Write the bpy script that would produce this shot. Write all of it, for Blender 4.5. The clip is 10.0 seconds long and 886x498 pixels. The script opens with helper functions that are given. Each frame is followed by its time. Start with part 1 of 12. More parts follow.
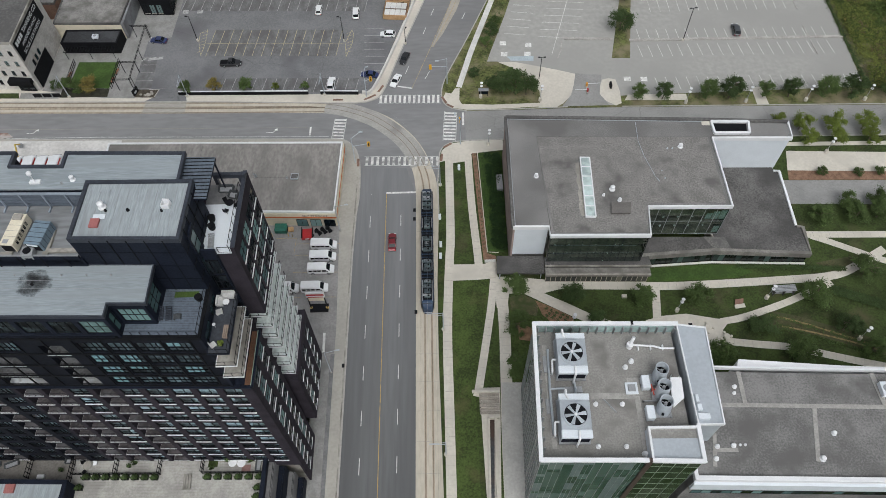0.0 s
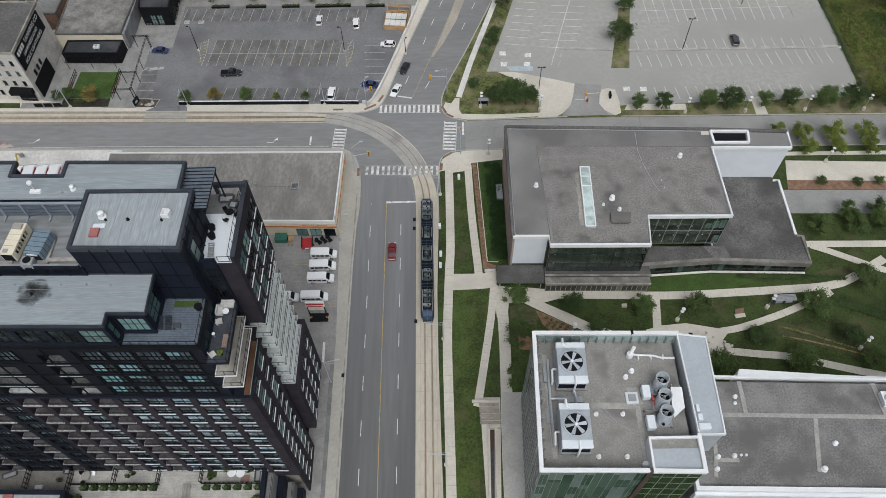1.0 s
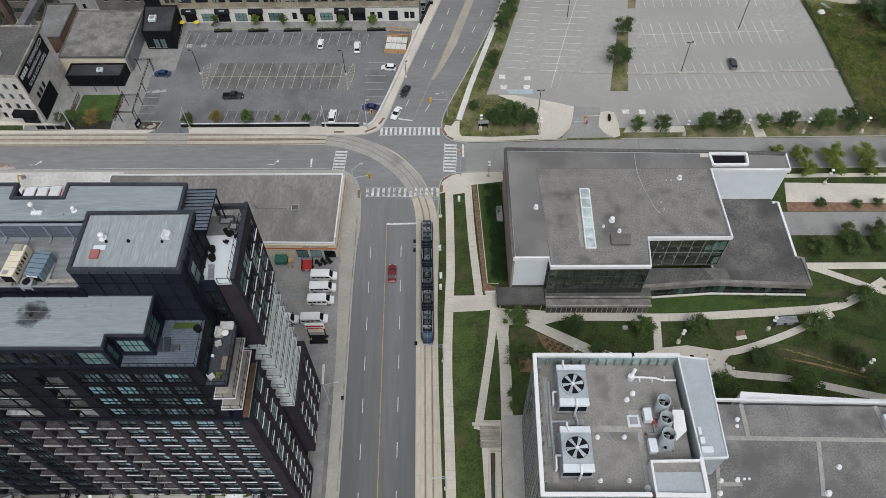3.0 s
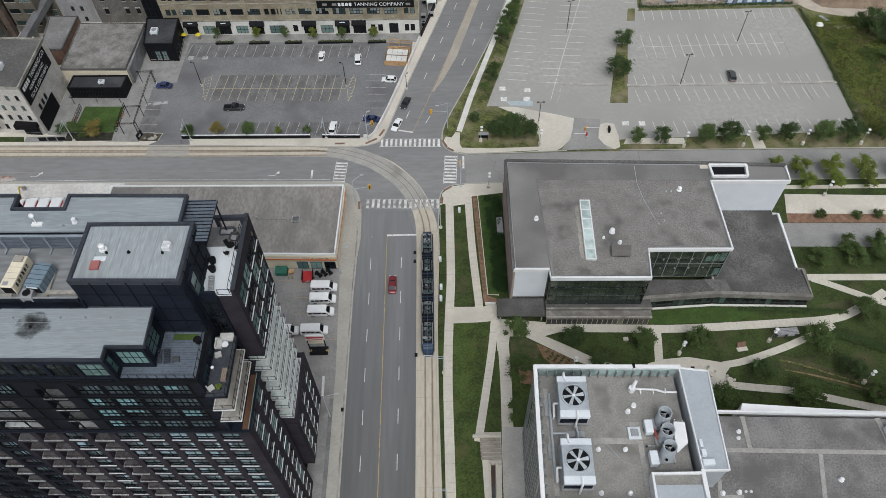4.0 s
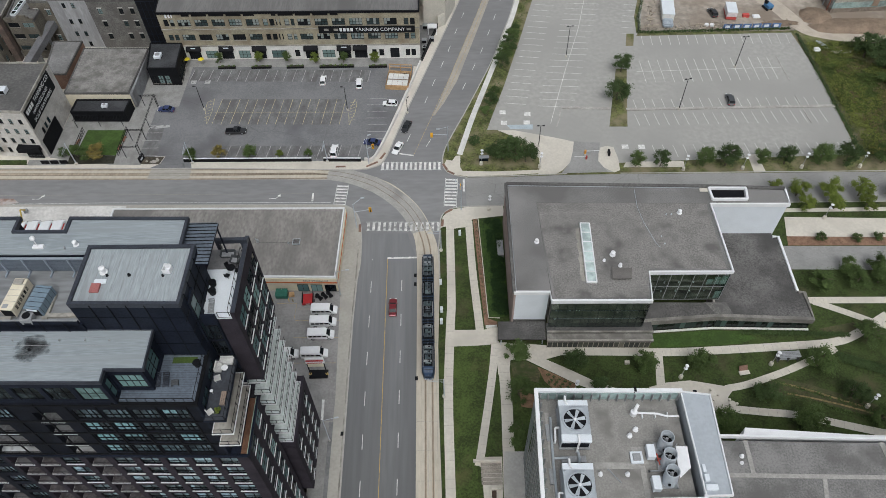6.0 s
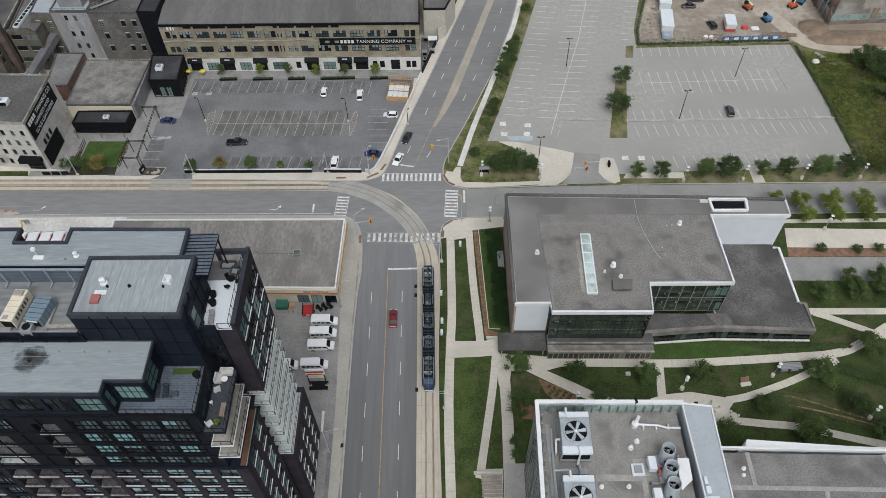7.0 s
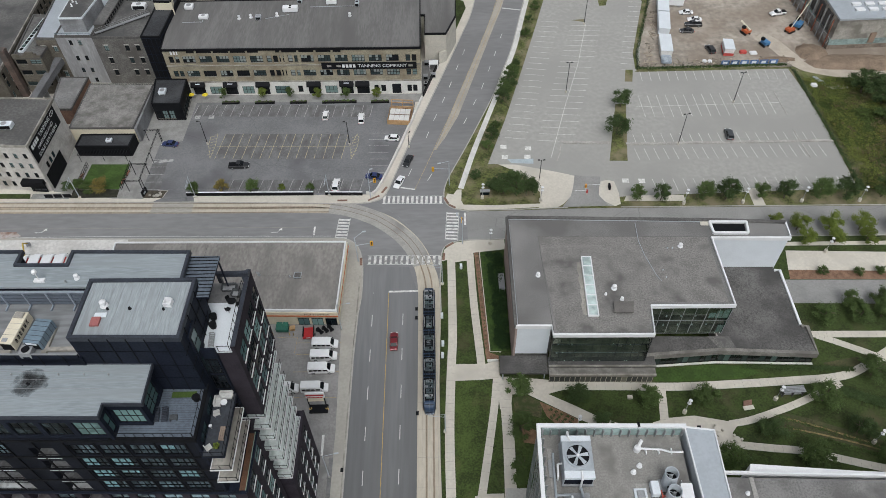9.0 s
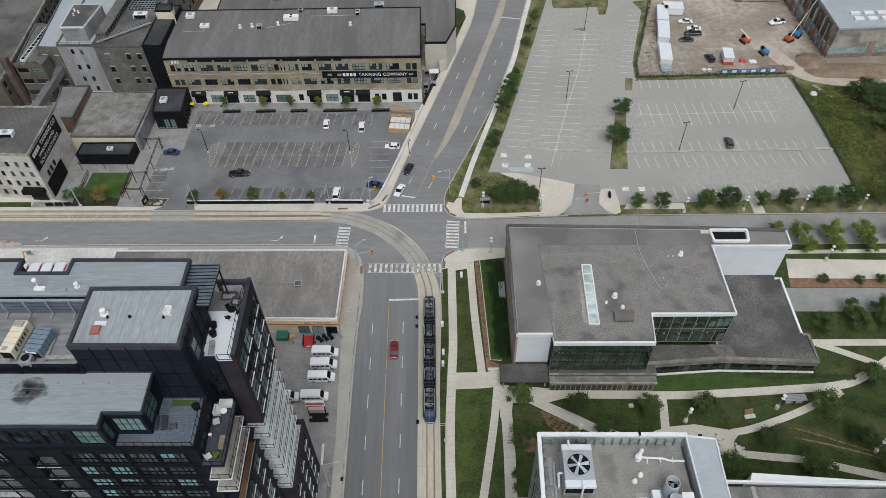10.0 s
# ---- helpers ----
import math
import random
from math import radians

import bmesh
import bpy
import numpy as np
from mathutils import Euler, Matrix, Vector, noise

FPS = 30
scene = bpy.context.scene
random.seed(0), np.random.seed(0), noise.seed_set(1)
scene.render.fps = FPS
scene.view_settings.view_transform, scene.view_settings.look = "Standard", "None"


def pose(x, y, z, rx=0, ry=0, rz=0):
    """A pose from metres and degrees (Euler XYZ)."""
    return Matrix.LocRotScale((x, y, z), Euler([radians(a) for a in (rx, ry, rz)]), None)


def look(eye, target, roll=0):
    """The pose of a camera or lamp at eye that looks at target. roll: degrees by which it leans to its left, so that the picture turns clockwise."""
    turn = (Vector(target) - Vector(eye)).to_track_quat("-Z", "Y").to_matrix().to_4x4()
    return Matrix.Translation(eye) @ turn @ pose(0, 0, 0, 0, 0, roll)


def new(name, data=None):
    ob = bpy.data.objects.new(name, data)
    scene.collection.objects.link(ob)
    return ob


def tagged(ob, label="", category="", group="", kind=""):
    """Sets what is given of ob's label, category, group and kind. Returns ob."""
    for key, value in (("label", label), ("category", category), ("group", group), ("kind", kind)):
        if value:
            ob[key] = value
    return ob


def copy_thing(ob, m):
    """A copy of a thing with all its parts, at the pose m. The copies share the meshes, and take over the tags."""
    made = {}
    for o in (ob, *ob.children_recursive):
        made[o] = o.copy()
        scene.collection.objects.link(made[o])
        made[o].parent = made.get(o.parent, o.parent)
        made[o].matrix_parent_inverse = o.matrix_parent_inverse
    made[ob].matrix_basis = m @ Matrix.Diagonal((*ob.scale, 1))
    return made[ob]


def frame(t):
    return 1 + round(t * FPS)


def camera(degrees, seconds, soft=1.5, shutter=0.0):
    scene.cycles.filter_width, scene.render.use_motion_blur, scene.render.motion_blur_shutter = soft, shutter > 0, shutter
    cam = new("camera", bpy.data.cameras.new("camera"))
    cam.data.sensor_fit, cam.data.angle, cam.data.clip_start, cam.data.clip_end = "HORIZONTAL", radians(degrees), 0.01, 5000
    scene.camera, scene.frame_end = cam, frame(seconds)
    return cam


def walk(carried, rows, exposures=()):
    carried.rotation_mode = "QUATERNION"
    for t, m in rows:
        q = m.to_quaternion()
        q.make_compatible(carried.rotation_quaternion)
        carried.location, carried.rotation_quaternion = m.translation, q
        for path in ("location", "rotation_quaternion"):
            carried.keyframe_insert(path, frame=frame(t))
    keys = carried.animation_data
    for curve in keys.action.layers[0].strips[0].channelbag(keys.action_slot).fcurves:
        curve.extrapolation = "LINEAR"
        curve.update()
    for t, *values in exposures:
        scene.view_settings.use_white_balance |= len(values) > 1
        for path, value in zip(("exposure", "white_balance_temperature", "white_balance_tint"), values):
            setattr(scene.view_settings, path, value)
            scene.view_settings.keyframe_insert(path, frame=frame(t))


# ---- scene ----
# A camera that hangs in the air 132 m above the street and slowly tilts up.
cam = camera(64.08, 10.0, 0.82)
EYE = 132.0
ROWS = [
    (0.0, 32.825, 0.965, -1.07), (0.5, 33.153, 0.958, -1.065), (1.0, 33.585, 0.955, -1.065), (1.5, 34.02, 0.953, -1.065),
    (2.0, 34.455, 0.95, -1.06), (2.5, 34.895, 0.95, -1.05), (4.0, 36.255, 0.965, -1.015), (4.5, 36.72, 0.973, -1.012),
    (5.0, 37.19, 0.977, -1.008), (5.5, 37.65, 0.982, -0.995), (7.0, 38.99, 1.005, -0.945), (7.5, 39.44, 1.017, -0.933),
    (8.0, 39.897, 1.03, -0.92), (8.5, 40.355, 1.05, -0.915), (9.0, 40.813, 1.06, -0.903), (9.5, 41.26, 1.068, -0.888),
    (10.0, 41.476, 1.08, -0.883),
]
walk(cam, [(t, pose(0, 0, EYE, rx, ry, rz)) for t, rx, ry, rz in ROWS], [(0.0, 0.02, 6270, 8.5), (10.0, 0.02, 6270, 8.5)])

# ---- light: a bright overcast sky with a very soft sun ----
world = bpy.data.worlds.new("overcast_sky")
scene.world = world
world.use_nodes = True
wn, wl = world.node_tree.nodes, world.node_tree.links
sky = wn.new("ShaderNodeTexSky")
sky.sky_type, sky.sun_disc = "NISHITA", False
sky.sun_elevation, sky.sun_rotation = radians(56), radians(170)
sky.air_density, sky.dust_density, sky.ozone_density = 1.0, 6.0, 1.0
grey = wn.new("ShaderNodeHueSaturation")
grey.inputs["Saturation"].default_value = 0.22
wl.new(sky.outputs[0], grey.inputs["Color"])
wl.new(grey.outputs[0], wn["Background"].inputs[0])
wn["Background"].inputs[1].default_value = 0.1265
sun = new("sun", bpy.data.lights.new("sun", "SUN"))
sun.data.energy, sun.data.angle, sun.data.color = 0.82, radians(45), (1.0, 0.97, 0.92)
sun.matrix_world = look((0, 0, 0), (-0.09, 0.53, -0.82))


# ---- materials ----
# worn: a gain on the base colour that runs evenly with y
def mat(name, base, var=0.18, scale=0.4, fine=6.0, rough=0.85, bump=0.15, metal=0.0, rnd=0.0, stain=None, stain_at=0.62,
        stain_scale=0.12, stretch=(1, 1, 1), spec=0.4, dist=0.02, island=0.0, cracks=0.0, worn=None):
    """A procedural surface: large blotches, fine grain, optional stains, and relief, in metres of the world."""
    m = bpy.data.materials.new(name)
    m.use_nodes = True
    n, l = m.node_tree.nodes, m.node_tree.links
    b = n["Principled BSDF"]
    geo = n.new("ShaderNodeNewGeometry")
    mp = n.new("ShaderNodeMapping")
    mp.inputs["Scale"].default_value = stretch
    l.new(geo.outputs["Position"], mp.inputs["Vector"])
    big, small = n.new("ShaderNodeTexNoise"), n.new("ShaderNodeTexNoise")
    big.inputs["Scale"].default_value, big.inputs["Detail"].default_value = scale, 5
    small.inputs["Scale"].default_value, small.inputs["Detail"].default_value = fine, 3
    l.new(mp.outputs[0], big.inputs["Vector"])
    l.new(mp.outputs[0], small.inputs["Vector"])
    add = n.new("ShaderNodeMath")
    add.operation = "ADD"
    l.new(big.outputs["Fac"], add.inputs[0])
    l.new(small.outputs["Fac"], add.inputs[1])
    last = add.outputs[0]
    for amount, node, out in ((rnd, "ShaderNodeObjectInfo", "Random"), (island, "ShaderNodeNewGeometry", "Random Per Island")):
        if amount:
            info = n.new(node)
            k = n.new("ShaderNodeMath")
            k.operation = "MULTIPLY_ADD"
            k.inputs[1].default_value = amount
            l.new(info.outputs[out], k.inputs[0])
            l.new(last, k.inputs[2])
            last = k.outputs[0]
    lo, hi = 0.80, 1.20 + rnd + island
    rng = n.new("ShaderNodeMapRange")
    rng.inputs["From Min"].default_value, rng.inputs["From Max"].default_value = lo, hi
    rng.inputs["To Min"].default_value, rng.inputs["To Max"].default_value = 1 - var, 1 + var
    l.new(last, rng.inputs["Value"])
    mul = n.new("ShaderNodeVectorMath")
    mul.operation = "SCALE"
    mul.inputs[0].default_value = base[:3]
    l.new(rng.outputs[0], mul.inputs["Scale"])
    colour = mul.outputs[0]
    if stain:
        st = n.new("ShaderNodeTexNoise")
        st.inputs["Scale"].default_value, st.inputs["Detail"].default_value = stain_scale, 6
        l.new(mp.outputs[0], st.inputs["Vector"])
        ramp = n.new("ShaderNodeMapRange")
        ramp.inputs["From Min"].default_value, ramp.inputs["From Max"].default_value = stain_at - 0.1, stain_at + 0.08
        l.new(st.outputs["Fac"], ramp.inputs["Value"])
        mix = n.new("ShaderNodeMix")
        mix.data_type = "RGBA"
        for sock in mix.inputs:
            if sock.type == "RGBA" and sock.name == "B":
                sock.default_value = (*stain, 1)
            if sock.type == "RGBA" and sock.name == "A":
                l.new(colour, sock)
        l.new(ramp.outputs[0], mix.inputs[0])
        colour = [o for o in mix.outputs if o.type == "RGBA"][0]
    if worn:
        # gain on the colour that changes along y: (from y, to y, gains)
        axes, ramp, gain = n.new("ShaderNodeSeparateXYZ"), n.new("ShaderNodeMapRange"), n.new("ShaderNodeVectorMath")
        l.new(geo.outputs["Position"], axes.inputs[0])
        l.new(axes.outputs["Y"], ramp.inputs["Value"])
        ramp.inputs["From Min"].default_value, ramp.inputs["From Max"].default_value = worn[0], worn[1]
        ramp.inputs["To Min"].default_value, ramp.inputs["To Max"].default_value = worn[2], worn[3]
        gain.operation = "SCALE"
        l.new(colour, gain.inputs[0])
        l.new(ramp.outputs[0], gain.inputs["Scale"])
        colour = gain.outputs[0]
    if cracks:
        warp = n.new("ShaderNodeVectorMath")
        warp.operation = "MULTIPLY_ADD"
        l.new(big.outputs["Color"], warp.inputs[0])
        warp.inputs[1].default_value = (5, 5, 0)
        l.new(geo.outputs["Position"], warp.inputs[2])
        vor = n.new("ShaderNodeTexVoronoi")
        vor.feature = "DISTANCE_TO_EDGE"
        vor.inputs["Scale"].default_value = cracks
        l.new(warp.outputs[0], vor.inputs["Vector"])
        edge = n.new("ShaderNodeMapRange")
        edge.inputs["From Max"].default_value = 0.08 * cracks
        edge.inputs["To Min"].default_value = 0.74
        l.new(vor.outputs["Distance"], edge.inputs["Value"])
        dark = n.new("ShaderNodeVectorMath")
        dark.operation = "SCALE"
        l.new(colour, dark.inputs[0])
        l.new(edge.outputs[0], dark.inputs["Scale"])
        colour = dark.outputs[0]
    l.new(colour, b.inputs["Base Color"])
    b.inputs["Roughness"].default_value, b.inputs["Metallic"].default_value = rough, metal
    b.inputs["Specular IOR Level"].default_value = spec
    if bump:
        bp = n.new("ShaderNodeBump")
        bp.inputs["Strength"].default_value, bp.inputs["Distance"].default_value = bump, dist
        l.new(small.outputs["Fac"], bp.inputs["Height"])
        l.new(bp.outputs[0], b.inputs["Normal"])
    return m


def glass(name, base, var=0.5, rough=0.06, tones=None):
    """Glossy glass; tones: (share of panes, colour) rows, blinds, lit or dark rooms and reflections put into the
    colour.
    """
    m = mat(name, base, var, 0.12, 0.6, rough, 0.0, 0.0, spec=0.15)
    n, l = m.node_tree.nodes, m.node_tree.links
    b = n["Principled BSDF"]
    if tones:
        info, ramp = n.new("ShaderNodeObjectInfo"), n.new("ShaderNodeValToRGB")
        ramp.color_ramp.interpolation = "CONSTANT"
        at = 0.0
        for k, (share, c) in enumerate(tones):
            e = ramp.color_ramp.elements[0] if k == 0 else ramp.color_ramp.elements.new(at)
            e.position, e.color = at, (*c, 1)
            at += share
        ramp.color_ramp.elements.remove(ramp.color_ramp.elements[-1])
        l.new(info.outputs["Random"], ramp.inputs[0])
        l.new(ramp.outputs[0], b.inputs["Base Color"])
    b.inputs["Coat Weight"].default_value = 0.05
    b.inputs["Coat Roughness"].default_value = 0.03
    return m


def clear_glass(name, tint):
    """A thin clear pane: tinted see-through glass with a mirror gloss."""
    m = bpy.data.materials.new(name)
    m.use_nodes = True
    n, l = m.node_tree.nodes, m.node_tree.links
    n.remove(n["Principled BSDF"])
    see, gloss, mix = n.new("ShaderNodeBsdfTransparent"), n.new("ShaderNodeBsdfGlossy"), n.new("ShaderNodeMixShader")
    see.inputs["Color"].default_value = (*tint, 1)
    gloss.inputs["Roughness"].default_value = 0.03
    mix.inputs[0].default_value = 0.09
    l.new(see.outputs[0], mix.inputs[1])
    l.new(gloss.outputs[0], mix.inputs[2])
    l.new(mix.outputs[0], n["Material Output"].inputs["Surface"])
    return m


ASPHALT = mat("asphalt", (0.208, 0.209, 0.212), 0.10, 0.10, 1.2, 0.9, 0.15, stain=(0.178, 0.178, 0.182), stain_scale=0.06, stretch=(0.2, 0.8, 1), worn=(128, 150, 1.0, 0.90))
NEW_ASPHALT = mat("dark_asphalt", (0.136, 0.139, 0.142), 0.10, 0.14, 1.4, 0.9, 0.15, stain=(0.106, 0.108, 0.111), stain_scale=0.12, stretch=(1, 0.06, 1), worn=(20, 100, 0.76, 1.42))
LOT = mat("lot_asphalt", (0.164, 0.166, 0.171), 0.15, 0.11, 2.6, 0.9, 0.25, stain=(0.118, 0.118, 0.125), stain_scale=0.09, cracks=0.05)
EAST_ASPHALT = mat("grey_side_road_asphalt", (0.26, 0.258, 0.252), 0.14, 0.1, 3.0, 0.92, 0.25, stain=(0.19, 0.19, 0.19), stain_scale=0.08, cracks=0.04)
PALE_LOT = mat("worn_lot_asphalt", (0.335, 0.33, 0.312), 0.10, 0.03, 0.8, 0.92, 0.1, stain=(0.29, 0.286, 0.272), stain_scale=0.03, stain_at=0.52)
CONCRETE = mat("concrete", (0.53, 0.498, 0.438), 0.075, 0.12, 1.6, 0.9, 0.15, stain=(0.445, 0.418, 0.367), stain_scale=0.1)
STREET_CONCRETE = mat("street_concrete", (0.355, 0.340, 0.305), 0.08, 0.15, 1.8, 0.9, 0.15, stain=(0.30, 0.286, 0.258), stain_scale=0.1)
SLAB = mat("track_concrete", (0.46, 0.42, 0.348), 0.09, 0.25, 1.8, 0.9, 0.2, stain=(0.41, 0.372, 0.305), stain_scale=0.16, stretch=(1, 0.25, 1))
KERB = mat("kerb_concrete", (0.36, 0.35, 0.325), 0.12, 0.8, 9, 0.9, 0.2)
GRASS = mat("lawn", (0.036, 0.054, 0.0125), 0.42, 0.22, 2.8, 0.95, 0.6, stain=(0.072, 0.066, 0.032), stain_at=0.66, stain_scale=0.16, dist=0.08)
ROUGH_GRASS = mat("rough_grass", (0.088, 0.100, 0.032), 0.5, 0.35, 2.0, 0.95, 0.8, stain=(0.19, 0.165, 0.10), stain_at=0.56, stain_scale=0.2, dist=0.15)
SOIL = mat("building_site_soil", (0.325, 0.288, 0.245), 0.26, 0.06, 0.55, 0.95, 0.3, stain=(0.215, 0.175, 0.14), stain_scale=0.05, stain_at=0.56, dist=0.1)
BRIGHT_LAWN = mat("bright_lawn", (0.042, 0.078, 0.015), 0.3, 0.3, 2.5, 0.95, 0.5, stain=(0.034, 0.060, 0.013), stain_scale=0.25)
YARD_DUST = mat("pale_yard_dust", (0.56, 0.55, 0.53), 0.14, 0.2, 1.5, 0.95, 0.2, stain=(0.42, 0.40, 0.38), stain_scale=0.1)
LANE = mat("smooth_lane_concrete", (0.40, 0.392, 0.372), 0.10, 0.3, 2.2, 0.9, 0.15, stain=(0.35, 0.342, 0.325), stain_scale=0.18)
YARD_ASPHALT = mat("dusty_yard_asphalt", (0.245, 0.239, 0.235), 0.14, 0.2, 2.4, 0.9, 0.2, stain=(0.165, 0.16, 0.158), stain_scale=0.12)
RAIL_STAIN = mat("rusty_rail_stain", (0.33, 0.275, 0.215), 0.2, 0.4, 2.5, 0.9, 0.1, stain=(0.40, 0.355, 0.29), stain_scale=0.5, stretch=(1, 0.2, 1))
CROSSING = mat("crossing_concrete", (0.36, 0.345, 0.31), 0.12, 0.3, 2.2, 0.9, 0.15, stain=(0.295, 0.285, 0.262), stain_scale=0.14, stretch=(0.3, 1, 1))
BEND = mat("grey_bend_concrete", (0.325, 0.316, 0.296), 0.12, 0.3, 2.5, 0.9, 0.2, stain=(0.225, 0.22, 0.21), stain_scale=0.2)
MULCH = mat("brown_mulch", (0.20, 0.12, 0.08), 0.3, 0.9, 8, 0.95, 0.6, dist=0.05)
PAINT = mat("road_paint", (0.62, 0.62, 0.60), 0.22, 0.8, 9, 0.8, 0.05, stain=(0.25, 0.25, 0.25), stain_at=0.66, stain_scale=1.2)
WORN_YELLOW = mat("worn_yellow_road_paint", (0.40, 0.30, 0.16), 0.2, 0.6, 8, 0.8, 0.05, stain=(0.24, 0.225, 0.19), stain_at=0.58, stain_scale=0.9)
YELLOW = mat("yellow_road_paint", (0.46, 0.32, 0.10), 0.2, 0.6, 8, 0.8, 0.05, stain=(0.2, 0.18, 0.14), stain_at=0.64, stain_scale=0.9)
WORN_PAINT = mat("scuffed_crosswalk_paint", (0.58, 0.58, 0.56), 0.25, 0.8, 9, 0.8, 0.05, stain=(0.24, 0.24, 0.238), stain_at=0.55, stain_scale=0.9)
FAINT = mat("worn_bay_paint", (0.40, 0.40, 0.39), 0.2, 0.8, 9, 0.85, 0.05, stain=(0.17, 0.17, 0.17), stain_at=0.58, stain_scale=0.8)
STEEL = mat("rail_steel", (0.20, 0.165, 0.125), 0.2, 1.0, 9, 0.55, 0.05, 0.4)
GRAVEL = mat("gravel_roof", (0.178, 0.175, 0.171), 0.24, 0.1, 4.5, 0.95, 0.6, stain=(0.125, 0.122, 0.119), stain_scale=0.065, stain_at=0.55, dist=0.05)
MEMBRANE = mat("roof_membrane", (0.243, 0.236, 0.222), 0.17, 0.25, 3.6, 0.9, 0.2, stain=(0.165, 0.158, 0.148), stain_scale=0.25, stain_at=0.6)
FIELD = mat("weathered_roof_field", (0.205, 0.198, 0.188), 0.3, 0.16, 3.0, 0.9, 0.25, stain=(0.112, 0.108, 0.104), stain_scale=0.16, stain_at=0.585)
WEATHERED = mat("weathered_stone", (0.205, 0.197, 0.180), 0.2, 0.4, 2.5, 0.9, 0.2, stain=(0.135, 0.127, 0.116), stain_scale=0.35, stain_at=0.53)
LOW_FELT = mat("dark_ballast_roof", (0.104, 0.101, 0.098), 0.42, 0.14, 3.2, 0.92, 0.4, stain=(0.06, 0.058, 0.057), stain_scale=0.09, stain_at=0.55)
DARK_ROOF = mat("dark_roof_felt", (0.115, 0.112, 0.108), 0.34, 0.09, 1.8, 0.9, 0.25, stain=(0.055, 0.053, 0.052), stain_scale=0.05, stain_at=0.58)
FELT = mat("grey_roof_felt", (0.112, 0.110, 0.107), 0.26, 0.09, 1.4, 0.9, 0.25, stain=(0.062, 0.062, 0.062), stain_scale=0.11, stain_at=0.57)
BLACK_FELT = mat("black_roof_felt", (0.034, 0.036, 0.040), 0.35, 0.15, 2, 0.8, 0.2, stain=(0.06, 0.062, 0.066), stain_scale=0.15, stain_at=0.6)
PALE_FELT = mat("pale_grey_roof_felt", (0.20, 0.20, 0.198), 0.22, 0.12, 1.6, 0.9, 0.2, stain=(0.13, 0.128, 0.125), stain_scale=0.15, stain_at=0.57)
MILL_ROOF = mat("old_mill_roof_felt", (0.142, 0.139, 0.136), 0.16, 0.3, 3.2, 0.9, 0.25, stain=(0.108, 0.105, 0.103), stain_scale=0.2, stain_at=0.55, stretch=(0.9, 0.12, 1))
TAN_ROOF = mat("tan_grey_roof_felt", (0.228, 0.216, 0.202), 0.2, 0.1, 1.8, 0.9, 0.2, stain=(0.155, 0.147, 0.138), stain_scale=0.11, stain_at=0.575, stretch=(1, 0.45, 1))
DECK_ROOF = mat("light_grey_roof_sheet", (0.30, 0.335, 0.352), 0.18, 0.8, 7.0, 0.75, 0.15, stain=(0.24, 0.265, 0.276), stain_scale=0.8, stain_at=0.57, stretch=(1, 0.1, 1))
LONG_DECK_ROOF = mat("streaked_grey_roof_sheet", (0.262, 0.297, 0.318), 0.17, 0.8, 7.0, 0.75, 0.15, stain=(0.235, 0.262, 0.277), stain_scale=0.8, stain_at=0.57, stretch=(0.1, 1, 1))
WHITE = mat("white_metal_coping", (0.69, 0.70, 0.715), 0.05, 0.5, 6, 0.5, 0.05)
WHITE_PANEL = mat("white_wall_panel", (0.62, 0.66, 0.70), 0.05, 0.3, 5, 0.6, 0.05)
# On the copings, sky light on the top faces is put into this lighter tone
GUNMETAL = mat("gunmetal_lit_coping", (0.034, 0.039, 0.051), 0.25, 0.6, 5, 0.5, 0.06, spec=0.3)
PAVERS = mat("pale_grey_pavers", (0.245, 0.243, 0.235), 0.15, 0.4, 3.5, 0.9, 0.2, stain=(0.19, 0.187, 0.18), stain_scale=0.25)
BAY_ASPHALT = mat("oil_stained_bay_asphalt", (0.148, 0.148, 0.15), 0.2, 0.35, 2.6, 0.9, 0.25, stain=(0.108, 0.107, 0.107), stain_scale=0.4, stain_at=0.55, stretch=(1, 0.5, 1), cracks=0.05)
CHARCOAL = mat("charcoal_metal_cladding", (0.0104, 0.0136, 0.0235), 0.3, 0.4, 4, 0.6, 0.08, spec=0.12)
DARK_BRICK = mat("dark_plum_brick", (0.0305, 0.0262, 0.0340), 0.3, 0.5, 12, 0.9, 0.3, spec=0.15)
BLACK = mat("black_paint", (0.0078, 0.0084, 0.0102), 0.25, 1.0, 9, 0.65, 0.05, spec=0.12)
SILL = mat("pale_sill_metal", (0.68, 0.69, 0.70), 0.1, 0.6, 8, 0.6, 0.05)
GREY_METAL = mat("grey_metal", (0.30, 0.31, 0.32), 0.12, 0.8, 9, 0.5, 0.05, 0.3)
PALE_METAL = mat("galvanised_metal", (0.40, 0.435, 0.47), 0.06, 0.3, 2, 0.5, 0.06, 0.25)
TEAL = glass("window_glass", (0.03, 0.04, 0.045), 0.5, 0.06, ((0.40, (0.006, 0.011, 0.015)), (0.26, (0.022, 0.042, 0.05)), (0.21, (0.085, 0.155, 0.16)), (0.13, (0.20, 0.32, 0.315))))
NIGHT = glass("dark_blue_glass", (0.01, 0.015, 0.02), 0.5, 0.06, ((0.26, (0.005, 0.008, 0.012)), (0.28, (0.04, 0.06, 0.068)), (0.30, (0.09, 0.135, 0.14)), (0.16, (0.20, 0.29, 0.29))))
PENT_GLASS = glass("pale_teal_glass", (0.1, 0.17, 0.17), 0.5, 0.06, ((0.42, (0.012, 0.02, 0.024)), (0.3, (0.07, 0.125, 0.13)), (0.28, (0.20, 0.32, 0.315))))
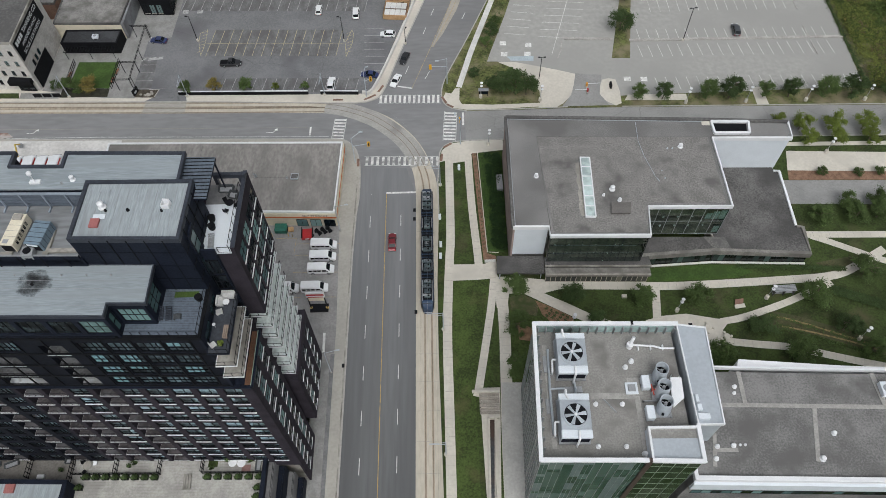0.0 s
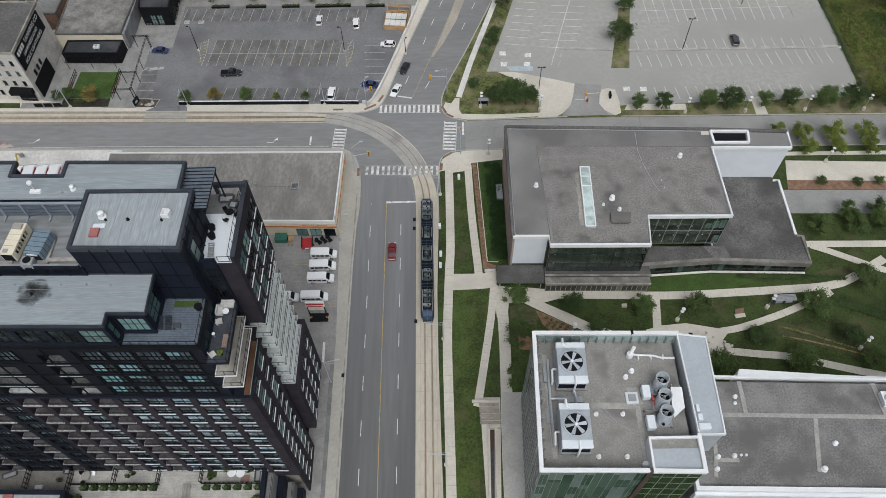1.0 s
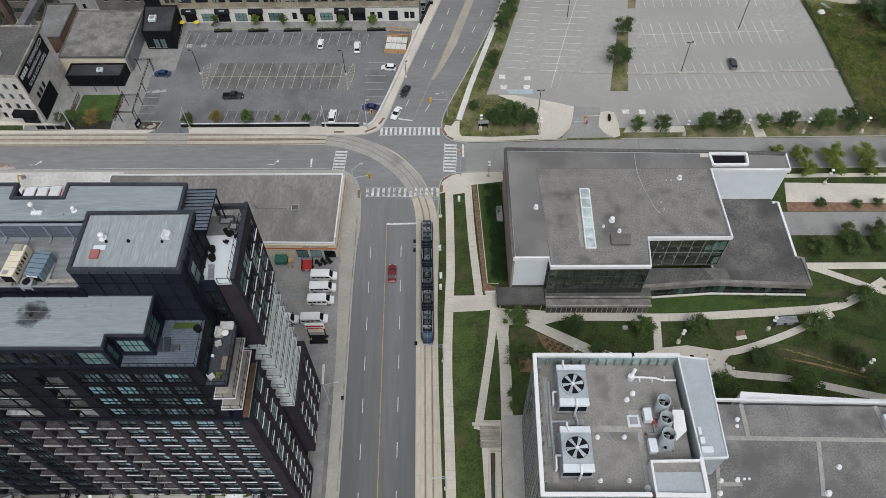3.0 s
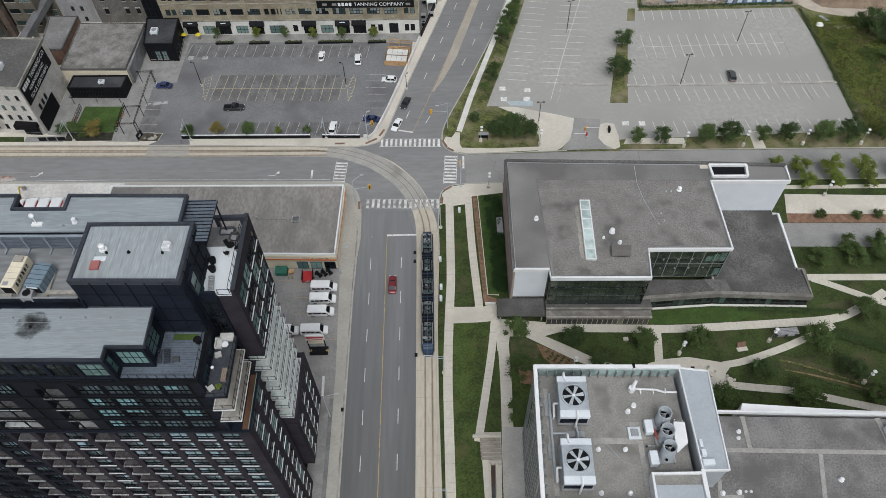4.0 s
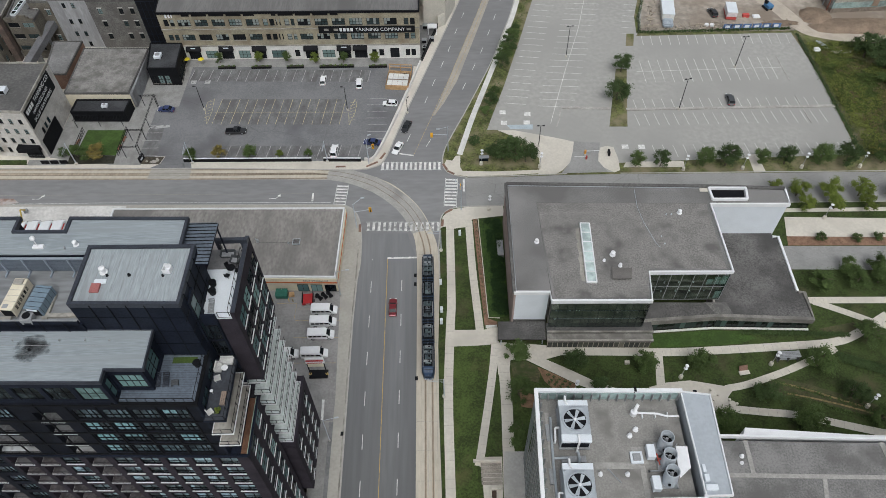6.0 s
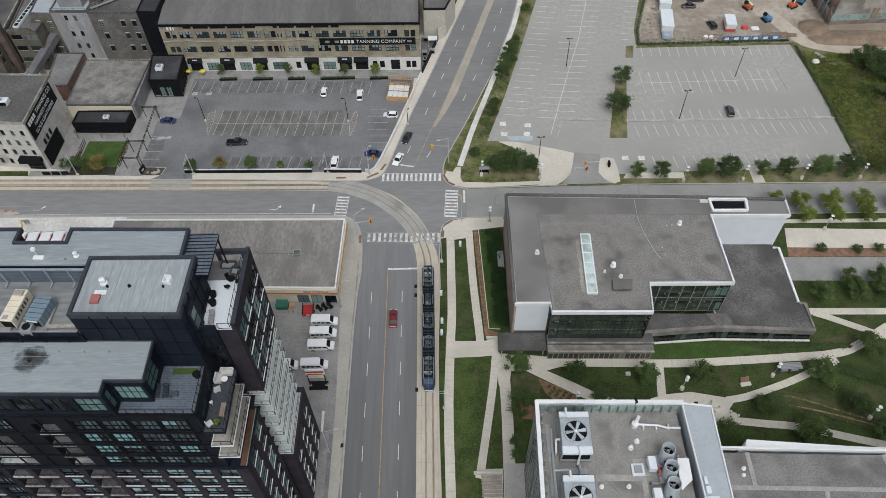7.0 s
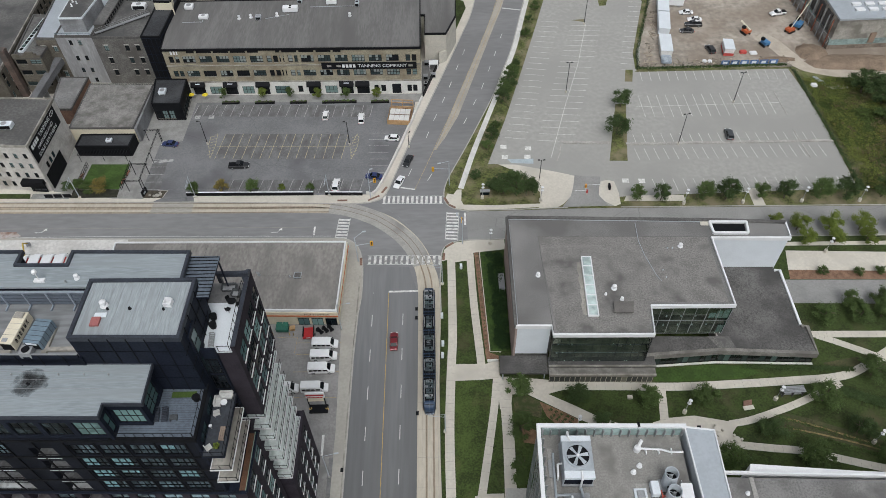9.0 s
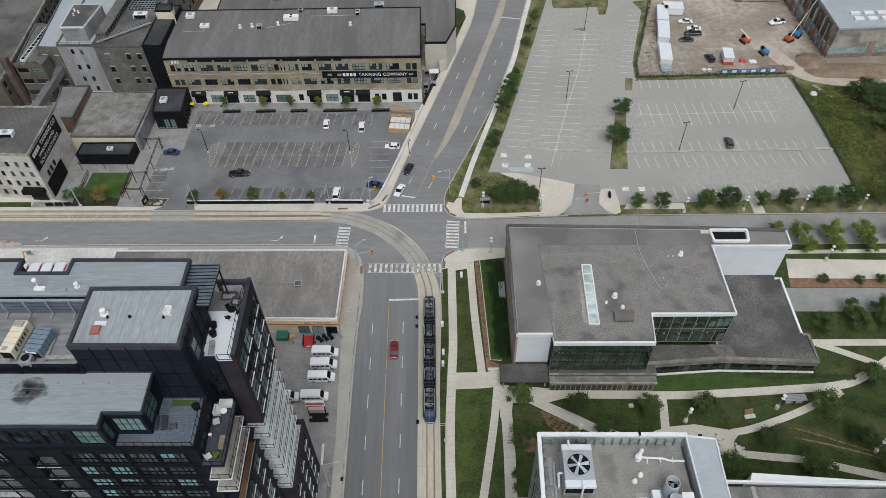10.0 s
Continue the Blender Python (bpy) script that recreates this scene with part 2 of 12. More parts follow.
# Bright reflections on the glazed tower are put into this paler green
SIDE_GLASS = glass("pale_green_reflection_glass", (0.10, 0.14, 0.125), 0.5, 0.05, ((0.4, (0.075, 0.112, 0.098)), (0.4, (0.10, 0.145, 0.128)), (0.2, (0.15, 0.195, 0.18))))
HALL_GLASS = glass("clear_dark_glass", (0.02, 0.03, 0.027), 0.5, 0.05, ((0.5, (0.012, 0.017, 0.015)), (0.33, (0.026, 0.040, 0.035)), (0.17, (0.06, 0.095, 0.085))))
# Reflected trees are put into this pane colour as yellow-green tones
TREE_GLASS = glass("tree_reflection_glass", (0.06, 0.09, 0.04), 0.6, 0.05, ((0.4, (0.018, 0.032, 0.016)), (0.4, (0.030, 0.046, 0.028)), (0.2, (0.06, 0.078, 0.055))))
GREEN_GLASS = glass("green_curtain_glass", (0.045, 0.075, 0.066), 0.6, 0.05, ((0.3, (0.034, 0.066, 0.052)), (0.35, (0.046, 0.084, 0.068)), (0.25, (0.066, 0.108, 0.09)), (0.10, (0.10, 0.15, 0.135))))
CLEAR = clear_glass("clear_window_glass", (0.86, 0.95, 0.985))
CLEAR_DARK = clear_glass("tinted_window_glass", (0.80, 0.86, 0.83))
FACADE = mat("black_metal_facade", (0.0094, 0.0110, 0.0166), 0.3, 0.4, 4, 0.6, 0.08, spec=0.1)
ROOM = mat("pale_room_floor", (0.40, 0.42, 0.43), 0.5, 0.35, 0.9, 0.6, 0.0, stain=(0.13, 0.12, 0.12), stain_scale=0.45, stain_at=0.52)
CAR_GLASS = glass("car_glass", (0.012, 0.014, 0.016), 0.3)
YBRICK = mat("buff_brick", (0.285, 0.258, 0.19), 0.22, 0.35, 2.5, 0.88, 0.25, stain=(0.21, 0.175, 0.125), stain_scale=0.2, stain_at=0.58)
GREY_BRICK = mat("grey_weathered_brick", (0.118, 0.114, 0.108), 0.3, 0.3, 2.5, 0.9, 0.3, stain=(0.085, 0.08, 0.074), stain_scale=0.2, stain_at=0.56)
RED_BRICK = mat("red_brown_brick", (0.19, 0.115, 0.085), 0.25, 0.4, 9, 0.9, 0.3)
PALE_BRICK = mat("pale_painted_brick", (0.47, 0.455, 0.43), 0.16, 0.3, 2.5, 0.88, 0.2, stain=(0.29, 0.265, 0.235), stain_scale=0.25)
RENDER = mat("blue_grey_render", (0.225, 0.23, 0.24), 0.18, 0.25, 2.5, 0.88, 0.2, stain=(0.15, 0.15, 0.155), stain_scale=0.2, stain_at=0.58)
OLD_BRICK = mat("grimy_brown_brick", (0.115, 0.104, 0.086), 0.28, 0.3, 2.5, 0.9, 0.3, stain=(0.09, 0.08, 0.064), stain_scale=0.2, stain_at=0.55)
COURT = mat("grey_court_paving", (0.17, 0.17, 0.172), 0.18, 0.3, 2.5, 0.9, 0.2, stain=(0.14, 0.14, 0.14), stain_scale=0.2)
WHITE_WALL = mat("white_painted_wall", (0.58, 0.575, 0.55), 0.1, 0.4, 3, 0.8, 0.1)
CREAM = mat("cream_paint", (0.62, 0.57, 0.45), 0.08, 0.4, 7, 0.7, 0.1)
STONE = mat("light_stone_band", (0.31, 0.295, 0.265), 0.2, 0.4, 2.4, 0.9, 0.2, stain=(0.17, 0.16, 0.14), stain_scale=0.3, stain_at=0.56)
PINK_BRICK = mat("dusty_pink_brick", (0.30, 0.235, 0.215), 0.16, 0.5, 10, 0.9, 0.25)
RUBBER = mat("tyre_rubber", (0.018, 0.018, 0.018), 0.2, 2, 20, 0.9, 0.1)
WOOD = mat("raw_timber", (0.42, 0.27, 0.14), 0.2, 0.9, 9, 0.8, 0.15)
DECK_WOOD = mat("brown_deck_boards", (0.13, 0.066, 0.038), 0.2, 0.9, 9, 0.8, 0.15)
WOOD_DARK = mat("blue_grey_deck_boards", (0.105, 0.128, 0.160), 0.2, 0.5, 3, 0.7, 0.1)
BROWN_DECK = mat("brown_grey_balcony_boards", (0.062, 0.055, 0.057), 0.45, 0.4, 2.5, 0.85, 0.1, stain=(0.10, 0.10, 0.105), stain_scale=0.35, stain_at=0.58)
LOGGIA_DECK = mat("grey_loggia_floor", (0.115, 0.117, 0.122), 0.3, 0.3, 3, 0.85, 0.1)
GREEN_DECK = mat("grey_green_balcony_floor", (0.537, 0.592, 0.576), 0.15, 0.5, 3, 0.8, 0.1)
BARK = mat("bark", (0.10, 0.08, 0.06), 0.25, 1.5, 9, 0.95, 0.4)
LEAF = mat("leaves", (0.066, 0.100, 0.030), 0.55, 0.5, 2, 0.8, 0.0, rnd=0.4, island=0.6, spec=0.2)
LEAF_DARK = mat("dark_leaves", (0.047, 0.074, 0.025), 0.55, 0.5, 2, 0.8, 0.0, rnd=0.4, island=0.6, spec=0.2)
LEAF_GOLD = mat("yellowing_leaves", (0.17, 0.135, 0.035), 0.5, 0.5, 3, 0.8, 0.0, island=0.9)
LEAF_LIGHT = mat("bright_leaves", (0.120, 0.155, 0.030), 0.5, 0.5, 2, 0.8, 0.0, rnd=0.4, island=0.6, spec=0.2)


# ---- building blocks ----
def box(bm, x0, y0, z0, x1, y1, z1, m=None):
    v = [bm.verts.new(p) for p in ((x0, y0, z0), (x1, y0, z0), (x1, y1, z0), (x0, y1, z0), (x0, y0, z1), (x1, y0, z1), (x1, y1, z1), (x0, y1, z1))]
    if m:
        for p in v:
            p.co = m @ p.co
    for a in ((3, 2, 1, 0), (4, 5, 6, 7), (0, 1, 5, 4), (1, 2, 6, 5), (2, 3, 7, 6), (3, 0, 4, 7)):
        bm.faces.new([v[i] for i in a])
    return v


def rod(bm, p, q, r, n=6, r2=None):
    p, q = Vector(p), Vector(q)
    d = (q - p).normalized()
    s = d.orthogonal().normalized()
    t = d.cross(s)
    ra, rb = r, r if r2 is None else r2
    a = [bm.verts.new(p + ra * (s * math.cos(k * math.tau / n) + t * math.sin(k * math.tau / n))) for k in range(n)]
    b = [bm.verts.new(q + rb * (s * math.cos(k * math.tau / n) + t * math.sin(k * math.tau / n))) for k in range(n)]
    for k in range(n):
        bm.faces.new((a[k], a[(k + 1) % n], b[(k + 1) % n], b[k]))
    bm.faces.new(a[::-1])
    bm.faces.new(b)


def prism(bm, poly, z0, z1):
    """An upright block over a plan outline."""
    if sum(a[0] * b[1] - b[0] * a[1] for a, b in zip(poly, poly[1:] + poly[:1])) < 0:
        poly = poly[::-1]
    lo = [bm.verts.new((x, y, z0)) for x, y in poly]
    hi = [bm.verts.new((x, y, z1)) for x, y in poly]
    n = len(poly)
    for k in range(n):
        bm.faces.new((lo[k], lo[(k + 1) % n], hi[(k + 1) % n], hi[k]))
    bm.faces.new(lo[::-1])
    bm.faces.new(hi)


def mesh(name, bm, material, smooth=False):
    bm.normal_update()
    big = [f for f in bm.faces if len(f.verts) > 4]
    if big:
        bmesh.ops.triangulate(bm, faces=big)
    me = bpy.data.meshes.new(name)
    bm.to_mesh(me)
    bm.free()
    for m in material if isinstance(material, (list, tuple)) else [material]:
        me.materials.append(m)
    if smooth:
        for p in me.polygons:
            p.use_smooth = True
    return me


def put(name, me, parent=None, m=None, label=""):
    """One more object on a shared mesh."""
    ob = new(name, me)
    if parent:
        ob.parent = parent
    if m is not None:
        ob.matrix_basis = m
    return tagged(ob, label)


def part(name, bm, material, parent, label="", m=None, smooth=False):
    return put(name, mesh(name, bm, material, smooth), parent, m, label)


def thing(name, label, category, group="", m=None, kind=""):
    ob = new(name)
    ob.empty_display_size = 0.3
    if m is not None:
        ob.matrix_basis = m
    return tagged(ob, label, category, group, kind)


def solid(name, bm, material, label, category, group="", kind="", m=None, smooth=False):
    ob = new(name, mesh(name, bm, material, smooth))
    if m is not None:
        ob.matrix_basis = m
    return tagged(ob, label, category, group, kind)


def area(name, poly, z0, z1, material, label, category="ground"):
    bm = bmesh.new()
    prism(bm, list(poly), z0, z1)
    return solid(name, bm, material, label, category, kind="structure")


def side_points(line, off):
    out = []
    for k, p in enumerate(line):
        a, b = Vector(line[max(k - 1, 0)]), Vector(line[min(k + 1, len(line) - 1)])
        d = (b - a).normalized()
        out.append((p[0] - d.y * off, p[1] + d.x * off))
    return out


def smooth_line(line, steps=6):
    """Catmull-Rom through plan points."""
    pts = [Vector(p) for p in line]
    pts = [2 * pts[0] - pts[1]] + pts + [2 * pts[-1] - pts[-2]]
    out = []
    for a, b, c, d in zip(pts, pts[1:], pts[2:], pts[3:]):
        for k in range(steps):
            t = k / steps
            out.append(0.5 * (2 * b + (c - a) * t + (2 * a - 5 * b + 4 * c - d) * t * t + (3 * b - a - 3 * c + d) * t ** 3))
    return [tuple(p) for p in out] + [tuple(pts[-2])]


def ribbon(bm, line, width, z0, z1):
    a, b = side_points(line, width / 2), side_points(line, -width / 2)
    va = [[bm.verts.new((x, y, z)) for x, y in a] for z in (z0, z1)]
    vb = [[bm.verts.new((x, y, z)) for x, y in b] for z in (z0, z1)]
    for k in range(len(line) - 1):
        bm.faces.new((vb[1][k], vb[1][k + 1], va[1][k + 1], va[1][k]))
        bm.faces.new((va[0][k], va[1][k], va[1][k + 1], va[0][k + 1]))
        bm.faces.new((vb[1][k], vb[0][k], vb[0][k + 1], vb[1][k + 1]))
    for k in (0, len(line) - 1):
        bm.faces.new([va[0][k], vb[0][k], vb[1][k], va[1][k]])


def dashes(bm, p, q, length, gap, width, z, start=0.0):
    p, q = Vector(p), Vector(q)
    d = (q - p).normalized()
    s, total = start, (q - p).length
    while s < total:
        e = min(s + length, total)
        ribbon(bm, [tuple(p + d * s), tuple(p + d * e)], width, z - 0.006, z)
        s += length + gap


def turn(origin, u):
    """The frame of a facade: x along u, y into the building, z up."""
    return Matrix.Translation(origin) @ Matrix.Rotation(math.atan2(u[1], u[0]), 4, "Z")


def wall(parent, origin, u, width, height, openings, material, depth=0.25, name="wall", label="", back=True):
    """A wall face with recessed openings (u0, v0, u1, v1) through its front skin."""
    us = sorted({0.0, float(width), *(o[0] for o in openings), *(o[2] for o in openings)})
    vs = sorted({0.0, float(height), *(o[1] for o in openings), *(o[3] for o in openings)})
    bm = bmesh.new()
    grid = {}

    def vert(a, b):
        if (a, b) not in grid:
            grid[a, b] = bm.verts.new((a, 0, b))
        return grid[a, b]

    cells = {}
    for o in openings:
        for i, a in enumerate(us[:-1]):
            if o[0] <= a < o[2]:
                for j, b in enumerate(vs[:-1]):
                    if o[1] <= b < o[3]:
                        cells[i, j] = True
    for i in range(len(us) - 1):
        for j in range(len(vs) - 1):
            if (i, j) not in cells:
                bm.faces.new((vert(us[i], vs[j]), vert(us[i + 1], vs[j]), vert(us[i + 1], vs[j + 1]), vert(us[i], vs[j + 1])))
    shallow = depth
    for a, b, c, d, *deep in openings:
        depth = deep[0] if deep else shallow
        f = [bm.verts.new(p) for p in ((a, 0, b), (c, 0, b), (c, 0, d), (a, 0, d))]
        k = [bm.verts.new(p) for p in ((a, depth, b), (c, depth, b), (c, depth, d), (a, depth, d))]
        for e in range(4):
            bm.faces.new((f[(e + 1) % 4], f[e], k[e], k[(e + 1) % 4]))
    depth = shallow
    bk = [bm.verts.new(p) for p in ((0, depth + 0.1, 0), (width, depth + 0.1, 0), (width, depth + 0.1, height), (0, depth + 0.1, height))]
    if back:
        bm.faces.new(bk[::-1])
    fr = [bm.verts.new(p) for p in ((0, 0, 0), (width, 0, 0), (width, 0, height), (0, 0, height))]
    for e in range(4):
        bm.faces.new((fr[e], fr[(e + 1) % 4], bk[(e + 1) % 4], bk[e]))
    return part(name, bm, material, parent, label, turn(origin, u))


def lattice(bm, w, h, cols, rows, bar, y0=-0.05, y1=0.05):
    """A grid frame in one piece: an outer rim with mullions and transoms between cols x rows openings, or at the given shares."""
    us, vs = [], []
    for f in [k / cols for k in range(cols + 1)] if isinstance(cols, int) else cols:
        us += [f * (w - bar), f * (w - bar) + bar]
    for f in [k / rows for k in range(rows + 1)] if isinstance(rows, int) else rows:
        vs += [f * (h - bar), f * (h - bar) + bar]
    grid = {(i, j, y): bm.verts.new((a, y, b)) for i, a in enumerate(us) for j, b in enumerate(vs) for y in (y0, y1)}
    nu, nv = len(us) - 1, len(vs) - 1

    def full(i, j):
        return 0 <= i < nu and 0 <= j < nv and not (i % 2 and j % 2)

    for i in range(nu):
        for j in range(nv):
            if not full(i, j):
                continue
            bm.faces.new([grid[i + a, j + b, y0] for a, b in ((0, 0), (1, 0), (1, 1), (0, 1))])
            for di, dj, e in ((-1, 0, ((0, 1), (0, 0))), (1, 0, ((1, 0), (1, 1))), (0, -1, ((0, 0), (1, 0))), (0, 1, ((1, 1), (0, 1)))):
                if not full(i + di, j + dj):
                    (a, b), (c, d) = e
                    bm.faces.new((grid[i + c, j + d, y0], grid[i + a, j + b, y0], grid[i + a, j + b, y1], grid[i + c, j + d, y1]))


WINDOWS = {}


def window(parent, origin, u, a, b, w, h, depth=0.22, cols=2, rows=2, bar=0.07, frame_m=None, pane_m=None, sill=None, name="window"):
    """A framed window set back in its opening: frame with mullions > pane, sill."""
    frame_m, pane_m = frame_m or BLACK, pane_m or TEAL
    key = (round(w, 2), round(h, 2), depth, cols, rows, bar, frame_m.name, pane_m.name, sill.name if sill else "")
    if key not in WINDOWS:
        f = bmesh.new()
        lattice(f, w, h, cols, rows, bar)
        p = bmesh.new()
        box(p, 0.02, 0.0, 0.02, w - 0.02, 0.03, h - 0.02)
        s = None
        if sill:
            s = bmesh.new()
            box(s, 0.0, -depth - 0.04, -0.13, w, 0.02, 0.0)
            s = mesh("sill", s, sill)
        WINDOWS[key] = (mesh("window_frame", f, frame_m), mesh("pane", p, pane_m), s)
    f, p, s = WINDOWS[key]
    ob = put(name, f, parent, turn(origin, u) @ Matrix.Translation((a, depth - 0.06, b)))
    put("pane", p, ob)
    if s:
        put("window_sill", s, ob)
    return ob


def roof(parent, poly, z, material, coping, h=0.5, t=0.35, name="roof", thick=0.4, label=""):
    """A flat roof with a raised coping round it."""
    bm = bmesh.new()
    prism(bm, list(poly), z - thick, z)
    r = part(name, bm, material, parent, label)
    if coping:
        bm = bmesh.new()
        n = len(poly)
        if sum(a[0] * b[1] - b[0] * a[1] for a, b in zip(poly, poly[1:] + poly[:1])) < 0:
            poly = poly[::-1]
        inner, outer = [], []
        for k in range(n):
            p, c, q = Vector(poly[k - 1]), Vector(poly[k]), Vector(poly[(k + 1) % n])
            d1, d2 = (c - p).normalized(), (q - c).normalized()
            n1, n2 = Vector((-d1.y, d1.x)), Vector((-d2.y, d2.x))
            m = (n1 + n2) / max(0.35, 1 + n1.dot(n2))
            inner.append(c + m * t)
            outer.append(c - m * 0.02)
        for k in range(n):
            j = (k + 1) % n
            v = [bm.verts.new((*p, zz)) for zz in (z - thick - 0.02, z + h) for p in (outer[k], outer[j], inner[j], inner[k])]
            for a in ((4, 5, 6, 7), (0, 1, 5, 4), (2, 3, 7, 6)):
                bm.faces.new([v[i] for i in a])
        part("coping", bm, coping, parent)
    return r


def railing(parent, line, z, h=1.05, post=0.05, gap=1.2, material=None, name="railing", panel=None):
    """One welded panel of posts and rails for each straight run."""
    for p, q in zip(line, line[1:]):
        d = Vector(q) - Vector(p)
        bm = bmesh.new()
        lattice(bm, d.length, h, max(1, round(d.length / gap)), 1, post, -post / 2, post / 2)
        part(name, bm, material or BLACK, parent, "", turn((*p, z), d.normalized()))


def lettering(text, size, m, material, parent=None, width=None, name="lettering", label=""):
    cu = bpy.data.curves.new("lettering", "FONT")
    cu.body, cu.size, cu.extrude, cu.align_x, cu.align_y = text, size, 0.015, "CENTER", "CENTER"
    tmp = bpy.data.objects.new("lettering", cu)
    scene.collection.objects.link(tmp)
    bpy.context.view_layer.update()
    me = bpy.data.meshes.new_from_object(tmp.evaluated_get(bpy.context.evaluated_depsgraph_get()))
    bpy.data.objects.remove(tmp)
    xs = [v.co.x for v in me.vertices]
    k = width / (max(xs) - min(xs)) if width else 1.0
    for v in me.vertices:
        v.co.x *= k
    me.materials.clear()
    me.materials.append(material)
    return put(name, me, parent, m @ Matrix.Rotation(radians(90), 4, "X"), label)


# ---- ground, roads, paths ----
area("ground", [(-1500, -1200), (1500, -1200), (1500, 1800), (-1500, 1800)], -0.6, -0.04, ROUGH_GRASS, "rough grassy ground reaching to the horizon")
area("road", [(-260, -60), (230, -60), (230, 330), (-260, 330)], -0.3, 0.0, ASPHALT, "grey asphalt carriageway with worn wheel tracks", "road")

patch_east = [(5.6, 116.6), (5.6, 126.7), (31.8, 127.0), (45.5, 126.8), (113, 125.4), (230, 122.6), (230, 113), (113, 115), (14.6, 116.9)]
area("east_road", patch_east, -0.1, 0.006, EAST_ASPHALT, "pale worn asphalt side road", "road")
area("main_road", [(-20.75, -60), (-6.5, -60), (-6.5, 100), (-9, 108.6), (-20.3, 108.9), (-20.0, 100), (-20.6, 92)], -0.1, 0.004, NEW_ASPHALT, "dark asphalt of the four-lane street, darker towards the south", "road")
MEDIAN_TINT = mat("tan_worn_median_asphalt", (0.338, 0.312, 0.268), 0.1, 0.12, 1.4, 0.9, 0.15, stain=(0.29, 0.275, 0.245), stain_scale=0.08)
area("worn_median", [(-2.6, 150.8), (-0.9, 155.8), (2.1, 165.5), (6.2, 179.4), (10.4, 193.4), (13.7, 204.8), (16.5, 214.6), (18.4, 221.8), (24.2, 245), (30, 267), (32, 267), (26, 245), (21.3, 223.6), (18.6, 214.5), (15.8, 204.7), (12.6, 193.4), (8.6, 179.3), (4.6, 165.5), (0.6, 155.8), (-2.1, 150.8)], -0.1, 0.0045, MEDIAN_TINT, "tan worn asphalt median between the lanes", "road")
# tram track slab: straight along the street, then a bend to the west
SLAB_L = [(-6.6, -40), (-6.6, 32), (-6.6, 60), (-6.6, 88)] + smooth_line([(-6.6, 92), (-6.8, 103), (-8.1, 109.8), (-10.8, 115.2), (-14.0, 119.1), (-18.5, 122.7), (-24.4, 125.7), (-30, 127.2)]) + [(-57, 128.3), (-117, 129.9), (-260, 134)]
SLAB_R = [(-1.5, -40), (-1.5, 32), (-2.0, 60), (-2.0, 77), (-1.5, 88)] + smooth_line([(-1.45, 92), (-1.7, 103), (-2.8, 108.4), (-4.8, 114.2), (-7.6, 119.0), (-12.0, 124.0), (-15.7, 126.6), (-20.2, 128.8), (-27.7, 130.4)]) + [(-57.6, 131.9), (-118, 133.9), (-260, 138)]
area("track_slab", SLAB_L + SLAB_R[::-1], -0.1, 0.012, SLAB, "pale concrete tram track slab with set-in rails", "track slab")


def track_line(off):
    """The middle line of the track, shifted sideways."""
    line = [(-4.0, -40), (-4.0, 40), (-4.0, 86)] + smooth_line([(-4.0, 92), (-4.2, 103), (-5.5, 109.2), (-7.8, 114.8), (-10.9, 119.2), (-15.2, 123.3), (-19.5, 126.2), (-26, 128.8), (-34, 130.3)]) + [(-57, 130.9), (-118, 132.9), (-260, 137)]
    return side_points(line, off)


bm = bmesh.new()
bend = [p for p in track_line(0.15) if p[1] > 109 and p[0] > -31]
ribbon(bm, bend, 4.7, 0.0, 0.015)
solid("track_bend", bm, BEND, "grey worn concrete of the track bend in the junction", "track slab", kind="structure")
for off in (-0.72, 0.72):
    bm = bmesh.new()
    ribbon(bm, [p for p in track_line(off) if p[1] < 109], 0.42, 0.0, 0.0165)
    solid("rail_stain", bm, RAIL_STAIN, "rusty stain along a rail in the slab", "stain", "rail stains", "structure")
    for line in ([p for p in track_line(off) if p[0] < -31], side_points([(-30, 128.4), (-57, 129.0), (-118, 130.9), (-260, 135)], off)):
        bm = bmesh.new()
        ribbon(bm, line, 0.5, 0.0, 0.0165)
        solid("rail_stain", bm, RAIL_STAIN, "rusty stain along a rail in the slab", "stain", "rail stains", "structure")
for k, off in enumerate((-0.72, 0.72)):
    bm = bmesh.new()
    ribbon(bm, track_line(off), 0.14, 0.0, 0.022)
    solid("rail", bm, STEEL, "dark steel grooved rail set flush in concrete", "rail", "tram rails", "structure")
bm = bmesh.new()
for off in (-0.72, 0.72):
    ribbon(bm, side_points([(-30, 128.4), (-57, 129.0), (-118, 130.9), (-260, 135)], off), 0.17, 0.0, 0.022)
solid("second_track", bm, STEEL, "pair of dark steel rails set flush in concrete", "rail", "", "structure")
bm = bmesh.new()
for y in range(-36, 104, 6):
    box(bm, -6.5, y, 0.0, -1.65, y + 0.05, 0.017)
ribbon(bm, [(-5.6, -40), (-5.6, 92)], 0.05, 0.0, 0.017)
ribbon(bm, [(-2.4, -40), (-2.4, 92)], 0.05, 0.0, 0.017)
solid("slab_joints", bm, BEND, "dark sealed joints across the track slab", "joint", kind="structure")

# raised blocks between the streets
WEST = [(-20.8, -40), (-20.7, 84), (-20.4, 95)] + smooth_line([(-19.9, 100), (-20.0, 106.7), (-20.5, 111.6), (-21.8, 115.4), (-24.5, 117.9), (-29, 118.4)], 4) + [(-84, 120), (-115, 121.1), (-260, 125), (-260, -40)]
area("pavement_west", WEST, -0.1, 0.15, STREET_CONCRETE, "grey concrete pavement with a kerb", "pavement")
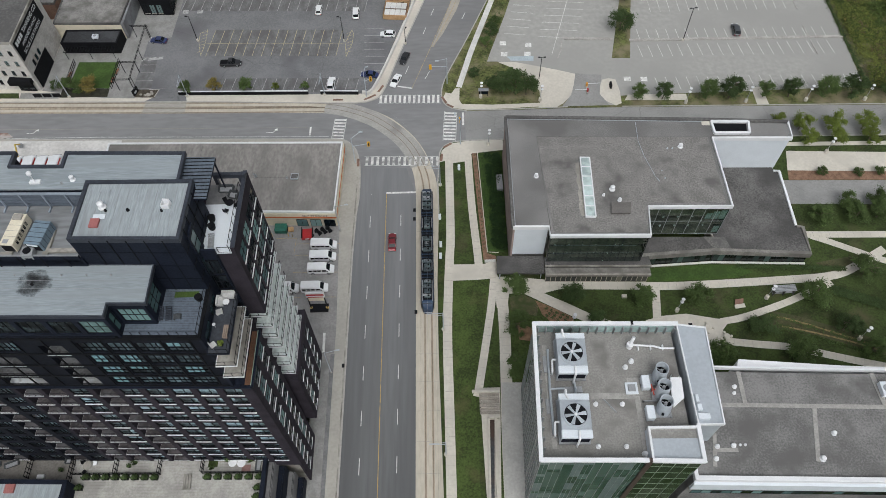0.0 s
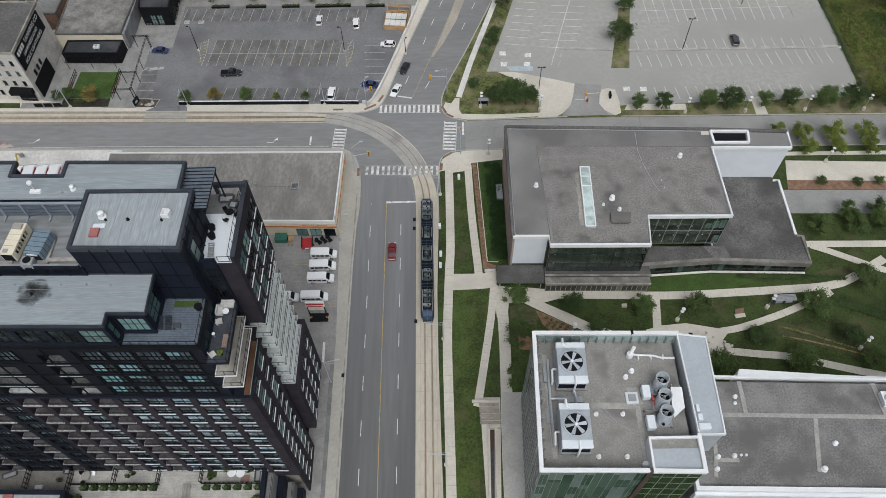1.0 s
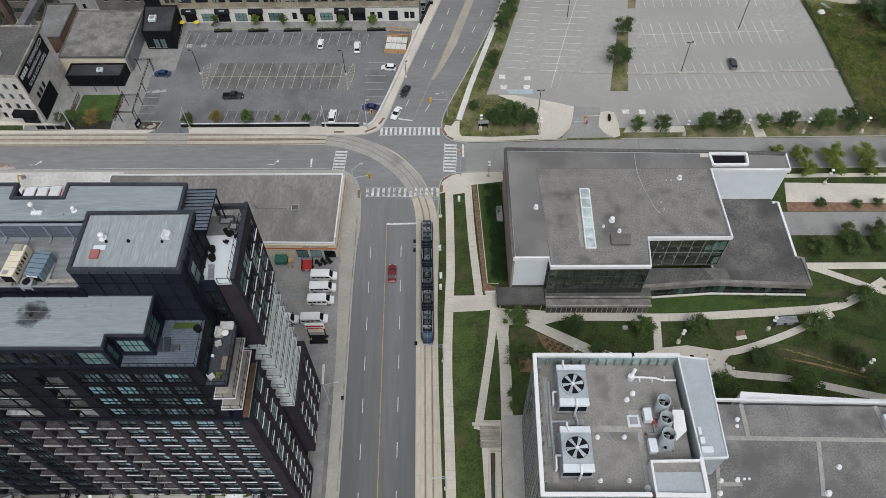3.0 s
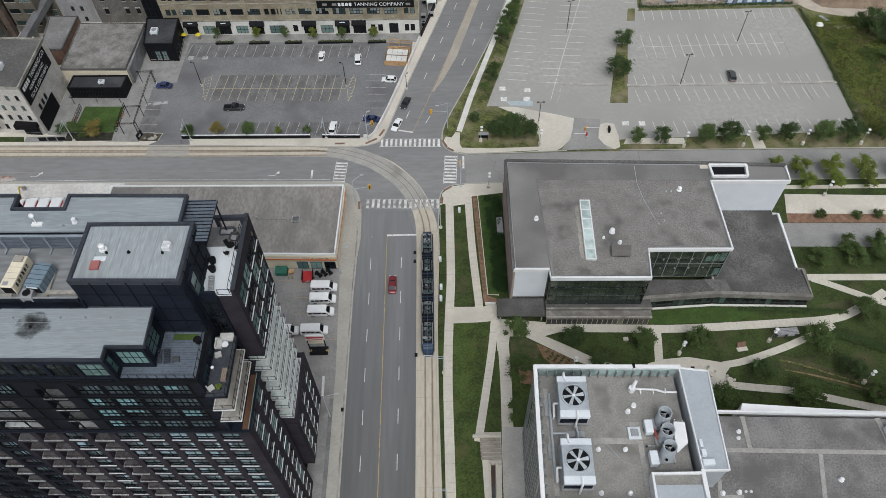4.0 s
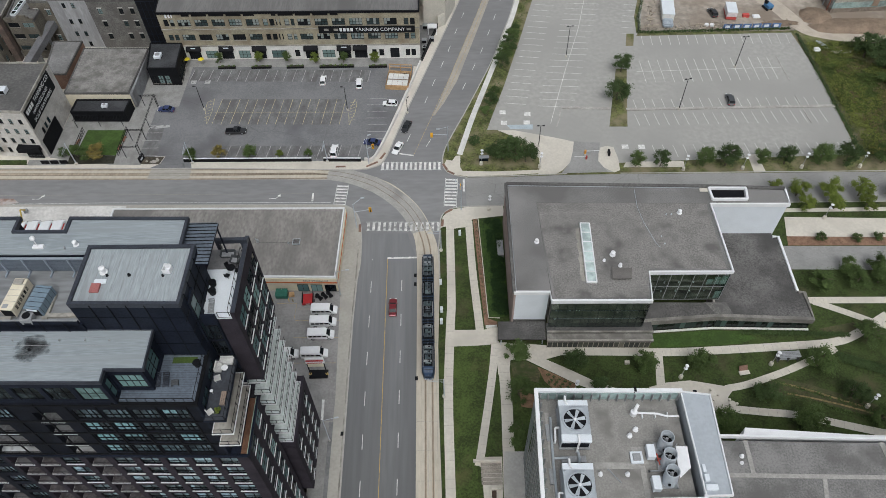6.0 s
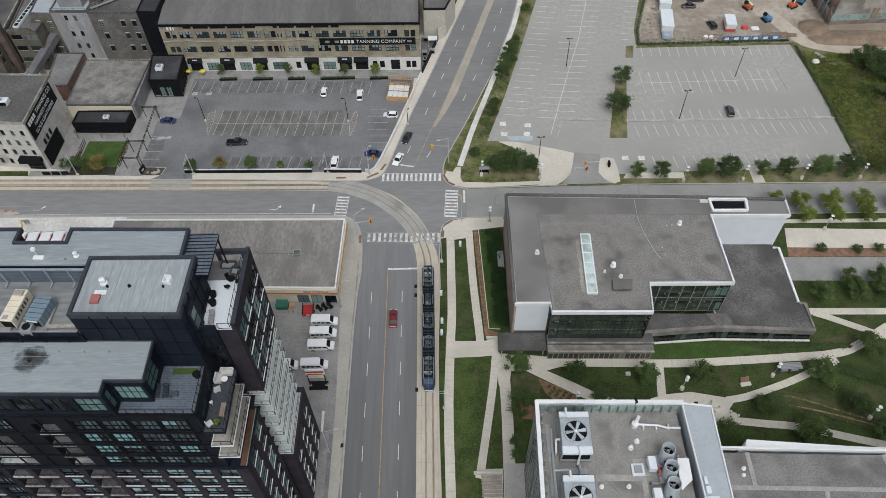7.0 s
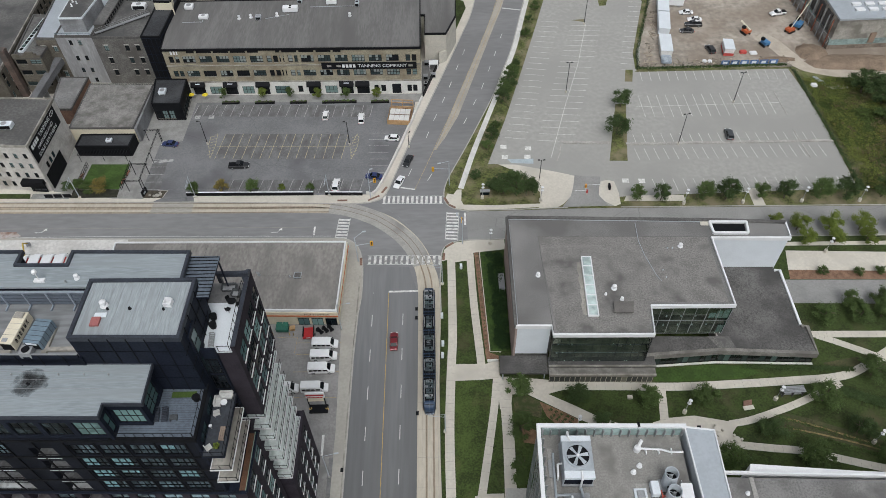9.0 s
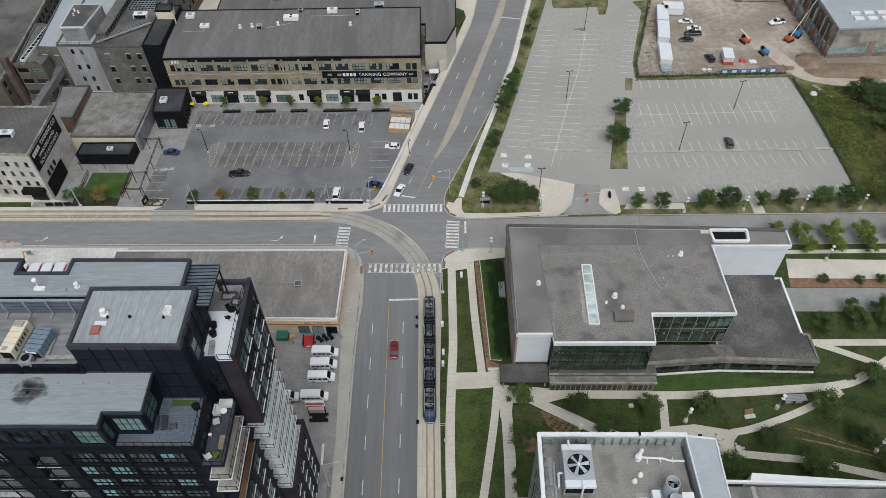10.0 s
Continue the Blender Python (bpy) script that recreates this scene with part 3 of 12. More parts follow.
NW = [(-260, 138)] + [(-118, 134), (-57.6, 132), (-27.7, 130.5)] + smooth_line([(-22, 130.4), (-18.6, 131.0), (-15.5, 133.6), (-12.3, 144.2), (-8.9, 156.0), (-2.2, 177.6), (7.4, 209.4), (10.9, 221.9), (13.4, 236.4)], 4) + [(30, 300), (-260, 300)]
area("pavement_north_west", NW, -0.1, 0.15, CONCRETE, "pale concrete pavement with a kerb along the tram street", "pavement")
NE = smooth_line([(6.2, 126.7), (2.7, 127.6), (0.4, 129.7), (-0.1, 133.6), (0.8, 138.0), (3.0, 143.6), (7.6, 154.6), (15.3, 174.5), (19.0, 186.6), (23.1, 200.2), (27.3, 218.7), (31.2, 235.6)], 4) + [(44, 300), (230, 300), (230, 122.5), (113, 125.2), (45.5, 126.6), (31.8, 126.8), (16.4, 126.6)]
area("verge_north_east", NE, -0.1, 0.13, ROUGH_GRASS, "dry patchy grass verge beside the street", "verge")
SE = [(-1.45, -40), (-1.45, 32), (-1.95, 60), (-1.95, 77), (-1.4, 95), (-1.5, 104)] + smooth_line([(-1.2, 109), (-0.7, 113.6), (1.5, 116.0), (5.8, 116.7)], 4) + [(14.6, 116.8), (113, 115.0), (230, 113), (230, -40)]
area("lawn_south_east", SE, -0.1, 0.13, GRASS, "mown green campus lawn with brown patches", "lawn")


def kerb(line, name="kerb"):
    bm = bmesh.new()
    ribbon(bm, line, 0.3, -0.02, 0.165)
    solid(name, bm, KERB, "pale concrete kerb standing above the road", "kerb", "street kerbs", "structure")


kerb(WEST[:-2])
kerb(NW[1:-2])
kerb(NE[:-5])
kerb(SE[4:-2])
kerb([(31.8, 127.1), (16.4, 126.8), (6.2, 126.9)])
kerb([(230, 122.7), (113, 125.4), (45.5, 126.8)])


def path(name, pts, width, z=0.15, material=None, label="pale concrete footpath", smooth=True, joints=1.8):
    line = smooth_line(pts, 5) if smooth and len(pts) > 2 else pts
    bm = bmesh.new()
    ribbon(bm, line, width, 0.0, z)
    base = solid(name, bm, material or CONCRETE, label, "path", kind="structure")
    if joints:
        bm, run = bmesh.new(), 0.0
        for a, b in zip(line, line[1:]):
            a, b = Vector(a), Vector(b)
            d = (b - a).normalized()
            s = Vector((-d.y, d.x)) * width / 2
            while run < (b - a).length:
                c = a + d * run
                ribbon(bm, [tuple(c - s), tuple(c + s)], 0.03, z - 0.02, z + 0.004)
                run += joints
            run -= (b - a).length
        tagged(part("joint", bm, STONE, base), kind="stuff")


def patch(name, poly, z, material, label, category="path"):
    return area(name, poly, 0.0, z, material, label, category)


# west pavement: strips of forecourt, gutter and the storage yard
bm = bmesh.new()
ribbon(bm, [(-21.0, -40), (-21.0, 58), (-20.9, 84), (-20.7, 95), (-20.6, 106)], 0.32, 0.1, 0.156)
solid("kerb_strip", bm, STONE, "darker concrete strip along the kerb", "pavement", kind="structure")
patch("forecourt_edge", [(-23.9, -40), (-23.1, -40), (-23.1, 60.4), (-23.9, 60.4)], 0.157, COURT, "dark paver strip beside the pavement", "pavement")
patch("forecourt", [(-26.9, -40), (-23.9, -40), (-23.9, 60.4), (-26.9, 60.5)], 0.158, PAVERS, "grey paved forecourt beside the tower", "pavement")
patch("storage_yard", [(-60, 60.5), (-23.2, 60.5), (-23.1, 65.6), (-24.0, 92.2), (-60, 93)], 0.162, YARD_ASPHALT, "grey asphalt yard with parking lines", "yard")
patch("gravel_yard", [(-190, 96), (-79.8, 96), (-79.8, 119.6), (-190, 122)], 0.158, YARD_DUST, "pale dusty yard behind the storage shop", "yard")
patch("red_ground", [(-124, 123.6), (-109.4, 123.0), (-107.6, 121.6), (-112.6, 120.6), (-124, 121)], 0.17, mat("red_brown_dust", (0.26, 0.16, 0.13), 0.25, 0.4, 3, 0.95, 0.2, stain=(0.4, 0.37, 0.35), stain_scale=0.4, stain_at=0.52), "red brick dust spread over the yard", "yard")
# north-west car park
patch("parking_lot", [(-79.8, 134.9), (-20.3, 133.6), (-17.5, 136.2), (-8.4, 168), (-8.0, 174.2), (-74.1, 176.3), (-74.2, 172), (-74.55, 157.1), (-80.7, 155.7), (-80.95, 138)], 0.162, LOT, "dark grey asphalt car park with worn bay lines", "car park")
patch("lot_entrance", [(-77.0, 132.8), (-66.0, 132.5), (-66.4, 134.0), (-68.3, 136.2), (-74.2, 137.4), (-74.8, 134.2)], 0.166, LOT, "asphalt driveway into the car park", "driveway")
patch("entrance_crossing", [(-76.9, 128.95), (-65.9, 128.65), (-66.0, 132.5), (-76.6, 132.8)], 0.019, CROSSING, "worn grey crossing over the tram tracks", "road")
for bay in ([(-73.9, 168.2), (-21.4, 166.0), (-20.6, 171.4), (-73.2, 173.6)], [(-63.8, 149.2), (-28.4, 147.9), (-27.2, 158.5), (-62.6, 159.8)], [(-62.6, 135.3), (-22.6, 134.2), (-21.7, 139.4), (-61.8, 140.5)], [(-80.9, 149.4), (-80.85, 137.4), (-76.2, 137.3), (-76.8, 149.4)]):
    patch("bay_strip", bay, 0.1645, BAY_ASPHALT, "oil-stained darker asphalt in a row of bays", "car park")
patch("street_lawn", [(-190, 141.2), (-150, 138.6), (-119.4, 137.2), (-110.8, 136.9), (-110.2, 135.0), (-118.5, 135.3), (-150, 136.6), (-190, 138.4)], 0.156, GRASS, "narrow lawn strip before the white mill", "lawn")
patch("street_paving", [(-110.2, 136.9), (-99.8, 136.8), (-99.8, 134.6), (-110.2, 134.9)], 0.157, PAVERS, "grey paving at the entrance of the white mill", "pavement")
# north road pavements
bm = bmesh.new()
ribbon(bm, smooth_line([(4.4, 135.0), (6.1, 141.2), (8.7, 150.4), (15.6, 172.0), (19.9, 186.2), (24.0, 200), (28.2, 218.5), (32.2, 235.6), (46, 295)], 4), 1.5, 0.0, 0.15)
solid("sidewalk", bm, WHITE_WALL, "pale concrete sidewalk beside the road", "pavement", kind="structure")
patch("corner_walk", [(0.2, 131.3), (1.1, 129.3), (2.8, 127.7), (6.2, 127.0), (15.8, 127.1), (25.6, 127.5), (25.2, 128.7), (12.6, 128.5), (5.0, 129.0), (4.4, 130.4), (4.6, 134.6), (3.4, 134.6), (2.4, 132.8), (0.9, 133.2)], 0.152, CONCRETE, "pale concrete pavement round the street corner", "pavement")
bm = bmesh.new()
ribbon(bm, [(8.2, 112.9), (9.15, 84.0), (11.6, 83.8)], 0.18, 0.05, 0.24)
solid("bed_edging", bm, CONCRETE, "thin pale concrete edging of the planting bed", "kerb", kind="structure")
patch("hedge_lawn", [(9.2, 84.2), (13.6, 84.0), (13.9, 112.4), (8.3, 112.6)], 0.1515, BRIGHT_LAWN, "bright green lawn strip beside the hedge", "lawn")
# north-east campus car park
patch("pale_parking_lot", [(13.2, 147.6), (18.2, 163), (25.4, 188), (32.6, 214), (38.5, 236), (46, 262), (78, 262), (72.5, 233.4), (62.6, 190), (60.3, 184.8), (107.7, 184.6), (108.7, 173.5), (109.1, 163.9), (109.0, 149.9), (108.5, 137.0), (108.4, 131.6), (47.6, 130.6), (44, 130.4), (44, 127.3), (31.5, 127.3), (34.0, 137.5), (25.6, 142.0), (15.0, 144.2), (12.2, 144.3)], 0.155, PALE_LOT, "pale worn asphalt car park, mostly empty", "car park")
patch("gate_lane", [(35.1, 139.0), (41.9, 138.2), (40.6, 131.3), (42.4, 127.3), (30.4, 127.3), (32.7, 130.6)], 0.1585, EAST_ASPHALT, "darker asphalt lane through the car park gate", "lane")
patch("ramp_apron", [(15.1, 144.0), (19.7, 143.8), (30.5, 140.5), (35.1, 138.8), (34.2, 134.6), (33.1, 131.1), (30.9, 128.4), (29.0, 127.1), (24.4, 127.1), (25.0, 129.3), (25.2, 132.9), (22.3, 138.2), (18.6, 141.8)], 0.165, CONCRETE, "pale concrete apron beside the car park gate", "pavement")
patch("gate_island", [(40.5, 131.3), (41.0, 134.2), (41.8, 136.4), (43.5, 136.9), (45.3, 136.3), (45.8, 132), (45.6, 127.9), (44.0, 127.1), (41.6, 129.0)], 0.17, CONCRETE, "pale concrete traffic island at the gate", "island")
patch("tree_island", [(45.5, 144.4), (50.4, 144.2), (53.6, 163.6), (54.6, 169.0), (51.4, 169.2)], 0.18, ROUGH_GRASS, "narrow planted island with grass", "island")
patch("corner_island", [(56.2, 180.0), (58.5, 179.9), (59.8, 186.0), (57.5, 186.1)], 0.18, ROUGH_GRASS, "small planted corner of grass", "island")
patch("lot_grass", [(40, 229), (44.2, 228.7), (55.5, 229.0), (55.3, 223.8), (57.6, 223.9), (59.5, 229.9), (60.3, 234), (40, 236)], 0.17, ROUGH_GRASS, "grass strip at the far end of the car park", "verge")
patch("lot_grass_point", [(44.3, 215.2), (48.8, 215.6), (48.6, 213.8)], 0.17, ROUGH_GRASS, "small pointed grass island in the car park", "verge")
patch("fence_grass", [(60.6, 186.2), (61.6, 187.2), (62.5, 194.9), (71.1, 220.6), (74.3, 233.0), (68.4, 232.0), (70.6, 226), (61.5, 195)], 0.17, ROUGH_GRASS, "narrow weedy strip along the site fence", "verge")
patch("mill_forecourt", [(-76.4, 176.3), (-76.4, 174.9), (-8.4, 172.6), (-6.2, 172.6), (-6.2, 176.6), (-76.4, 178.6)], 0.166, PAVERS, "grey paved forecourt along the mill", "pavement")
patch("corner_grass", [(5.2, 211), (9.0, 224.5), (8.4, 229.0), (5.6, 231.1)], 0.17, GRASS, "small green lawn at the street corner", "lawn")
patch("building_site", [(60.8, 186.6), (112, 185.6), (150, 176), (230, 172), (230, 300), (82, 300), (71.8, 233.4), (66, 208)], 0.14, SOIL, "brown churned building site soil", "building site")
patch("east_strip_path", [(46.6, 128.9), (62.5, 128.4), (62.5, 130.6), (47.6, 130.8)], 0.162, CONCRETE, "pale concrete strip beside the car park")
patch("crossing_path", [(79.6, 125.9), (82.6, 125.9), (82.2, 132.4), (79.6, 132.4)], 0.162, CONCRETE, "short pale concrete path to the car park")

patch("mown_lawn", [(0.9, -40), (0.9, 76.9), (9.2, 76.9), (8.4, 68), (5.8, 54), (5.2, 50.5), (5.1, -40)], 0.142, mat("mown_green_lawn", (0.046, 0.069, 0.0155), 0.42, 0.22, 2.8, 0.95, 0.5, stain=(0.085, 0.082, 0.032), stain_at=0.66, stain_scale=0.16, dist=0.06), "mown green lawn strip beside the tram path", "lawn")
# Lighter grass colour offsets the shade that the glazed tower casts here
patch("tower_lawn", [(12.7, 53.6), (12.9, 69.6), (18.6, 67.6), (19.4, 60), (18.0, 52.6)], 0.1435, bpy.data.materials["mown_green_lawn"], "lawn beside the glazed tower, colour lightened against its shade", "lawn")
patch("front_lawn", [(43.4, 75.8), (43.4, 78.7), (57.3, 79.4), (63.5, 79.0), (66, 77.2), (62, 75.9), (48, 75.5)], 0.144, BRIGHT_LAWN, "rich green lawn before the window band", "lawn")
# campus paths
path("tram_path", [(0.0, -40), (-0.05, 40), (-0.1, 63), (0.35, 75), (0.8, 83), (1.15, 90), (1.3, 112)], 1.9)
patch("corner_pavement", [(-1.0, 110), (0.4, 110.4), (2.2, 109.6), (5.0, 110), (6.9, 112.5), (14.6, 113.4), (14.6, 116.6), (5.8, 116.5), (1.6, 115.8), (-0.4, 113.6)], 0.152, CONCRETE, "pale concrete corner pavement with tactile strips", "pavement")
patch("cross_path", [(1.3, 81.0), (8.0, 80.9), (11.0, 81.5), (10.8, 77.3), (6.6, 77.0), (1.3, 76.9)], 0.154, CONCRETE, "pale concrete crossing path")
path("slanting_path", [(5.9, 112), (6.0, 105), (6.3, 95), (7.0, 83), (7.1, 80)], 1.75, 0.153)
patch("mulch_bed", [(6.9, 113.0), (7.9, 113.4), (9.1, 83.7), (11.0, 82.9), (11.0, 81.6), (8.2, 82.0)], 0.15, MULCH, "brown mulch bed with small shrubs", "planting bed")
path("ramp_path", [(10.3, 78), (9.0, 69), (6.0, 53.2), (5.4, 50.6)], 1.6, 0.151)
path("steps_path", [(11.6, 77.6), (11.7, 65), (11.3, 53), (10.6, 31), (10, -40)], 2.3, 0.152)
patch("path_fork", [(10.2, 77.4), (16.6, 77.2), (24.4, 76.2), (24.4, 74.3), (20.6, 73.3), (25.4, 70.7), (30.0, 68.0), (35, 65.9), (41.2, 65.4), (41.2, 63.6), (34, 64.0), (29.2, 66.0), (26.5, 67.3), (16.4, 73.3), (13.2, 73.4), (12.6, 70), (10.4, 70)], 0.153, CONCRETE, "pale concrete path fork before the entrance")
path("garden_path", [(22, 75.2), (36.2, 74.7), (48, 74.3), (60, 74.6), (71.8, 75.1), (81.4, 75.7), (87, 77.4), (96, 82.3)], 1.9, 0.1535)
path("link_path", [(44.4, 74), (43.9, 70), (43.3, 65.5)], 1.7, 0.155)
patch("seating_plaza", [(41, 66.3), (44.4, 67.2), (49.6, 67.6), (56.1, 66.2), (58.4, 66.2), (57.5, 64.9), (56.3, 63.6), (57.2, 62.0), (55.6, 60.4), (53, 59), (41, 59)], 0.156, CONCRETE, "pale concrete seating plaza", "plaza")
path("curving_path", [(56.5, 65.6), (61, 66.4), (69.2, 69.0), (76, 71.7), (82, 74.2)], 1.5, 0.1515)
path("lower_path", [(54.5, 61.4), (62.6, 60.3), (69.8, 59.3), (83.2, 55.7), (110, 49)], 1.6, 0.1525)
path("east_path", [(78.1, 86.6), (90, 86.3), (130, 85.3)], 1.7, 0.1515)
path("branch_path", [(81, 86.2), (84.5, 84.6), (90, 81.8), (94, 79.8), (110, 73)], 1.6, 0.153)
patch("side_terrace", [(82.5, 110.8), (150, 107.5), (150, 101.8), (81.2, 104.8)], 0.152, CONCRETE, "pale paved terrace between lawns", "pavement")
patch("side_mulch", [(81.2, 104.8), (150, 101.8), (150, 100.0), (80.7, 102.0)], 0.15, MULCH, "thin mulch strip", "planting bed")
patch("service_road", [(78.8, 101.9), (150, 99.8), (150, 92.5), (78.4, 95.1)], 0.151, EAST_ASPHALT, "pale asphalt service road", "road")
patch("sidewalk_east", [(80, 113.6), (150, 112.4), (150, 111.2), (80, 112.4)], 0.153, CONCRETE, "pale concrete sidewalk beside a lawn", "pavement")
patch("service_lane", [(10.3, 53.4), (14.8, 53.3), (14.0, 48), (13.3, 29), (13.2, -40), (9.2, -40), (9.5, 31.5), (9.8, 44)], 0.158, LANE, "grey concrete service lane beside the glazed tower", "lane")
# Unseen ground added south of the apartment tower so its panes reflect dark
patch("south_street", [(-120, -40), (-31.4, -40), (-31.4, 21.6), (-120, 21.6)], 0.156, NEW_ASPHALT, "added dark asphalt ground, unseen, for the tower pane reflections", "yard")
patch("lower_court", [(6.3, 52.4), (10, 52.4), (8.9, 31), (8.4, -40), (5.2, -40), (6.3, 31), (6.0, 50)], 0.1505, CONCRETE, "pale concrete court beside the ramp", "pavement")

# ---- road markings ----
def marking(name, build, material, label):
    bm = bmesh.new()
    build(bm)
    solid(name, bm, material, label, "road marking", "", "structure")


def lines(*segs, w=0.13, z=0.008):
    def build(bm):
        for s in segs:
            ribbon(bm, list(s), w, 0.0, z)
    return build


ROAD_SEAM = mat("faint_worn_line", (0.265, 0.255, 0.235), 0.15, 0.5, 4, 0.9, 0.05)
marking("centre_line", lines([(-13.55, -40), (-13.55, 100.9)]), YELLOW, "yellow painted centre line")
for x, s in ((-10.1, 2.2), (-17.1, 2.0)):
    marking("lane_line", lambda bm: dashes(bm, (x, -40), (x, 101), 3.1, 6.15, 0.14, 0.008, s), PAINT, "white dashed lane line")
marking("stop_line", lines([(-13.6, 101.2), (-6.7, 101.2)], w=0.5), PAINT, "white painted stop line")
marking("stop_line", lines([(-13.0, 136.4), (-7.7, 135.2)], w=0.45), PAINT, "white painted stop line")
marking("stop_line", lines([(-33.1, 122.6), (-33.1, 119.8)], w=0.45), PAINT, "white painted stop line")
marking("stop_line", lines([(5.2, 126.2), (5.1, 121.9)], w=0.5), PAINT, "white painted stop line")


def zebra(p, q, depth, n, ratio=0.5, edge=True, z=0.009):
    p, q = Vector(p), Vector(q)
    d = (q - p) / n
    s = Vector((-d.y, d.x)).normalized() * depth / 2

    def build(bm):
        for k in range(n):
            a = p + d * (k + 0.5 - ratio / 2)
            b = p + d * (k + 0.5 + ratio / 2)
            vs = [bm.verts.new((*c, z)) for c in (a - s, b - s, b + s, a + s)]
            bm.faces.new(vs)
        if edge:
            for e in (-1, 1):
                ribbon(bm, [tuple(p + s * 1.08 * e), tuple(q + s * 1.08 * e)], 0.12, 0.0, z - 0.001)
    return build


marking("crosswalk", zebra((-16.4, 131.6), (-0.4, 131.1), 2.6, 13), PAINT, "worn white zebra crosswalk bars")
marking("crosswalk", zebra((2.1, 126.6), (1.5, 116.8), 2.9, 9), PAINT, "white zebra crosswalk bars")
marking("crosswalk", zebra((-25.7, 125.2), (-26.2, 117.9), 2.7, 7), PAINT, "worn white zebra crosswalk bars")
marking("crosswalk", zebra((-19.2, 111.1), (-0.9, 110.5), 2.6, 14, z=0.0205), WORN_PAINT, "worn white zebra crosswalk bars, partly faded")
marking("centre_line", lines([(-260, 127.8), (-115, 124.4), (-34, 122.4)]), ROAD_SEAM, "faint worn centre line and seam")
marking("edge_line", lines([(-260, 123.6), (-84, 120.9), (-28.4, 119.2)], w=0.1), PAINT, "thin white edge line")
marking("centre_line", lines(smooth_line([(-7.8, 135.1), (-2.7, 150.8), (-1.2, 155.8), (2.0, 165.5), (6.1, 179.4), (10.3, 193.4), (13.6, 204.8), (16.4, 214.6), (18.2, 221.8), (24.0, 245.0), (36.0, 290.0)], 4)), WORN_YELLOW, "worn yellow painted centre line")
marking("centre_line", lines(smooth_line([(-2.0, 150.8), (-0.2, 155.8), (3.3, 165.5), (7.4, 179.3), (11.5, 193.4), (14.9, 204.7), (17.8, 214.5), (20.7, 223.6), (25.5, 245.0), (37.5, 290.0)], 4)), WORN_YELLOW, "worn yellow painted line of the turning lane")
for line in ([(-9.6, 140.5), (-4.8, 156.0), (-2.6, 163.7), (-0.0, 172.0), (2.3, 179.5), (4.6, 188.4), (7.0, 196.8), (10.3, 208.4)], [(-4.4, 138.5), (6.1, 161.8), (9.3, 170.5), (12.1, 178.3), (14.7, 187.2), (17.1, 195.5), (19.8, 205.7), (23.8, 220.3)]):
    for p, q in zip(line, line[1:]):
        marking("lane_line", lambda bm: dashes(bm, p, q, 3, 60, 0.14, 0.008), PAINT, "white dashed lane line")
marking("stop_line", lines([(21.6, 224.2), (27.9, 222.6)], w=0.45), PAINT, "white painted stop line")


def arrow(x, y, angle, bent=1):
    def build(bm):
        m = Matrix.Translation((x, y, 0.008)) @ Matrix.Rotation(angle, 4, "Z")
        for poly in ([(-1.6, -0.1), (0.2, -0.1), (0.2, 0.1), (-1.6, 0.1)], [(0.0, 0.1), (0.2, 0.1), (0.9, 0.9 * bent), (0.65, 0.95 * bent)] if bent > 0 else [(0.0, -0.1), (0.65, -0.95), (0.9, -0.9), (0.2, -0.1)], [(0.3, 0.85 * bent), (1.2, 0.6 * bent), (1.05, 1.5 * bent)]):
            bm.faces.new([bm.verts.new(m @ Vector((*p, 0))) for p in poly])
    return build


marking("turn_arrow", arrow(-42.5, 121.0, 0.0, 1), PAINT, "white turn arrow painted on the road")
marking("turn_arrow", arrow(-103.0, 122.8, 0.0, 1), PAINT, "white turn arrow painted on the road")


# ---- the dark apartment tower ----
SKEW = 0.027


def sk(x, y, x0=-25.7):
    """Plan points of the blocks west of the street: their cross walls run slightly aslant."""
    return (x, y - SKEW * (x - x0))


def rect(x0, y0, x1, y1, skew=True):
    pts = [(x0, y0), (x1, y0), (x1, y1), (x0, y1)]
    return [sk(*p) for p in pts] if skew else pts


def south(parent, x0, x1, y, z0, z1, openings, m, depth=0.25, label="", name="wall", back=True):
    """A wall that faces the viewer's side (south); openings in world x and z. Returns its origin."""
    o = (*sk(x0, y), z0)
    wall(parent, o, (1, -SKEW), x1 - x0, z1 - z0, [(a - x0, b - z0, c - x0, d - z0, *e) for a, b, c, d, *e in openings], m, depth, name, label, back)
    return o


def east(parent, x, y0, y1, z0, z1, openings, m, depth=0.25, label="", name="wall"):
    o = (x, y0, z0)
    wall(parent, o, (0, 1), y1 - y0, z1 - z0, [(a - y0, b - z0, c - y0, d - z0) for a, b, c, d in openings], m, depth, name, label)
    return o


tower = thing("apartment_tower", "tall dark brick and charcoal apartment tower with many balconies", "apartment building")
TW, TS, TE = -92.0, 35.3, -25.7
# podium and lower brick block
bm = bmesh.new()
prism(bm, rect(TW, 22, -31.2, 58), 0, 12.0)
prism(bm, rect(-31.2, 36.5, -27, 58), 0, 12.0)
part("podium", bm, STONE, tower)
bm = bmesh.new()
prism(bm, rect(TW, TS + 1.9, TE - 0.5, 43.6), 0.2, 45.0)
prism(bm, rect(TW, TS + 1.9, -29.4, 57), 44.0, 59.9)
prism(bm, rect(TW, 43.6, -27, 57), 0.2, 44.0)
part("core", bm, DARK_BRICK, tower)
cols = [(-29.75 - 3.43 * k, -27.3 - 3.43 * k) for k in range(18)]
ops = [(a, 12.7 + 3.3 * r, b, 15.0 + 3.3 * r) for a, b in cols for r in range(10)]


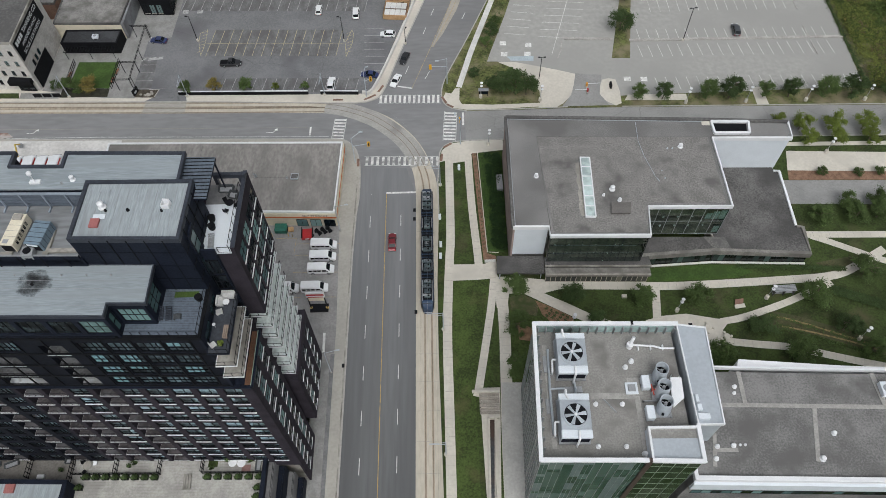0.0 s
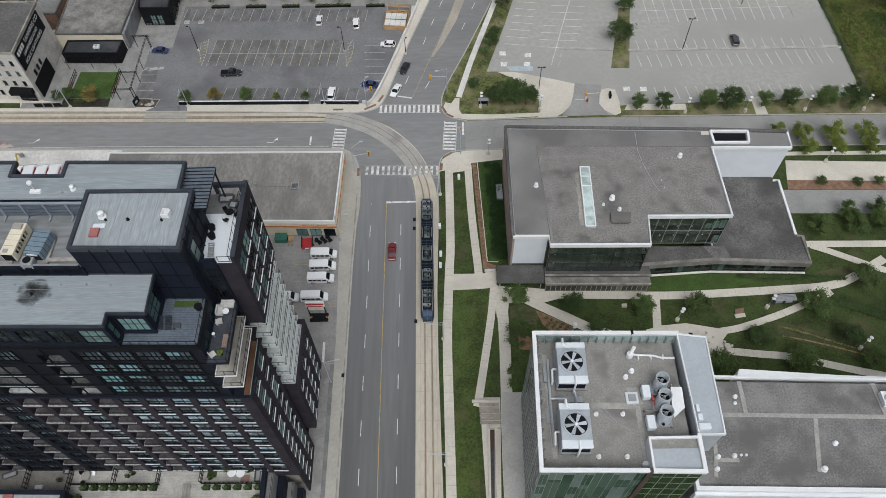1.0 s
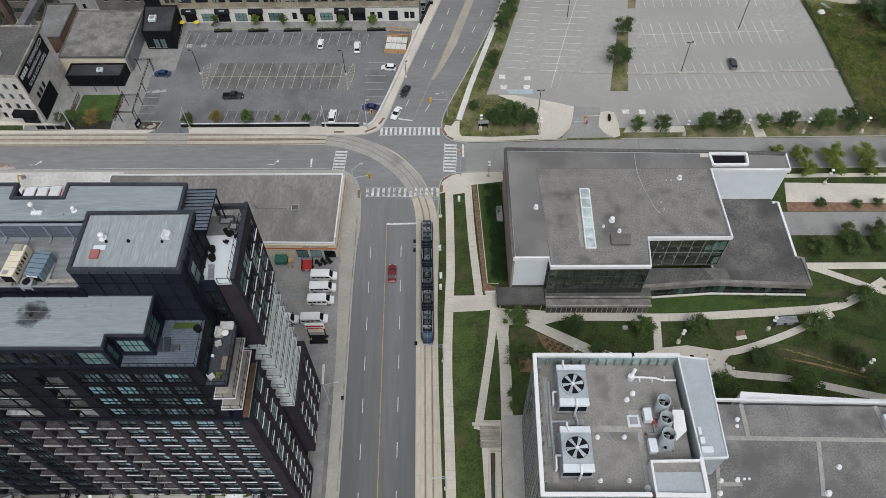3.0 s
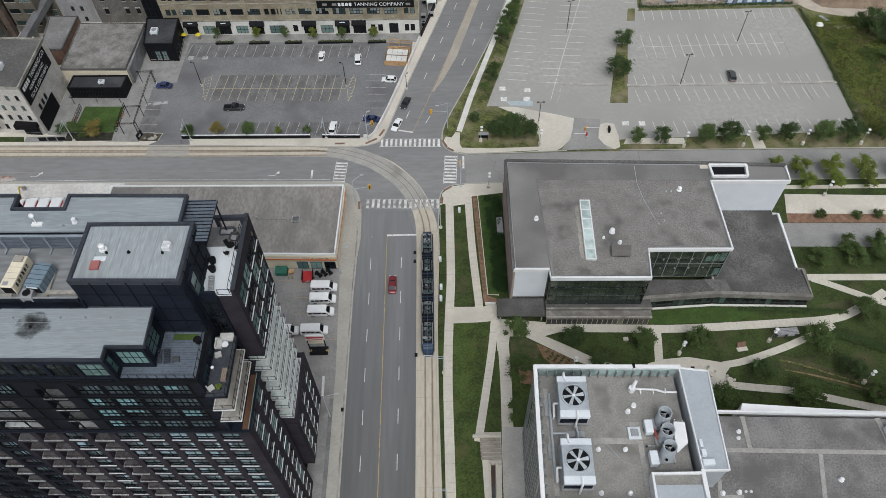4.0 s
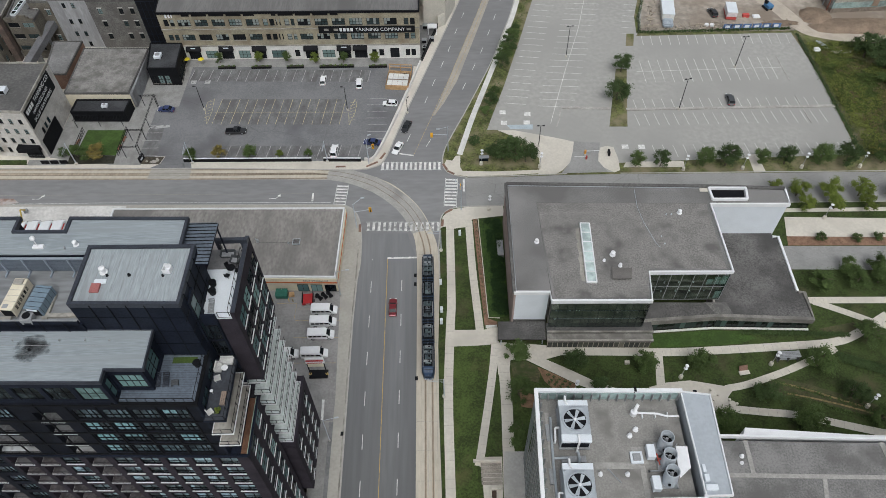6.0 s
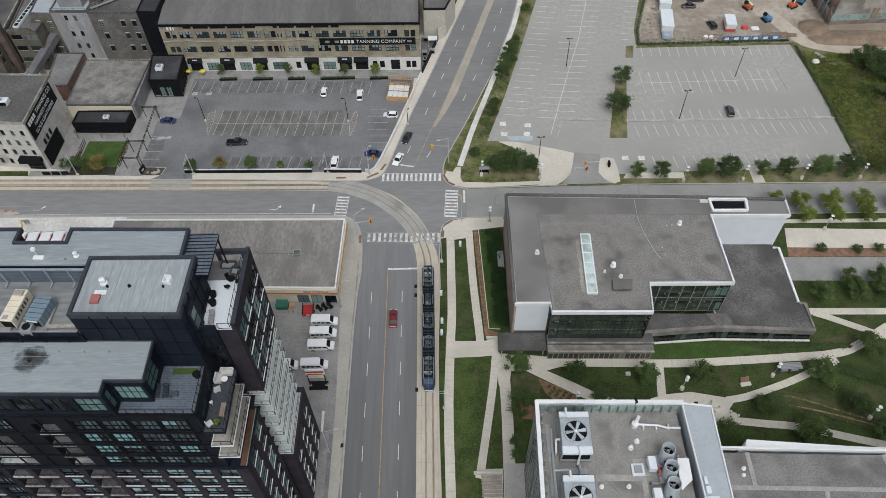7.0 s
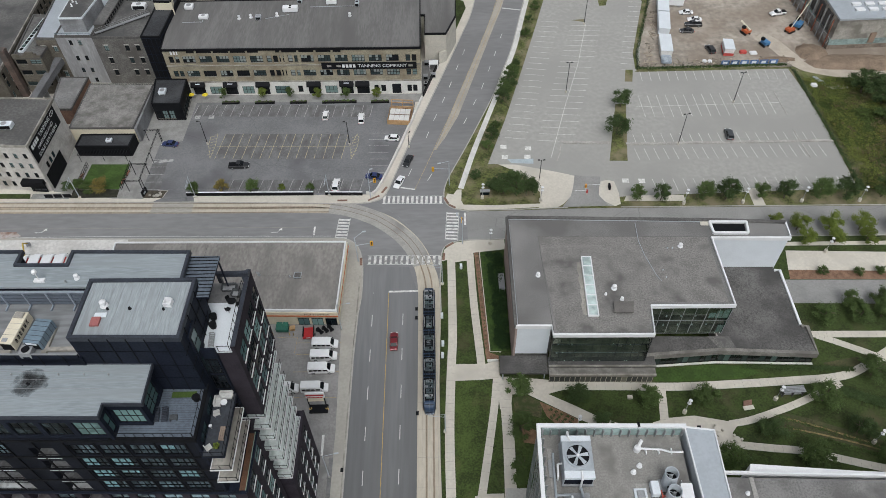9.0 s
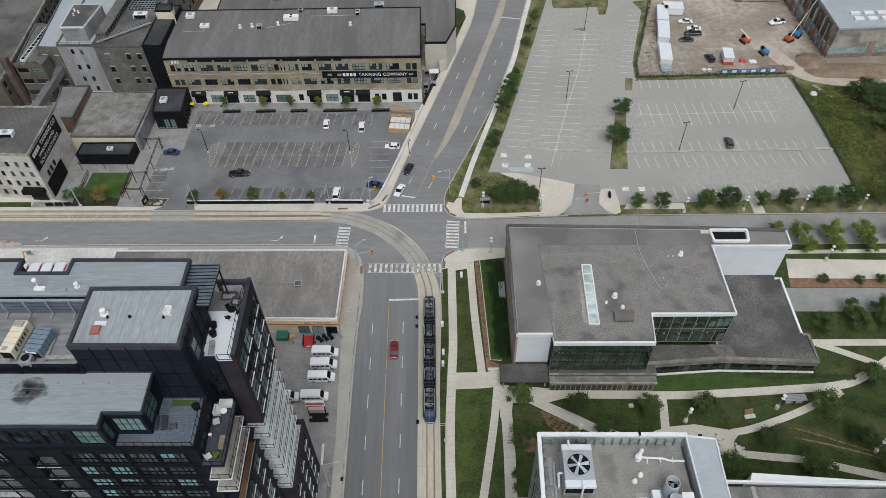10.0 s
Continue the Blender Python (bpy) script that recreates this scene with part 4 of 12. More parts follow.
def split(all_ops, spots):
    """Windows that stay, and the recessed balconies that take the place of the others."""
    keep = [o for o in all_ops if not any(o[2] > x0 - 0.2 and o[0] < x1 + 0.2 and o[3] > z and o[1] < z + 2.5 for x0, x1, z in spots)]
    return keep, [(x0, z, x1, z + 2.45, 1.6) for x0, x1, z in spots]


# columns of recessed balconies; west of the joint the cladding is charcoal metal without sills
LOGGIAS = [(cols[k][0] - 0.1, cols[k][1] + 0.1, 12.45 + 3.3 * r) for k in (5, 7, 8, 10, 13) for r in range(10)]
ops, deep = split(ops, LOGGIAS)
JOINT = -57.7
ops_w, deep_w = [o for o in ops if o[0] < JOINT], [o for o in deep if o[0] < JOINT]
ops, deep = [o for o in ops if o[0] > JOINT], [o for o in deep if o[0] > JOINT]
o = south(tower, JOINT, TE, TS, 10.0, 45.1, ops + deep, DARK_BRICK, back=False)
o_w = south(tower, TW, JOINT, TS, 10.0, 45.1, ops_w + deep_w, FACADE, back=False)
# room floors behind the windows
for z in [12.15 + 3.3 * r for r in range(10)] + [45.4, 48.15, 51.45, 54.75]:
    bm = bmesh.new()
    prism(bm, rect(TW, TS + 0.42, TE - 0.6 if z < 45 else -28.4, TS + 1.88), z, z + 0.22)
    part("room_floor", bm, ROOM, tower)


def loggia(o, x0, z, x1, w0=TW, deck=None):
    """A recessed balcony: pale floor slab, glazed back, thin rail."""
    b = thing("balcony", "", "")
    b.parent, b.matrix_basis = tower, turn((o[0] + x0 - w0, o[1] - SKEW * (x0 - w0), z), (1, -SKEW))
    w = x1 - x0
    bm = bmesh.new()
    box(bm, 0.02, -0.1, -0.14, w - 0.02, 1.55, 0.03)
    part("slab", bm, SILL, b)
    bm = bmesh.new()
    box(bm, 0.05, 0.0, 0.03, w - 0.05, 1.5, 0.05)
    part("decking", bm, deck or LOGGIA_DECK, b)
    bm = bmesh.new()
    lattice(bm, w - 0.1, 2.35, 3, 1, 0.09)
    part("door_frame", bm, BLACK, b, "", Matrix.Translation((0.05, 1.48, 0.04)))
    bm = bmesh.new()
    box(bm, 0.05, 1.5, 0.05, w - 0.05, 1.56, 2.4)
    part("door_glass", bm, TEAL, b)
    railing(b, [(0.0, -0.1), (w, -0.1)], 0.03, 1.0, 0.04, 1.0)


for x0, z, x1, *_ in deep:
    loggia(o, x0, z, x1, JOINT, BROWN_DECK)
for x0, z, x1, *_ in deep_w:
    loggia(o_w, x0, z, x1, TW, BROWN_DECK)
CASEMENT = (0, 0.6, 1)
CURTAIN = mat("pale_curtain", (0.52, 0.52, 0.53), 0.35, 1.5, 6, 0.9)
drawn = random.Random(12)
for a, z0, b, z1 in ops:
    w = window(tower, o, (1, -SKEW), a - JOINT, z0 - 10.0, b - a, z1 - z0, cols=CASEMENT, rows=(0, 0.32, 1), bar=0.07, sill=SILL, depth=0.22, pane_m=CLEAR)
    if drawn.random() < 0.62:
        h = (z1 - z0) * drawn.choice((0.45, 0.9, 0.9))
        c0 = drawn.choice((0.1, 0.1, (b - a) / 2 + 0.05, (b - a) * 0.75))
        bm = bmesh.new()
        box(bm, c0, 0.06, z1 - z0 - h, min(b - a - 0.1, c0 + drawn.choice((0.4, 1.05, 2.3))), 0.075, z1 - z0 - 0.08)
        part("curtain", bm, CURTAIN, w)
for a, z0, b, z1 in ops_w:
    window(tower, o_w, (1, -SKEW), a - TW, z0 - 10.0, b - a, z1 - z0, cols=(0, 0.5, 0.75, 1), rows=(0, 0.3, 1), bar=0.08, depth=0.2, pane_m=CLEAR)
eops = [(a, 2.7 + 3.3 * r, b, 5.1 + 3.3 * r) for a, b in ((36.6, 38.9), (40.3, 42.5)) for r in range(13)]
o = east(tower, TE, TS, 43.6, 0.15, 45.1, eops, DARK_BRICK)
for a, z0, b, z1 in eops:
    window(tower, o, (0, 1), a - TS, z0 - 0.15, b - a, z1 - z0, cols=2, rows=2, bar=0.06, sill=SILL, depth=0.13)
bm = bmesh.new()
ribbon(bm, [sk(TW, TS - 0.05), sk(TE, TS - 0.05)], 0.3, 45.1, 45.5)
ribbon(bm, [(TE + 0.05, TS), (TE + 0.05, 43.6)], 0.3, 45.1, 45.5)
part("ledge", bm, CHARCOAL, tower)
bm = bmesh.new()
prism(bm, [(-29.3, 35.6), (TE - 0.15, 35.5), (TE - 0.15, 43.4), (-29.3, 43.4)], 45.1, 45.3)
part("corner_deck", bm, CHARCOAL, tower)
for k in range(6):
    bm = bmesh.new()
    box(bm, TE - 0.95 + 0.13 * k, 35.6, 45.3, TE - 0.84 + 0.13 * k, 43.3, 45.42)
    part("deck_board", bm, DECK_WOOD, tower)
bm = bmesh.new()
box(bm, TE - 0.14, 35.5, 45.3, TE - 0.06, 43.4, 45.62)
part("deck_edge", bm, mat("pale_green_edging", (0.22, 0.30, 0.24), 0.15), tower)

# four dark metal storeys above
BLIND = mat("pale_green_blind", (0.42, 0.52, 0.51), 0.15, 1.5, 6, 0.9)
ucols = [(-32.7 - 3.43 * k, -29.75 - 3.43 * k) for k in range(17)]
uops = [(a, z, b, z + 2.55) for a, b in ucols for z in (46.0, 49.25, 52.45, 55.8)]
uops, deep = split(uops, [(-47.8, -44.9, z) for z in (45.4, 48.5, 51.8, 55.1)] + [(-57.5, -52.0, z) for z in (45.4, 48.6, 51.8)] + [(-64.2, -61.0, z) for z in (45.4, 48.6, 51.8)])
o = south(tower, TW, -28.0, TS + 0.15, 45.3, 60.0, uops + deep, FACADE, back=False)
for x0, z, x1, *_ in deep:
    loggia(o, x0, z, x1)
for a, z0, b, z1 in uops:
    w = window(tower, o, (1, -SKEW), a - TW, z0 - 45.3, b - a, z1 - z0, cols=(0, 0.3, 0.58, 0.79, 1), rows=(0, 0.42, 1), bar=0.075, depth=0.2, pane_m=CLEAR)
    if drawn.random() < 0.42:
        h = (z1 - z0) * drawn.choice((0.5, 0.92))
        bm = bmesh.new()
        box(bm, 0.1, 0.06, z1 - z0 - h, (b - a) * drawn.choice((0.53, 0.76)), 0.075, z1 - z0 - 0.08)
        part("blind", bm, BLIND, w)
uo = [(a, z, b, z + 2.5) for a, b in ((36.2, 38.6), (39.6, 42.0)) for z in (46.0, 49.2, 52.4, 56.0)]
o = east(tower, -28.0, 35.4, 44.0, 45.3, 60.0, uo, CHARCOAL)
for a, z0, b, z1 in uo:
    window(tower, o, (0, 1), a - 35.4, z0 - 45.3, b - a, z1 - z0, cols=2, rows=2, bar=0.06, depth=0.13)
# vertical metal fins and floor bands on that face
fin = bmesh.new()
box(fin, -0.07, -0.13, 0, 0.07, 0.0, 14.5)
fin = mesh("fin", fin, BLACK)
for a, b in ucols:
    put("fin", fin, tower, turn((*sk(b + 0.24, TS + 0.15), 45.3), (1, -SKEW)))
for z in (45.4, 48.7, 51.9, 55.2, 59.3):
    bm = bmesh.new()
    ribbon(bm, [sk(TW, TS + 0.08), sk(-28.0, TS + 0.08)], 0.16, z, z + 0.3)
    part("floor_band", bm, BLACK, tower)


def balcony(x0, y0, x1, y1, z, sides, deck, rail_m=None, edge=None, slab=0.28):
    b = thing("balcony", "", "")
    b.parent = tower
    bm = bmesh.new()
    box(bm, x0, y0, z - slab, x1, y1, z)
    part("slab", bm, edge or WHITE, b)
    bm = bmesh.new()
    box(bm, x0 + 0.12, y0 + 0.12, z - 0.01, x1 - 0.12, y1 - 0.12, z + 0.02)
    part("decking", bm, deck, b)
    line = {"se": [(x0, y0 + 0.08), (x1 - 0.08, y0 + 0.08), (x1 - 0.08, y1)], "s": [(x0 + 0.05, y1), (x0 + 0.05, y0 + 0.08), (x1 - 0.05, y0 + 0.08), (x1 - 0.05, y1)]}[sides]
    railing(b, line, z, 1.05, 0.05, 1.1, rail_m or BLACK)
    return b


# stacked corner balconies to the street
for k in range(7):
    balcony(-29.2, 45.3, -24.6, 55.8, 46.0 - 3.3 * k, "se", GREEN_DECK, BLACK)
bm = bmesh.new()
box(bm, -29, 46.8, 24, -26.4, 56.2, 50)
part("recessed_wall", bm, CHARCOAL, tower)
for z in (57.0, 53.5, 50.2):
    balcony(-28.0, 34.7, -25.4, 42.8, z, "se", STONE if z < 56 else mat("dark_terrace_tiles", (0.04, 0.045, 0.055), 0.2, 0.5, 3), BLACK, WHITE if z < 56 else CHARCOAL)
# brick bay over the street, and the block above the balconies
bops = [(a, 8.8 + 3.3 * r, b, 11.2 + 3.3 * r) for a, b in ((45.6, 47.7), (49.4, 51.5), (53.2, 55.3)) for r in range(5)]
o = east(tower, -24.2, 44.4, 57.0, 7.6, 25.9, bops, DARK_BRICK)
for a, z0, b, z1 in bops:
    window(tower, o, (0, 1), a - 44.4, z0 - 7.6, b - a, z1 - z0, cols=2, rows=2, bar=0.06, sill=SILL, depth=0.13)
bm = bmesh.new()
box(bm, -29, 44.43, 7.63, -24.53, 56.95, 25.9)
part("bay", bm, DARK_BRICK, tower)
bm = bmesh.new()
box(bm, -26.1, 43.93, 49.45, -24.38, 53.85, 64.0)
box(bm, -29, 46.0, 49.45, -26.1, 53.85, 63.99)
box(bm, -29, 53.85, 49.45, -24.38, 55.15, 61.2)
part("upper_bay", bm, DARK_BRICK, tower)
bm = bmesh.new()
box(bm, -29, 43.6, 49.45, -26.12, 45.98, 63.98)
box(bm, -29, 43.6, 63.98, -26.12, 43.85, 65.3)
part("stair_recess", bm, CHARCOAL, tower)
STAIR_GLASS = glass("black_stair_glass", (0.012, 0.016, 0.020), 0.8)
stair_spots = [(x, z) for z in (50.2, 53.6, 57.0, 60.4) for x in (-28.3, -27.25)]
for x, z in stair_spots:
    window(tower, (x, 43.6, z), (1, 0), 0, 0, 0.95, 2.9, depth=0.02, cols=2, rows=2, bar=0.07, name="stair_window", pane_m=STAIR_GLASS)
nops = [(a, z, b, z + 2.45) for a, b in ((44.8, 46.95), (47.5, 49.65), (50.2, 52.35), (52.85, 54.75)) for z in (50.5, 53.8, 57.1, 60.4)]
o = east(tower, -24.0, 43.9, 55.2, 49.4, 65.2, nops, DARK_BRICK, 0.3)
for a, z0, b, z1 in nops:
    window(tower, o, (0, 1), a - 43.9, z0 - 49.4, b - a, z1 - z0, cols=2, rows=2, bar=0.06, sill=SILL, depth=0.13)
bm = bmesh.new()
box(bm, -27.8, 53.9, 65.35, -24.42, 54.35, 66.0)
box(bm, -27.8, 53.9, 61.2, -27.4, 54.35, 65.35)
box(bm, -24.8, 53.9, 61.2, -24.42, 54.35, 65.35)
box(bm, -24.4, 43.98, 65.2, -23.9, 55.1, 65.35)
box(bm, -24.4, 53.85, 65.35, -23.9, 54.4, 66.0)
part("terrace_screen", bm, GUNMETAL, tower)
bm = bmesh.new()
box(bm, -28.6, 44.0, 64.0, -24.4, 50.9, 64.2)
part("roof_terrace", bm, WHITE_PANEL, tower, "white paved roof terrace")
# Canopy shade on the north end of the terrace is put in as grey
bm = bmesh.new()
box(bm, -28.6, 50.9, 64.0, -24.4, 53.9, 64.195)
part("sheltered_deck", bm, COURT, tower, "terrace floor under the canopy, shade put into grey colour")
railing(tower, [(-26.0, 44.05), (-24.2, 44.05)], 64.2)
railing(tower, [(-24.75, 44.2), (-24.75, 53.4)], 64.2, 1.2)

# penthouse storey with its grey roof deck
BRIGHT_PANE = glass("mint_curtained_glass", (0.20, 0.32, 0.315), 0.5)
DIM_PANE = glass("dim_teal_glass", (0.030, 0.042, 0.046), 0.9)
pops = [(a, 60.6, a + 2.9, 63.6) for a in (-40.4, -43.9, -47.4, -50.9, -54.4, -57.9)]
o = south(tower, TW, -36.8, TS + 0.2, 60.0, 65.5, pops, CHARCOAL)
for k, (a, z0, b, z1) in enumerate(pops):
    window(tower, o, (1, -SKEW), a - TW, 0.6, b - a, 3.0, cols=3, rows=2, pane_m=BRIGHT_PANE if k in (0, 4) else DIM_PANE)
pops = [(-36.5, 60.7, -33.4, 63.6)]
o = south(tower, -37.0, -33.0, 37.0, 60.0, 65.5, pops, CHARCOAL)
STEP_GLASS = glass("bright_teal_glass", (0.15, 0.25, 0.25), 0.4, 0.06, ((0.3, (0.07, 0.12, 0.125)), (0.7, (0.17, 0.28, 0.28))))
window(tower, o, (1, -SKEW), 0.5, 0.7, 3.1, 2.9, cols=4, rows=2, pane_m=STEP_GLASS)
o = east(tower, -36.8, TS + 0.3, 37.2, 60.0, 65.5, [(35.9, 60.6, 37.0, 64)], CHARCOAL)
window(tower, o, (0, 1), 0.3, 0.6, 1.1, 3.4, cols=1, rows=2, pane_m=PENT_GLASS)
o = east(tower, -33.0, 37.2, 41.7, 60.0, 65.5, [(38.0, 60.7, 40.8, 63.8)], CHARCOAL)
window(tower, o, (0, 1), 0.8, 0.7, 2.8, 3.1, cols=2, rows=3, pane_m=STEP_GLASS)
roof(tower, [sk(TW, TS - 0.25), sk(-36.5, TS - 0.25), sk(-36.5, 36.6), sk(-32.3, 36.6), sk(-32.4, 41.6), sk(TW, 41.6)], 65.6, LONG_DECK_ROOF, GUNMETAL, 0.12, 0.14, label="light grey sheet roof deck with stains")
bm = bmesh.new()
prism(bm, [sk(-37.6, 35.65), sk(-28.3, 35.65), sk(-28.3, 42.4), sk(-37.6, 42.4)], 59.8, 60.05)
part("terrace_deck", bm, WOOD_DARK, tower, "blue-grey boarded roof terrace")
bm = bmesh.new()
ribbon(bm, [sk(-37.6, 35.4), sk(-28.1, 35.4), sk(-28.1, 42.2)], 0.42, 59.7, 60.08)
part("terrace_edge", bm, BLACK, tower)
bm = bmesh.new()
for k in range(27):
    ribbon(bm, [sk(-37.4, 35.75 + 0.22 * k), sk(-28.4, 35.75 + 0.22 * k)], 0.025, 60.05, 60.056)
part("board_gap", bm, GUNMETAL, tower)["kind"] = "stuff"
railing(tower, [sk(-36.7, 35.5), sk(-28.2, 35.5), sk(-28.2, 41)], 60.05, 1.1, 0.05, 1.1)
bm = bmesh.new()
box(bm, -31.8, 40.6, 60.05, -29.0, 41.35, 60.12)
part("turf_mat", bm, mat("artificial_turf", (0.050, 0.085, 0.016), 0.2, 0.5, 6, 0.95, 0.3), tower, "square of green artificial turf")

# charcoal plant box on the roof with standing seams
box_poly = [sk(-39.9, 41.6), sk(-28.0, 41.55), sk(-27.9, 49.55), sk(-39.85, 49.45)]
bm = bmesh.new()
prism(bm, box_poly, 59.9, 70.3)
part("plant_box", bm, CHARCOAL, tower)
roof(tower, box_poly, 70.4, DECK_ROOF, GUNMETAL, 0.3, 0.36, label="light grey sheet roof with dark rim")
seam = bmesh.new()
box(seam, -0.05, -0.07, 0, 0.05, 0.01, 10.4)
seam = mesh("seam", seam, BLACK)
for k in range(1, 6):
    put("seam", seam, tower, turn((*sk(-39.6 + 1.95 * k, 41.57), 60), (1, -SKEW)))
for k in range(1, 5):
    put("seam", seam, tower, turn((-27.9, 41.5 + 1.6 * k, 60), (0, 1)))
bm = bmesh.new()
for z in (62.6, 65.3, 68.0):
    ribbon(bm, [sk(-39.9, 41.57), sk(-27.9, 41.54)], 0.06, z, z + 0.06)
    ribbon(bm, [(-27.88, 41.1), (-27.88, 49)], 0.06, z, z + 0.06)
part("panel_joint", bm, BLACK, tower)
o = east(tower, -27.75, 42.8, 45.0, 60.3, 69.0, [(43.1, 61.0, 44.7, 64.2), (43.1, 65.2, 44.7, 68.4)], CHARCOAL, 0.1)
for z in (0.7, 4.9):
    window(tower, o, (0, 1), 0.3, z, 1.6, 3.2, depth=0.09, cols=1, rows=2, name="stair_window", pane_m=NIGHT)
# mechanical deck and rear roof
bm = bmesh.new()
prism(bm, rect(TW, 41.35, -39.7, 52), 59.9, 67.0)
prism(bm, rect(TW, 41.35, -40.0, 41.6), 66, 67.6)
part("mechanical_deck_wall", bm, CHARCOAL, tower)
for k in range(8):
    put("seam", seam, tower, turn((*sk(-41.6 - 2.6 * k, 41.35), 57.2), (1, -SKEW)))
bm = bmesh.new()
prism(bm, rect(TW, 41.62, -40.0, 52), 66.9, 67.05)
part("mechanical_deck", bm, mat("grey_deck_sheet", (0.185, 0.193, 0.2), 0.25, 0.35, 1.8, 0.8, 0.12, stain=(0.12, 0.125, 0.13), stain_scale=0.2, stain_at=0.58, stretch=(0.18, 1, 1)), tower)
bm = bmesh.new()
ribbon(bm, [sk(TW, 41.5), sk(-40.0, 41.5)], 0.22, 67.6, 67.64)
part("parapet_coping", bm, GREY_METAL, tower)
for x0, y0, x1, y1 in ((-44.2, 41.8, -43.6, 45.2), (-43.6, 42.1, -40.4, 42.6), (-52, 41.8, -47.6, 42.3)):
    bm = bmesh.new()
    box(bm, x0, y0 + 0.5, 67.05, x1, y1 + 0.5, 67.35)
    part("deck_kerb", bm, STONE, tower)
bm = bmesh.new()
prism(bm, rect(TW, 49.0, -29.7, 51.45), 66.0, 70.2)
prism(bm, rect(-43.1, 51.45, -29.7, 53.3), 58.0, 70.2)
prism(bm, rect(TW, 51.45, -49.3, 53.3), 58.0, 70.2)
prism(bm, rect(-29.9, 49.4, -29.0, 53.2), 58.0, 69.5)
for y in (53.0,):
    box(bm, -26.5, y, 64.2, -26.35, y + 0.15, 69.5)
prism(bm, [(-29.9, 49.3), (-27.8, 49.3), (-27.8, 47.7), (-26.4, 47.7), (-26.3, 53.6), (-29.9, 53.7)], 69.3, 69.58)
part("rear_plant_room", bm, CHARCOAL, tower)
bm = bmesh.new()
prism(bm, [(-29.9, 49.3), (-27.8, 49.3), (-27.8, 47.7), (-26.4, 47.7), (-26.3, 53.6), (-29.9, 53.7)], 69.58, 69.66)
part("metal_roof", bm, WOOD_DARK, tower, "dark slate standing seam roof")
rear = [sk(TW, 48.55), sk(-29.6, 48.55), sk(-29.6, 53.5), sk(-43.2, 53.6), sk(-43.2, 51.6), sk(-49.2, 51.6), sk(-49.2, 53.6), sk(TW, 53.6)]
roof(tower, rear, 70.36, LONG_DECK_ROOF, None, thick=0.3)
for a, b in zip(rear[1:], rear[2:]):
    d = (Vector(b) - Vector(a)).normalized() * 0.15
    if b[1] > 50 or b[0] > -35:
        bm = bmesh.new()
        ribbon(bm, [(a[0] - d.x, a[1] - d.y + (0.9 if a == rear[1] else 0)), (b[0] + d.x, b[1] + d.y)], 0.34, 70.1, 70.62 + 0.006 * rear.index(a))
        part("coping", bm, GUNMETAL, tower)
bm = bmesh.new()
for k in range(12):
    box(bm, -29.85 if k > 3 else -27.8, 47.9 + 0.5 * k, 69.6, -26.35, 47.96 + 0.5 * k, 69.75)
part("standing_seams", bm, BLACK, tower)
LOUVRE = mat("blue_grey_louvre", (0.10, 0.12, 0.15), 0.15, 0.6, 5, 0.6, 0.05)
bm = bmesh.new()
ribbon(bm, [sk(TW, 48.45), sk(-40.2, 48.45)], 0.3, 69.5, 69.62)
for x in range(13):
    box(bm, -42.6 - 2.6 * x, sk(-42.6 - 2.6 * x, 47.6)[1], 67.05, -42.45 - 2.6 * x, sk(-42.6 - 2.6 * x, 48.4)[1], 67.25)
    box(bm, -42.6 - 2.6 * x, sk(-42.6 - 2.6 * x, 48.3)[1], 67.05, -42.45 - 2.6 * x, sk(-42.6 - 2.6 * x, 48.5)[1], 69.5)
part("louvre_frame", bm, mat("pale_blue_steel", (0.25, 0.29, 0.34), 0.1), tower)
for k in range(4):
    bm = bmesh.new()
    ribbon(bm, [sk(TW, 48.52), sk(-40.2, 48.52)], 0.06, 67.2 + 0.58 * k, 67.68 + 0.58 * k)
    part("louvre_blade", bm, LOUVRE, tower)


def roof_vent(parent, x, y, z, r=0.28, h=0.5, material=None, name="roof_vent"):
    bm = bmesh.new()
    rod(bm, (x, y, z), (x, y, z + h * 0.14), r * 1.3, 12, r * 1.2)
    rod(bm, (x, y, z + h * 0.14), (x, y, z + h * 0.62), r * 0.62, 10)
    rod(bm, (x, y, z + h * 0.62), (x, y, z + h * 0.86), r, 12, r * 0.96)
    rod(bm, (x, y, z + h * 0.86), (x, y, z + h), r * 0.96, 12, r * 0.35)
    part(name, bm, material or WHITE, parent)


def ac_unit(x, y, z, sx, sy, sz, material, label, grille=True, category="rooftop unit", group="rooftop units", fans=1, tilt=0.0):
    """A rooftop air handler: casing > grille, fan, feet."""
    t = thing("rooftop_unit", label, category, group, pose(x, y, z, 0, 0, tilt))
    bm = bmesh.new()
    box(bm, -sx / 2, -sy / 2, 0.25, sx / 2, sy / 2, sz)
    bmesh.ops.bevel(bm, geom=bm.edges[:], offset=0.04, segments=1, affect="EDGES")
    part("casing", bm, material, t)
    for ex in (-1, 1):
        bm = bmesh.new()
        box(bm, ex * sx * 0.38 - 0.08, -sy / 2, 0, ex * sx * 0.38 + 0.08, sy / 2, 0.25)
        part("skid", bm, GREY_METAL, t)
    if grille:
        bm = bmesh.new()
        box(bm, -sx * 0.42, -sy / 2 - 0.03, 0.35, sx * 0.42, -sy / 2, sz * 0.9)
        part("grille", bm, BLACK, t)
    for k in range(fans):
        bm = bmesh.new()
        c = (k + 0.5) / fans * sy - sy / 2
        rod(bm, (0, c, sz), (0, c, sz + 0.08), min(sx, sy / fans) * 0.36, 14)
        part("fan_cowl", bm, BLACK if fans > 1 or sx < 1.5 else GREY_METAL, t)
    return t


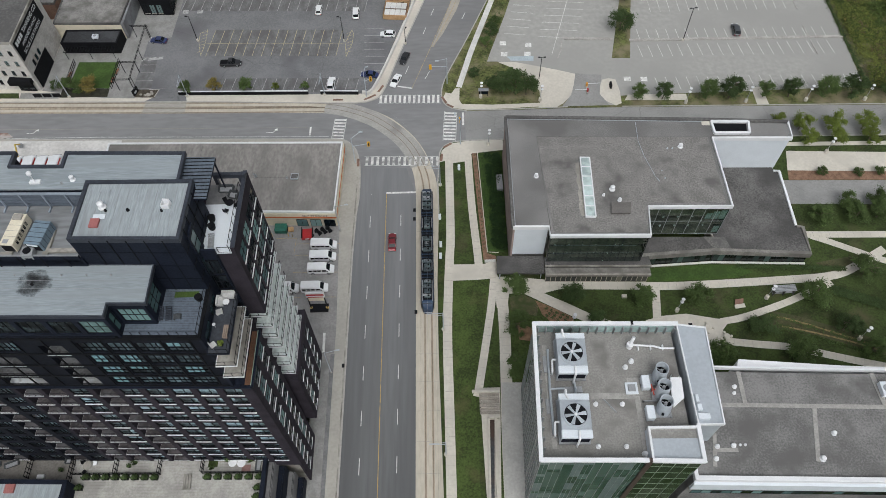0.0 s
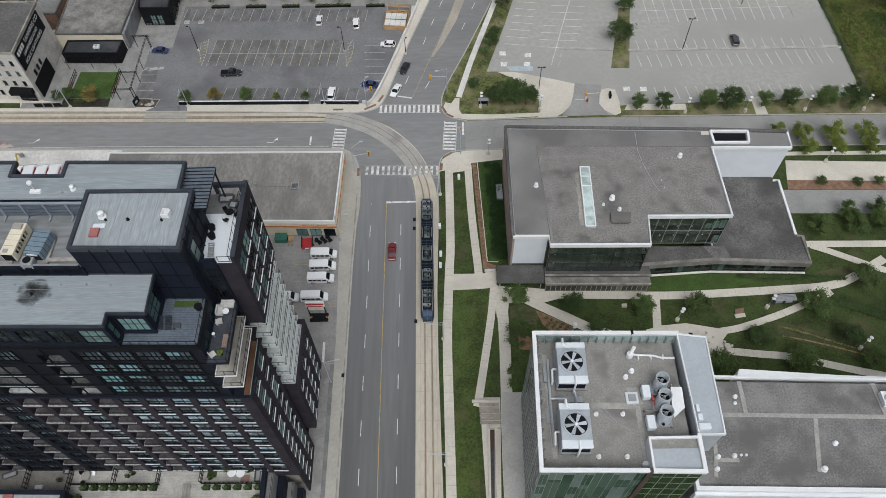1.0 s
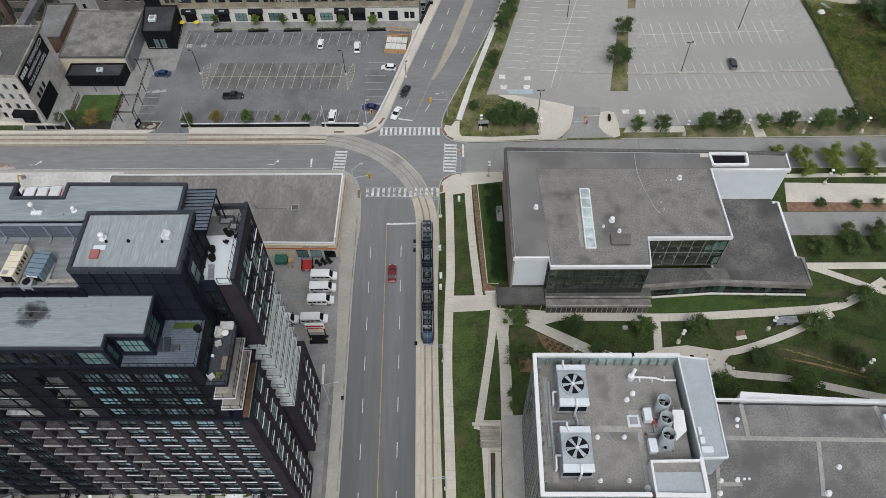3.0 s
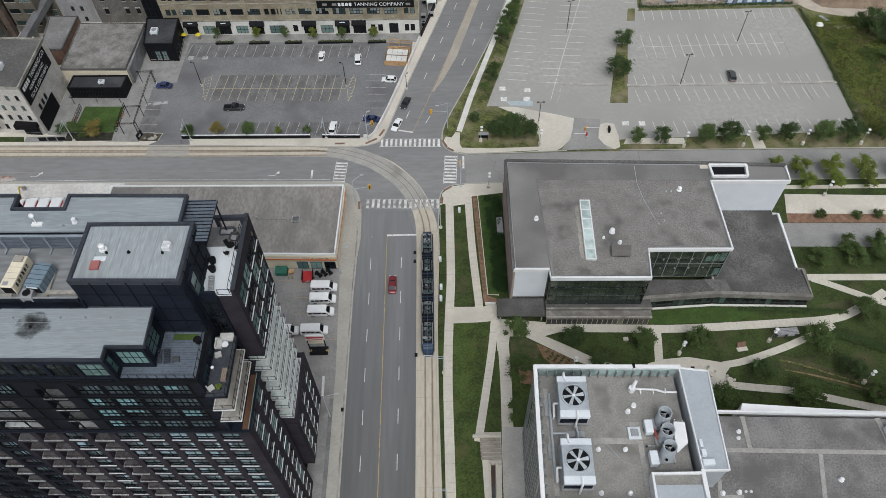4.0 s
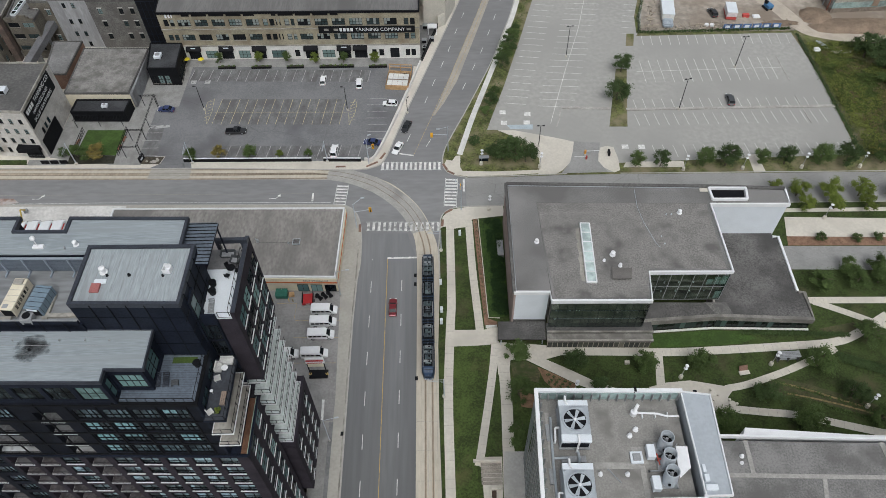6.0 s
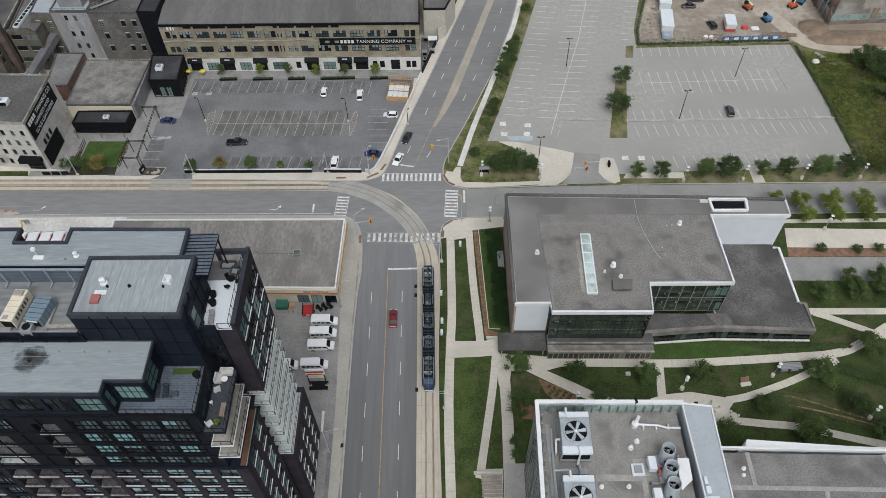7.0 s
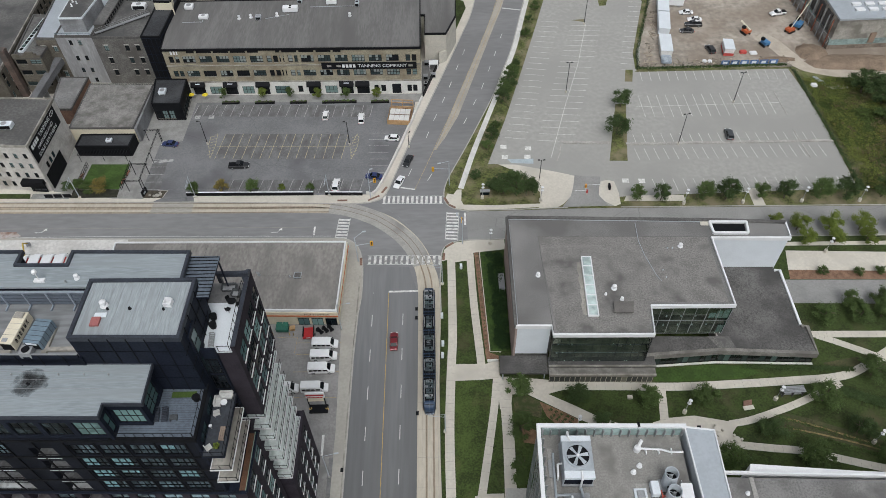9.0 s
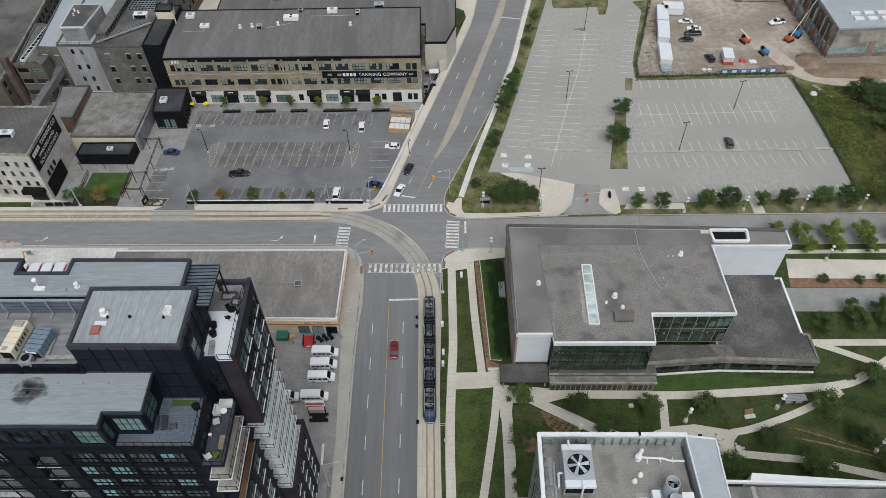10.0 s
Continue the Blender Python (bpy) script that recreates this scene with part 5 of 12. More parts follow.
roof_vent(tower, -37.2, 46.2, 70.45, 0.36, 0.9)
for x, y in ((-36.7, 45.7), (-30.6, 45.5)):
    roof_vent(tower, x, y, 70.45, 0.12, 0.3, BLACK)
hood = part("vent_hood", bmesh.new(), WHITE, tower, "white folded sheet vent hood, open on top")
bm = bmesh.new()
for x0, y0, x1, y1 in ((-0.55, -0.5, -0.45, 0.5), (0.45, -0.5, 0.55, 0.5), (-0.45, 0.4, 0.45, 0.5), (-0.45, -0.5, 0.45, -0.4)):
    box(bm, x0, y0, 0, x1, y1, 0.75 if y1 < 0.5 or x0 < -0.5 or x1 > 0.5 else 1.0)
box(bm, -0.45, -0.4, 0, 0.45, 0.4, 0.1)
bm.to_mesh(hood.data)
hood.matrix_world = pose(-30.2, 46.2, 70.42, 0, 0, -6) @ Matrix.Scale(0.8, 4)
roof_vent(tower, -34.3, 45.7, 70.45, 0.15, 0.3, BLACK)
roof_vent(tower, -41.5, 50.2, 70.36, 0.26, 0.7)
roof_vent(tower, -42.6, 49.7, 70.36, 0.12, 0.3, GREY_METAL)
bm = bmesh.new()
box(bm, -46.2, 49.7, 70.36, -45.0, 50.2, 70.6)
rod(bm, (-45.6, 49.95, 70.6), (-45.6, 49.95, 71.9), 0.05, 6)
bmesh.ops.create_uvsphere(bm, u_segments=10, v_segments=6, radius=0.3, matrix=Matrix.Translation((-45.6, 49.95, 71.95)))
part("ball_vent", bm, WHITE, tower, "white ball vent on a short mast")
bm = bmesh.new()
box(bm, -38.0, 43.5, 70.42, -37.05, 44.6, 70.68)
part("roof_hatch", bm, mat("red_hatch_paint", (0.30, 0.11, 0.105), 0.12), tower, "faded red roof hatch")
bm = bmesh.new()
box(bm, -37.9, 44.65, 70.42, -36.6, 45.25, 70.5)
part("hatch_pad", bm, WHITE_PANEL, tower)
cream_u = ac_unit(-47.5, 44.9, 67.05, 1.5, 4.2, 1.6, CREAM, "large cream rooftop air handling unit on a skid", fans=0, tilt=-5)
black_end = bmesh.new()
box(black_end, -0.5, -1.9, 1.6, 0.1, -1.4, 1.63)
part("access_panel", black_end, GREY_METAL, cream_u)
bm = bmesh.new()
box(bm, -0.55, 1.2, 1.6, 0.45, 1.9, 1.78)
part("top_fan_box", bm, STONE, cream_u)
for k in range(6):
    bm = bmesh.new()
    box(bm, 0.725, -1.5 + 0.5 * k, 0.75, 0.75, -1.2 + 0.5 * k, 1.35)
    part("side_louvre", bm, BLACK, cream_u)
bm = bmesh.new()
for k in range(4):
    box(bm, -0.73, -1.0 + 0.75 * k, 1.6, 0.73, -0.96 + 0.75 * k, 1.615)
part("panel_seam", bm, STONE, cream_u)
blue_u = ac_unit(-44.7, 44.4, 67.05, 1.85, 3.1, 1.6, mat("slate_blue_paint", (0.155, 0.215, 0.265), 0.12, 0.6, 5, 0.6), "slate-blue rooftop chiller with dark grilles", fans=0, tilt=-8)
bm = bmesh.new()
for k in range(5):
    box(bm, -0.94, -1.3 + 0.62 * k, 0.3, 0.94, -1.25 + 0.62 * k, 1.63)
part("panel_rib", bm, GUNMETAL, blue_u)
bm = bmesh.new()
box(bm, -0.6, -1.64, 1.2, 0.6, -1.585, 1.45)
part("name_plate", bm, WHITE_PANEL, blue_u)
ac_unit(-45.6, 42.45, 67.05, 1.3, 1.2, 0.9, GREY_METAL, "small grey condenser with a round fan", False)

# podium terraces south of the tower
bm = bmesh.new()
prism(bm, rect(TW, 22.2, -31.4, 35.2), 12.0, 12.15)
part("podium_terrace", bm, mat("grey_terrace_paving", (0.36, 0.35, 0.325), 0.16, 0.4, 3, 0.9, 0.2, stain=(0.26, 0.25, 0.235), stain_scale=0.3), tower, "pale paved podium terrace")
bm = bmesh.new()
prism(bm, [(TW, 20), (-62.7, 20), (-62.7, 32.0), (TW, 32.9)], 12.0, 15.4)
part("podium_pavilion", bm, CHARCOAL, tower)
roof(tower, [(TW, 20), (-62.6, 20), (-62.6, 32.1), (TW, 33.0)], 15.5, DECK_ROOF, CHARCOAL, 0.2, 0.7)
bm = bmesh.new()
box(bm, -72.4, 30.2, 15.5, -70.9, 31.6, 15.95)
part("roof_hatch", bm, mat("dusty_red_paint", (0.30, 0.12, 0.11), 0.12), tower)


def screen(p, q, z, h=1.8):
    """A black trellis screen between two private terraces."""
    p, q = Vector(p), Vector(q)
    n = max(2, round((q - p).length / 0.8))
    sc = thing("privacy_screen", "", "")
    sc.parent = tower
    for k in range(n + 1):
        c = p.lerp(q, k / n)
        bm = bmesh.new()
        box(bm, c.x - 0.05, c.y - 0.05, z, c.x + 0.05, c.y + 0.05, z + h)
        part("post", bm, BLACK, sc)
    for e in (0.15, 0.5, 1.0):
        bm = bmesh.new()
        ribbon(bm, [tuple(p), tuple(q)], 0.08, z + h * e - 0.08, z + h * e)
        part("rail", bm, BLACK, sc)


for x, y0 in ((-71.1, 33.4), (-63.8, 32.5), (-56.4, 33.6), (-49.0, 33.6), (-41.8, 33.6)):
    screen((x, y0), (x, sk(x, TS - 0.1)[1]), 12.15)
screen((-63.8, 33.9), (-48.9, 33.6), 12.15, 1.1)
screen((-41.8, 33.6), (-31.7, 33.4), 12.15, 1.1)
bm = bmesh.new()
box(bm, -31.6, 22.2, 12.0, -30.9, 35.6, 13.3)
part("terrace_wall", bm, CHARCOAL, tower)
bm = bmesh.new()
prism(bm, [(TW, 33.0), (-63.9, 32.3), (-63.9, 36.2), (TW, 37.0)], 12.15, 12.158)
part("brown_paving", bm, mat("brown_grey_paving", (0.17, 0.16, 0.145), 0.2, 0.4, 3), tower)
bm = bmesh.new()
for k in range(26):
    box(bm, TW, 23 + 0.5 * k, 12.15, -31.6, 23.03 + 0.5 * k, 12.156)
part("paving_joint", bm, STONE, tower)["kind"] = "stuff"

# raised sheet seams of the roof decks, and an old scorch stain
bm = bmesh.new()
for k in range(11):
    box(bm, -39.0 + 1.05 * k, 42.0 + 0.3, 70.4, -38.96 + 1.05 * k, 48.6, 70.42)
part("roof_seam", bm, GREY_METAL, tower)["kind"] = "stuff"
bm = bmesh.new()
for k in range(5):
    ribbon(bm, [sk(TW + 0.4, 36.4 + 1.05 * k), sk(-37.2, 36.4 + 1.05 * k)], 0.035, 65.6, 65.615)
part("roof_seam", bm, GREY_METAL, tower)["kind"] = "stuff"


def scorch(cx, cy, z, r):
    """An irregular sooty stain: its edge fades out by noise."""
    m = mat("soot_stain", (0.03, 0.03, 0.032), 0.3, 0.8, 4, 0.9, 0.0)
    n, l = m.node_tree.nodes, m.node_tree.links
    geo, off, noise = n.new("ShaderNodeNewGeometry"), n.new("ShaderNodeVectorMath"), n.new("ShaderNodeTexNoise")
    off.operation = "DISTANCE"
    off.inputs[1].default_value = (cx, cy, z)
    l.new(geo.outputs["Position"], off.inputs[0])
    l.new(geo.outputs["Position"], noise.inputs["Vector"])
    noise.inputs["Scale"].default_value, noise.inputs["Detail"].default_value = 0.9, 5
    far, sub, ramp = n.new("ShaderNodeMath"), n.new("ShaderNodeMath"), n.new("ShaderNodeMapRange")
    far.operation, far.inputs[1].default_value = "MULTIPLY", 0.5 / r
    l.new(off.outputs["Value"], far.inputs[0])
    sub.operation = "SUBTRACT"
    l.new(noise.outputs["Fac"], sub.inputs[0])
    l.new(far.outputs[0], sub.inputs[1])
    ramp.inputs["From Min"].default_value, ramp.inputs["From Max"].default_value = 0.04, 0.62
    ramp.inputs["To Max"].default_value = 0.8
    l.new(sub.outputs[0], ramp.inputs["Value"])
    l.new(ramp.outputs[0], n["Principled BSDF"].inputs["Alpha"])
    bm = bmesh.new()
    prism(bm, [(cx + r * math.cos(a * math.tau / 20), cy + r * 0.8 * math.sin(a * math.tau / 20)) for a in range(20)], z, z + 0.006)
    part("scorch_stain", bm, m, tower, "dark sooty scorch stain on the roof sheet")


scorch(-45.2, sk(-45, 39.2)[1], 65.604, 2.2)
roof_vent(tower, -45.3, sk(-45.3, 39.0)[1], 65.6, 0.14, 0.3, BLACK)
for x in (-47.6, -42.4, -39.6, -36.9):
    roof_vent(tower, x, sk(x, 40.2)[1], 65.6, 0.1, 0.22, GREY_METAL)

# stepped walls and rails at the street end of the podium
for k in range(4):
    bm = bmesh.new()
    box(bm, -31.1 + 1.15 * k, 22, 0.1, -30.0 + 1.15 * k, 35.9 - 0.25 * k, 11.4 - 2.9 * k)
    part("stepped_wall", bm, COURT if k % 2 == 0 else CHARCOAL, tower)
    railing(tower, [(-30.1 + 1.15 * k, 22), (-30.1 + 1.15 * k, 35.6 - 0.25 * k)], 11.4 - 2.9 * k, 1.0, 0.06, 1.4)
for x, y in ((-36.9, 35.2), (-35.4, 35.1)):
    bm = bmesh.new()
    rod(bm, (0, 0, 0), (0, 0, 0.45), 0.5, 10, 0.75)
    solid("lounge_chair", bm, WHITE, "round white terrace seat on the podium", "chair", "podium seats", m=pose(x, y, 12.15))
bm = bmesh.new()
for e in (-0.45, 0.0, 0.45):
    box(bm, e - 0.18, -1.3, 0.35, e + 0.18, 1.3, 0.42)
box(bm, -0.6, -1.0, 0, 0.6, -0.85, 0.36)
box(bm, -0.6, 0.85, 0, 0.6, 1.0, 0.36)
solid("terrace_bench", bm, STONE, "slatted grey bench on the podium terrace", "bench", m=pose(-44.1, 32.2, 12.15, 0, 0, 4))


# ---- campus buildings east of the street ----
def ph_wall(parent, p, q, z0, z1, openings, m, depth=0.25, name="wall", label=""):
    """A wall from plan point p to q (outside on the right hand of the way), openings along it."""
    d = Vector(q) - Vector(p)
    u = d.normalized()
    o = (*p, z0)
    wall(parent, o, u, d.length, z1 - z0, openings, m, depth, name, label)
    return o, u, d.length


def curtain(parent, p, q, z0, z1, cols, rows, glass_m, bar_m, bar=0.09, name="curtain_wall"):
    """A glazed front: panes one by one, held by mullions and transoms."""
    d = Vector(q) - Vector(p)
    u, length, h = d.normalized(), d.length, z1 - z0
    m = turn((*p, z0), u)
    cw = thing(name, "", "")
    cw.parent, cw.matrix_basis = parent, m
    w, hh = length / cols, h / rows
    bm = bmesh.new()
    box(bm, bar / 2, 0.0, bar / 2, w - bar / 2, 0.04, hh - bar / 2)
    pane = mesh("pane", bm, glass_m)
    for i in range(cols):
        for j in range(rows):
            put("pane", pane, cw, Matrix.Translation((i * w, 0.05, j * hh)))
    bm = bmesh.new()
    lattice(bm, length + bar, h + bar, cols, rows, bar, 0.015, 0.055)
    part("mullion_grid", bm, bar_m, cw, "", Matrix.Translation((-bar / 2, 0, -bar / 2)))
    return cw


def strip_glazing(parent, p, q, z0, z1, seed, dark, pale, solid_m, bar_m, low=1.0, high=2.3):
    """A glazed front of uneven tall strips: panes of one storey, narrow bright fins and thin dark mullions."""
    d = Vector(q) - Vector(p)
    u, length = d.normalized(), d.length
    cw = thing("curtain_wall", "", "")
    cw.parent, cw.matrix_basis = parent, turn((*p, z0), u)
    rnd = random.Random(seed)
    h, x = z1 - z0, 0.0
    while x < length - 0.05:
        w = min(rnd.uniform(low, high), length - x)
        if length - x - w < 0.5:
            w = length - x
        tone = rnd.random()
        z, k = 0.0, 0
        while z < h - 0.05:
            hh = min(rnd.choice((3.9, 3.9, 1.3, 2.6)), h - z)
            if h - z - hh < 0.8:
                hh = h - z
            bm = bmesh.new()
            box(bm, x + 0.03, 0.05, z + 0.02, x + w - 0.03, 0.09, z + hh - 0.02)
            pick = rnd.random()
            if h - z < 3.2 or (tone < 0.3 and pick < 0.75):
                part("spandrel_panel", bm, solid_m, cw)
            else:
                part("pane", bm, pale if pick < (0.55 if tone > 0.75 else 0.12) else dark, cw)
            z += hh
            k += 1
        bm = bmesh.new()
        box(bm, x - 0.035, -0.03, 0.0, x + 0.035, 0.08, h)
        part("mullion", bm, bar_m, cw)
        if rnd.random() < 0.5:
            bm = bmesh.new()
            box(bm, x + w * 0.5 - 0.02, 0.02, 0.0, x + w * 0.5 + 0.02, 0.08, h)
            part("mullion", bm, bar_m, cw)
        x += w
    return cw


HALL_FLOOR = mat("dim_hall_floor", (0.20, 0.19, 0.16), 0.4, 0.3, 1.2, 0.5, 0.0, stain=(0.07, 0.07, 0.065), stain_scale=0.3, stain_at=0.5)
LAMP_GLOW = mat("warm_lamp_glow", (0.9, 0.8, 0.6), 0.05)
LAMP_GLOW.node_tree.nodes["Principled BSDF"].inputs["Emission Color"].default_value = (1.0, 0.85, 0.55, 1)
LAMP_GLOW.node_tree.nodes["Principled BSDF"].inputs["Emission Strength"].default_value = 2.5
hall = thing("pharmacy_school", "campus building with gravel roof, white copings and glazed fronts", "campus building")
PZ, LZ = 14.0, 3.9
main = [(14.1, 110.8), (59.7, 108.5), (76.4, 107.3), (76.1, 102.6), (58.8, 103.2), (58.8, 84.7), (41.7, 85.1), (41.0, 78.1), (21.0, 78.6), (20.9, 80.7), (13.7, 80.9)]
bm = bmesh.new()
prism(bm, [(14.3, 110.5), (59.5, 108.2), (58.6, 90.6), (37.8, 91.1), (37.6, 85.2), (21.4, 85.6), (21.2, 81.2), (14.0, 81.3)], 0.1, PZ - 0.3)
part("core", bm, DARK_ROOF, hall)
bm = bmesh.new()
prism(bm, [(58.2, 108.3), (76.2, 107.1), (75.9, 102.8), (58.2, 103.3)], 0.1, PZ - 0.1)
part("white_wing", bm, WHITE_PANEL, hall, "smooth white panelled wing")
bm = bmesh.new()
prism(bm, [(13.9, 84.0), (20.8, 83.8), (20.8, 80.75), (13.75, 80.95)], 4.0, PZ - 0.1)
part("white_corner", bm, WHITE_PANEL, hall, "smooth white panelled corner")
ph_wall(hall, (14.1, 110.8), (13.7, 80.9), 0.1, PZ, [(2 + 3.3 * k, 2 + 3.5 * (k % 3), 2.5 + 3.3 * k, 4 + 3.5 * (k % 3)) for k in range(8)], PINK_BRICK, 0.3, "brick_wall", "dusty pink brick side wall with slit windows")
ph_wall(hall, (59.7, 108.6), (14.1, 110.9), 0.1, PZ, [], PINK_BRICK, 0.3, "brick_wall")
roof(hall, main, PZ, GRAVEL, None, label="grey gravel roof with darker weathered patches")
# white front copings, dark rear coping
bm = bmesh.new()
ribbon(bm, main[2:], 0.45, PZ - 0.5, PZ + 0.45)
part("coping", bm, WHITE, hall, "white metal coping")
bm = bmesh.new()
ribbon(bm, [main[2], main[1], main[0]], 0.7, PZ - 0.4, PZ + 0.5)
ribbon(bm, [main[0], main[-1]], 0.6, PZ - 0.4, PZ + 0.5)
part("rear_coping", bm, DARK_ROOF, hall, "dark grey metal coping")
# smoother membrane field inside the gravel margins
bm = bmesh.new()
prism(bm, [(20.6, 105.0), (58, 103.6), (57.8, 85.6), (42.2, 86.2), (40.4, 79.0), (21.8, 79.4)], PZ, PZ + 0.03)
part("roof_field", bm, FIELD, hall, "grey weathered roof membrane")
bm = bmesh.new()
ribbon(bm, [(21.2, 79.6), (20.6, 105.0), (58, 103.6)], 0.12, PZ, PZ + 0.035)
part("field_joint", bm, DARK_ROOF, hall)
bm = bmesh.new()
ribbon(bm, [(58.6, 108.15), (14.55, 110.4), (14.15, 81.3)], 0.1, PZ, PZ + 0.12)
part("flashing", bm, PALE_METAL, hall, "thin pale flashing inside the coping")
bm = bmesh.new()
rs = random.Random(9)
edge = [(28.35 - 0.05 * k + rs.uniform(-0.35, 0.1), 97.2 - 1.15 * k) for k in range(13)]
prism(bm, edge + [(28.55, 83.2), (29.15, 97.4)], PZ + 0.03, PZ + 0.036)
part("lime_stain", bm, STONE, hall, "pale lime stain beside the skylight")
for z in (3.65, 7.2, 10.3):
    bm = bmesh.new()
    prism(bm, [(21.4, 79.0), (40.7, 78.5), (41.3, 85.5), (58.5, 85.1), (58.6, 90.6), (37.8, 91.1), (37.6, 85.2), (21.4, 85.6)], z, z + 0.3)
    part("room_floor", bm, HALL_FLOOR, hall)
for x, y0 in [(22.9 + 2.85 * k, 80.6) for k in range(7)] + [(43.6 + 3.1 * k, 87.0) for k in range(5)]:
    bm = bmesh.new()
    rod(bm, (x, y0, 4.2), (x, y0, PZ - 0.4), 0.16, 8)
    part("column", bm, WHITE_PANEL, hall)
# Pale teal sheets added behind the glass to imitate its greenish reflections
for k, z, h in ((9, 9.4, 1.9), (10, 9.4, 2.6), (11, 4.4, 2.4), (11, 9.4, 3.0)):
    bm = bmesh.new()
    box(bm, 41.9 + 1.4 * k, 85.32 - 0.033 * k, z, 43.15 + 1.4 * k, 85.36 - 0.033 * k, z + h)
    part("blind", bm, mat("pale_teal_reflection", (0.24, 0.31, 0.305), 0.2, 0.8, 5, 0.8) if "pale_teal_reflection" not in bpy.data.materials else bpy.data.materials["pale_teal_reflection"], hall)
bm = bmesh.new()
box(bm, 48.0, 87.0, 6.2, 50.6, 87.15, 6.28)
part("strip_light", bm, LAMP_GLOW, hall, "lit strip lamp behind the glass")
# handrails and shelf fronts behind the first front
for z in (5.2, 5.9, 8.2, 8.9, 9.6, 11.4, 12.1):
    bm = bmesh.new()
    rod(bm, (22.4, 80.1, z), (39.6, 79.65, z), 0.07, 5)
    part("handrail", bm, PALE_METAL, hall)
curtain(hall, (21.2, 78.7), (40.9, 78.2), 4.2, PZ - 0.5, 12, 3, CLEAR_DARK, CHARCOAL, 0.06)
curtain(hall, (40.95, 78.3), (41.6, 85.1), 4.2, PZ - 0.5, 4, 4, HALL_GLASS, GREY_METAL)
curtain(hall, (41.8, 85.2), (58.7, 84.8), LZ + 0.1, PZ - 0.5, 7, 2, CLEAR_DARK, GREY_METAL, 0.10)
curtain(hall, (58.75, 84.8), (58.75, 103.2), LZ + 0.1, PZ - 0.5, 12, 4, GREEN_GLASS, PALE_METAL)
# lower wing, entrance canopy and front ledge
low = [(58, 104), (75.6, 103.2), (75.6, 101.4), (76.9, 101.6), (76.4, 86.4), (77.8, 86.3), (77.6, 79.2), (57.3, 80.5), (41.6, 79.7), (41.0, 84.6), (58, 84)]
bm = bmesh.new()
prism(bm, [(58, 103.4), (75.3, 102.4), (75.3, 101.2), (76.5, 101.2), (76.0, 86.2), (77.4, 85.9), (77.1, 79.9), (57.3, 81), (42, 80.3), (42, 84), (57.6, 84)], 0.1, LZ - 0.2)
part("lower_wing", bm, STONE, hall)
roof(hall, low, LZ, LOW_FELT, None, label="dark weathered lower roof")
bm = bmesh.new()
ribbon(bm, [(75.5, 101.6), (76.75, 101.6), (76.25, 86.4)], 0.5, LZ - 0.4, LZ + 0.4)
part("coping", bm, WHITE, hall)
bm = bmesh.new()
ribbon(bm, [(76.3, 86.1), (77.6, 86.0), (77.4, 79.2), (57.8, 80.6), (41.6, 79.7)], 0.75, LZ - 1.1, LZ + 0.35)
part("stone_band", bm, WEATHERED, hall, "weathered pale stone parapet band")
bm = bmesh.new()
prism(bm, [(55.6, 84.2), (60.2, 84.0), (61.0, 81.0), (57.4, 80.9), (56.6, 82.4)], LZ, LZ + 0.02)
part("bare_patch", bm, mat("scuffed_ballast", (0.165, 0.16, 0.152), 0.35, 0.5, 3.5, 0.92, 0.3, stain=(0.10, 0.098, 0.095), stain_scale=0.5, stain_at=0.5), hall, "pale bare patch in the roof ballast")
bm = bmesh.new()
ribbon(bm, [(42.4, 79.2), (57.3, 79.9), (77.6, 79.0)], 0.45, 0.1, 0.34)
part("plinth", bm, WHITE_WALL, hall, "pale plinth below the window band")
curtain(hall, (57.5, 80.25), (77.3, 79.35), 0.3, LZ - 1.2, 16, 1, HALL_GLASS, BLACK)
curtain(hall, (42.6, 79.55), (57.2, 80.25), 0.3, LZ - 1.2, 12, 1, HALL_GLASS, BLACK)
bm = bmesh.new()
prism(bm, [(20.9, 77.6), (43.2, 77.0), (43.1, 79.4), (20.9, 79.8)], 3.2, 4.1)
part("front_ledge", bm, LOW_FELT, hall, "stone ledge below the glazed front")
bm = bmesh.new()
prism(bm, [(20.9, 75.9), (43.0, 75.3), (43.0, 77.4), (20.9, 78)], 2.6, 3.4)
part("lower_ledge", bm, WEATHERED, hall, "weathered stone ledge")
for p, q, z in (((20.9, 77.7), (43.2, 77.1), 4.1), ((20.9, 76.0), (43.0, 75.4), 3.4)):
    bm = bmesh.new()
    ribbon(bm, [p, q], 0.3, z - 0.25, z + 0.08)
    part("ledge_edge", bm, STONE, hall, "pale stone edge of the ledge")
curtain(hall, (21.1, 76.1), (42.6, 75.5), 0.2, 2.6, 20, 1, glass("cream_lit_glass", (0.2, 0.19, 0.15), 0.4, 0.08, ((0.55, (0.045, 0.05, 0.045)), (0.3, (0.075, 0.078, 0.065)), (0.15, (0.15, 0.145, 0.115)))), mat("cream_mullion", (0.30, 0.275, 0.22), 0.15), 0.12)
bm = bmesh.new()
prism(bm, [(10.9, 81.0), (20.9, 80.8), (20.7, 76.4), (10.7, 76.7)], 2.75, 3.15)
part("entrance_canopy", bm, LOW_FELT, hall, "dark flat entrance canopy")
for x in (11.4, 15.6, 20.2):
    bm = bmesh.new()
    rod(bm, (x, 77.1, 0.15), (x, 77.1, 2.75), 0.12, 8)
    part("canopy_post", bm, PALE_METAL, hall)
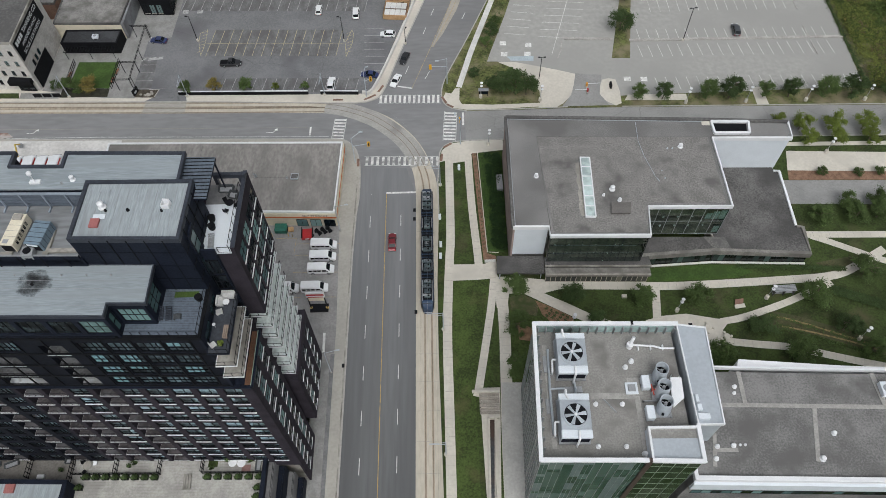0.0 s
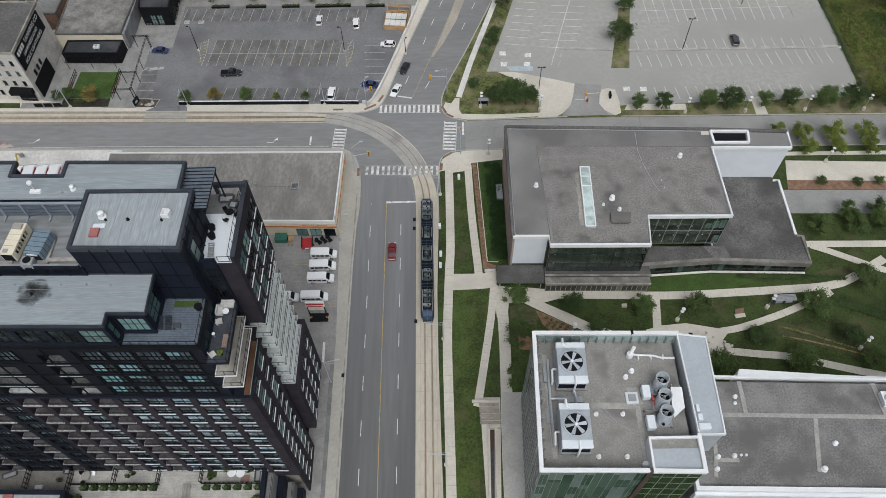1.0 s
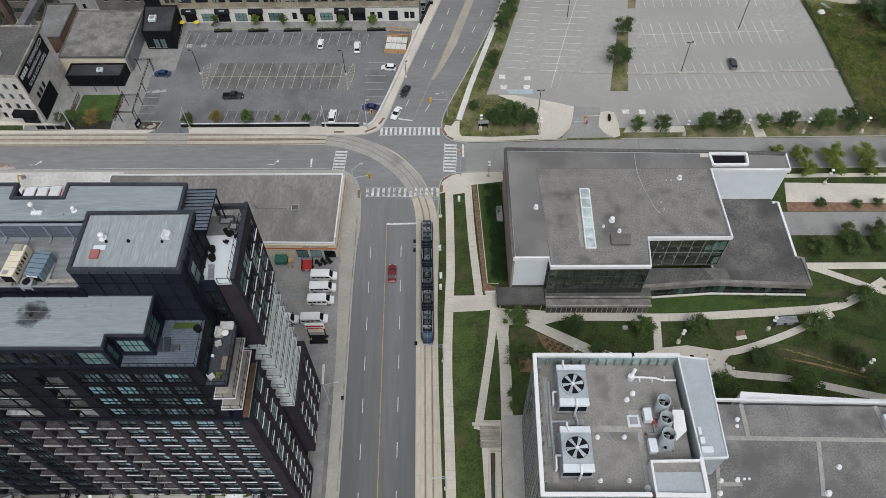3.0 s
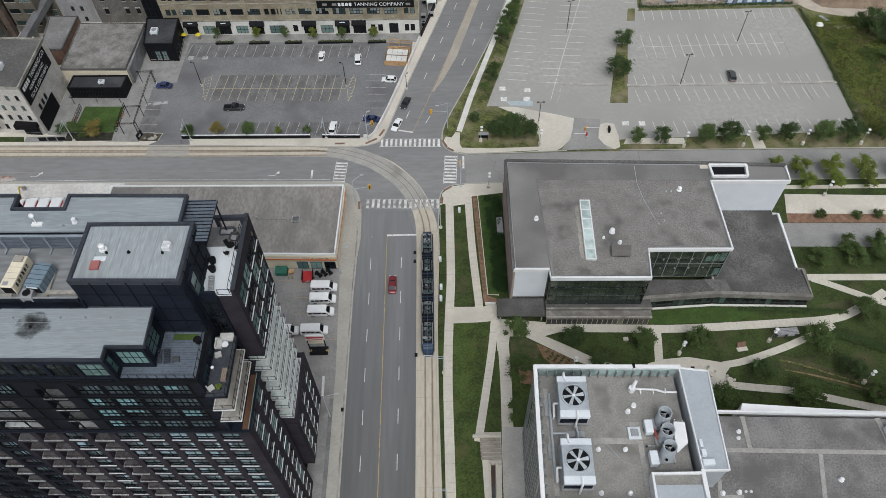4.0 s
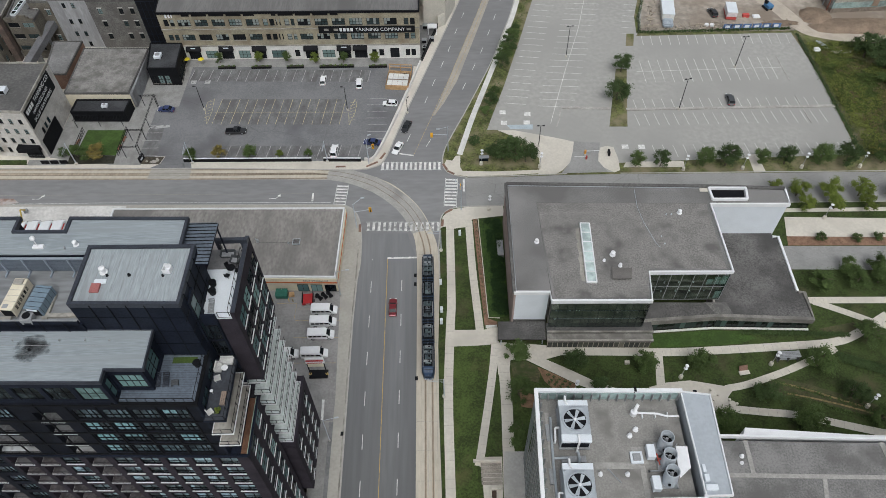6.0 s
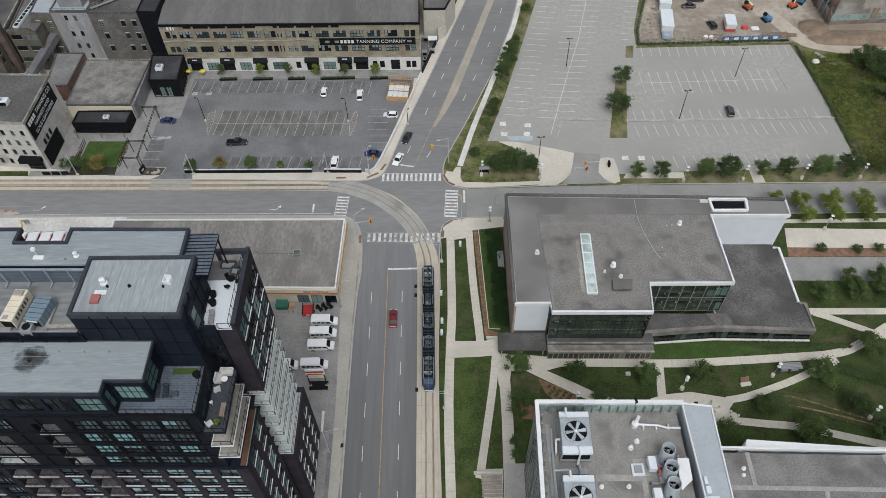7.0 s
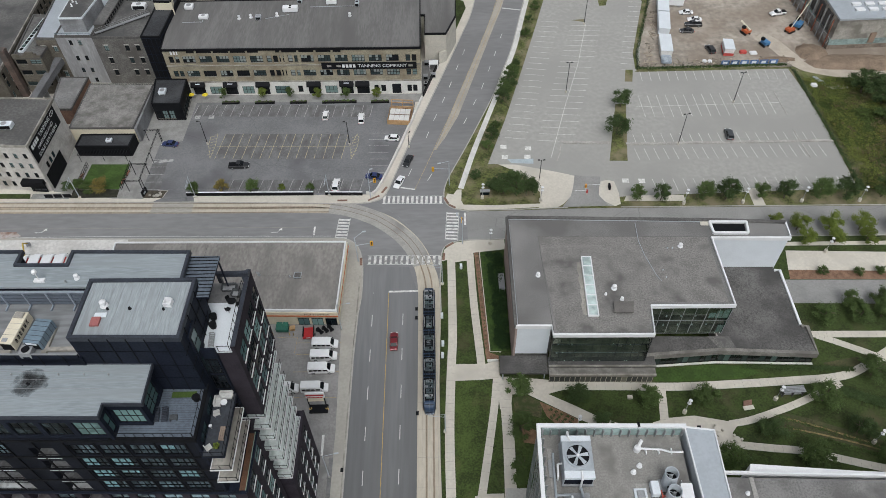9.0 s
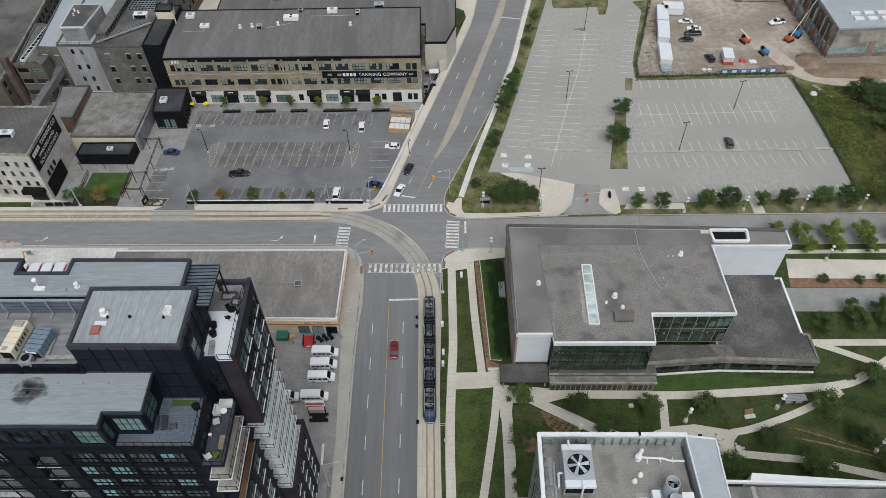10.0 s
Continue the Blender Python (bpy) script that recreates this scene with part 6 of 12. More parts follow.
# skylight, hatch, stair opening and vents
sky_l = thing("skylight", "", "")
sky_l.parent = hall
bm = bmesh.new()
P4 = [Vector((29.3, 98.4)), Vector((31.3, 98.3)), Vector((30.6, 82.8)), Vector((28.6, 82.9))]
ribbon(bm, [tuple(P4[0]), tuple(P4[3])], 0.22, PZ, PZ + 0.62)
ribbon(bm, [tuple(P4[1]), tuple(P4[2])], 0.22, PZ, PZ + 0.62)
for k in range(7):
    ribbon(bm, [tuple(P4[0].lerp(P4[3], k / 6)), tuple(P4[1].lerp(P4[2], k / 6))], 0.2, PZ, PZ + 0.6)
part("skylight_frame", bm, WHITE, sky_l)
for k in range(6):
    bm = bmesh.new()
    prism(bm, [tuple(P4[0].lerp(P4[3], k / 6)), tuple(P4[1].lerp(P4[2], k / 6)), tuple(P4[1].lerp(P4[2], (k + 1) / 6)), tuple(P4[0].lerp(P4[3], (k + 1) / 6))], PZ + 0.45, PZ + 0.5)
    part("pane", bm, glass("skylight_glass", (0.42, 0.5, 0.49), 0.3) if k == 0 else bpy.data.materials["skylight_glass"], sky_l)
bm = bmesh.new()
prism(bm, [(34.1, 86.0), (38.2, 85.9), (37.7, 83.2), (33.8, 83.3)], PZ + 0.55, PZ + 0.8)
part("hatch_cover", bm, mat("brown_grey_hatch", (0.13, 0.122, 0.115), 0.15), hall)
bm = bmesh.new()
prism(bm, [(34.3, 85.8), (38.0, 85.7), (37.6, 83.5), (34.0, 83.6)], PZ, PZ + 0.55)
part("hatch_curb", bm, BLACK, hall)
bm = bmesh.new()
well = [(59.5, 107.9), (67.7, 107.6), (67.2, 104.3), (59.6, 104.5)]
for k, (a, b) in enumerate(zip(well, well[1:] + well[:1])):
    ribbon(bm, [a, b], 0.5, PZ - 0.1, PZ + 0.55 + 0.004 * k)
part("well_coping", bm, WHITE, hall)
# Black sheet at roof level; the opening's shaded depth is painted, not built
bm = bmesh.new()
prism(bm, [(60, 107.5), (67.2, 107.2), (66.8, 104.6), (60, 104.8)], PZ, PZ + 0.06)
part("well_floor", bm, BLACK, hall)
for x, y, r in ((19.5, 93.8, 0.42), (51.4, 101.0, 0.45), (35.0, 89.9, 0.5), (33.0, 88.4, 0.25), (36.1, 87.0, 0.35), (48.5, 100.6, 0.15), (49.6, 100.6, 0.15), (46.5, 92.5, 0.12), (46.2, 94.5, 0.12)):
    roof_vent(hall, x, y, PZ + 0.03, r, r * 2.2, WHITE if r > 0.2 else PALE_METAL)
cable = bmesh.new()
pts = [(42.9, 108.4), (42.6, 103.0), (43.2, 98.5), (44.6, 93.0), (45.3, 91.6)]
for a, b in zip(pts, pts[1:]):
    rod(cable, (*a, PZ + 0.08), (*b, PZ + 0.08), 0.06, 4)
part("roof_cable", cable, PALE_METAL, hall, "pale cable laid across the roof")
bm = bmesh.new()
prism(bm, [(57.6, 108.6), (59.4, 108.5), (59.2, 107.0), (57.4, 107.1)], PZ + 0.03, PZ + 0.12)
part("paver_pad", bm, CONCRETE, hall)

# glazed tower with the cooling plant
tower_b = thing("glass_campus_tower", "green glazed campus tower with a white-rimmed plant deck", "campus building")
UZ, UI = 28.8, 26.4
up = [(13.1, 29.7), (29.0, 29.3), (36.7, 29.0), (36.9, 34.4), (37.0, 51.3), (14.0, 51.9)]
bm = bmesh.new()
prism(bm, [(13.5, 30.1), (29, 29.7), (36.2, 29.4), (36.5, 50.8), (14.4, 51.4)], 0.1, UI)
part("core", bm, MEMBRANE, tower_b, "grey roof deck inside the parapet")
GLASS_SPANDREL = mat("grey_green_spandrel", (0.115, 0.150, 0.145), 0.2, rough=0.4)
strip_glazing(tower_b, (13.15, 29.75), (28.6, 29.35), 0.2, UZ - 0.3, 4, GREEN_GLASS, SIDE_GLASS, GLASS_SPANDREL, GREY_METAL)
curtain(tower_b, (29.3, 29.35), (36.7, 29.05), 0.2, UZ - 0.3, 4, 9, TREE_GLASS, mat("pale_green_mullion", (0.22, 0.27, 0.2), 0.1), 0.08)
strip_glazing(tower_b, (14.0, 51.85), (13.15, 29.8), 0.2, UZ - 0.3, 7, SIDE_GLASS, GREEN_GLASS, GLASS_SPANDREL, GREY_METAL, 0.7, 1.6)
curtain(tower_b, (36.75, 29.1), (36.9, 34.4), 18, UZ - 0.3, 5, 4, GREEN_GLASS, PALE_METAL, 0.08)
bm = bmesh.new()
prism(bm, [(28.55, 29.15), (29.35, 29.1), (29.4, 29.6), (28.6, 29.65)], 0.2, UZ + 0.1)
part("corner_fin", bm, mat("brown_metal", (0.07, 0.05, 0.045), 0.15, rough=0.5), tower_b, "brown metal strip between the glazed fronts")
bm = bmesh.new()
ribbon(bm, [(29.2, 29.3), (36.75, 29.0)], 0.62, UZ - 0.35, UZ + 0.15)
ribbon(bm, [(13.0, 29.75), (28.7, 29.35)], 0.62, UZ - 0.35, UZ + 0.15)
ribbon(bm, [(13.1, 29.5), (14.0, 52.1)], 0.62, UZ - 0.35, UZ + 0.14)
ribbon(bm, [(13.9, 51.85), (37.2, 51.2)], 0.62, UZ - 0.35, UZ + 0.13)
ribbon(bm, [(36.7, 28.8), (36.9, 34.6)], 0.55, UZ - 0.35, UZ + 0.14)
part("roof_rim", bm, WHITE, tower_b, "white metal roof rim")
# inner face of the parapet: glass panes and posts
for p, q, n in (((14.5, 51.45), (36.6, 50.85), 16), ((13.5, 30.2), (14.4, 51.3), 14)):
    p, q = Vector(p), Vector(q)
    bm = bmesh.new()
    ribbon(bm, [tuple(p), tuple(q)], 0.08, UI, UZ - 0.3)
    part("parapet_glass", bm, GREEN_GLASS if n == 14 else glass("parapet_pale_glass", (0.25, 0.33, 0.32), 0.3), tower_b)
    for k in range(n + 1):
        c = p.lerp(q, k / n)
        d = Vector((0.3, -0.9)) if n == 16 else Vector((0.9, 0))
        bm = bmesh.new()
        ribbon(bm, [tuple(c), tuple(c + d * 0.5)], 0.1, UI, UZ - 0.4)
        part("parapet_post", bm, GREY_METAL, tower_b)
# metal sheet over the south half of the lift head, then the metal roofed strip on the east side
bm = bmesh.new()
prism(bm, [(29.6, 29.75), (36.4, 29.5), (36.5, 32.5), (29.75, 32.6)], UZ - 0.4, UZ - 0.32)
part("lift_sheet", bm, PALE_METAL, tower_b, "blue-grey metal sheet on the lift head")
# east strip, and the lift head
bm = bmesh.new()
prism(bm, [(36.95, 51.2), (41.5, 50.6), (40.9, 34.7), (36.9, 34.7)], 18, UZ - 0.6)
part("east_strip", bm, PALE_METAL, tower_b)
roof(tower_b, [(36.95, 51.3), (41.6, 50.6), (41.0, 34.5), (37.0, 34.5)], UZ - 0.5, PALE_METAL, WHITE, 0.25, 0.18, label="pale blue-grey metal roof strip")
bm = bmesh.new()
prism(bm, [(29.2, 29.6), (36.5, 29.4), (36.6, 34.2), (29.4, 34.3)], UI, UZ - 0.6)
part("lift_head", bm, WHITE_PANEL, tower_b)
roof(tower_b, [(29.2, 29.3), (36.7, 29.05), (36.85, 34.25), (29.35, 34.3)], UZ - 0.4, MEMBRANE, WHITE, 0.5, 0.3)
bm = bmesh.new()
for p, q, w in (((22, 40.2), (29, 40.0), 1.0), ((29.2, 40), (29.1, 31), 0.8), ((15.6, 49), (15.6, 32), 0.7), ((29.1, 43), (29.1, 40.2), 2.2)):
    ribbon(bm, [p, q], w, UI, UI + 0.04 + 0.01 * w)
part("roof_pavers", bm, mat("grey_roof_paver", (0.30, 0.292, 0.275), 0.15, 0.5, 3), tower_b, "pale paver walkways on the roof")
for x, y, r in ((28.1, 44.8, 0.35), (29.2, 45.8, 0.35), (22.6, 38.8, 0.3), (26.7, 38.7, 0.3), (22.1, 32.2, 0.3), (26.3, 32.1, 0.3), (28.9, 30.9, 0.4)):
    roof_vent(tower_b, x, y, UI + 0.02, r, 0.6)
bm = bmesh.new()
rod(bm, (29.3, 48.4, UI), (29.3, 48.4, UI + 1.0), 0.55, 10)
rod(bm, (29.3, 48.4, UI + 0.8), (29.9, 49.2, UI + 1.9), 0.28, 8)
pl = [(29.3, 48.4), (33, 48.1), (34.2, 47.7), (36.3, 47.6)]
for a, b in zip(pl, pl[1:]):
    rod(bm, (*a, UI + 0.7), (*b, UI + 0.7), 0.17, 6)
for x in (30.6, 32.6, 34.6):
    box(bm, x - 0.08, 47.6, UI, x + 0.08, 48.4, UI + 0.6)
part("exhaust_duct", bm, WHITE, tower_b, "white exhaust duct with a cowl")


def cooling_tower(x, y, z):
    """casing, fan ring, six blades, intake louvre, pipes, legs"""
    t = thing("cooling_tower", "galvanised cooling tower with a large six-blade roof fan", "cooling tower", "cooling towers", pose(x, y, z, 0, 0, -1.5))
    bm = bmesh.new()
    box(bm, -2.25, -2.3, 0.6, 2.25, 2.3, 3.7)
    bmesh.ops.bevel(bm, geom=bm.edges[:], offset=0.05, segments=1, affect="EDGES")
    part("casing", bm, PALE_METAL, t)
    for y0, y1 in ((-3.45, -2.3), (2.3, 3.35)):
        bm = bmesh.new()
        box(bm, -2.28, y0, 2.9, 2.28, y1, 3.62)
        bmesh.ops.bevel(bm, geom=bm.edges[:], offset=0.05, segments=1, affect="EDGES")
        part("distribution_box", bm, WHITE_PANEL, t)
    for y0, y1 in ((-3.2, -2.3), (2.3, 3.1)):
        bm = bmesh.new()
        box(bm, -2.1, y0, 0.8, 2.1, y1, 2.9)
        lv = part("intake_louvre", bm, BLACK, t)
        ye = y0 if y0 < 0 else y1
        for k in range(5):
            bm = bmesh.new()
            box(bm, -2.1, ye - 0.06, 0.95 + 0.4 * k, 2.1, ye + 0.06, 1.0 + 0.4 * k)
            part("louvre_slat", bm, CHARCOAL, lv)
        for e in (-1, 1):
            bm = bmesh.new()
            box(bm, e * 2.17 - 0.07, y0, 0.6, e * 2.17 + 0.07, y1, 2.9)
            part("end_panel", bm, PALE_METAL, t)
    bm = bmesh.new()
    box(bm, -2.35, -3.5, 0.4, 2.35, 3.4, 0.8)
    part("basin", bm, GREY_METAL, t)
    ring = bmesh.new()
    n, r0, r1 = 28, 1.72, 1.95
    rr = [[ring.verts.new((r * math.cos(k * math.tau / n), r * math.sin(k * math.tau / n) + 0.0, zz + 0.7)) for r, zz in ((r0, 3.0), (r0, 3.3), (r1, 3.3), (r1, 3.0))] for k in range(n)]
    for k in range(n):
        v, w = rr[k], rr[(k + 1) % n]
        for i in range(3):
            ring.faces.new((v[i], w[i], w[i + 1], v[i + 1]))
    part("fan_ring", ring, PALE_METAL, t)
    # Black disc on the closed casing paints the shaded depth below the blades
    bm = bmesh.new()
    rod(bm, (0, 0, 3.7), (0, 0, 3.76), 1.72, 24)
    part("fan_well", bm, BLACK, t)
    blade = bmesh.new()
    v = [blade.verts.new(p) for p in ((0.2, -0.14, 3.12), (1.6, -0.3, 3.12), (1.6, 0.3, 3.22), (0.2, 0.14, 3.22))]
    blade.faces.new(v)
    w = [blade.verts.new(Vector(p.co) - Vector((0, 0, 0.03))) for p in v]
    blade.faces.new(w[::-1])
    blade = mesh("blade", blade, PALE_METAL)
    for k in range(6):
        put("blade", blade, t, Matrix.Translation((0, 0, 0.7)) @ Matrix.Rotation(k * math.tau / 6 + 0.15, 4, "Z"))
    bm = bmesh.new()
    rod(bm, (0, 0, 3.75), (0, 0, 4.02), 0.22, 10)
    part("hub", bm, WHITE, t)
    for pts in (((0.3, -2.5, 3.6), (0.3, -2.6, 3.95), (0.3, -3.7, 3.8), (0.3, -3.75, 0.2)), ((-2.2, -0.5, 1.9), (-2.9, -0.5, 1.9), (-2.9, -2.2, 1.2), (-2.9, -2.2, 0.0)), ((-0.9, 2.6, 3.6), (-1.2, 2.8, 3.95), (-1.2, 3.8, 3.9), (-1.2, 3.8, 0.6))):
        bm = bmesh.new()
        for a, b in zip(pts, pts[1:]):
            rod(bm, a, b, 0.17, 8)
        part("pipe", bm, WHITE, t)
    for ex in (-1.9, 1.9):
        for ey in (-3.2, 3.1):
            bm = bmesh.new()
            box(bm, ex - 0.12, ey - 0.12, 0, ex + 0.12, ey + 0.12, 0.4)
            part("leg", bm, GREY_METAL, t)
    railing(t, [(2.1, -2.1), (2.1, 2.1), (-2.1, 2.1)], 3.7, 0.55, 0.04, 1.5, PALE_METAL)
    return t


ct = cooling_tower(19.25, 46.05, UI)
copy_thing(ct, pose(18.65, 35.95, UI, 0, 0, -1.5))
# pipe run and gratings between the two cooling towers
for pts in (((19.6, 42.3, 0.7), (19.7, 41.0, 0.7), (19.4, 39.9, 1.4)), ((16.0, 48.0, 0.5), (15.7, 41.0, 0.5), (15.6, 34.0, 0.5)), ((18.0, 41.3, 0.5), (15.7, 41.3, 0.5))):
    bm = bmesh.new()
    for a, b in zip(pts, pts[1:]):
        rod(bm, (a[0], a[1], UI + a[2]), (b[0], b[1], UI + b[2]), 0.2, 8)
    part("water_pipe", bm, PALE_METAL, tower_b, "pale insulated water pipe")
for x, y, w, d in ((18.9, 41.2, 1.9, 0.5), (15.4, 45.6, 0.3, 1.4), (15.2, 38.6, 0.3, 1.2)):
    bm = bmesh.new()
    box(bm, x - w, y - d, UI, x + w, y + d, UI + 0.3)
    part("equipment_curb", bm, GREY_METAL, tower_b)


def exhaust_fan(x, y, z):
    """A tall exhaust stack: drum, cone, dark throat, small port."""
    t = thing("exhaust_fan", "tall white laboratory exhaust stack with an open throat", "exhaust fan", "exhaust stacks", pose(x, y, z))
    bm = bmesh.new()
    n, rings = 22, []
    lean = Vector((0.08, 0.28, 1)).normalized()
    for r, zz in ((1.06, 0.3), (1.12, 1.0), (1.0, 2.7), (1.06, 2.75), (1.06, 2.95), (0.92, 2.95), (0.86, 2.0)):
        rings.append([bm.verts.new(Vector((r * math.cos(k * math.tau / n), r * math.sin(k * math.tau / n), 0)) + lean * zz) for k in range(n)])
    for a, b in zip(rings, rings[1:]):
        for k in range(n):
            bm.faces.new((a[k], a[(k + 1) % n], b[(k + 1) % n], b[k]))
    part("drum", bm, PALE_METAL, t, smooth=False)
    bm = bmesh.new()
    rod(bm, tuple(lean * 1.95), tuple(lean * 2.05), 0.9, 18)
    part("throat", bm, BLACK, t)
    bm = bmesh.new()
    rod(bm, tuple(lean * 2.05), tuple(lean * 2.5), 0.28, 10, 0.2)
    for k in range(3):
        a = k * math.tau / 3 + 0.5
        rod(bm, tuple(lean * 2.3), tuple(Vector((0.88 * math.cos(a), 0.88 * math.sin(a), 0)) + lean * 2.3), 0.07, 4)
    part("rotor_hub", bm, GREY_METAL, t)
    bm = bmesh.new()
    rod(bm, (-0.3, -0.7, 1.4), (-0.4, -0.95, 1.42), 0.2, 8)
    part("port", bm, BLACK, t)
    bm = bmesh.new()
    box(bm, -1.4, -0.9, 0, 1.3, 0.9, 0.35)
    part("base", bm, GREY_METAL, t)
    return t


ef = exhaust_fan(32.9, 42.6, UI)
for x, y in ((32.8, 39.9), (32.6, 37.3)):
    copy_thing(ef, pose(x, y, UI))
for x, y, s in ((30.6, 41.8, 1.6), (30.5, 36.9, 1.6)):
    ac_unit(x, y, UI, 1.2, s * 1.3, 1.5, WHITE_PANEL, "white fan motor housing beside the exhaust stacks", False, fans=0)
bm = bmesh.new()
prism(bm, [(34.3, 42.2), (36.0, 42.1), (35.8, 38.8), (33.9, 37.3), (34.0, 39.5)], UI + 1.8, UI + 2.0)
for x, y in ((34.6, 42.6), (35.8, 42.4), (34.6, 38.6)):
    rod(bm, (x, y, UI), (x, y, UI + 1.8), 0.08, 6)
for y in (36.4, 39.0, 41.6):
    bp = bmesh.new()
    for ex in (30.0, 33.6):
        box(bp, ex - 0.1, y - 0.1, UI, ex + 0.1, y + 0.1, UI + 0.5)
    box(bp, 29.9, y - 0.1, UI + 0.3, 33.9, y + 0.1, UI + 0.5)
    solid("skid_beam", bp, GREY_METAL, "grey steel skid beam under the exhaust stacks", "beam", "skid beams")
for p, q in (((31.4, 41.4), (31.5, 39.6)), ((31.5, 40.6), (32.2, 40.4))):
    bp = bmesh.new()
    rod(bp, (*p, UI + 1.2), (*q, UI + 1.3), 0.1, 6)
    rod(bp, (*p, UI), (*p, UI + 1.2), 0.08, 6)
    solid("red_pipe", bp, mat("red_pipe_paint", (0.40, 0.08, 0.06), 0.15) if "red_pipe_paint" not in bpy.data.materials else bpy.data.materials["red_pipe_paint"], "thin red pipe between the exhaust stacks", "pipe", "red pipes")
rh = thing("roof_hatch", "square white roof hatch with a raised lid", "hatch", m=pose(28.5, 41.2, UI))
bp = bmesh.new()
box(bp, -0.95, -0.95, 0, 0.95, 0.95, 0.35)
part("curb", bp, WHITE_PANEL, rh)
bp = bmesh.new()
box(bp, -0.6, -0.6, 0.35, 0.6, 0.6, 0.55)
bmesh.ops.bevel(bp, geom=bp.edges[:], offset=0.08, segments=1, affect="EDGES")
part("lid", bp, GREY_METAL, rh)
bp = bmesh.new()
rod(bp, (23.9, 39.6, UI + 0.1), (25.6, 37.4, UI + 0.1), 0.11, 6)
solid("steel_pole", bp, GREY_METAL, "grey steel pole lying on the roof", "pole")
for x0, y0, x1, y1, h in ((37.2, 35.3, 39.0, 36.2, 0.5), (37.3, 36.6, 38.0, 37.6, 0.7), (37.4, 38.0, 37.9, 39.2, 0.4)):
    bp = bmesh.new()
    box(bp, x0, y0, UZ - 0.5, x1, y1, UZ - 0.5 + h)
    bmesh.ops.bevel(bp, geom=bp.edges[:], offset=0.05, segments=1, affect="EDGES")
    solid("equipment_box", bp, WHITE_PANEL, "white equipment box on the metal roof strip", "rooftop unit", "strip boxes")
bp = bmesh.new()
box(bp, 29.55, 51.1, UZ - 0.3, 29.95, 51.95, UZ + 0.2)
solid("rim_joint", bp, BLACK, "dark joint in the white roof rim", "joint", kind="structure")
solid("duct_cover", bm, WHITE, "white sheet metal cover over the ducts on posts", "cover")

# long low wing beside the glazed tower
wing = thing("low_campus_wing", "long flat campus wing with a grey membrane roof and white parapets", "campus building")
WZ = 20.0
bm = bmesh.new()
prism(bm, [(38.0, 28.9), (38.6, 46.6), (120, 43.2), (119, 26.2)], 0.1, WZ)
part("roof", bm, mat("grey_wing_membrane", (0.168, 0.165, 0.161), 0.3, 0.18, 3.2, 0.9, 0.2, stain=(0.112, 0.109, 0.106), stain_scale=0.2, stain_at=0.59), wing, "grey membrane roof with paver strips")
bm = bmesh.new()
ribbon(bm, [(37.6, 28.85), (120, 26.0)], 0.7, WZ - 0.6, WZ + 0.55)
ribbon(bm, [(41.2, 47.25), (120, 43.8)], 0.34, WZ - 0.4, WZ + 0.5)
ribbon(bm, [(37.9, 28.6), (38.0, 34.4)], 0.6, WZ - 0.5, WZ + 0.5)
part("parapet", bm, WHITE, wing, "white metal parapet")
bm = bmesh.new()
prism(bm, [(48.6, 47.25), (49.2, 48.5), (66, 46.9), (92, 45.25), (66, 46.35)], 12, WZ + 0.1)
part("rear_canopy", bm, WHITE, wing)
bm = bmesh.new()
ribbon(bm, [(37.6, 28.3), (120, 25.4)], 0.5, WZ - 3.4, WZ - 0.6)
part("front_band", bm, WHITE_PANEL, wing)
curtain(wing, (38, 27.9), (118, 25.2), WZ - 5.0, WZ - 3.4, 50, 1, TEAL, BLACK)
bm = bmesh.new()
for p, q, w in (((41.2, 40.7), (110, 38.0), 0.7), ((48.6, 46.3), (48.4, 40.6), 0.7), ((59.4, 39.8), (57.4, 31.0), 0.7), ((70.6, 45.4), (71, 39.8), 0.8), ((42.3, 36), (41.2, 30.6), 0.6), ((42, 33.2), (45.4, 33.1), 0.6)):
    ribbon(bm, [p, q], w, WZ, WZ + 0.05 + 0.012 * w + 0.0004 * p[0])
part("roof_pavers", bm, bpy.data.materials["grey_roof_paver"], wing, "pale paver strips laid on the roof")
for x, y, r in ((42.2, 33.7, 0.34), (41.6, 31.8, 0.34), (44.8, 33.8, 0.34), (45.9, 33.9, 0.18), (46.7, 33.9, 0.18), (58.2, 31.4, 0.42), (61.2, 35.4, 0.35), (47.3, 43.6, 0.3), (47.0, 42.5, 0.25)):
    roof_vent(wing, x, y, WZ + 0.02, r, r * 1.6)
ac_unit(71.6, 42.3, WZ, 1.8, 2.4, 1.2, WHITE_PANEL, "white rooftop unit on a paver strip", False)

# ---- storage shop at the corner ----
shop = thing("storage_shop", "single-storey corner shop with a tan roof, white coping and orange band", "shop")
SZ = 5.2
sp = [(-79.6, 94.2), (-24.4, 92.1), (-23.8, 112.6), (-79.6, 114.1)]
bm = bmesh.new()
prism(bm, sp, 0.1, SZ - 0.2)
part("core", bm, CREAM, shop, "cream painted walls")
roof(shop, sp, SZ, TAN_ROOF, WHITE, 0.3, 0.32, label="tan-grey felt roof with dark seams")
bm = bmesh.new()
ribbon(bm, [(-44.0, 102.7), (-33.8, 102.4)], 0.08, SZ, SZ + 0.02)
part("roof_seam", bm, DARK_ROOF, shop)
bm = bmesh.new()
ribbon(bm, [(-57.6, 94.0), (-57.0, 113.0)], 0.08, SZ, SZ + 0.02)
part("roof_seam", bm, DARK_ROOF, shop)
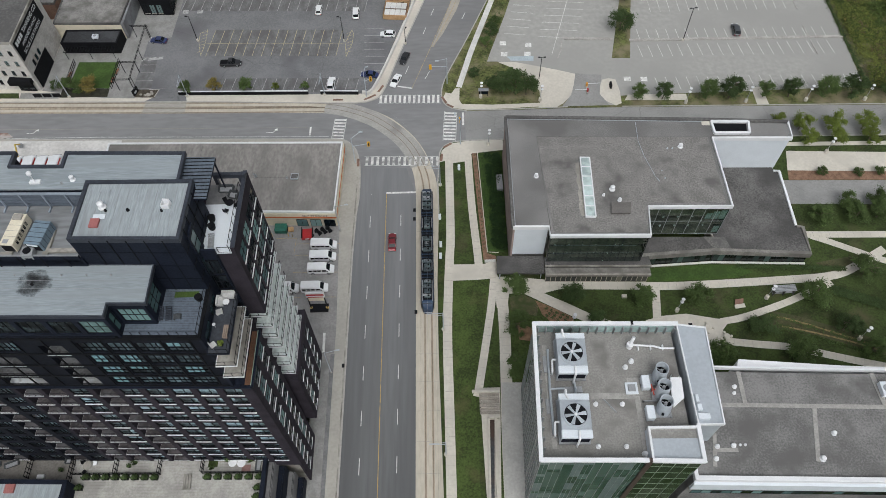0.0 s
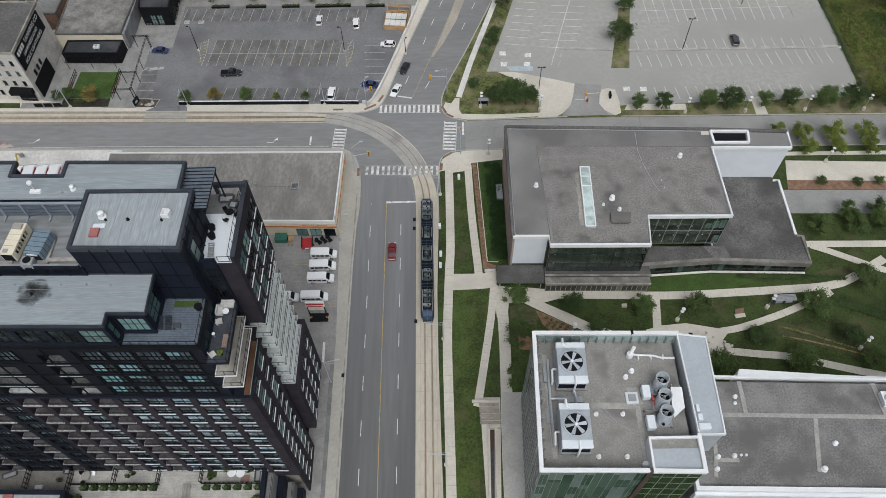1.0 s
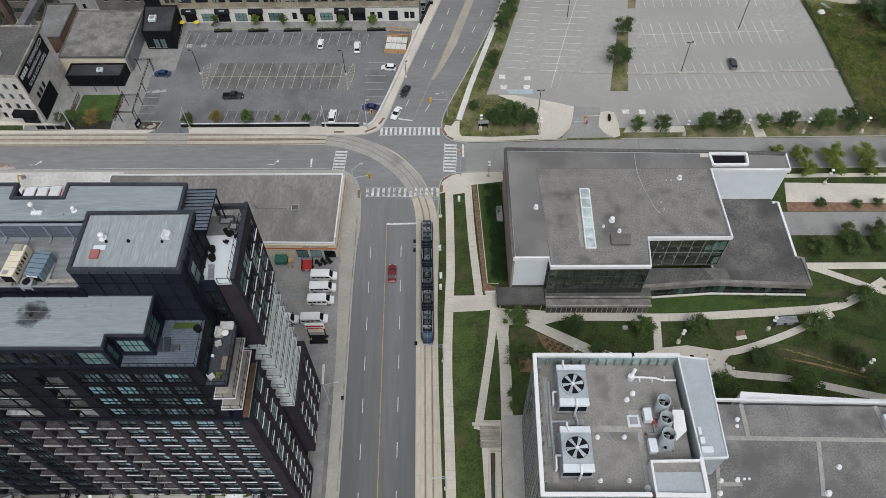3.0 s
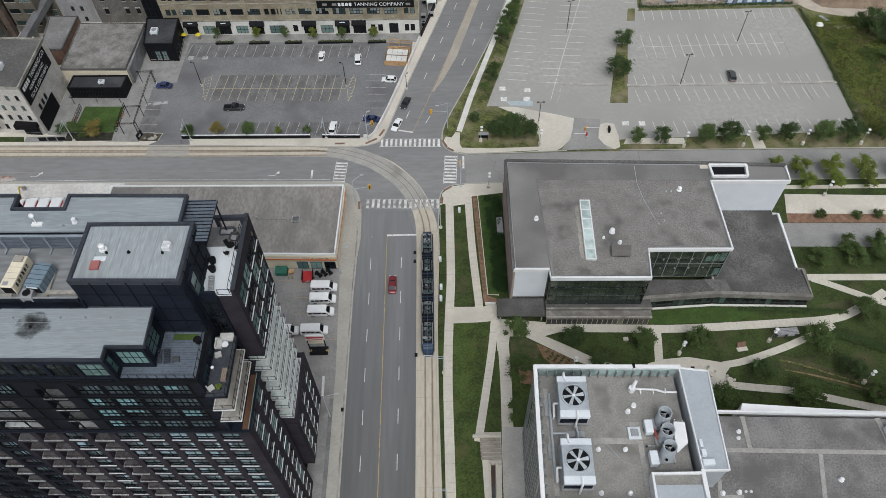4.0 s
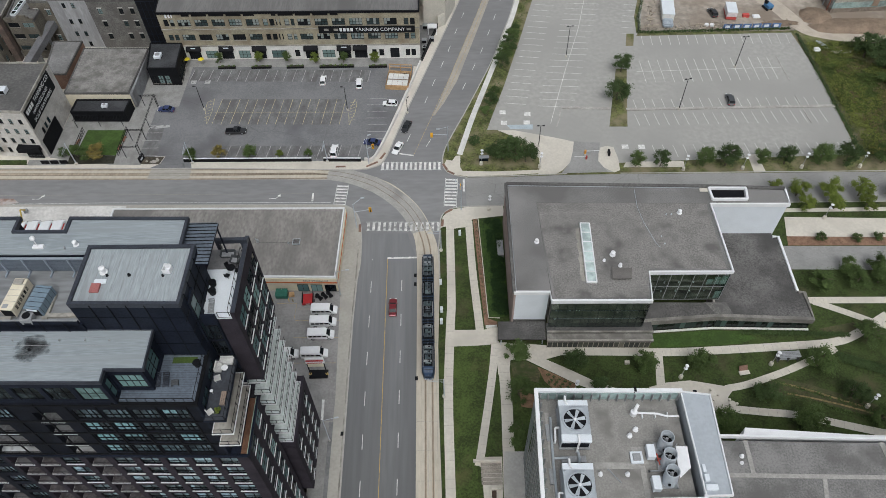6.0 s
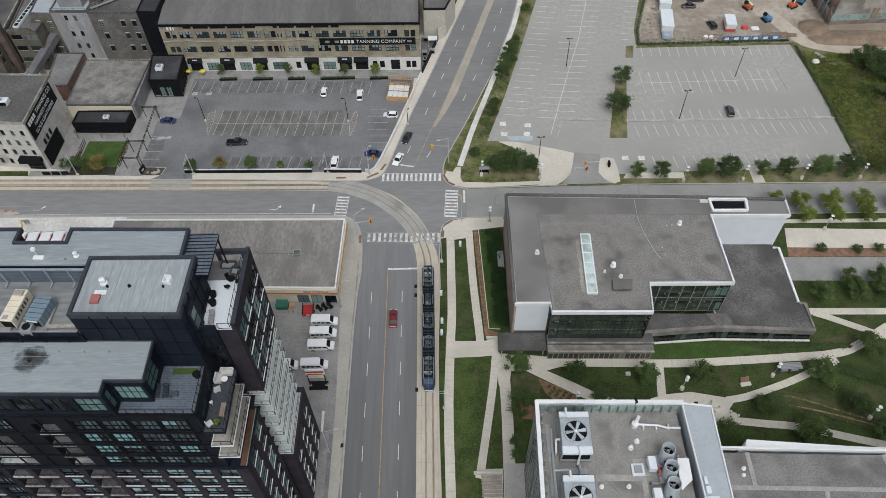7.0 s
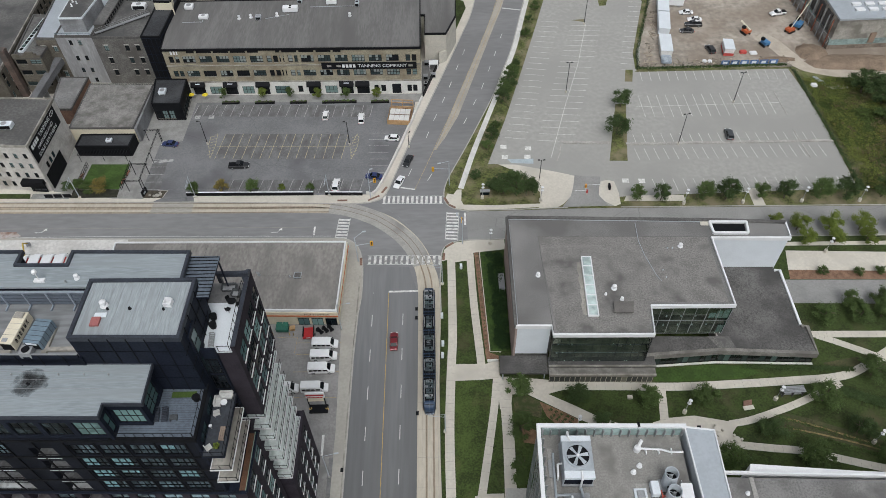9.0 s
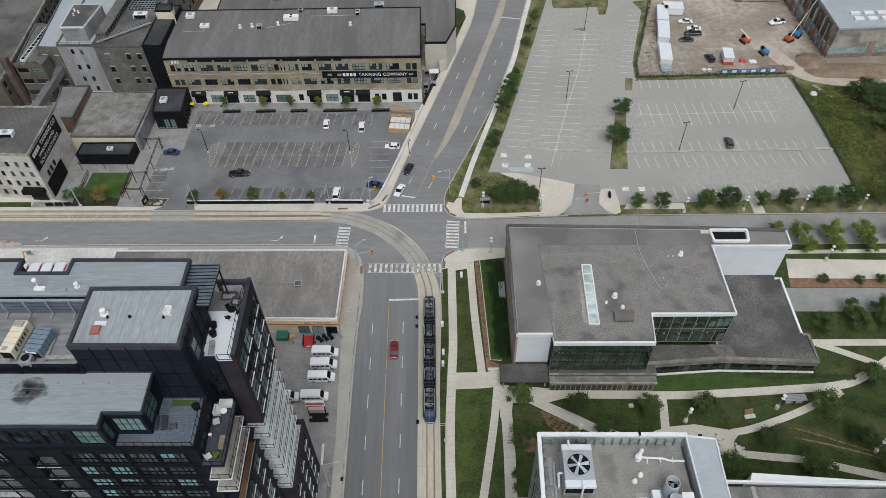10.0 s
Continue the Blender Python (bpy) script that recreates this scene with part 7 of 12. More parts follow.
for x, y, r, h in ((-43.2, 102.9, 0.3, 0.8), (-36.0, 102.2, 0.2, 0.5), (-43.8, 103.6, 0.15, 0.4)):
    roof_vent(shop, x, y, SZ, r, h, GREY_METAL)
bm = bmesh.new()
box(bm, -34.9, 101.6, SZ, -33.4, 103.0, SZ + 0.5)
part("roof_hatch", bm, DARK_ROOF, shop, "dark roof hatch with a pale rim")
bm = bmesh.new()
ribbon(bm, [(-34.95, 101.55), (-33.35, 101.55), (-33.35, 103.05), (-34.95, 103.05), (-34.95, 101.6)], 0.16, SZ + 0.3, SZ + 0.56)
part("hatch_rim", bm, PALE_METAL, shop)
ORANGE = mat("orange_fascia", (0.52, 0.15, 0.05), 0.12)
bm = bmesh.new()
ribbon(bm, [(-60, 93.25), (-24.2, 91.9), (-23.6, 112.6)], 0.25, 3.6, 5.0)
part("fascia", bm, CREAM, shop)
bm = bmesh.new()
ribbon(bm, [(-60, 93.2), (-24.15, 91.82), (-23.52, 112.6)], 0.25, 3.55, 3.95)
part("orange_band", bm, ORANGE, shop, "orange painted band")
lettering("SELF STORAGE", 0.7, Matrix.Translation((-28.9, 91.85, 4.45)) @ Matrix.Rotation(-0.038, 4, "Z"), DARK_ROOF, shop, 5.6, label="dark lettering on the fascia")
u = Vector((-23.8 + 24.4, 112.6 - 92.1)).normalized()
for k in range(3):
    window(shop, (-34, 92.3, 0), (1, -0.038), 0.6 + 3.1 * k, 0.4, 2.5, 2.5, -0.08, 2, 1)
dp = thing("dumpster", "green steel dumpster with a sloping lid against the shop wall", "dumpster", m=pose(-37.0, 91.0, 0.16, 0, 0, -2))
GREEN_STEEL = mat("green_dumpster_paint", (0.02, 0.12, 0.085), 0.2, 0.8, 5, 0.5)
bm = bmesh.new()
prism(bm, [(-1.35, -0.8), (1.35, -0.8), (1.35, 0.8), (-1.35, 0.8)], 0.15, 1.3)
part("body", bm, GREEN_STEEL, dp)
for ex in (-0.68, 0.68):
    bm = bmesh.new()
    box(bm, ex - 0.64, -0.92, -0.04, ex + 0.64, 0.92, 0.05, Matrix.Translation((0, 0, 1.5)) @ Matrix.Rotation(0.2, 4, "X"))
    part("lid", bm, GREEN_STEEL, dp)
for ex in (-1.5, 1.42):
    bm = bmesh.new()
    box(bm, ex, -0.5, 0.75, ex + 0.08, 0.5, 0.95)
    part("fork_pocket", bm, BLACK, dp)
for k, x in enumerate((-39.0, -35.3, -34.4)):
    bm = bmesh.new()
    rod(bm, (0, 0, 0), (0, 0, 1.1), 0.1, 8)
    solid("bollard", bm, YELLOW, "yellow steel bollard before the shop wall", "bollard", "yard bollards", m=pose(x, 89.6 - 0.1 * k, 0.16))
for k, x in enumerate((-41.6, -34.9)):
    stack = thing("pallet_stack", "stack of worn wooden pallets beside the dumpster", "pallets", "pallet stacks", pose(x, 91.1, 0.16, 0, 0, 8 * k))
    for i in range(5):
        bm = bmesh.new()
        box(bm, -0.6, -0.5, 0.09, 0.6, 0.5, 0.13)
        box(bm, -0.55, -0.5, 0.0, -0.4, 0.5, 0.09)
        box(bm, 0.4, -0.5, 0.0, 0.55, 0.5, 0.09)
        part("pallet", bm, WOOD, stack, "", Matrix.Translation((0.03 * (i % 2), 0.02 * (i % 3), 0.14 * i)))
rt = thing("red_trailer", "small red utility trailer with open frame sides", "trailer", m=pose(-31.0, 89.6, 0.16, 0, 0, 4))
RED_STEEL = mat("red_trailer_paint", (0.40, 0.028, 0.03), 0.15, rough=0.5)
bm = bmesh.new()
box(bm, -1.2, -1.5, 0.45, 1.2, 1.5, 0.55)
part("bed", bm, RED_STEEL, rt)
bm = bmesh.new()
box(bm, -1.2, -1.5, 0.55, 1.2, -1.44, 1.15)
part("tailgate", bm, RED_STEEL, rt)
bm = bmesh.new()
box(bm, -0.4, -1.53, 0.7, 0.5, -1.5, 1.0)
part("name_plate", bm, WHITE, rt)
for ex in (-1, 1):
    bm = bmesh.new()
    lattice(bm, 2.9, 1.0, 4, 2, 0.06)
    part("side_frame", bm, BLACK, rt, "", turn((ex * 1.17, -1.44, 0.55), (0, 1)))
    bm = bmesh.new()
    rod(bm, (ex * 1.25, -0.3, 0.3), (ex * 1.45, -0.3, 0.3), 0.3, 12)
    part("wheel", bm, RUBBER, rt)
for k, x in enumerate((-28.6, -27.4, -26.3)):
    bm = bmesh.new()
    box(bm, -0.35, -0.9, 0.25, 0.35, 0.9, 0.6)
    box(bm, -0.3, 0.2, 0.6, 0.3, 0.8, 1.0)
    for ex in (-0.38, 0.38):
        for ey in (-0.6, 0.6):
            rod(bm, (ex - 0.07, ey, 0.25), (ex + 0.07, ey, 0.25), 0.25, 10)
    solid("tow_dolly", bm, BLACK, "black steel tow dolly parked along the shop front", "trailer", "tow dollies", m=pose(x, 90.2 + 0.35 * k, 0.16, 0, 0, 50 - 6 * k))
bm = bmesh.new()
for y in (87.4, 84.4, 80.0, 73.8):
    ribbon(bm, [(-33.4, y), (-23.6, y - 0.2)], 0.1, 0.1, 0.168)
for p in ([(-38.0, 89.0), (-33.5, 88.9), (-33.7, 84.8)],):
    ribbon(bm, p, 0.1, 0.1, 0.168)
solid("yard_bay_lines", bm, WORN_YELLOW, "worn yellow bay lines in the yard", "road marking", kind="structure")
bm = bmesh.new()
ribbon(bm, [(-25.5, 65.2), (-25.4, 60.8)], 0.5, 0.1, 0.17)
solid("yard_stripe", bm, PAINT, "short white painted stripe", "road marking", kind="structure")
sign = thing("pylon_sign", "yellow-footed pylon sign on two black posts in the yard", "sign", m=pose(-26.9, 70.9, 0.16))
for ex in (-1.7, 1.7):
    bm = bmesh.new()
    rod(bm, (ex, 0, 0), (ex, 0, 6.6), 0.14, 6)
    part("post", bm, BLACK, sign)
    bm = bmesh.new()
    rod(bm, (ex, 0, 0), (ex, 0, 0.6), 0.3, 8)
    part("bollard", bm, YELLOW, sign)
bm = bmesh.new()
box(bm, -1.9, -0.2, 5.1, 1.9, 0.2, 6.9)
part("header", bm, WHITE, sign)
bm = bmesh.new()
box(bm, -1.8, -0.22, 5.9, 1.8, -0.2, 6.5)
box(bm, -1.6, -0.23, 5.2, 1.5, -0.2, 5.5)
part("writing_bar", bm, mat("sign_red", (0.4, 0.04, 0.04), 0.1), sign)
bm = bmesh.new()
box(bm, -1.6, -0.15, 3.7, 1.6, 0.15, 4.9)
part("letter_board", bm, CREAM, sign)
bm = bmesh.new()
box(bm, -1.9, -0.9, 0.0, 1.9, 0.9, 0.5)
part("base", bm, BLACK, sign)
# white box vans parked side by side in the yard behind the tower
RED_STRIPE = mat("red_van_stripe", (0.45, 0.05, 0.05), 0.15)
for k, x in enumerate((-102.7, -99.6, -96.5, -93.5)):
    van = thing("box_van", "white box van parked in the dusty yard", "van", "yard vans", pose(x, 108.4 + 0.15 * (k % 2), 0.16))
    bm = bmesh.new()
    box(bm, -1.25, 0.0, 0.5, 1.25, 4.3, 2.7)
    bmesh.ops.bevel(bm, geom=bm.edges[:], offset=0.12, segments=2, affect="EDGES")
    part("cargo_box", bm, WHITE, van)
    bm = bmesh.new()
    box(bm, -1.1, 4.3, 0.45, 1.1, 5.4, 1.9)
    bmesh.ops.bevel(bm, geom=bm.edges[:], offset=0.18, segments=2, affect="EDGES")
    part("cab", bm, WHITE, van)
    bm = bmesh.new()
    box(bm, -0.95, 5.3, 1.25, 0.95, 5.42, 1.75)
    part("windscreen", bm, CAR_GLASS, van)
    for e in (-1, 1):
        bm = bmesh.new()
        box(bm, e * 1.25 - 0.02, 0.3, 1.9, e * 1.25 + 0.02, 4.0, 2.35)
        part("stripe", bm, RED_STRIPE, van)
        for y in (1.0, 4.6):
            bm = bmesh.new()
            rod(bm, (e * 1.15 - 0.12, y, 0.36), (e * 1.15 + 0.12, y, 0.36), 0.36, 12)
            part("wheel", bm, RUBBER, van)

# ---- the long brick mill north of the car park ----
mill = thing("brick_mill", "long three-storey buff brick mill with many windows and a flat roof", "mill building")
MZ = 16.1


def ms(x, y=176.9):
    return (x, y - SKEW * (x + 6))


bm = bmesh.new()
prism(bm, [ms(-81, 177.4), ms(-6.4, 177.4), (-6.4, 203.4), (-83.4, 205.2)], 0.1, MZ - 0.2)
part("core", bm, YBRICK, mill)
bays = [(-75.7 + 4.97 * k, -71.95 + 4.97 * k) for k in range(13) if k not in (5, 6)]
pairs = [-79.7, -77.9, -50.9, -49.0, -47.2, -44.7, -42.85, -10.3, -8.5]
ops = [(a, z, b, z + h) for a, b in bays for z, h in ((11.6, 2.2), (6.8, 2.0))]
ops += [(x, z, x + 1.35, z + h) for x in pairs for z, h in ((11.6, 2.2), (6.8, 2.0))]
x0 = -81.0
o = (*ms(x0), 4.9)
wall(mill, o, (1, -SKEW), x0 * -1 - 6.0, MZ - 4.9, [(a - x0, b - 4.9, c - x0, d - 4.9) for a, b, c, d in ops], YBRICK, 0.35)
MILL_GLASS = glass("old_mill_glass", (0.03, 0.04, 0.045), 0.5, 0.08, ((0.45, (0.012, 0.014, 0.016)), (0.3, (0.035, 0.05, 0.052)), (0.25, (0.14, 0.19, 0.19))))
BLIND = mat("pale_roller_blind", (0.22, 0.25, 0.245), 0.1, 1, 6, 0.6)
pick = random.Random(8)
for a, z0, b, z1 in ops:
    w = window(mill, o, (1, -SKEW), a - x0, z0 - 4.9, b - a, z1 - z0, 0.25, 4 if b - a > 2 else 1, 2, 0.11, pane_m=MILL_GLASS, sill=STONE)
    n = 4 if b - a > 2 else 1
    for k in range(n):
        if pick.random() < 0.4:
            d = (z1 - z0) * pick.choice((0.45, 0.5, 0.9))
            bm = bmesh.new()
            box(bm, (b - a) * k / n + 0.1, -0.02, z1 - z0 - d, (b - a) * (k + 1) / n - 0.06, -0.008, z1 - z0 - 0.08)
            part("blind", bm, BLIND, w)
shops = [(-70.3, -66.6), (-60.4, -56.9), (-50.4, -45.9), (-35.2, -31.5)]
doors = [(-75.4, -71.8), (-65.6, -62.0), (-55.7, -52.2), (-40.3, -36.6), (-30.4, -26.7), (-25.6, -21.8)]
small = [(-43.4, -42.0), (-20.3, -19.0), (-18.2, -16.8), (-10.3, -9.0), (-8.6, -7.3)]
gops = [(a, 0.5, b, 3.2) for a, b in shops] + [(a, 0.25, b, 3.7) for a, b in doors + [(-14.9, -12.2)]] + [(a, 1.0, b, 3.3) for a, b in small]
o = (*ms(x0, 176.75), 0.1)
wall(mill, o, (1, -SKEW), 75.0, 4.8, [(a - x0, b - 0.1, c - x0, d - 0.1) for a, b, c, d in gops], WHITE_WALL, 0.3, "shopfront_wall", "white painted ground floor")
SHOP_GLASS = glass("shop_glass", (0.12, 0.17, 0.165), 0.4, 0.06, ((0.5, (0.16, 0.23, 0.22)), (0.5, (0.09, 0.14, 0.14))))
for a, z0, b, z1 in gops:
    kind = "shop_door" if z0 < 0.4 else "shop_window"
    window(mill, o, (1, -SKEW), a - x0, z0 - 0.1, b - a, z1 - z0, 0.18, 3 if b - a > 2 else 1, 2, 0.1, pane_m=SHOP_GLASS if z0 == 0.5 else CAR_GLASS, name=kind)
bm = bmesh.new()
v = [bm.verts.new(p) for p in ((-0.3, 0, 1.7), (3.95, 0, 1.7), (3.95, -1.0, 0.6), (-0.3, -1.0, 0.6), (3.95, -1.0, 0.1), (-0.3, -1.0, 0.1), (-0.3, 0, 0.1), (3.95, 0, 0.1))]
for f in ((0, 1, 2, 3), (3, 2, 4, 5), (0, 3, 5, 6), (1, 7, 4, 2)):
    bm.faces.new([v[i] for i in f])
awn = mesh("awning", bm, BLACK)
for k, (a, b) in enumerate(doors):
    aw = put("awning", awn, mill, turn(o, (1, -SKEW)) @ Matrix.Translation((a - x0, -0.02, 3.2)), "black fabric awning over a doorway")
    if k in (0, 1, 4):
        bm = bmesh.new()
        w = (0.7, 0.8, 0.6)[k % 3]
        sl = Matrix.Translation((1.85, -0.52, 1.17)) @ Matrix.Rotation(math.atan2(1.1, 1.0), 4, "X")
        box(bm, -w, -0.14, 0, w, 0.14, 0.02, sl)
        part("writing_bar", bm, PALE_METAL, aw)
pier = bmesh.new()
box(pier, -0.3, -0.18, 0, 0.3, 0, MZ - 5.2)
pier = mesh("pier", pier, YBRICK)
for k in range(14):
    put("pier", pier, mill, turn((*ms(-76.3 + 4.97 * k), 4.9), (1, -SKEW)))
bm = bmesh.new()
ribbon(bm, [ms(-81, 176.8), ms(-6, 176.8)], 0.35, 4.75, 5.1)
ribbon(bm, [ms(-81, 176.8), ms(-6, 176.8)], 0.3, 10.2 + 0.3, 10.75)
part("string_course", bm, STONE, mill)
bm = bmesh.new()
for a, b in ((-74, -53), (-48, -29)):
    ribbon(bm, [ms(a, 176.85), ms(b, 176.85)], 0.12, 14.9, 15.6)
part("clerestory_strip", bm, BLACK, mill, "dark clerestory strip below the eaves")
roof(mill, [ms(-81.3, 176.6), ms(-5.8, 176.6), (-6.0, 203.8), (-83.6, 205.6)], MZ, MILL_ROOF, BLACK, 0.2, 0.3, label="dark weathered felt roof with patches")
band = thing("painted_sign", "long black painted wall sign with white lettering", "sign", m=turn((*ms(-35.2, 176.68), 9.1), (1, -SKEW)))
bm = bmesh.new()
box(bm, 0, -0.08, 0, 28, 0, 2.3)
part("sign_board", bm, BLACK, band)
bm = bmesh.new()
for k in range(4):
    box(bm, 6.1 + 1.05 * k, -0.12, 0.6, 6.85 + 1.05 * k, -0.08, 1.65)
part("writing_bar", bm, WHITE, band, "white name drawn as bars")
lettering("TANNING COMPANY", 1.5, Matrix.Translation((17.9, -0.1, 1.1)), WHITE, band, 14.4)
for a in (1.6, 4.4, 25.6):
    bm = bmesh.new()
    box(bm, a, -0.12, 0.8, a + 1.3, -0.08, 1.5)
    part("writing_bar", bm, STONE, band)
bm = bmesh.new()
for k in range(3):
    box(bm, -0.9 + 0.9 * k, -0.06, 0, -0.35 + 0.9 * k, 0, 1.1)
solid("number_bar", bm, WHITE, "white number drawn as plain bars", "sign", m=turn((*ms(-77.9), 14.4), (1, -SKEW)))
for x, y, sx, sy, sz in ((-77.5, 201, 2.6, 2.0, 1.3), (-71.8, 195, 2.8, 1.6, 1.2), (-45.8, 198.2, 4.6, 2.0, 1.5), (-33.5, 202, 3.2, 2.0, 1.4), (-55, 194, 1.6, 1.6, 1.2), (-25.5, 200.5, 1.2, 2.2, 1.3), (-43.5, 203, 1.4, 1.4, 1.0)):
    ac_unit(x, y, MZ, sx, sy, sz, WHITE if sx > 2.5 else PALE_METAL, "white rooftop air conditioning unit" if sx > 2.5 else "small grey rooftop condenser", sx < 2.5, fans=2 if sx > 4 else 1)
for x, y in ((-61, 194.5), (-57.5, 195), (-49.6, 195.5), (-27.4, 194.5)):
    roof_vent(mill, x, y, MZ, 0.45, 1.2)
bm = bmesh.new()
for p, q in (((-78, 193), (-72, 193)), ((-72, 193), (-71.8, 196)), ((-53, 194), (-46, 196)), ((-40, 200), (-26, 200))):
    rod(bm, (*p, MZ + 0.15), (*q, MZ + 0.15), 0.07, 5)
part("roof_pipe", bm, PALE_METAL, mill)
# rear blocks behind the mill
rear = thing("rear_mill_block", "flat-roofed rear mill block with dark roof patches", "mill building")
rear_poly = [(-74, 206.2), (-5.0, 204.0), (-5.0, 193.4), (1.7, 193.2), (5.0, 203), (6.2, 252), (-74, 254)]
bm = bmesh.new()
prism(bm, rear_poly, 0.1, 9.9)
part("wall", bm, mat("pale_cream_render", (0.46, 0.44, 0.39), 0.12, 0.4, 3), rear)
roof(rear, rear_poly, 10.0, MILL_ROOF, BLACK, 0.25, 0.3)
for x, y in ((-58, 210), (-36, 211), (-55, 222), (-20, 215)):
    ac_unit(x, y, 10.0, 3.2, 2.2, 1.6, PALE_METAL, "pale rooftop unit on the rear block", True)
patch("service_yard", [(-6.2, 175.4), (-5.4, 175.4), (-0.6, 192), (1.4, 193), (-6.2, 193.3)], 0.17, COURT, "grey concrete service yard beside the mill", "yard")
bm = bmesh.new()
ribbon(bm, [(-5.6, 175.0), (-0.7, 191.8)], 0.3, 0.1, 1.6)
solid("yard_fence", bm, BLACK, "black panel fence along the service yard", "fence")
bm = bmesh.new()
ribbon(bm, [(-0.7, 191.8), (1.7, 193.4)], 0.4, 0.1, 4.2)
solid("yard_wall", bm, bpy.data.materials["pale_cream_render"], "pale rendered yard wall beside the road", "wall")
bm = bmesh.new()
box(bm, -3.8, 187.8, 2.6, -0.9, 189.8, 2.9)
for x in (-3.6, -1.1):
    for y in (188.0, 189.6):
        box(bm, x - 0.08, y - 0.08, 0.15, x + 0.08, y + 0.08, 2.6)
solid("yard_canopy", bm, WHITE, "small white canopy on posts in the service yard", "canopy")
for x, y, z, s in ((-4.6, 191.4, 0.17, 1.6), (-2.6, 191.6, 0.17, 1.5), (-4.9, 184.0, 0.17, 1.5), (-2.6, 184.8, 0.17, 1.6), (-4.8, 180.2, 0.17, 1.3)):
    ac_unit(x, y, z, s, s * 0.9, 1.4, GREY_METAL, "grey service yard condenser", True)


# ---- buildings north-west ----
def plain_block(name, label, poly, z, wall_m, roof_m, rows=(), coping=None, win=(1.0, 1.7), category="building", x_off=1.2, skip=(), pitch=None, sides=(0, 1), rim=0.3, lintel=None, edge=0.35, spots=()):
    """A block with windows on its street sides. rows: sill heights; spots: window centres (along, up) on the first side."""
    t = thing(name, label, category)
    n = len(poly)
    for k in range(n):
        p, q = Vector(poly[k]), Vector(poly[(k + 1) % n])
        length, u = (q - p).length, (q - p).normalized()
        ops = []
        if k in sides and rows:
            step = pitch or 3.0
            m = int((length - 1.0) // step)
            for i in range(m):
                for r in rows:
                    ops.append((x_off + i * step, r, x_off + i * step + win[0], r + win[1]))
            ops = [o for o in ops if o[2] < length - 0.3]
        if k == 0:
            ops += [(a - win[0] / 2, max(0.1, b - win[1] / 2), a + win[0] / 2, b + win[1] / 2) for a, b in spots]
        wall(t, (p.x, p.y, 0.1), u, length, z - 0.1, ops, wall_m, 0.3)
        for a, b, c, d in ops:
            window(t, (p.x, p.y, 0.1), u, a, b, c - a, d - b, 0.2, 2, 2, 0.08, pane_m=MILL_GLASS, sill=STONE)
            if lintel:
                bm = bmesh.new()
                box(bm, -0.12, -0.05, 0, c - a + 0.12, 0.2, 0.3)
                part("lintel", bm, lintel, t, "", turn((p.x, p.y, 0.1), u) @ Matrix.Translation((a, 0, d)))
    roof(t, list(poly), z, roof_m, coping or STONE, rim, edge)
    return t


signb = plain_block("white_mill", "four-storey white painted mill with small windows and a wall sign", [(-150, 142.0), (-105, 137.7), (-105, 157.5), (-150, 160)], 15.7, PALE_BRICK, FELT, (1.6, 5.0, 8.3, 11.6), win=(1.0, 1.6), pitch=2.6, sides=(0,), category="mill building")
ss = thing("wall_sign", "black painted wall sign with white block lettering", "sign", m=turn((-104.9, 138.2, 9.6), (0, 1)))
bm = bmesh.new()
box(bm, 0, -0.06, 0, 17.0, 0, 5.7)
part("sign_board", bm, BLACK, ss)
bm = bmesh.new()
for k in range(4):
    box(bm, 0.8 + 1.12 * k, -0.1, 3.9, 1.6 + 1.12 * k, -0.06, 5.1)
part("writing_bar", bm, WHITE, ss, "white name drawn as bars")
lettering("TANNING CO", 1.7, Matrix.Translation((11.0, -0.08, 4.5)), WHITE, ss, 10.2)
lettering("HARNESS AND", 1.4, Matrix.Translation((8.4, -0.08, 2.7)), WHITE, ss, 10.2)
lettering("SOLE LEATHERS", 1.4, Matrix.Translation((8.4, -0.08, 1.0)), WHITE, ss, 12.4)
for y, z in ((141, 5.5), (143, 5.5), (145, 5.5)):
    window(signb, (-104.99, 138, 0.1), (0, 1), y - 138, z, 0.9, 1.7, -0.02, 1, 2, 0.08)
bm = bmesh.new()
box(bm, -4.6, -0.1, 0, 5.2, 0.1, 5.0)
part("garage_front", bm, BLACK, signb, "black glazed garage front", turn((-104.9, 143.4, 0.15), (0, 1)))
bm = bmesh.new()
box(bm, -111.4, 136.4, 3.2, -105.6, 138.4, 4.6)
part("awning", bm, BLACK, signb, "black entrance awning")
ac_unit(-113.2, 145.6, 15.7, 4.0, 2.0, 1.5, WHITE_PANEL, "white rooftop unit on the sign building", True)

low_b = plain_block("low_brick_building", "low grey building with a cracked felt roof", [(-105.4, 157.9), (-87.0, 157.2), (-86.3, 177.8), (-105.8, 178.6)], 5.2, CREAM, mat("cracked_grey_felt", (0.205, 0.20, 0.19), 0.25, 0.25, 2.2, 0.9, 0.3, stain=(0.125, 0.12, 0.112), stain_scale=0.3, stain_at=0.58, cracks=0.09), coping=DARK_ROOF, sides=(), rim=0.15)
plain_block("red_outbuilding", "small red-brown brick outbuilding with a grey roof", [(-113.6, 166.2), (-107.2, 165.9), (-107.0, 181.4), (-115.6, 181.6)], 5.6, RED_BRICK, PALE_FELT, sides=(), rim=0.2, coping=DARK_ROOF)
plain_block("black_pavilion", "low black clad pavilion with a flat dark roof", [(-102.4, 151.8), (-87.2, 151.2), (-86.9, 156.6), (-102.2, 157.0)], 3.5, BLACK, BLACK_FELT, coping=BLACK, sides=(), rim=0.25)
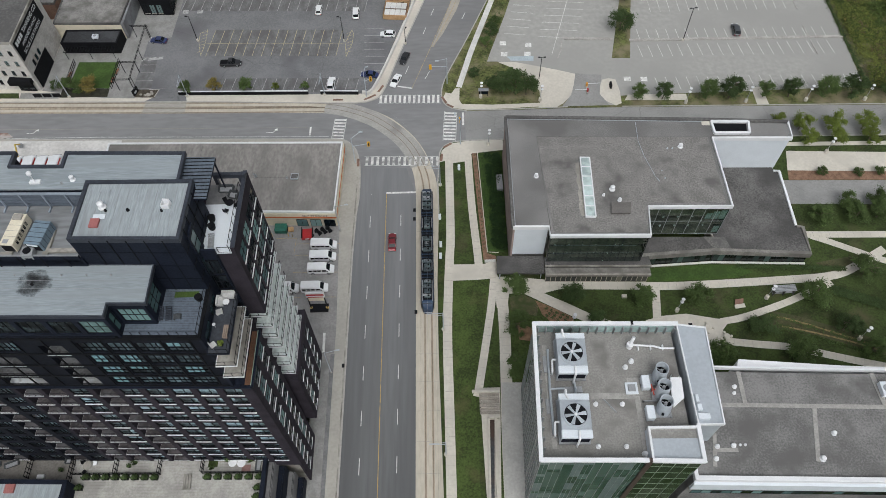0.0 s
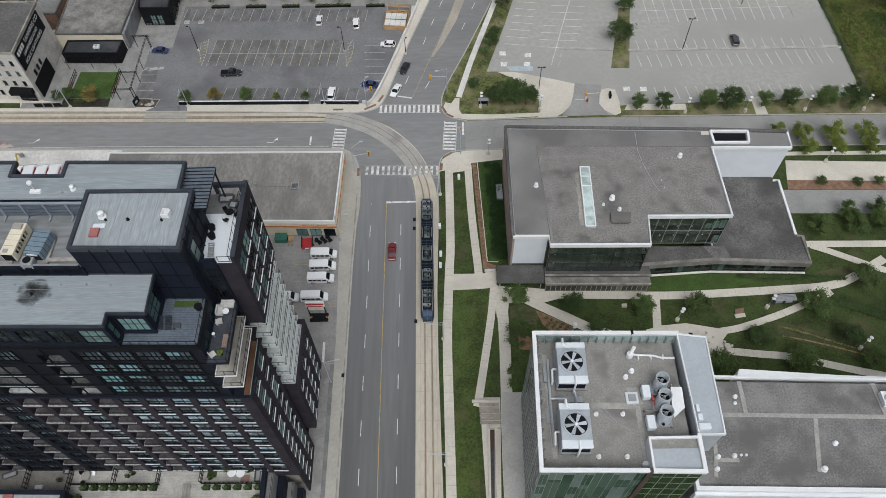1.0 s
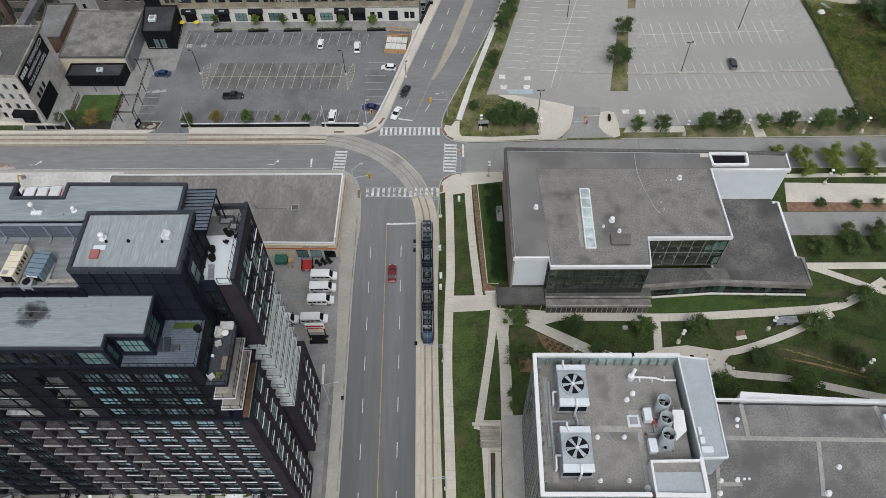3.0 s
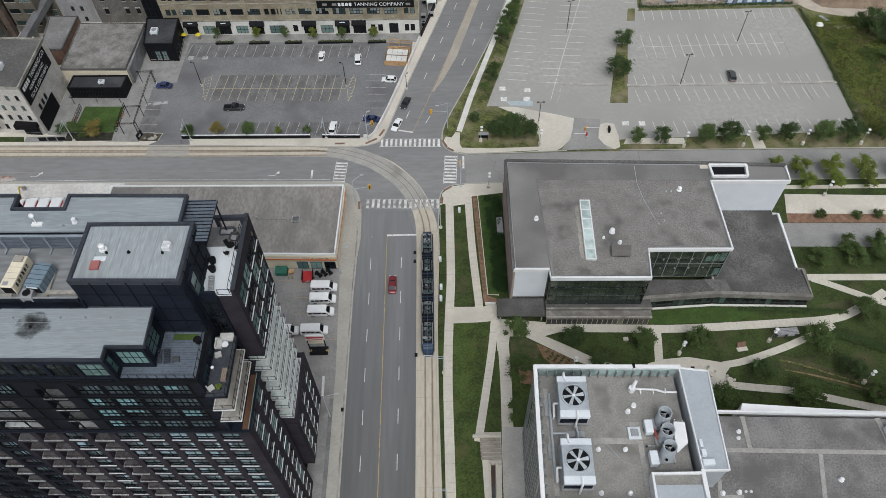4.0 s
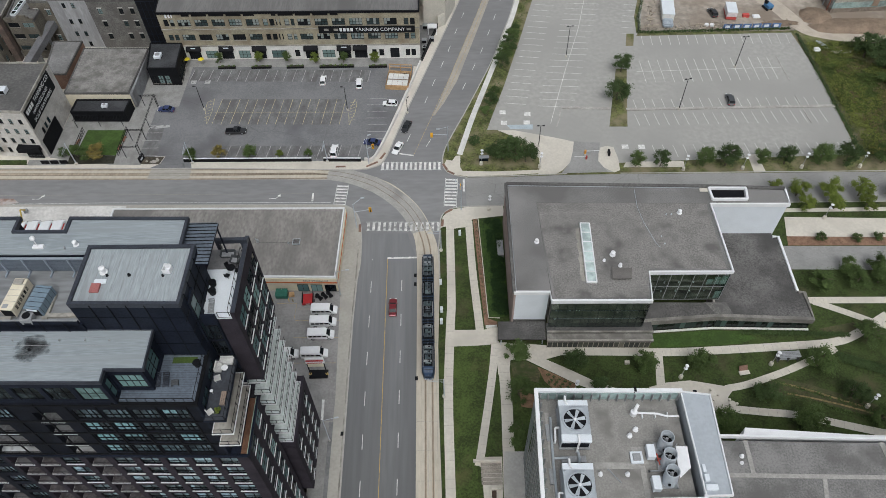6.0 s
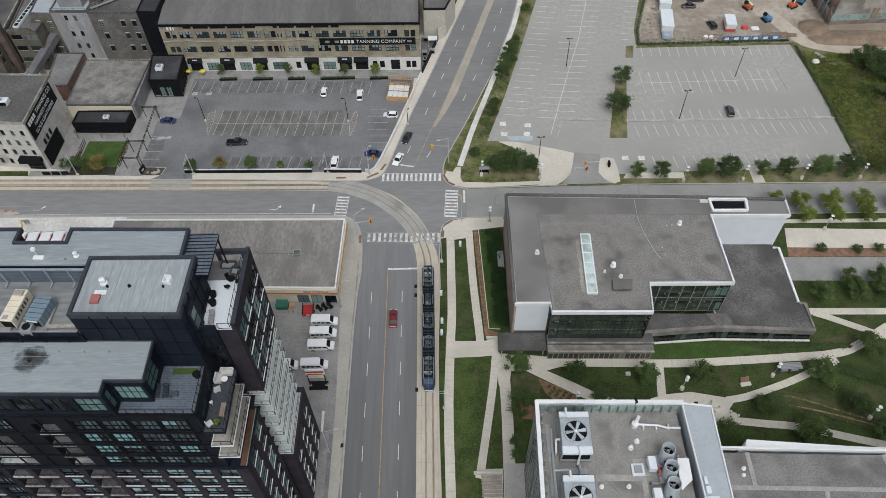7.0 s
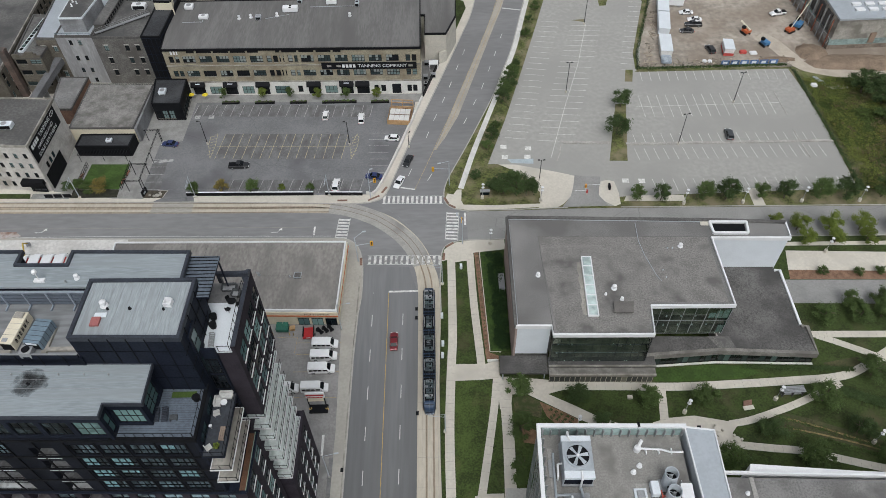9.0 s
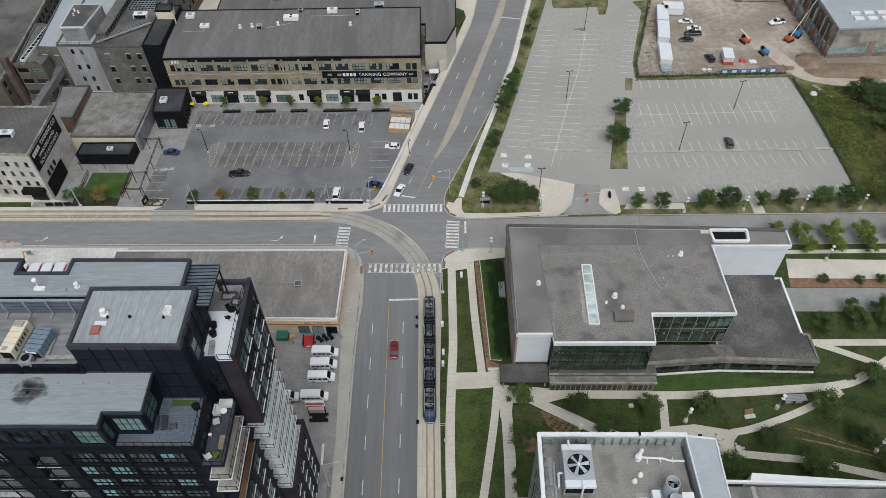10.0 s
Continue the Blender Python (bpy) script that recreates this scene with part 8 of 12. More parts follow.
ac_unit(-93.2, 153.6, 3.55, 1.6, 1.2, 0.9, WHITE_PANEL, "small white rooftop unit", False)
plain_block("black_kiosk", "black two-storey glazed entrance block with a dark roof", [(-84.1, 166.9), (-75.6, 166.6), (-76.4, 178.6), (-86.0, 179.0)], 6.0, BLACK, BLACK_FELT, (0.6,), BLACK, (1.5, 2.8), pitch=1.9, x_off=0.4, rim=0.2)
ac_unit(-81.9, 172.0, 6.05, 2.0, 2.2, 1.1, WHITE_PANEL, "white rooftop unit on the entrance block", False)

STAIR_RENDER = mat("streaked_pale_render", (0.29, 0.292, 0.30), 0.16, 0.25, 2.0, 0.88, 0.2, stain=(0.20, 0.20, 0.205), stain_scale=0.3, stain_at=0.57, stretch=(1, 1, 0.25))
plain_block("pale_stair_tower", "pale rendered mill stair tower with small dark windows", [(-114.4, 186.5), (-103.3, 186.0), (-103.3, 214), (-114.4, 214.5)], 16.6, STAIR_RENDER, PALE_METAL, win=(1.0, 1.6), spots=[(4.1, 14.4), (6.9, 14.4), (4.1, 9.0), (6.9, 9.1), (4.1, 4.8), (6.9, 4.8), (6.9, 1.2)], sides=(), coping=DARK_ROOF, category="mill building")
hp_b = plain_block("roof_house", "pale rendered roof house on the mill", [(-112.0, 188.6), (-105.0, 188.4), (-103.6, 201.2), (-112.2, 201.5)], 21.3, RENDER, FELT, (17.6,), win=(1.5, 2.2), pitch=9, x_off=3.0, sides=(0,), coping=WHITE_PANEL, rim=0.12, edge=0.18)
railing(hp_b, [(-114.0, 186.7), (-103.6, 186.3)], 16.7, 0.9, 0.12, 3.4, mat("teal_parapet", (0.12, 0.17, 0.18), 0.15))
for x, y in ((-110, 195), (-109, 196.5), (-110.5, 197.5)):
    roof_vent(hp_b, x, y, 21.3, 0.25, 0.9)
plain_block("grey_brick_mill", "weathered grey brick mill wing with sparse small windows", [(-103.2, 185.7), (-88.0, 185.2), (-86.6, 222), (-103.2, 222.5)], 16.3, GREY_BRICK, FELT, win=(1.25, 1.9), spots=[(u, z) for z in (12.7, 8.4, 4.1) for u in (3.2, 9.5, 12.8)], sides=(), coping=DARK_ROOF, lintel=PALE_BRICK, category="mill building")
# Skin over the cream east wall; the wall's shade is put in as blue-grey
bm = bmesh.new()
box(bm, -86.96, 157.4, 0.15, -86.2, 177.7, 5.0)
part("side_wall", bm, mat("blue_grey_render", (0.2, 0.207, 0.218), 0.15, 0.4, 3, 0.9, 0.15, stain=(0.14, 0.14, 0.145), stain_scale=0.3), low_b, "side wall with its shade put into a blue-grey colour")
plain_block("link_penthouse", "small cream roof house with a dark roof on the stair link", [(-86.8, 198.2), (-81.3, 197.8), (-82.2, 202.0), (-87.1, 202.2)], 20.4, CREAM, BLACK_FELT, coping=BLACK, sides=(), rim=0.15)
gal = thing("sloping_gallery", "grey sheet-clad gallery sloping up to the mill", "gallery")
bm = bmesh.new()
g0, g1 = [(-122.3, 169.4), (-120.0, 169.2)], [(-117.4, 187.4), (-115.2, 187.2)]
q = [bm.verts.new((x, y, z)) for (x, y), z in zip(g0 + g1[::-1], (3.2, 3.2, 7.2, 7.2))] + [bm.verts.new((x, y, z)) for (x, y), z in zip(g0 + g1[::-1], (5.0, 5.0, 9.4, 9.4))]
for f in ((3, 2, 1, 0), (4, 5, 6, 7), (0, 1, 5, 4), (1, 2, 6, 5), (2, 3, 7, 6), (3, 0, 4, 7)):
    bm.faces.new([q[i] for i in f])
part("cladding", bm, mat("dark_grey_sheet", (0.12, 0.122, 0.128), 0.2, 0.4, 3, 0.6), gal)
for k, (x, y) in enumerate(((-121.2, 171), (-119.5, 177), (-118.0, 183))):
    bm = bmesh.new()
    box(bm, x - 0.9, y - 0.2, 0.1, x + 0.9, y + 0.2, 3.4 + 1.25 * k)
    part("trestle", bm, GREY_METAL, gal)
plain_block("dark_stair_link", "dark glazed stair link between the mills", [(-87.8, 183.6), (-82.0, 183.2), (-81.3, 206), (-87.4, 206.4)], 17.6, BLACK, BLACK_FELT, coping=BLACK, sides=(), rim=0.2)
lk = thing("glazing_grid", "black steel glazing grid of the stair link", "glazing")
bm = bmesh.new()
lattice(bm, 5.6, 16.5, 4, 6, 0.14)
part("mullion_grid", bm, CHARCOAL, lk, "", turn((-87.7, 183.5, 0.6), (1, -0.07)))
bm = bmesh.new()
lattice(bm, 18, 16.5, 8, 6, 0.14)
part("mullion_grid", bm, CHARCOAL, lk, "", turn((-81.9, 183.6, 0.6), (0.03, 1)))
ac_unit(-92.9, 201.4, 16.35, 4.2, 2.2, 1.6, WHITE, "white rooftop unit on the mill wing", True)
sg = thing("skylight_grid", "white framed grid of roof lights on the mill wing", "roof light", m=pose(-98.9, 206.5, 16.5, 0, 0, -5))
bm = bmesh.new()
box(bm, 0, 0, -0.2, 9.8, 5.8, 0.02)
part("glazing", bm, HALL_GLASS, sg)
bm = bmesh.new()
lattice(bm, 9.8, 5.8, 9, 5, 0.11, -0.1, 0.08)
part("frame", bm, PALE_METAL, sg, "pale glazing bars", Matrix.Translation((0, 5.8, 0.1)) @ Matrix.Rotation(math.radians(90), 4, "X"))
mo = thing("roof_monitor", "long dark roof monitor with side windows on the mill wing", "roof monitor", m=pose(-103.1, 189.6, 16.3, 0, 0, -3))
bm = bmesh.new()
box(bm, 0, 0, 0, 3.0, 24, 1.9)
part("wall", bm, GREY_BRICK, mo)
bm = bmesh.new()
box(bm, -0.15, -0.15, 1.9, 3.15, 24.1, 2.1)
part("roof", bm, FELT, mo)
pane = bmesh.new()
box(pane, 3.0, 0.0, 0.5, 3.05, 1.0, 1.6)
pane = mesh("pane", pane, CAR_GLASS)
for k in range(14):
    put("pane", pane, mo, Matrix.Translation((0, 0.8 + 1.65 * k, 0)))
plain_block("dark_brick_mill", "dark weathered brick mill wing", [(-121.0, 187.2), (-114.6, 186.7), (-114.6, 226), (-124, 227)], 15.6, OLD_BRICK, PALE_METAL, win=(1.3, 1.8), spots=[(1.6, 12.1), (5.1, 12.0), (1.6, 7.8), (5.1, 7.7), (4.7, 3.2)], sides=(), coping=DARK_ROOF, lintel=PALE_BRICK, category="mill building")
plain_block("gabled_mill", "buff brick mill with a stepped gable and roof light", [(-126.4, 181.4), (-117.9, 181.0), (-117.9, 186.4), (-121.3, 186.7), (-122.5, 204), (-128.7, 204.6)], 13.2, OLD_BRICK, FELT, win=(3.3, 1.5), spots=[(u, z) for z in (11.6, 7.8, 3.8) for u in (1.9, 6.3)], sides=(), coping=DARK_ROOF, category="mill building")
plain_block("far_west_mill", "long buff brick mill with a flat roof and many windows", [(-190, 178), (-128.6, 175), (-133.0, 240), (-190, 244)], 12.2, OLD_BRICK, FELT, (2.5, 6.2, 9.0), win=(1.3, 1.9), pitch=3.2, sides=(0, 1), coping=STONE, category="mill building")
plain_block("rear_west_mill", "long rear mill with a grey felt roof", [(-124, 229), (-88, 224), (-80, 300), (-124, 304)], 15.0, OLD_BRICK, FELT, (3, 7, 11), win=(1.3, 1.9), pitch=3.4, sides=(0, 1), coping=STONE, category="mill building")
plain_block("west_shed", "low grey shed with a flat metal roof", [(-140, 161), (-124.5, 164), (-124.5, 170), (-140, 168)], 5.0, GREY_BRICK, FELT, sides=(), coping=DARK_ROOF, rim=0.2)
rl = thing("roof_light", "long glazed roof light on the gabled mill", "roof light", m=pose(-124.1, 192.4, 13.2, 0, 0, -4))
bm = bmesh.new()
box(bm, -0.75, -8.8, 0, 0.75, 8.8, 0.7)
part("curb", bm, WHITE_PANEL, rl)
for k in range(10):
    bm = bmesh.new()
    box(bm, -0.5, -8.6 + 1.73 * k, 0.7, 0.5, -7.15 + 1.73 * k, 0.76)
    part("pane", bm, HALL_GLASS, rl)
cv = thing("roof_walkway", "steel roof walkway sloping across the mill wing", "walkway", m=pose(-95.6, 192.4, 16.4, 0, 0, 37))
bm = bmesh.new()
box(bm, -8.5, -0.5, 0.4, 8.5, 0.5, 0.55)
part("deck", bm, GREY_METAL, cv)
railing(cv, [(-8.5, -0.5), (8.5, -0.5)], 0.5, 1.0, 0.05, 1.2, GREY_METAL)
railing(cv, [(-8.5, 0.5), (8.5, 0.5)], 0.5, 1.0, 0.05, 1.2, GREY_METAL)
for ex in (-7, 0, 7):
    bm = bmesh.new()
    box(bm, ex - 0.1, -0.5, 0, ex + 0.1, 0.5, 0.4)
    part("foot", bm, GREY_METAL, cv)

# garden court with pergolas beside the car park
patch("garden_court", [(-104.9, 137.6), (-88.1, 134.4), (-79.8, 134.0), (-74.0, 156.9), (-73.9, 178), (-104.9, 178)], 0.156, PAVERS, "grey paved court between the mills", "pavement")
patch("garden_lawn", [(-97.8, 148.1), (-87.0, 147.7), (-87.4, 136.2), (-98.4, 137.2)], 0.18, BRIGHT_LAWN, "small bright green court lawn", "lawn")
for y in (157.6, 143.5, 137.0):
    pg = thing("pergola", "black steel truss pergola frame over the court", "pergola", "court pergolas", pose(-82.4, y, 0.15))
    for ex in (-1.9, 1.9):
        bm = bmesh.new()
        rod(bm, (ex, 0, 0), (ex, 0, 4.0), 0.09, 6)
        part("post", bm, BLACK, pg)
    bm = bmesh.new()
    for z in (3.6, 4.0):
        rod(bm, (-2.4, 0, z), (2.4, 0, z), 0.06, 5)
    for k in range(6):
        rod(bm, (-2.4 + 0.8 * k, 0, 3.6 if k % 2 else 4.0), (-1.6 + 0.8 * k, 0, 4.0 if k % 2 else 3.6), 0.04, 4)
    part("truss", bm, BLACK, pg)
tr = thing("long_truss", "long black steel truss linking the pergolas", "truss")
for off in (-80.5,):
    bm = bmesh.new()
    for z in (3.7, 4.15):
        rod(bm, (off, 137, z), (off - 0.2, 158, z), 0.06, 5)
    for k in range(20):
        rod(bm, (off, 137 + k * 1.05, 3.7 if k % 2 else 4.15), (off, 138.05 + k * 1.05, 4.15 if k % 2 else 3.7), 0.04, 4)
    part("girder", bm, BLACK, tr)
for y in (138.2, 148, 157):
    bm = bmesh.new()
    rod(bm, (-80.5, y, 0.15), (-80.5, y, 3.7), 0.08, 6)
    part("post", bm, BLACK, tr)

# entrance front and clipped hedge at the sign building, trellis and dark bed in the court
bm = bmesh.new()
lattice(bm, 4.4, 3.1, 4, 2, 0.12)
part("entrance_glazing", bm, BLACK, signb, "black glazed entrance under the awning", turn((-110.4, 137.9, 0.16), (1, -0.09)))
bm = bmesh.new()
box(bm, 0, 0.02, 0, 4.4, 0.06, 3.0)
part("entrance_glass", bm, CAR_GLASS, signb, "", turn((-110.4, 137.9, 0.16), (1, -0.09)))
patch("court_bed", [(-99.6, 138.6), (-87.2, 137.8), (-87.1, 134.75), (-99.6, 134.9)], 0.2, mat("dark_bed_soil", (0.03, 0.03, 0.02), 0.4, 0.6, 3, 0.95, 0.4), "dark planting bed behind the street fence", "planting bed")
tl = thing("court_trellis", "black slatted trellis before the black pavilion", "trellis")
bm = bmesh.new()
lattice(bm, 13.5, 2.2, 16, 1, 0.12, -0.06, 0.06)
part("slat_grid", bm, BLACK, tl, "", Matrix.Translation((-101.4, 149.2, 2.6)) @ Matrix.Rotation(math.radians(-90), 4, "X"))
for x in (-101, -94.5, -88.2):
    bm = bmesh.new()
    rod(bm, (x, 149.3, 0.15), (x, 149.3, 2.6), 0.07, 6)
    part("post", bm, BLACK, tl)
for k in range(2):
    rl2 = thing("court_screen", "black steel screen panel beside the court lawn", "screen", "court screens", pose((-98.6, -86.6)[k], 137.6, 0.15))
    bm = bmesh.new()
    lattice(bm, 10.0, 1.6, 9, 2, 0.09)
    part("screen_grid", bm, BLACK, rl2, "", Matrix.Rotation(math.radians(90), 4, "Z"))

# stepped gable and chimney of the gabled mill
bm = bmesh.new()
for k, (a, b, h) in enumerate(((-126.3, -124.4, 1.0), (-124.4, -123.0, 0.6), (-123.0, -122.3, 1.0), (-122.3, -119.9, 1.7), (-119.9, -119.2, 1.1), (-119.2, -118.0, 0.6))):
    box(bm, a, 181.0, 13.0, b, 181.6, 13.2 + h)
solid("stepped_gable", bm, OLD_BRICK, "stepped brown brick gable above the mill wall", "gable")
bm = bmesh.new()
box(bm, -0.9, -0.9, 0, 0.9, 0.9, 16.5)
box(bm, -1.05, -1.05, 15.8, 1.05, 1.05, 16.2)
solid("brick_chimney", bm, mat("sooty_red_brick", (0.125, 0.092, 0.078), 0.3, 0.4, 3, 0.9, 0.3, stain=(0.07, 0.06, 0.055), stain_scale=0.3, stain_at=0.55), "square red-brown brick chimney stack beside the mill", "chimney", m=pose(-127.9, 180.6, 0.1))


# ---- building site to the north-east ----
site = thing("unfinished_building", "unfinished grey building with a pale sheet roof and open bays", "building")
bm = bmesh.new()
prism(bm, [(123.2, 194.6), (210, 197), (210, 260), (121, 256)], 1.5, 3.4)
part("lower_wall", bm, mat("teal_membrane", (0.20, 0.265, 0.255), 0.35, 0.2, 1.5, stain=(0.27, 0.29, 0.28), stain_scale=0.3), site, "teal membrane wall base")
bm = bmesh.new()
prism(bm, [(123.0, 194.4), (210, 196.8), (210, 260), (120.8, 256)], 0.15, 1.5)
part("foundation", bm, mat("muddy_foundation", (0.2, 0.165, 0.135), 0.3, 0.3, 2, stain=(0.13, 0.105, 0.085), stain_scale=0.3), site, "mud-stained concrete foundation")
bm = bmesh.new()
ribbon(bm, [(122.9, 195.2), (120.9, 250)], 0.35, 1.5, 4.0)
part("side_sheathing", bm, mat("grey_sheathing", (0.23, 0.225, 0.215), 0.35, 0.3, 2, stain=(0.15, 0.13, 0.12), stain_scale=0.4, stain_at=0.56), site, "patched grey wall sheathing")
for k in range(12):
    bm = bmesh.new()
    y = 195.6 + 3.1 * k
    box(bm, 122.3 - 0.036 * (y - 195), y, 0.2, 122.6 - 0.036 * (y - 195), y + 0.3, 9.8)
    part("scaffold_post", bm, mat("red_oxide_steel", (0.22, 0.09, 0.06), 0.3) if k == 0 else bpy.data.materials["red_oxide_steel"] if k % 3 == 0 else GREY_METAL, site)
bm = bmesh.new()
prism(bm, [(123.6, 194.8), (210, 197.3), (210, 260), (124, 256)], 3.4, 10.6)
part("upper_wall", bm, STONE, site)
roof(site, [(123.4, 194.2), (210, 196.6), (210, 260), (124.5, 256)], 10.8, PALE_METAL, PALE_METAL, 0.15, 0.3, label="pale blue-grey sheet roof")
for k in range(6):
    bm = bmesh.new()
    box(bm, 130 + 4.2 * (k % 3), 198.6 + 3.2 * (k // 3), 10.9, 132.8 + 4.2 * (k % 3), 200 + 3.2 * (k // 3), 11.4)
    part("skylight", bm, WHITE, site)
# Open bays as solid boxes, the shade inside them put in as dark colour
for y in (199, 205, 211, 217):
    bm = bmesh.new()
    box(bm, 123.3, y, 4.2, 124.4, y + 4.0, 9.6)
    part("open_bay", bm, DARK_ROOF, site)
bm = bmesh.new()
box(bm, 135.6, 194.75, 2.0, 137.4, 195.2, 5.4)
part("door", bm, mat("dull_brown_door", (0.22, 0.16, 0.12), 0.2), site)
site_mat = mat("soil_mound", (0.20, 0.15, 0.11), 0.3, 0.3, 3, 0.95, 0.8, dist=0.2)
rng = random.Random(5)


def heap(x, y, rx, ry, h, seed):
    bm = bmesh.new()
    n, m = 22, 6
    rings = []
    for j in range(m):
        t = j / (m - 1)
        ring = []
        for k in range(n):
            a = k * math.tau / n
            r = (1 - t) * (1 + 0.28 * noise.noise(Vector((3 * math.cos(a), 3 * math.sin(a), seed + t * 2))))
            ring.append(bm.verts.new((rx * r * math.cos(a), ry * r * math.sin(a), 0.1 + h * (1 - (1 - t) ** 2) * (1 + 0.3 * noise.noise(Vector((2 * math.cos(a), 2 * math.sin(a), seed * 3 + t)))))))
        rings.append(ring)
    for a, b in zip(rings, rings[1:]):
        for k in range(n):
            bm.faces.new((a[k], a[(k + 1) % n], b[(k + 1) % n], b[k]))
    solid("soil_mound", bm, site_mat, "heap of loose brown excavated soil", "soil heap", "soil heaps", m=pose(x, y, 0.0), smooth=True)


for x, y, rx, ry, h, s in ((132, 187, 18, 4.5, 1.6, 1), (118, 193, 5, 5, 1.4, 2), (155, 185, 14, 4, 1.4, 5), (106, 189.5, 6, 1.6, 0.7, 6)):
    heap(x, y, rx, ry, h, s)
path("haul_road", [(104, 203), (107.4, 198.8), (112, 187.5), (117, 184), (126, 181.5), (142, 179), (200, 176)], 5.5, 0.16, mat("haul_road_sand", (0.42, 0.37, 0.31), 0.14, 0.3, 5, 0.95, 0.3), "pale sandy haul road", joints=0)


def trailer(x, y, ang, w=3.0, l=13.0, h=2.7, m=None, label="long white site office trailer"):
    t = thing("site_trailer", label, "trailer", "site trailers", pose(x, y, 0.15, 0, 0, ang))
    bm = bmesh.new()
    box(bm, -w / 2, -l / 2, 0.5, w / 2, l / 2, h)
    part("body", bm, m or WHITE_PANEL, t)
    bm = bmesh.new()
    box(bm, -w / 2 - 0.1, -l / 2 - 0.1, h, w / 2 + 0.1, l / 2 + 0.1, h + 0.12)
    part("roof", bm, WHITE_PANEL, t)
    for ey in (-l * 0.3, l * 0.3):
        bm = bmesh.new()
        box(bm, -w / 2 + 0.2, ey - 0.4, 0, w / 2 - 0.2, ey + 0.4, 0.5)
        part("support", bm, GREY_METAL, t)
    for k in range(4):
        bm = bmesh.new()
        box(bm, w / 2, -l / 2 + 1.2 + k * l / 4.4, 1.3, w / 2 + 0.03, -l / 2 + 2.4 + k * l / 4.4, 2.1)
        part("window", bm, TEAL, t)
    return t


trailer(76.2, 219.9, -11, 3.6, 9.4, 2.7)
trailer(74.2, 209.4, -11, 3.6, 10.2, 2.7)
trailer(71.9, 196.4, -8, 3.6, 9.4, 2.7, WHITE_WALL, "white site trailer with a pale tarpaulin")
trailer(80.9, 224.2, 84, 4.6, 6.4, 2.7, bpy.data.materials["white_metal_coping"], "short white and red site container")
bm = bmesh.new()
box(bm, -1.6, -2.0, 0.1, 1.6, 2.0, 1.3)
bmesh.ops.bevel(bm, geom=bm.edges[:], offset=0.3, segments=2, affect="EDGES")
solid("tarpaulin", bm, mat("grey_blue_tarp", (0.30, 0.34, 0.38), 0.2, 0.8, 4), "grey-blue tarpaulin over stacked goods", "tarpaulin", m=pose(71.0, 190.2, 0.15, 0, 0, -10))
trailer(112, 231, 88, 3, 15, 2.7, STONE, "row of grey site cabins")
cabin = trailer(91.4, 194.4, -8, 3.0, 5.6, 2.8, mat("red_white_cabin", (0.64, 0.60, 0.60), 0.2), "short white and red storage container")
for y in (-2.83, 2.83):
    bm = bmesh.new()
    box(bm, -1.52, y - 0.03, 0.35, 1.52, y + 0.03, 1.3)
    part("red_skirt", bm, mat("red_cabin_paint", (0.42, 0.07, 0.06), 0.15) if y < 0 else bpy.data.materials["red_cabin_paint"], cabin)
for x in (-1.52, 1.52):
    bm = bmesh.new()
    box(bm, x - 0.03, -2.8, 0.35, x + 0.03, 2.8, 0.9)
    part("red_skirt", bm, bpy.data.materials["red_cabin_paint"], cabin)
scr = thing("banner_fence", "blue printed banner panels on a site fence", "fence")
for k in range(6):
    bm = bmesh.new()
    box(bm, 87.4 + 3.0 * k, 187.1, 0.2, 90.1 + 3.0 * k, 187.2, 1.9)
    part("banner", bm, mat("blue_banner", (0.08, 0.14, 0.28), 0.5, 0.9) if k == 0 else bpy.data.materials["blue_banner"], scr)
    bm = bmesh.new()
    box(bm, 88.0 + 3.0 * k, 187.06, 0.6, 89.4 + 3.0 * k, 187.1, 1.5)
    part("writing_bar", bm, WHITE_PANEL, scr)


def machine(x, y, ang, m, label, boom=True, name="excavator"):
    """tracks, body, cab, boom, arm, bucket"""
    t = thing(name, label, "construction machine", "site machines", pose(x, y, 0.15, 0, 0, ang))
    for e in (-1.1, 1.1):
        bm = bmesh.new()
        box(bm, e - 0.3, -1.8, 0, e + 0.3, 1.8, 0.8)
        bmesh.ops.bevel(bm, geom=bm.edges[:], offset=0.15, segments=2, affect="EDGES")
        part("track", bm, RUBBER, t)
    bm = bmesh.new()
    box(bm, -1.3, -2.0, 0.9, 1.3, 1.2, 2.0)
    bmesh.ops.bevel(bm, geom=bm.edges[:], offset=0.12, segments=1, affect="EDGES")
    part("body", bm, m, t)
    bm = bmesh.new()
    box(bm, -1.25, 0.0, 2.0, -0.2, 1.3, 2.9)
    part("cab", bm, CAR_GLASS, t)
    if boom:
        for nm, p, q, r in (("boom", (0.4, 1.0, 1.9), (0.4, 4.4, 4.2), 0.28), ("arm", (0.4, 4.4, 4.2), (0.4, 6.4, 1.8), 0.2)):
            bm = bmesh.new()
            rod(bm, p, q, r, 5)
            part(nm, bm, m, t)
        bm = bmesh.new()
        box(bm, -0.2, 6.0, 0.9, 1.0, 6.9, 1.8)
        part("bucket", bm, GREY_METAL, t)
    return t


ORANGE_PAINT = mat("orange_machine_paint", (0.42, 0.10, 0.035), 0.15, rough=0.5)
BLUE_PAINT = mat("blue_machine_paint", (0.06, 0.17, 0.33), 0.15, rough=0.5)
machine(100.2, 204.6, 25, ORANGE_PAINT, "orange tracked telehandler on the building site", False, "telehandler").scale = (0.8, 0.8, 0.9)
bm = bmesh.new()
rod(bm, (100.9, 203.2, 2.2), (99.2, 207.8, 2.9), 0.3, 6)
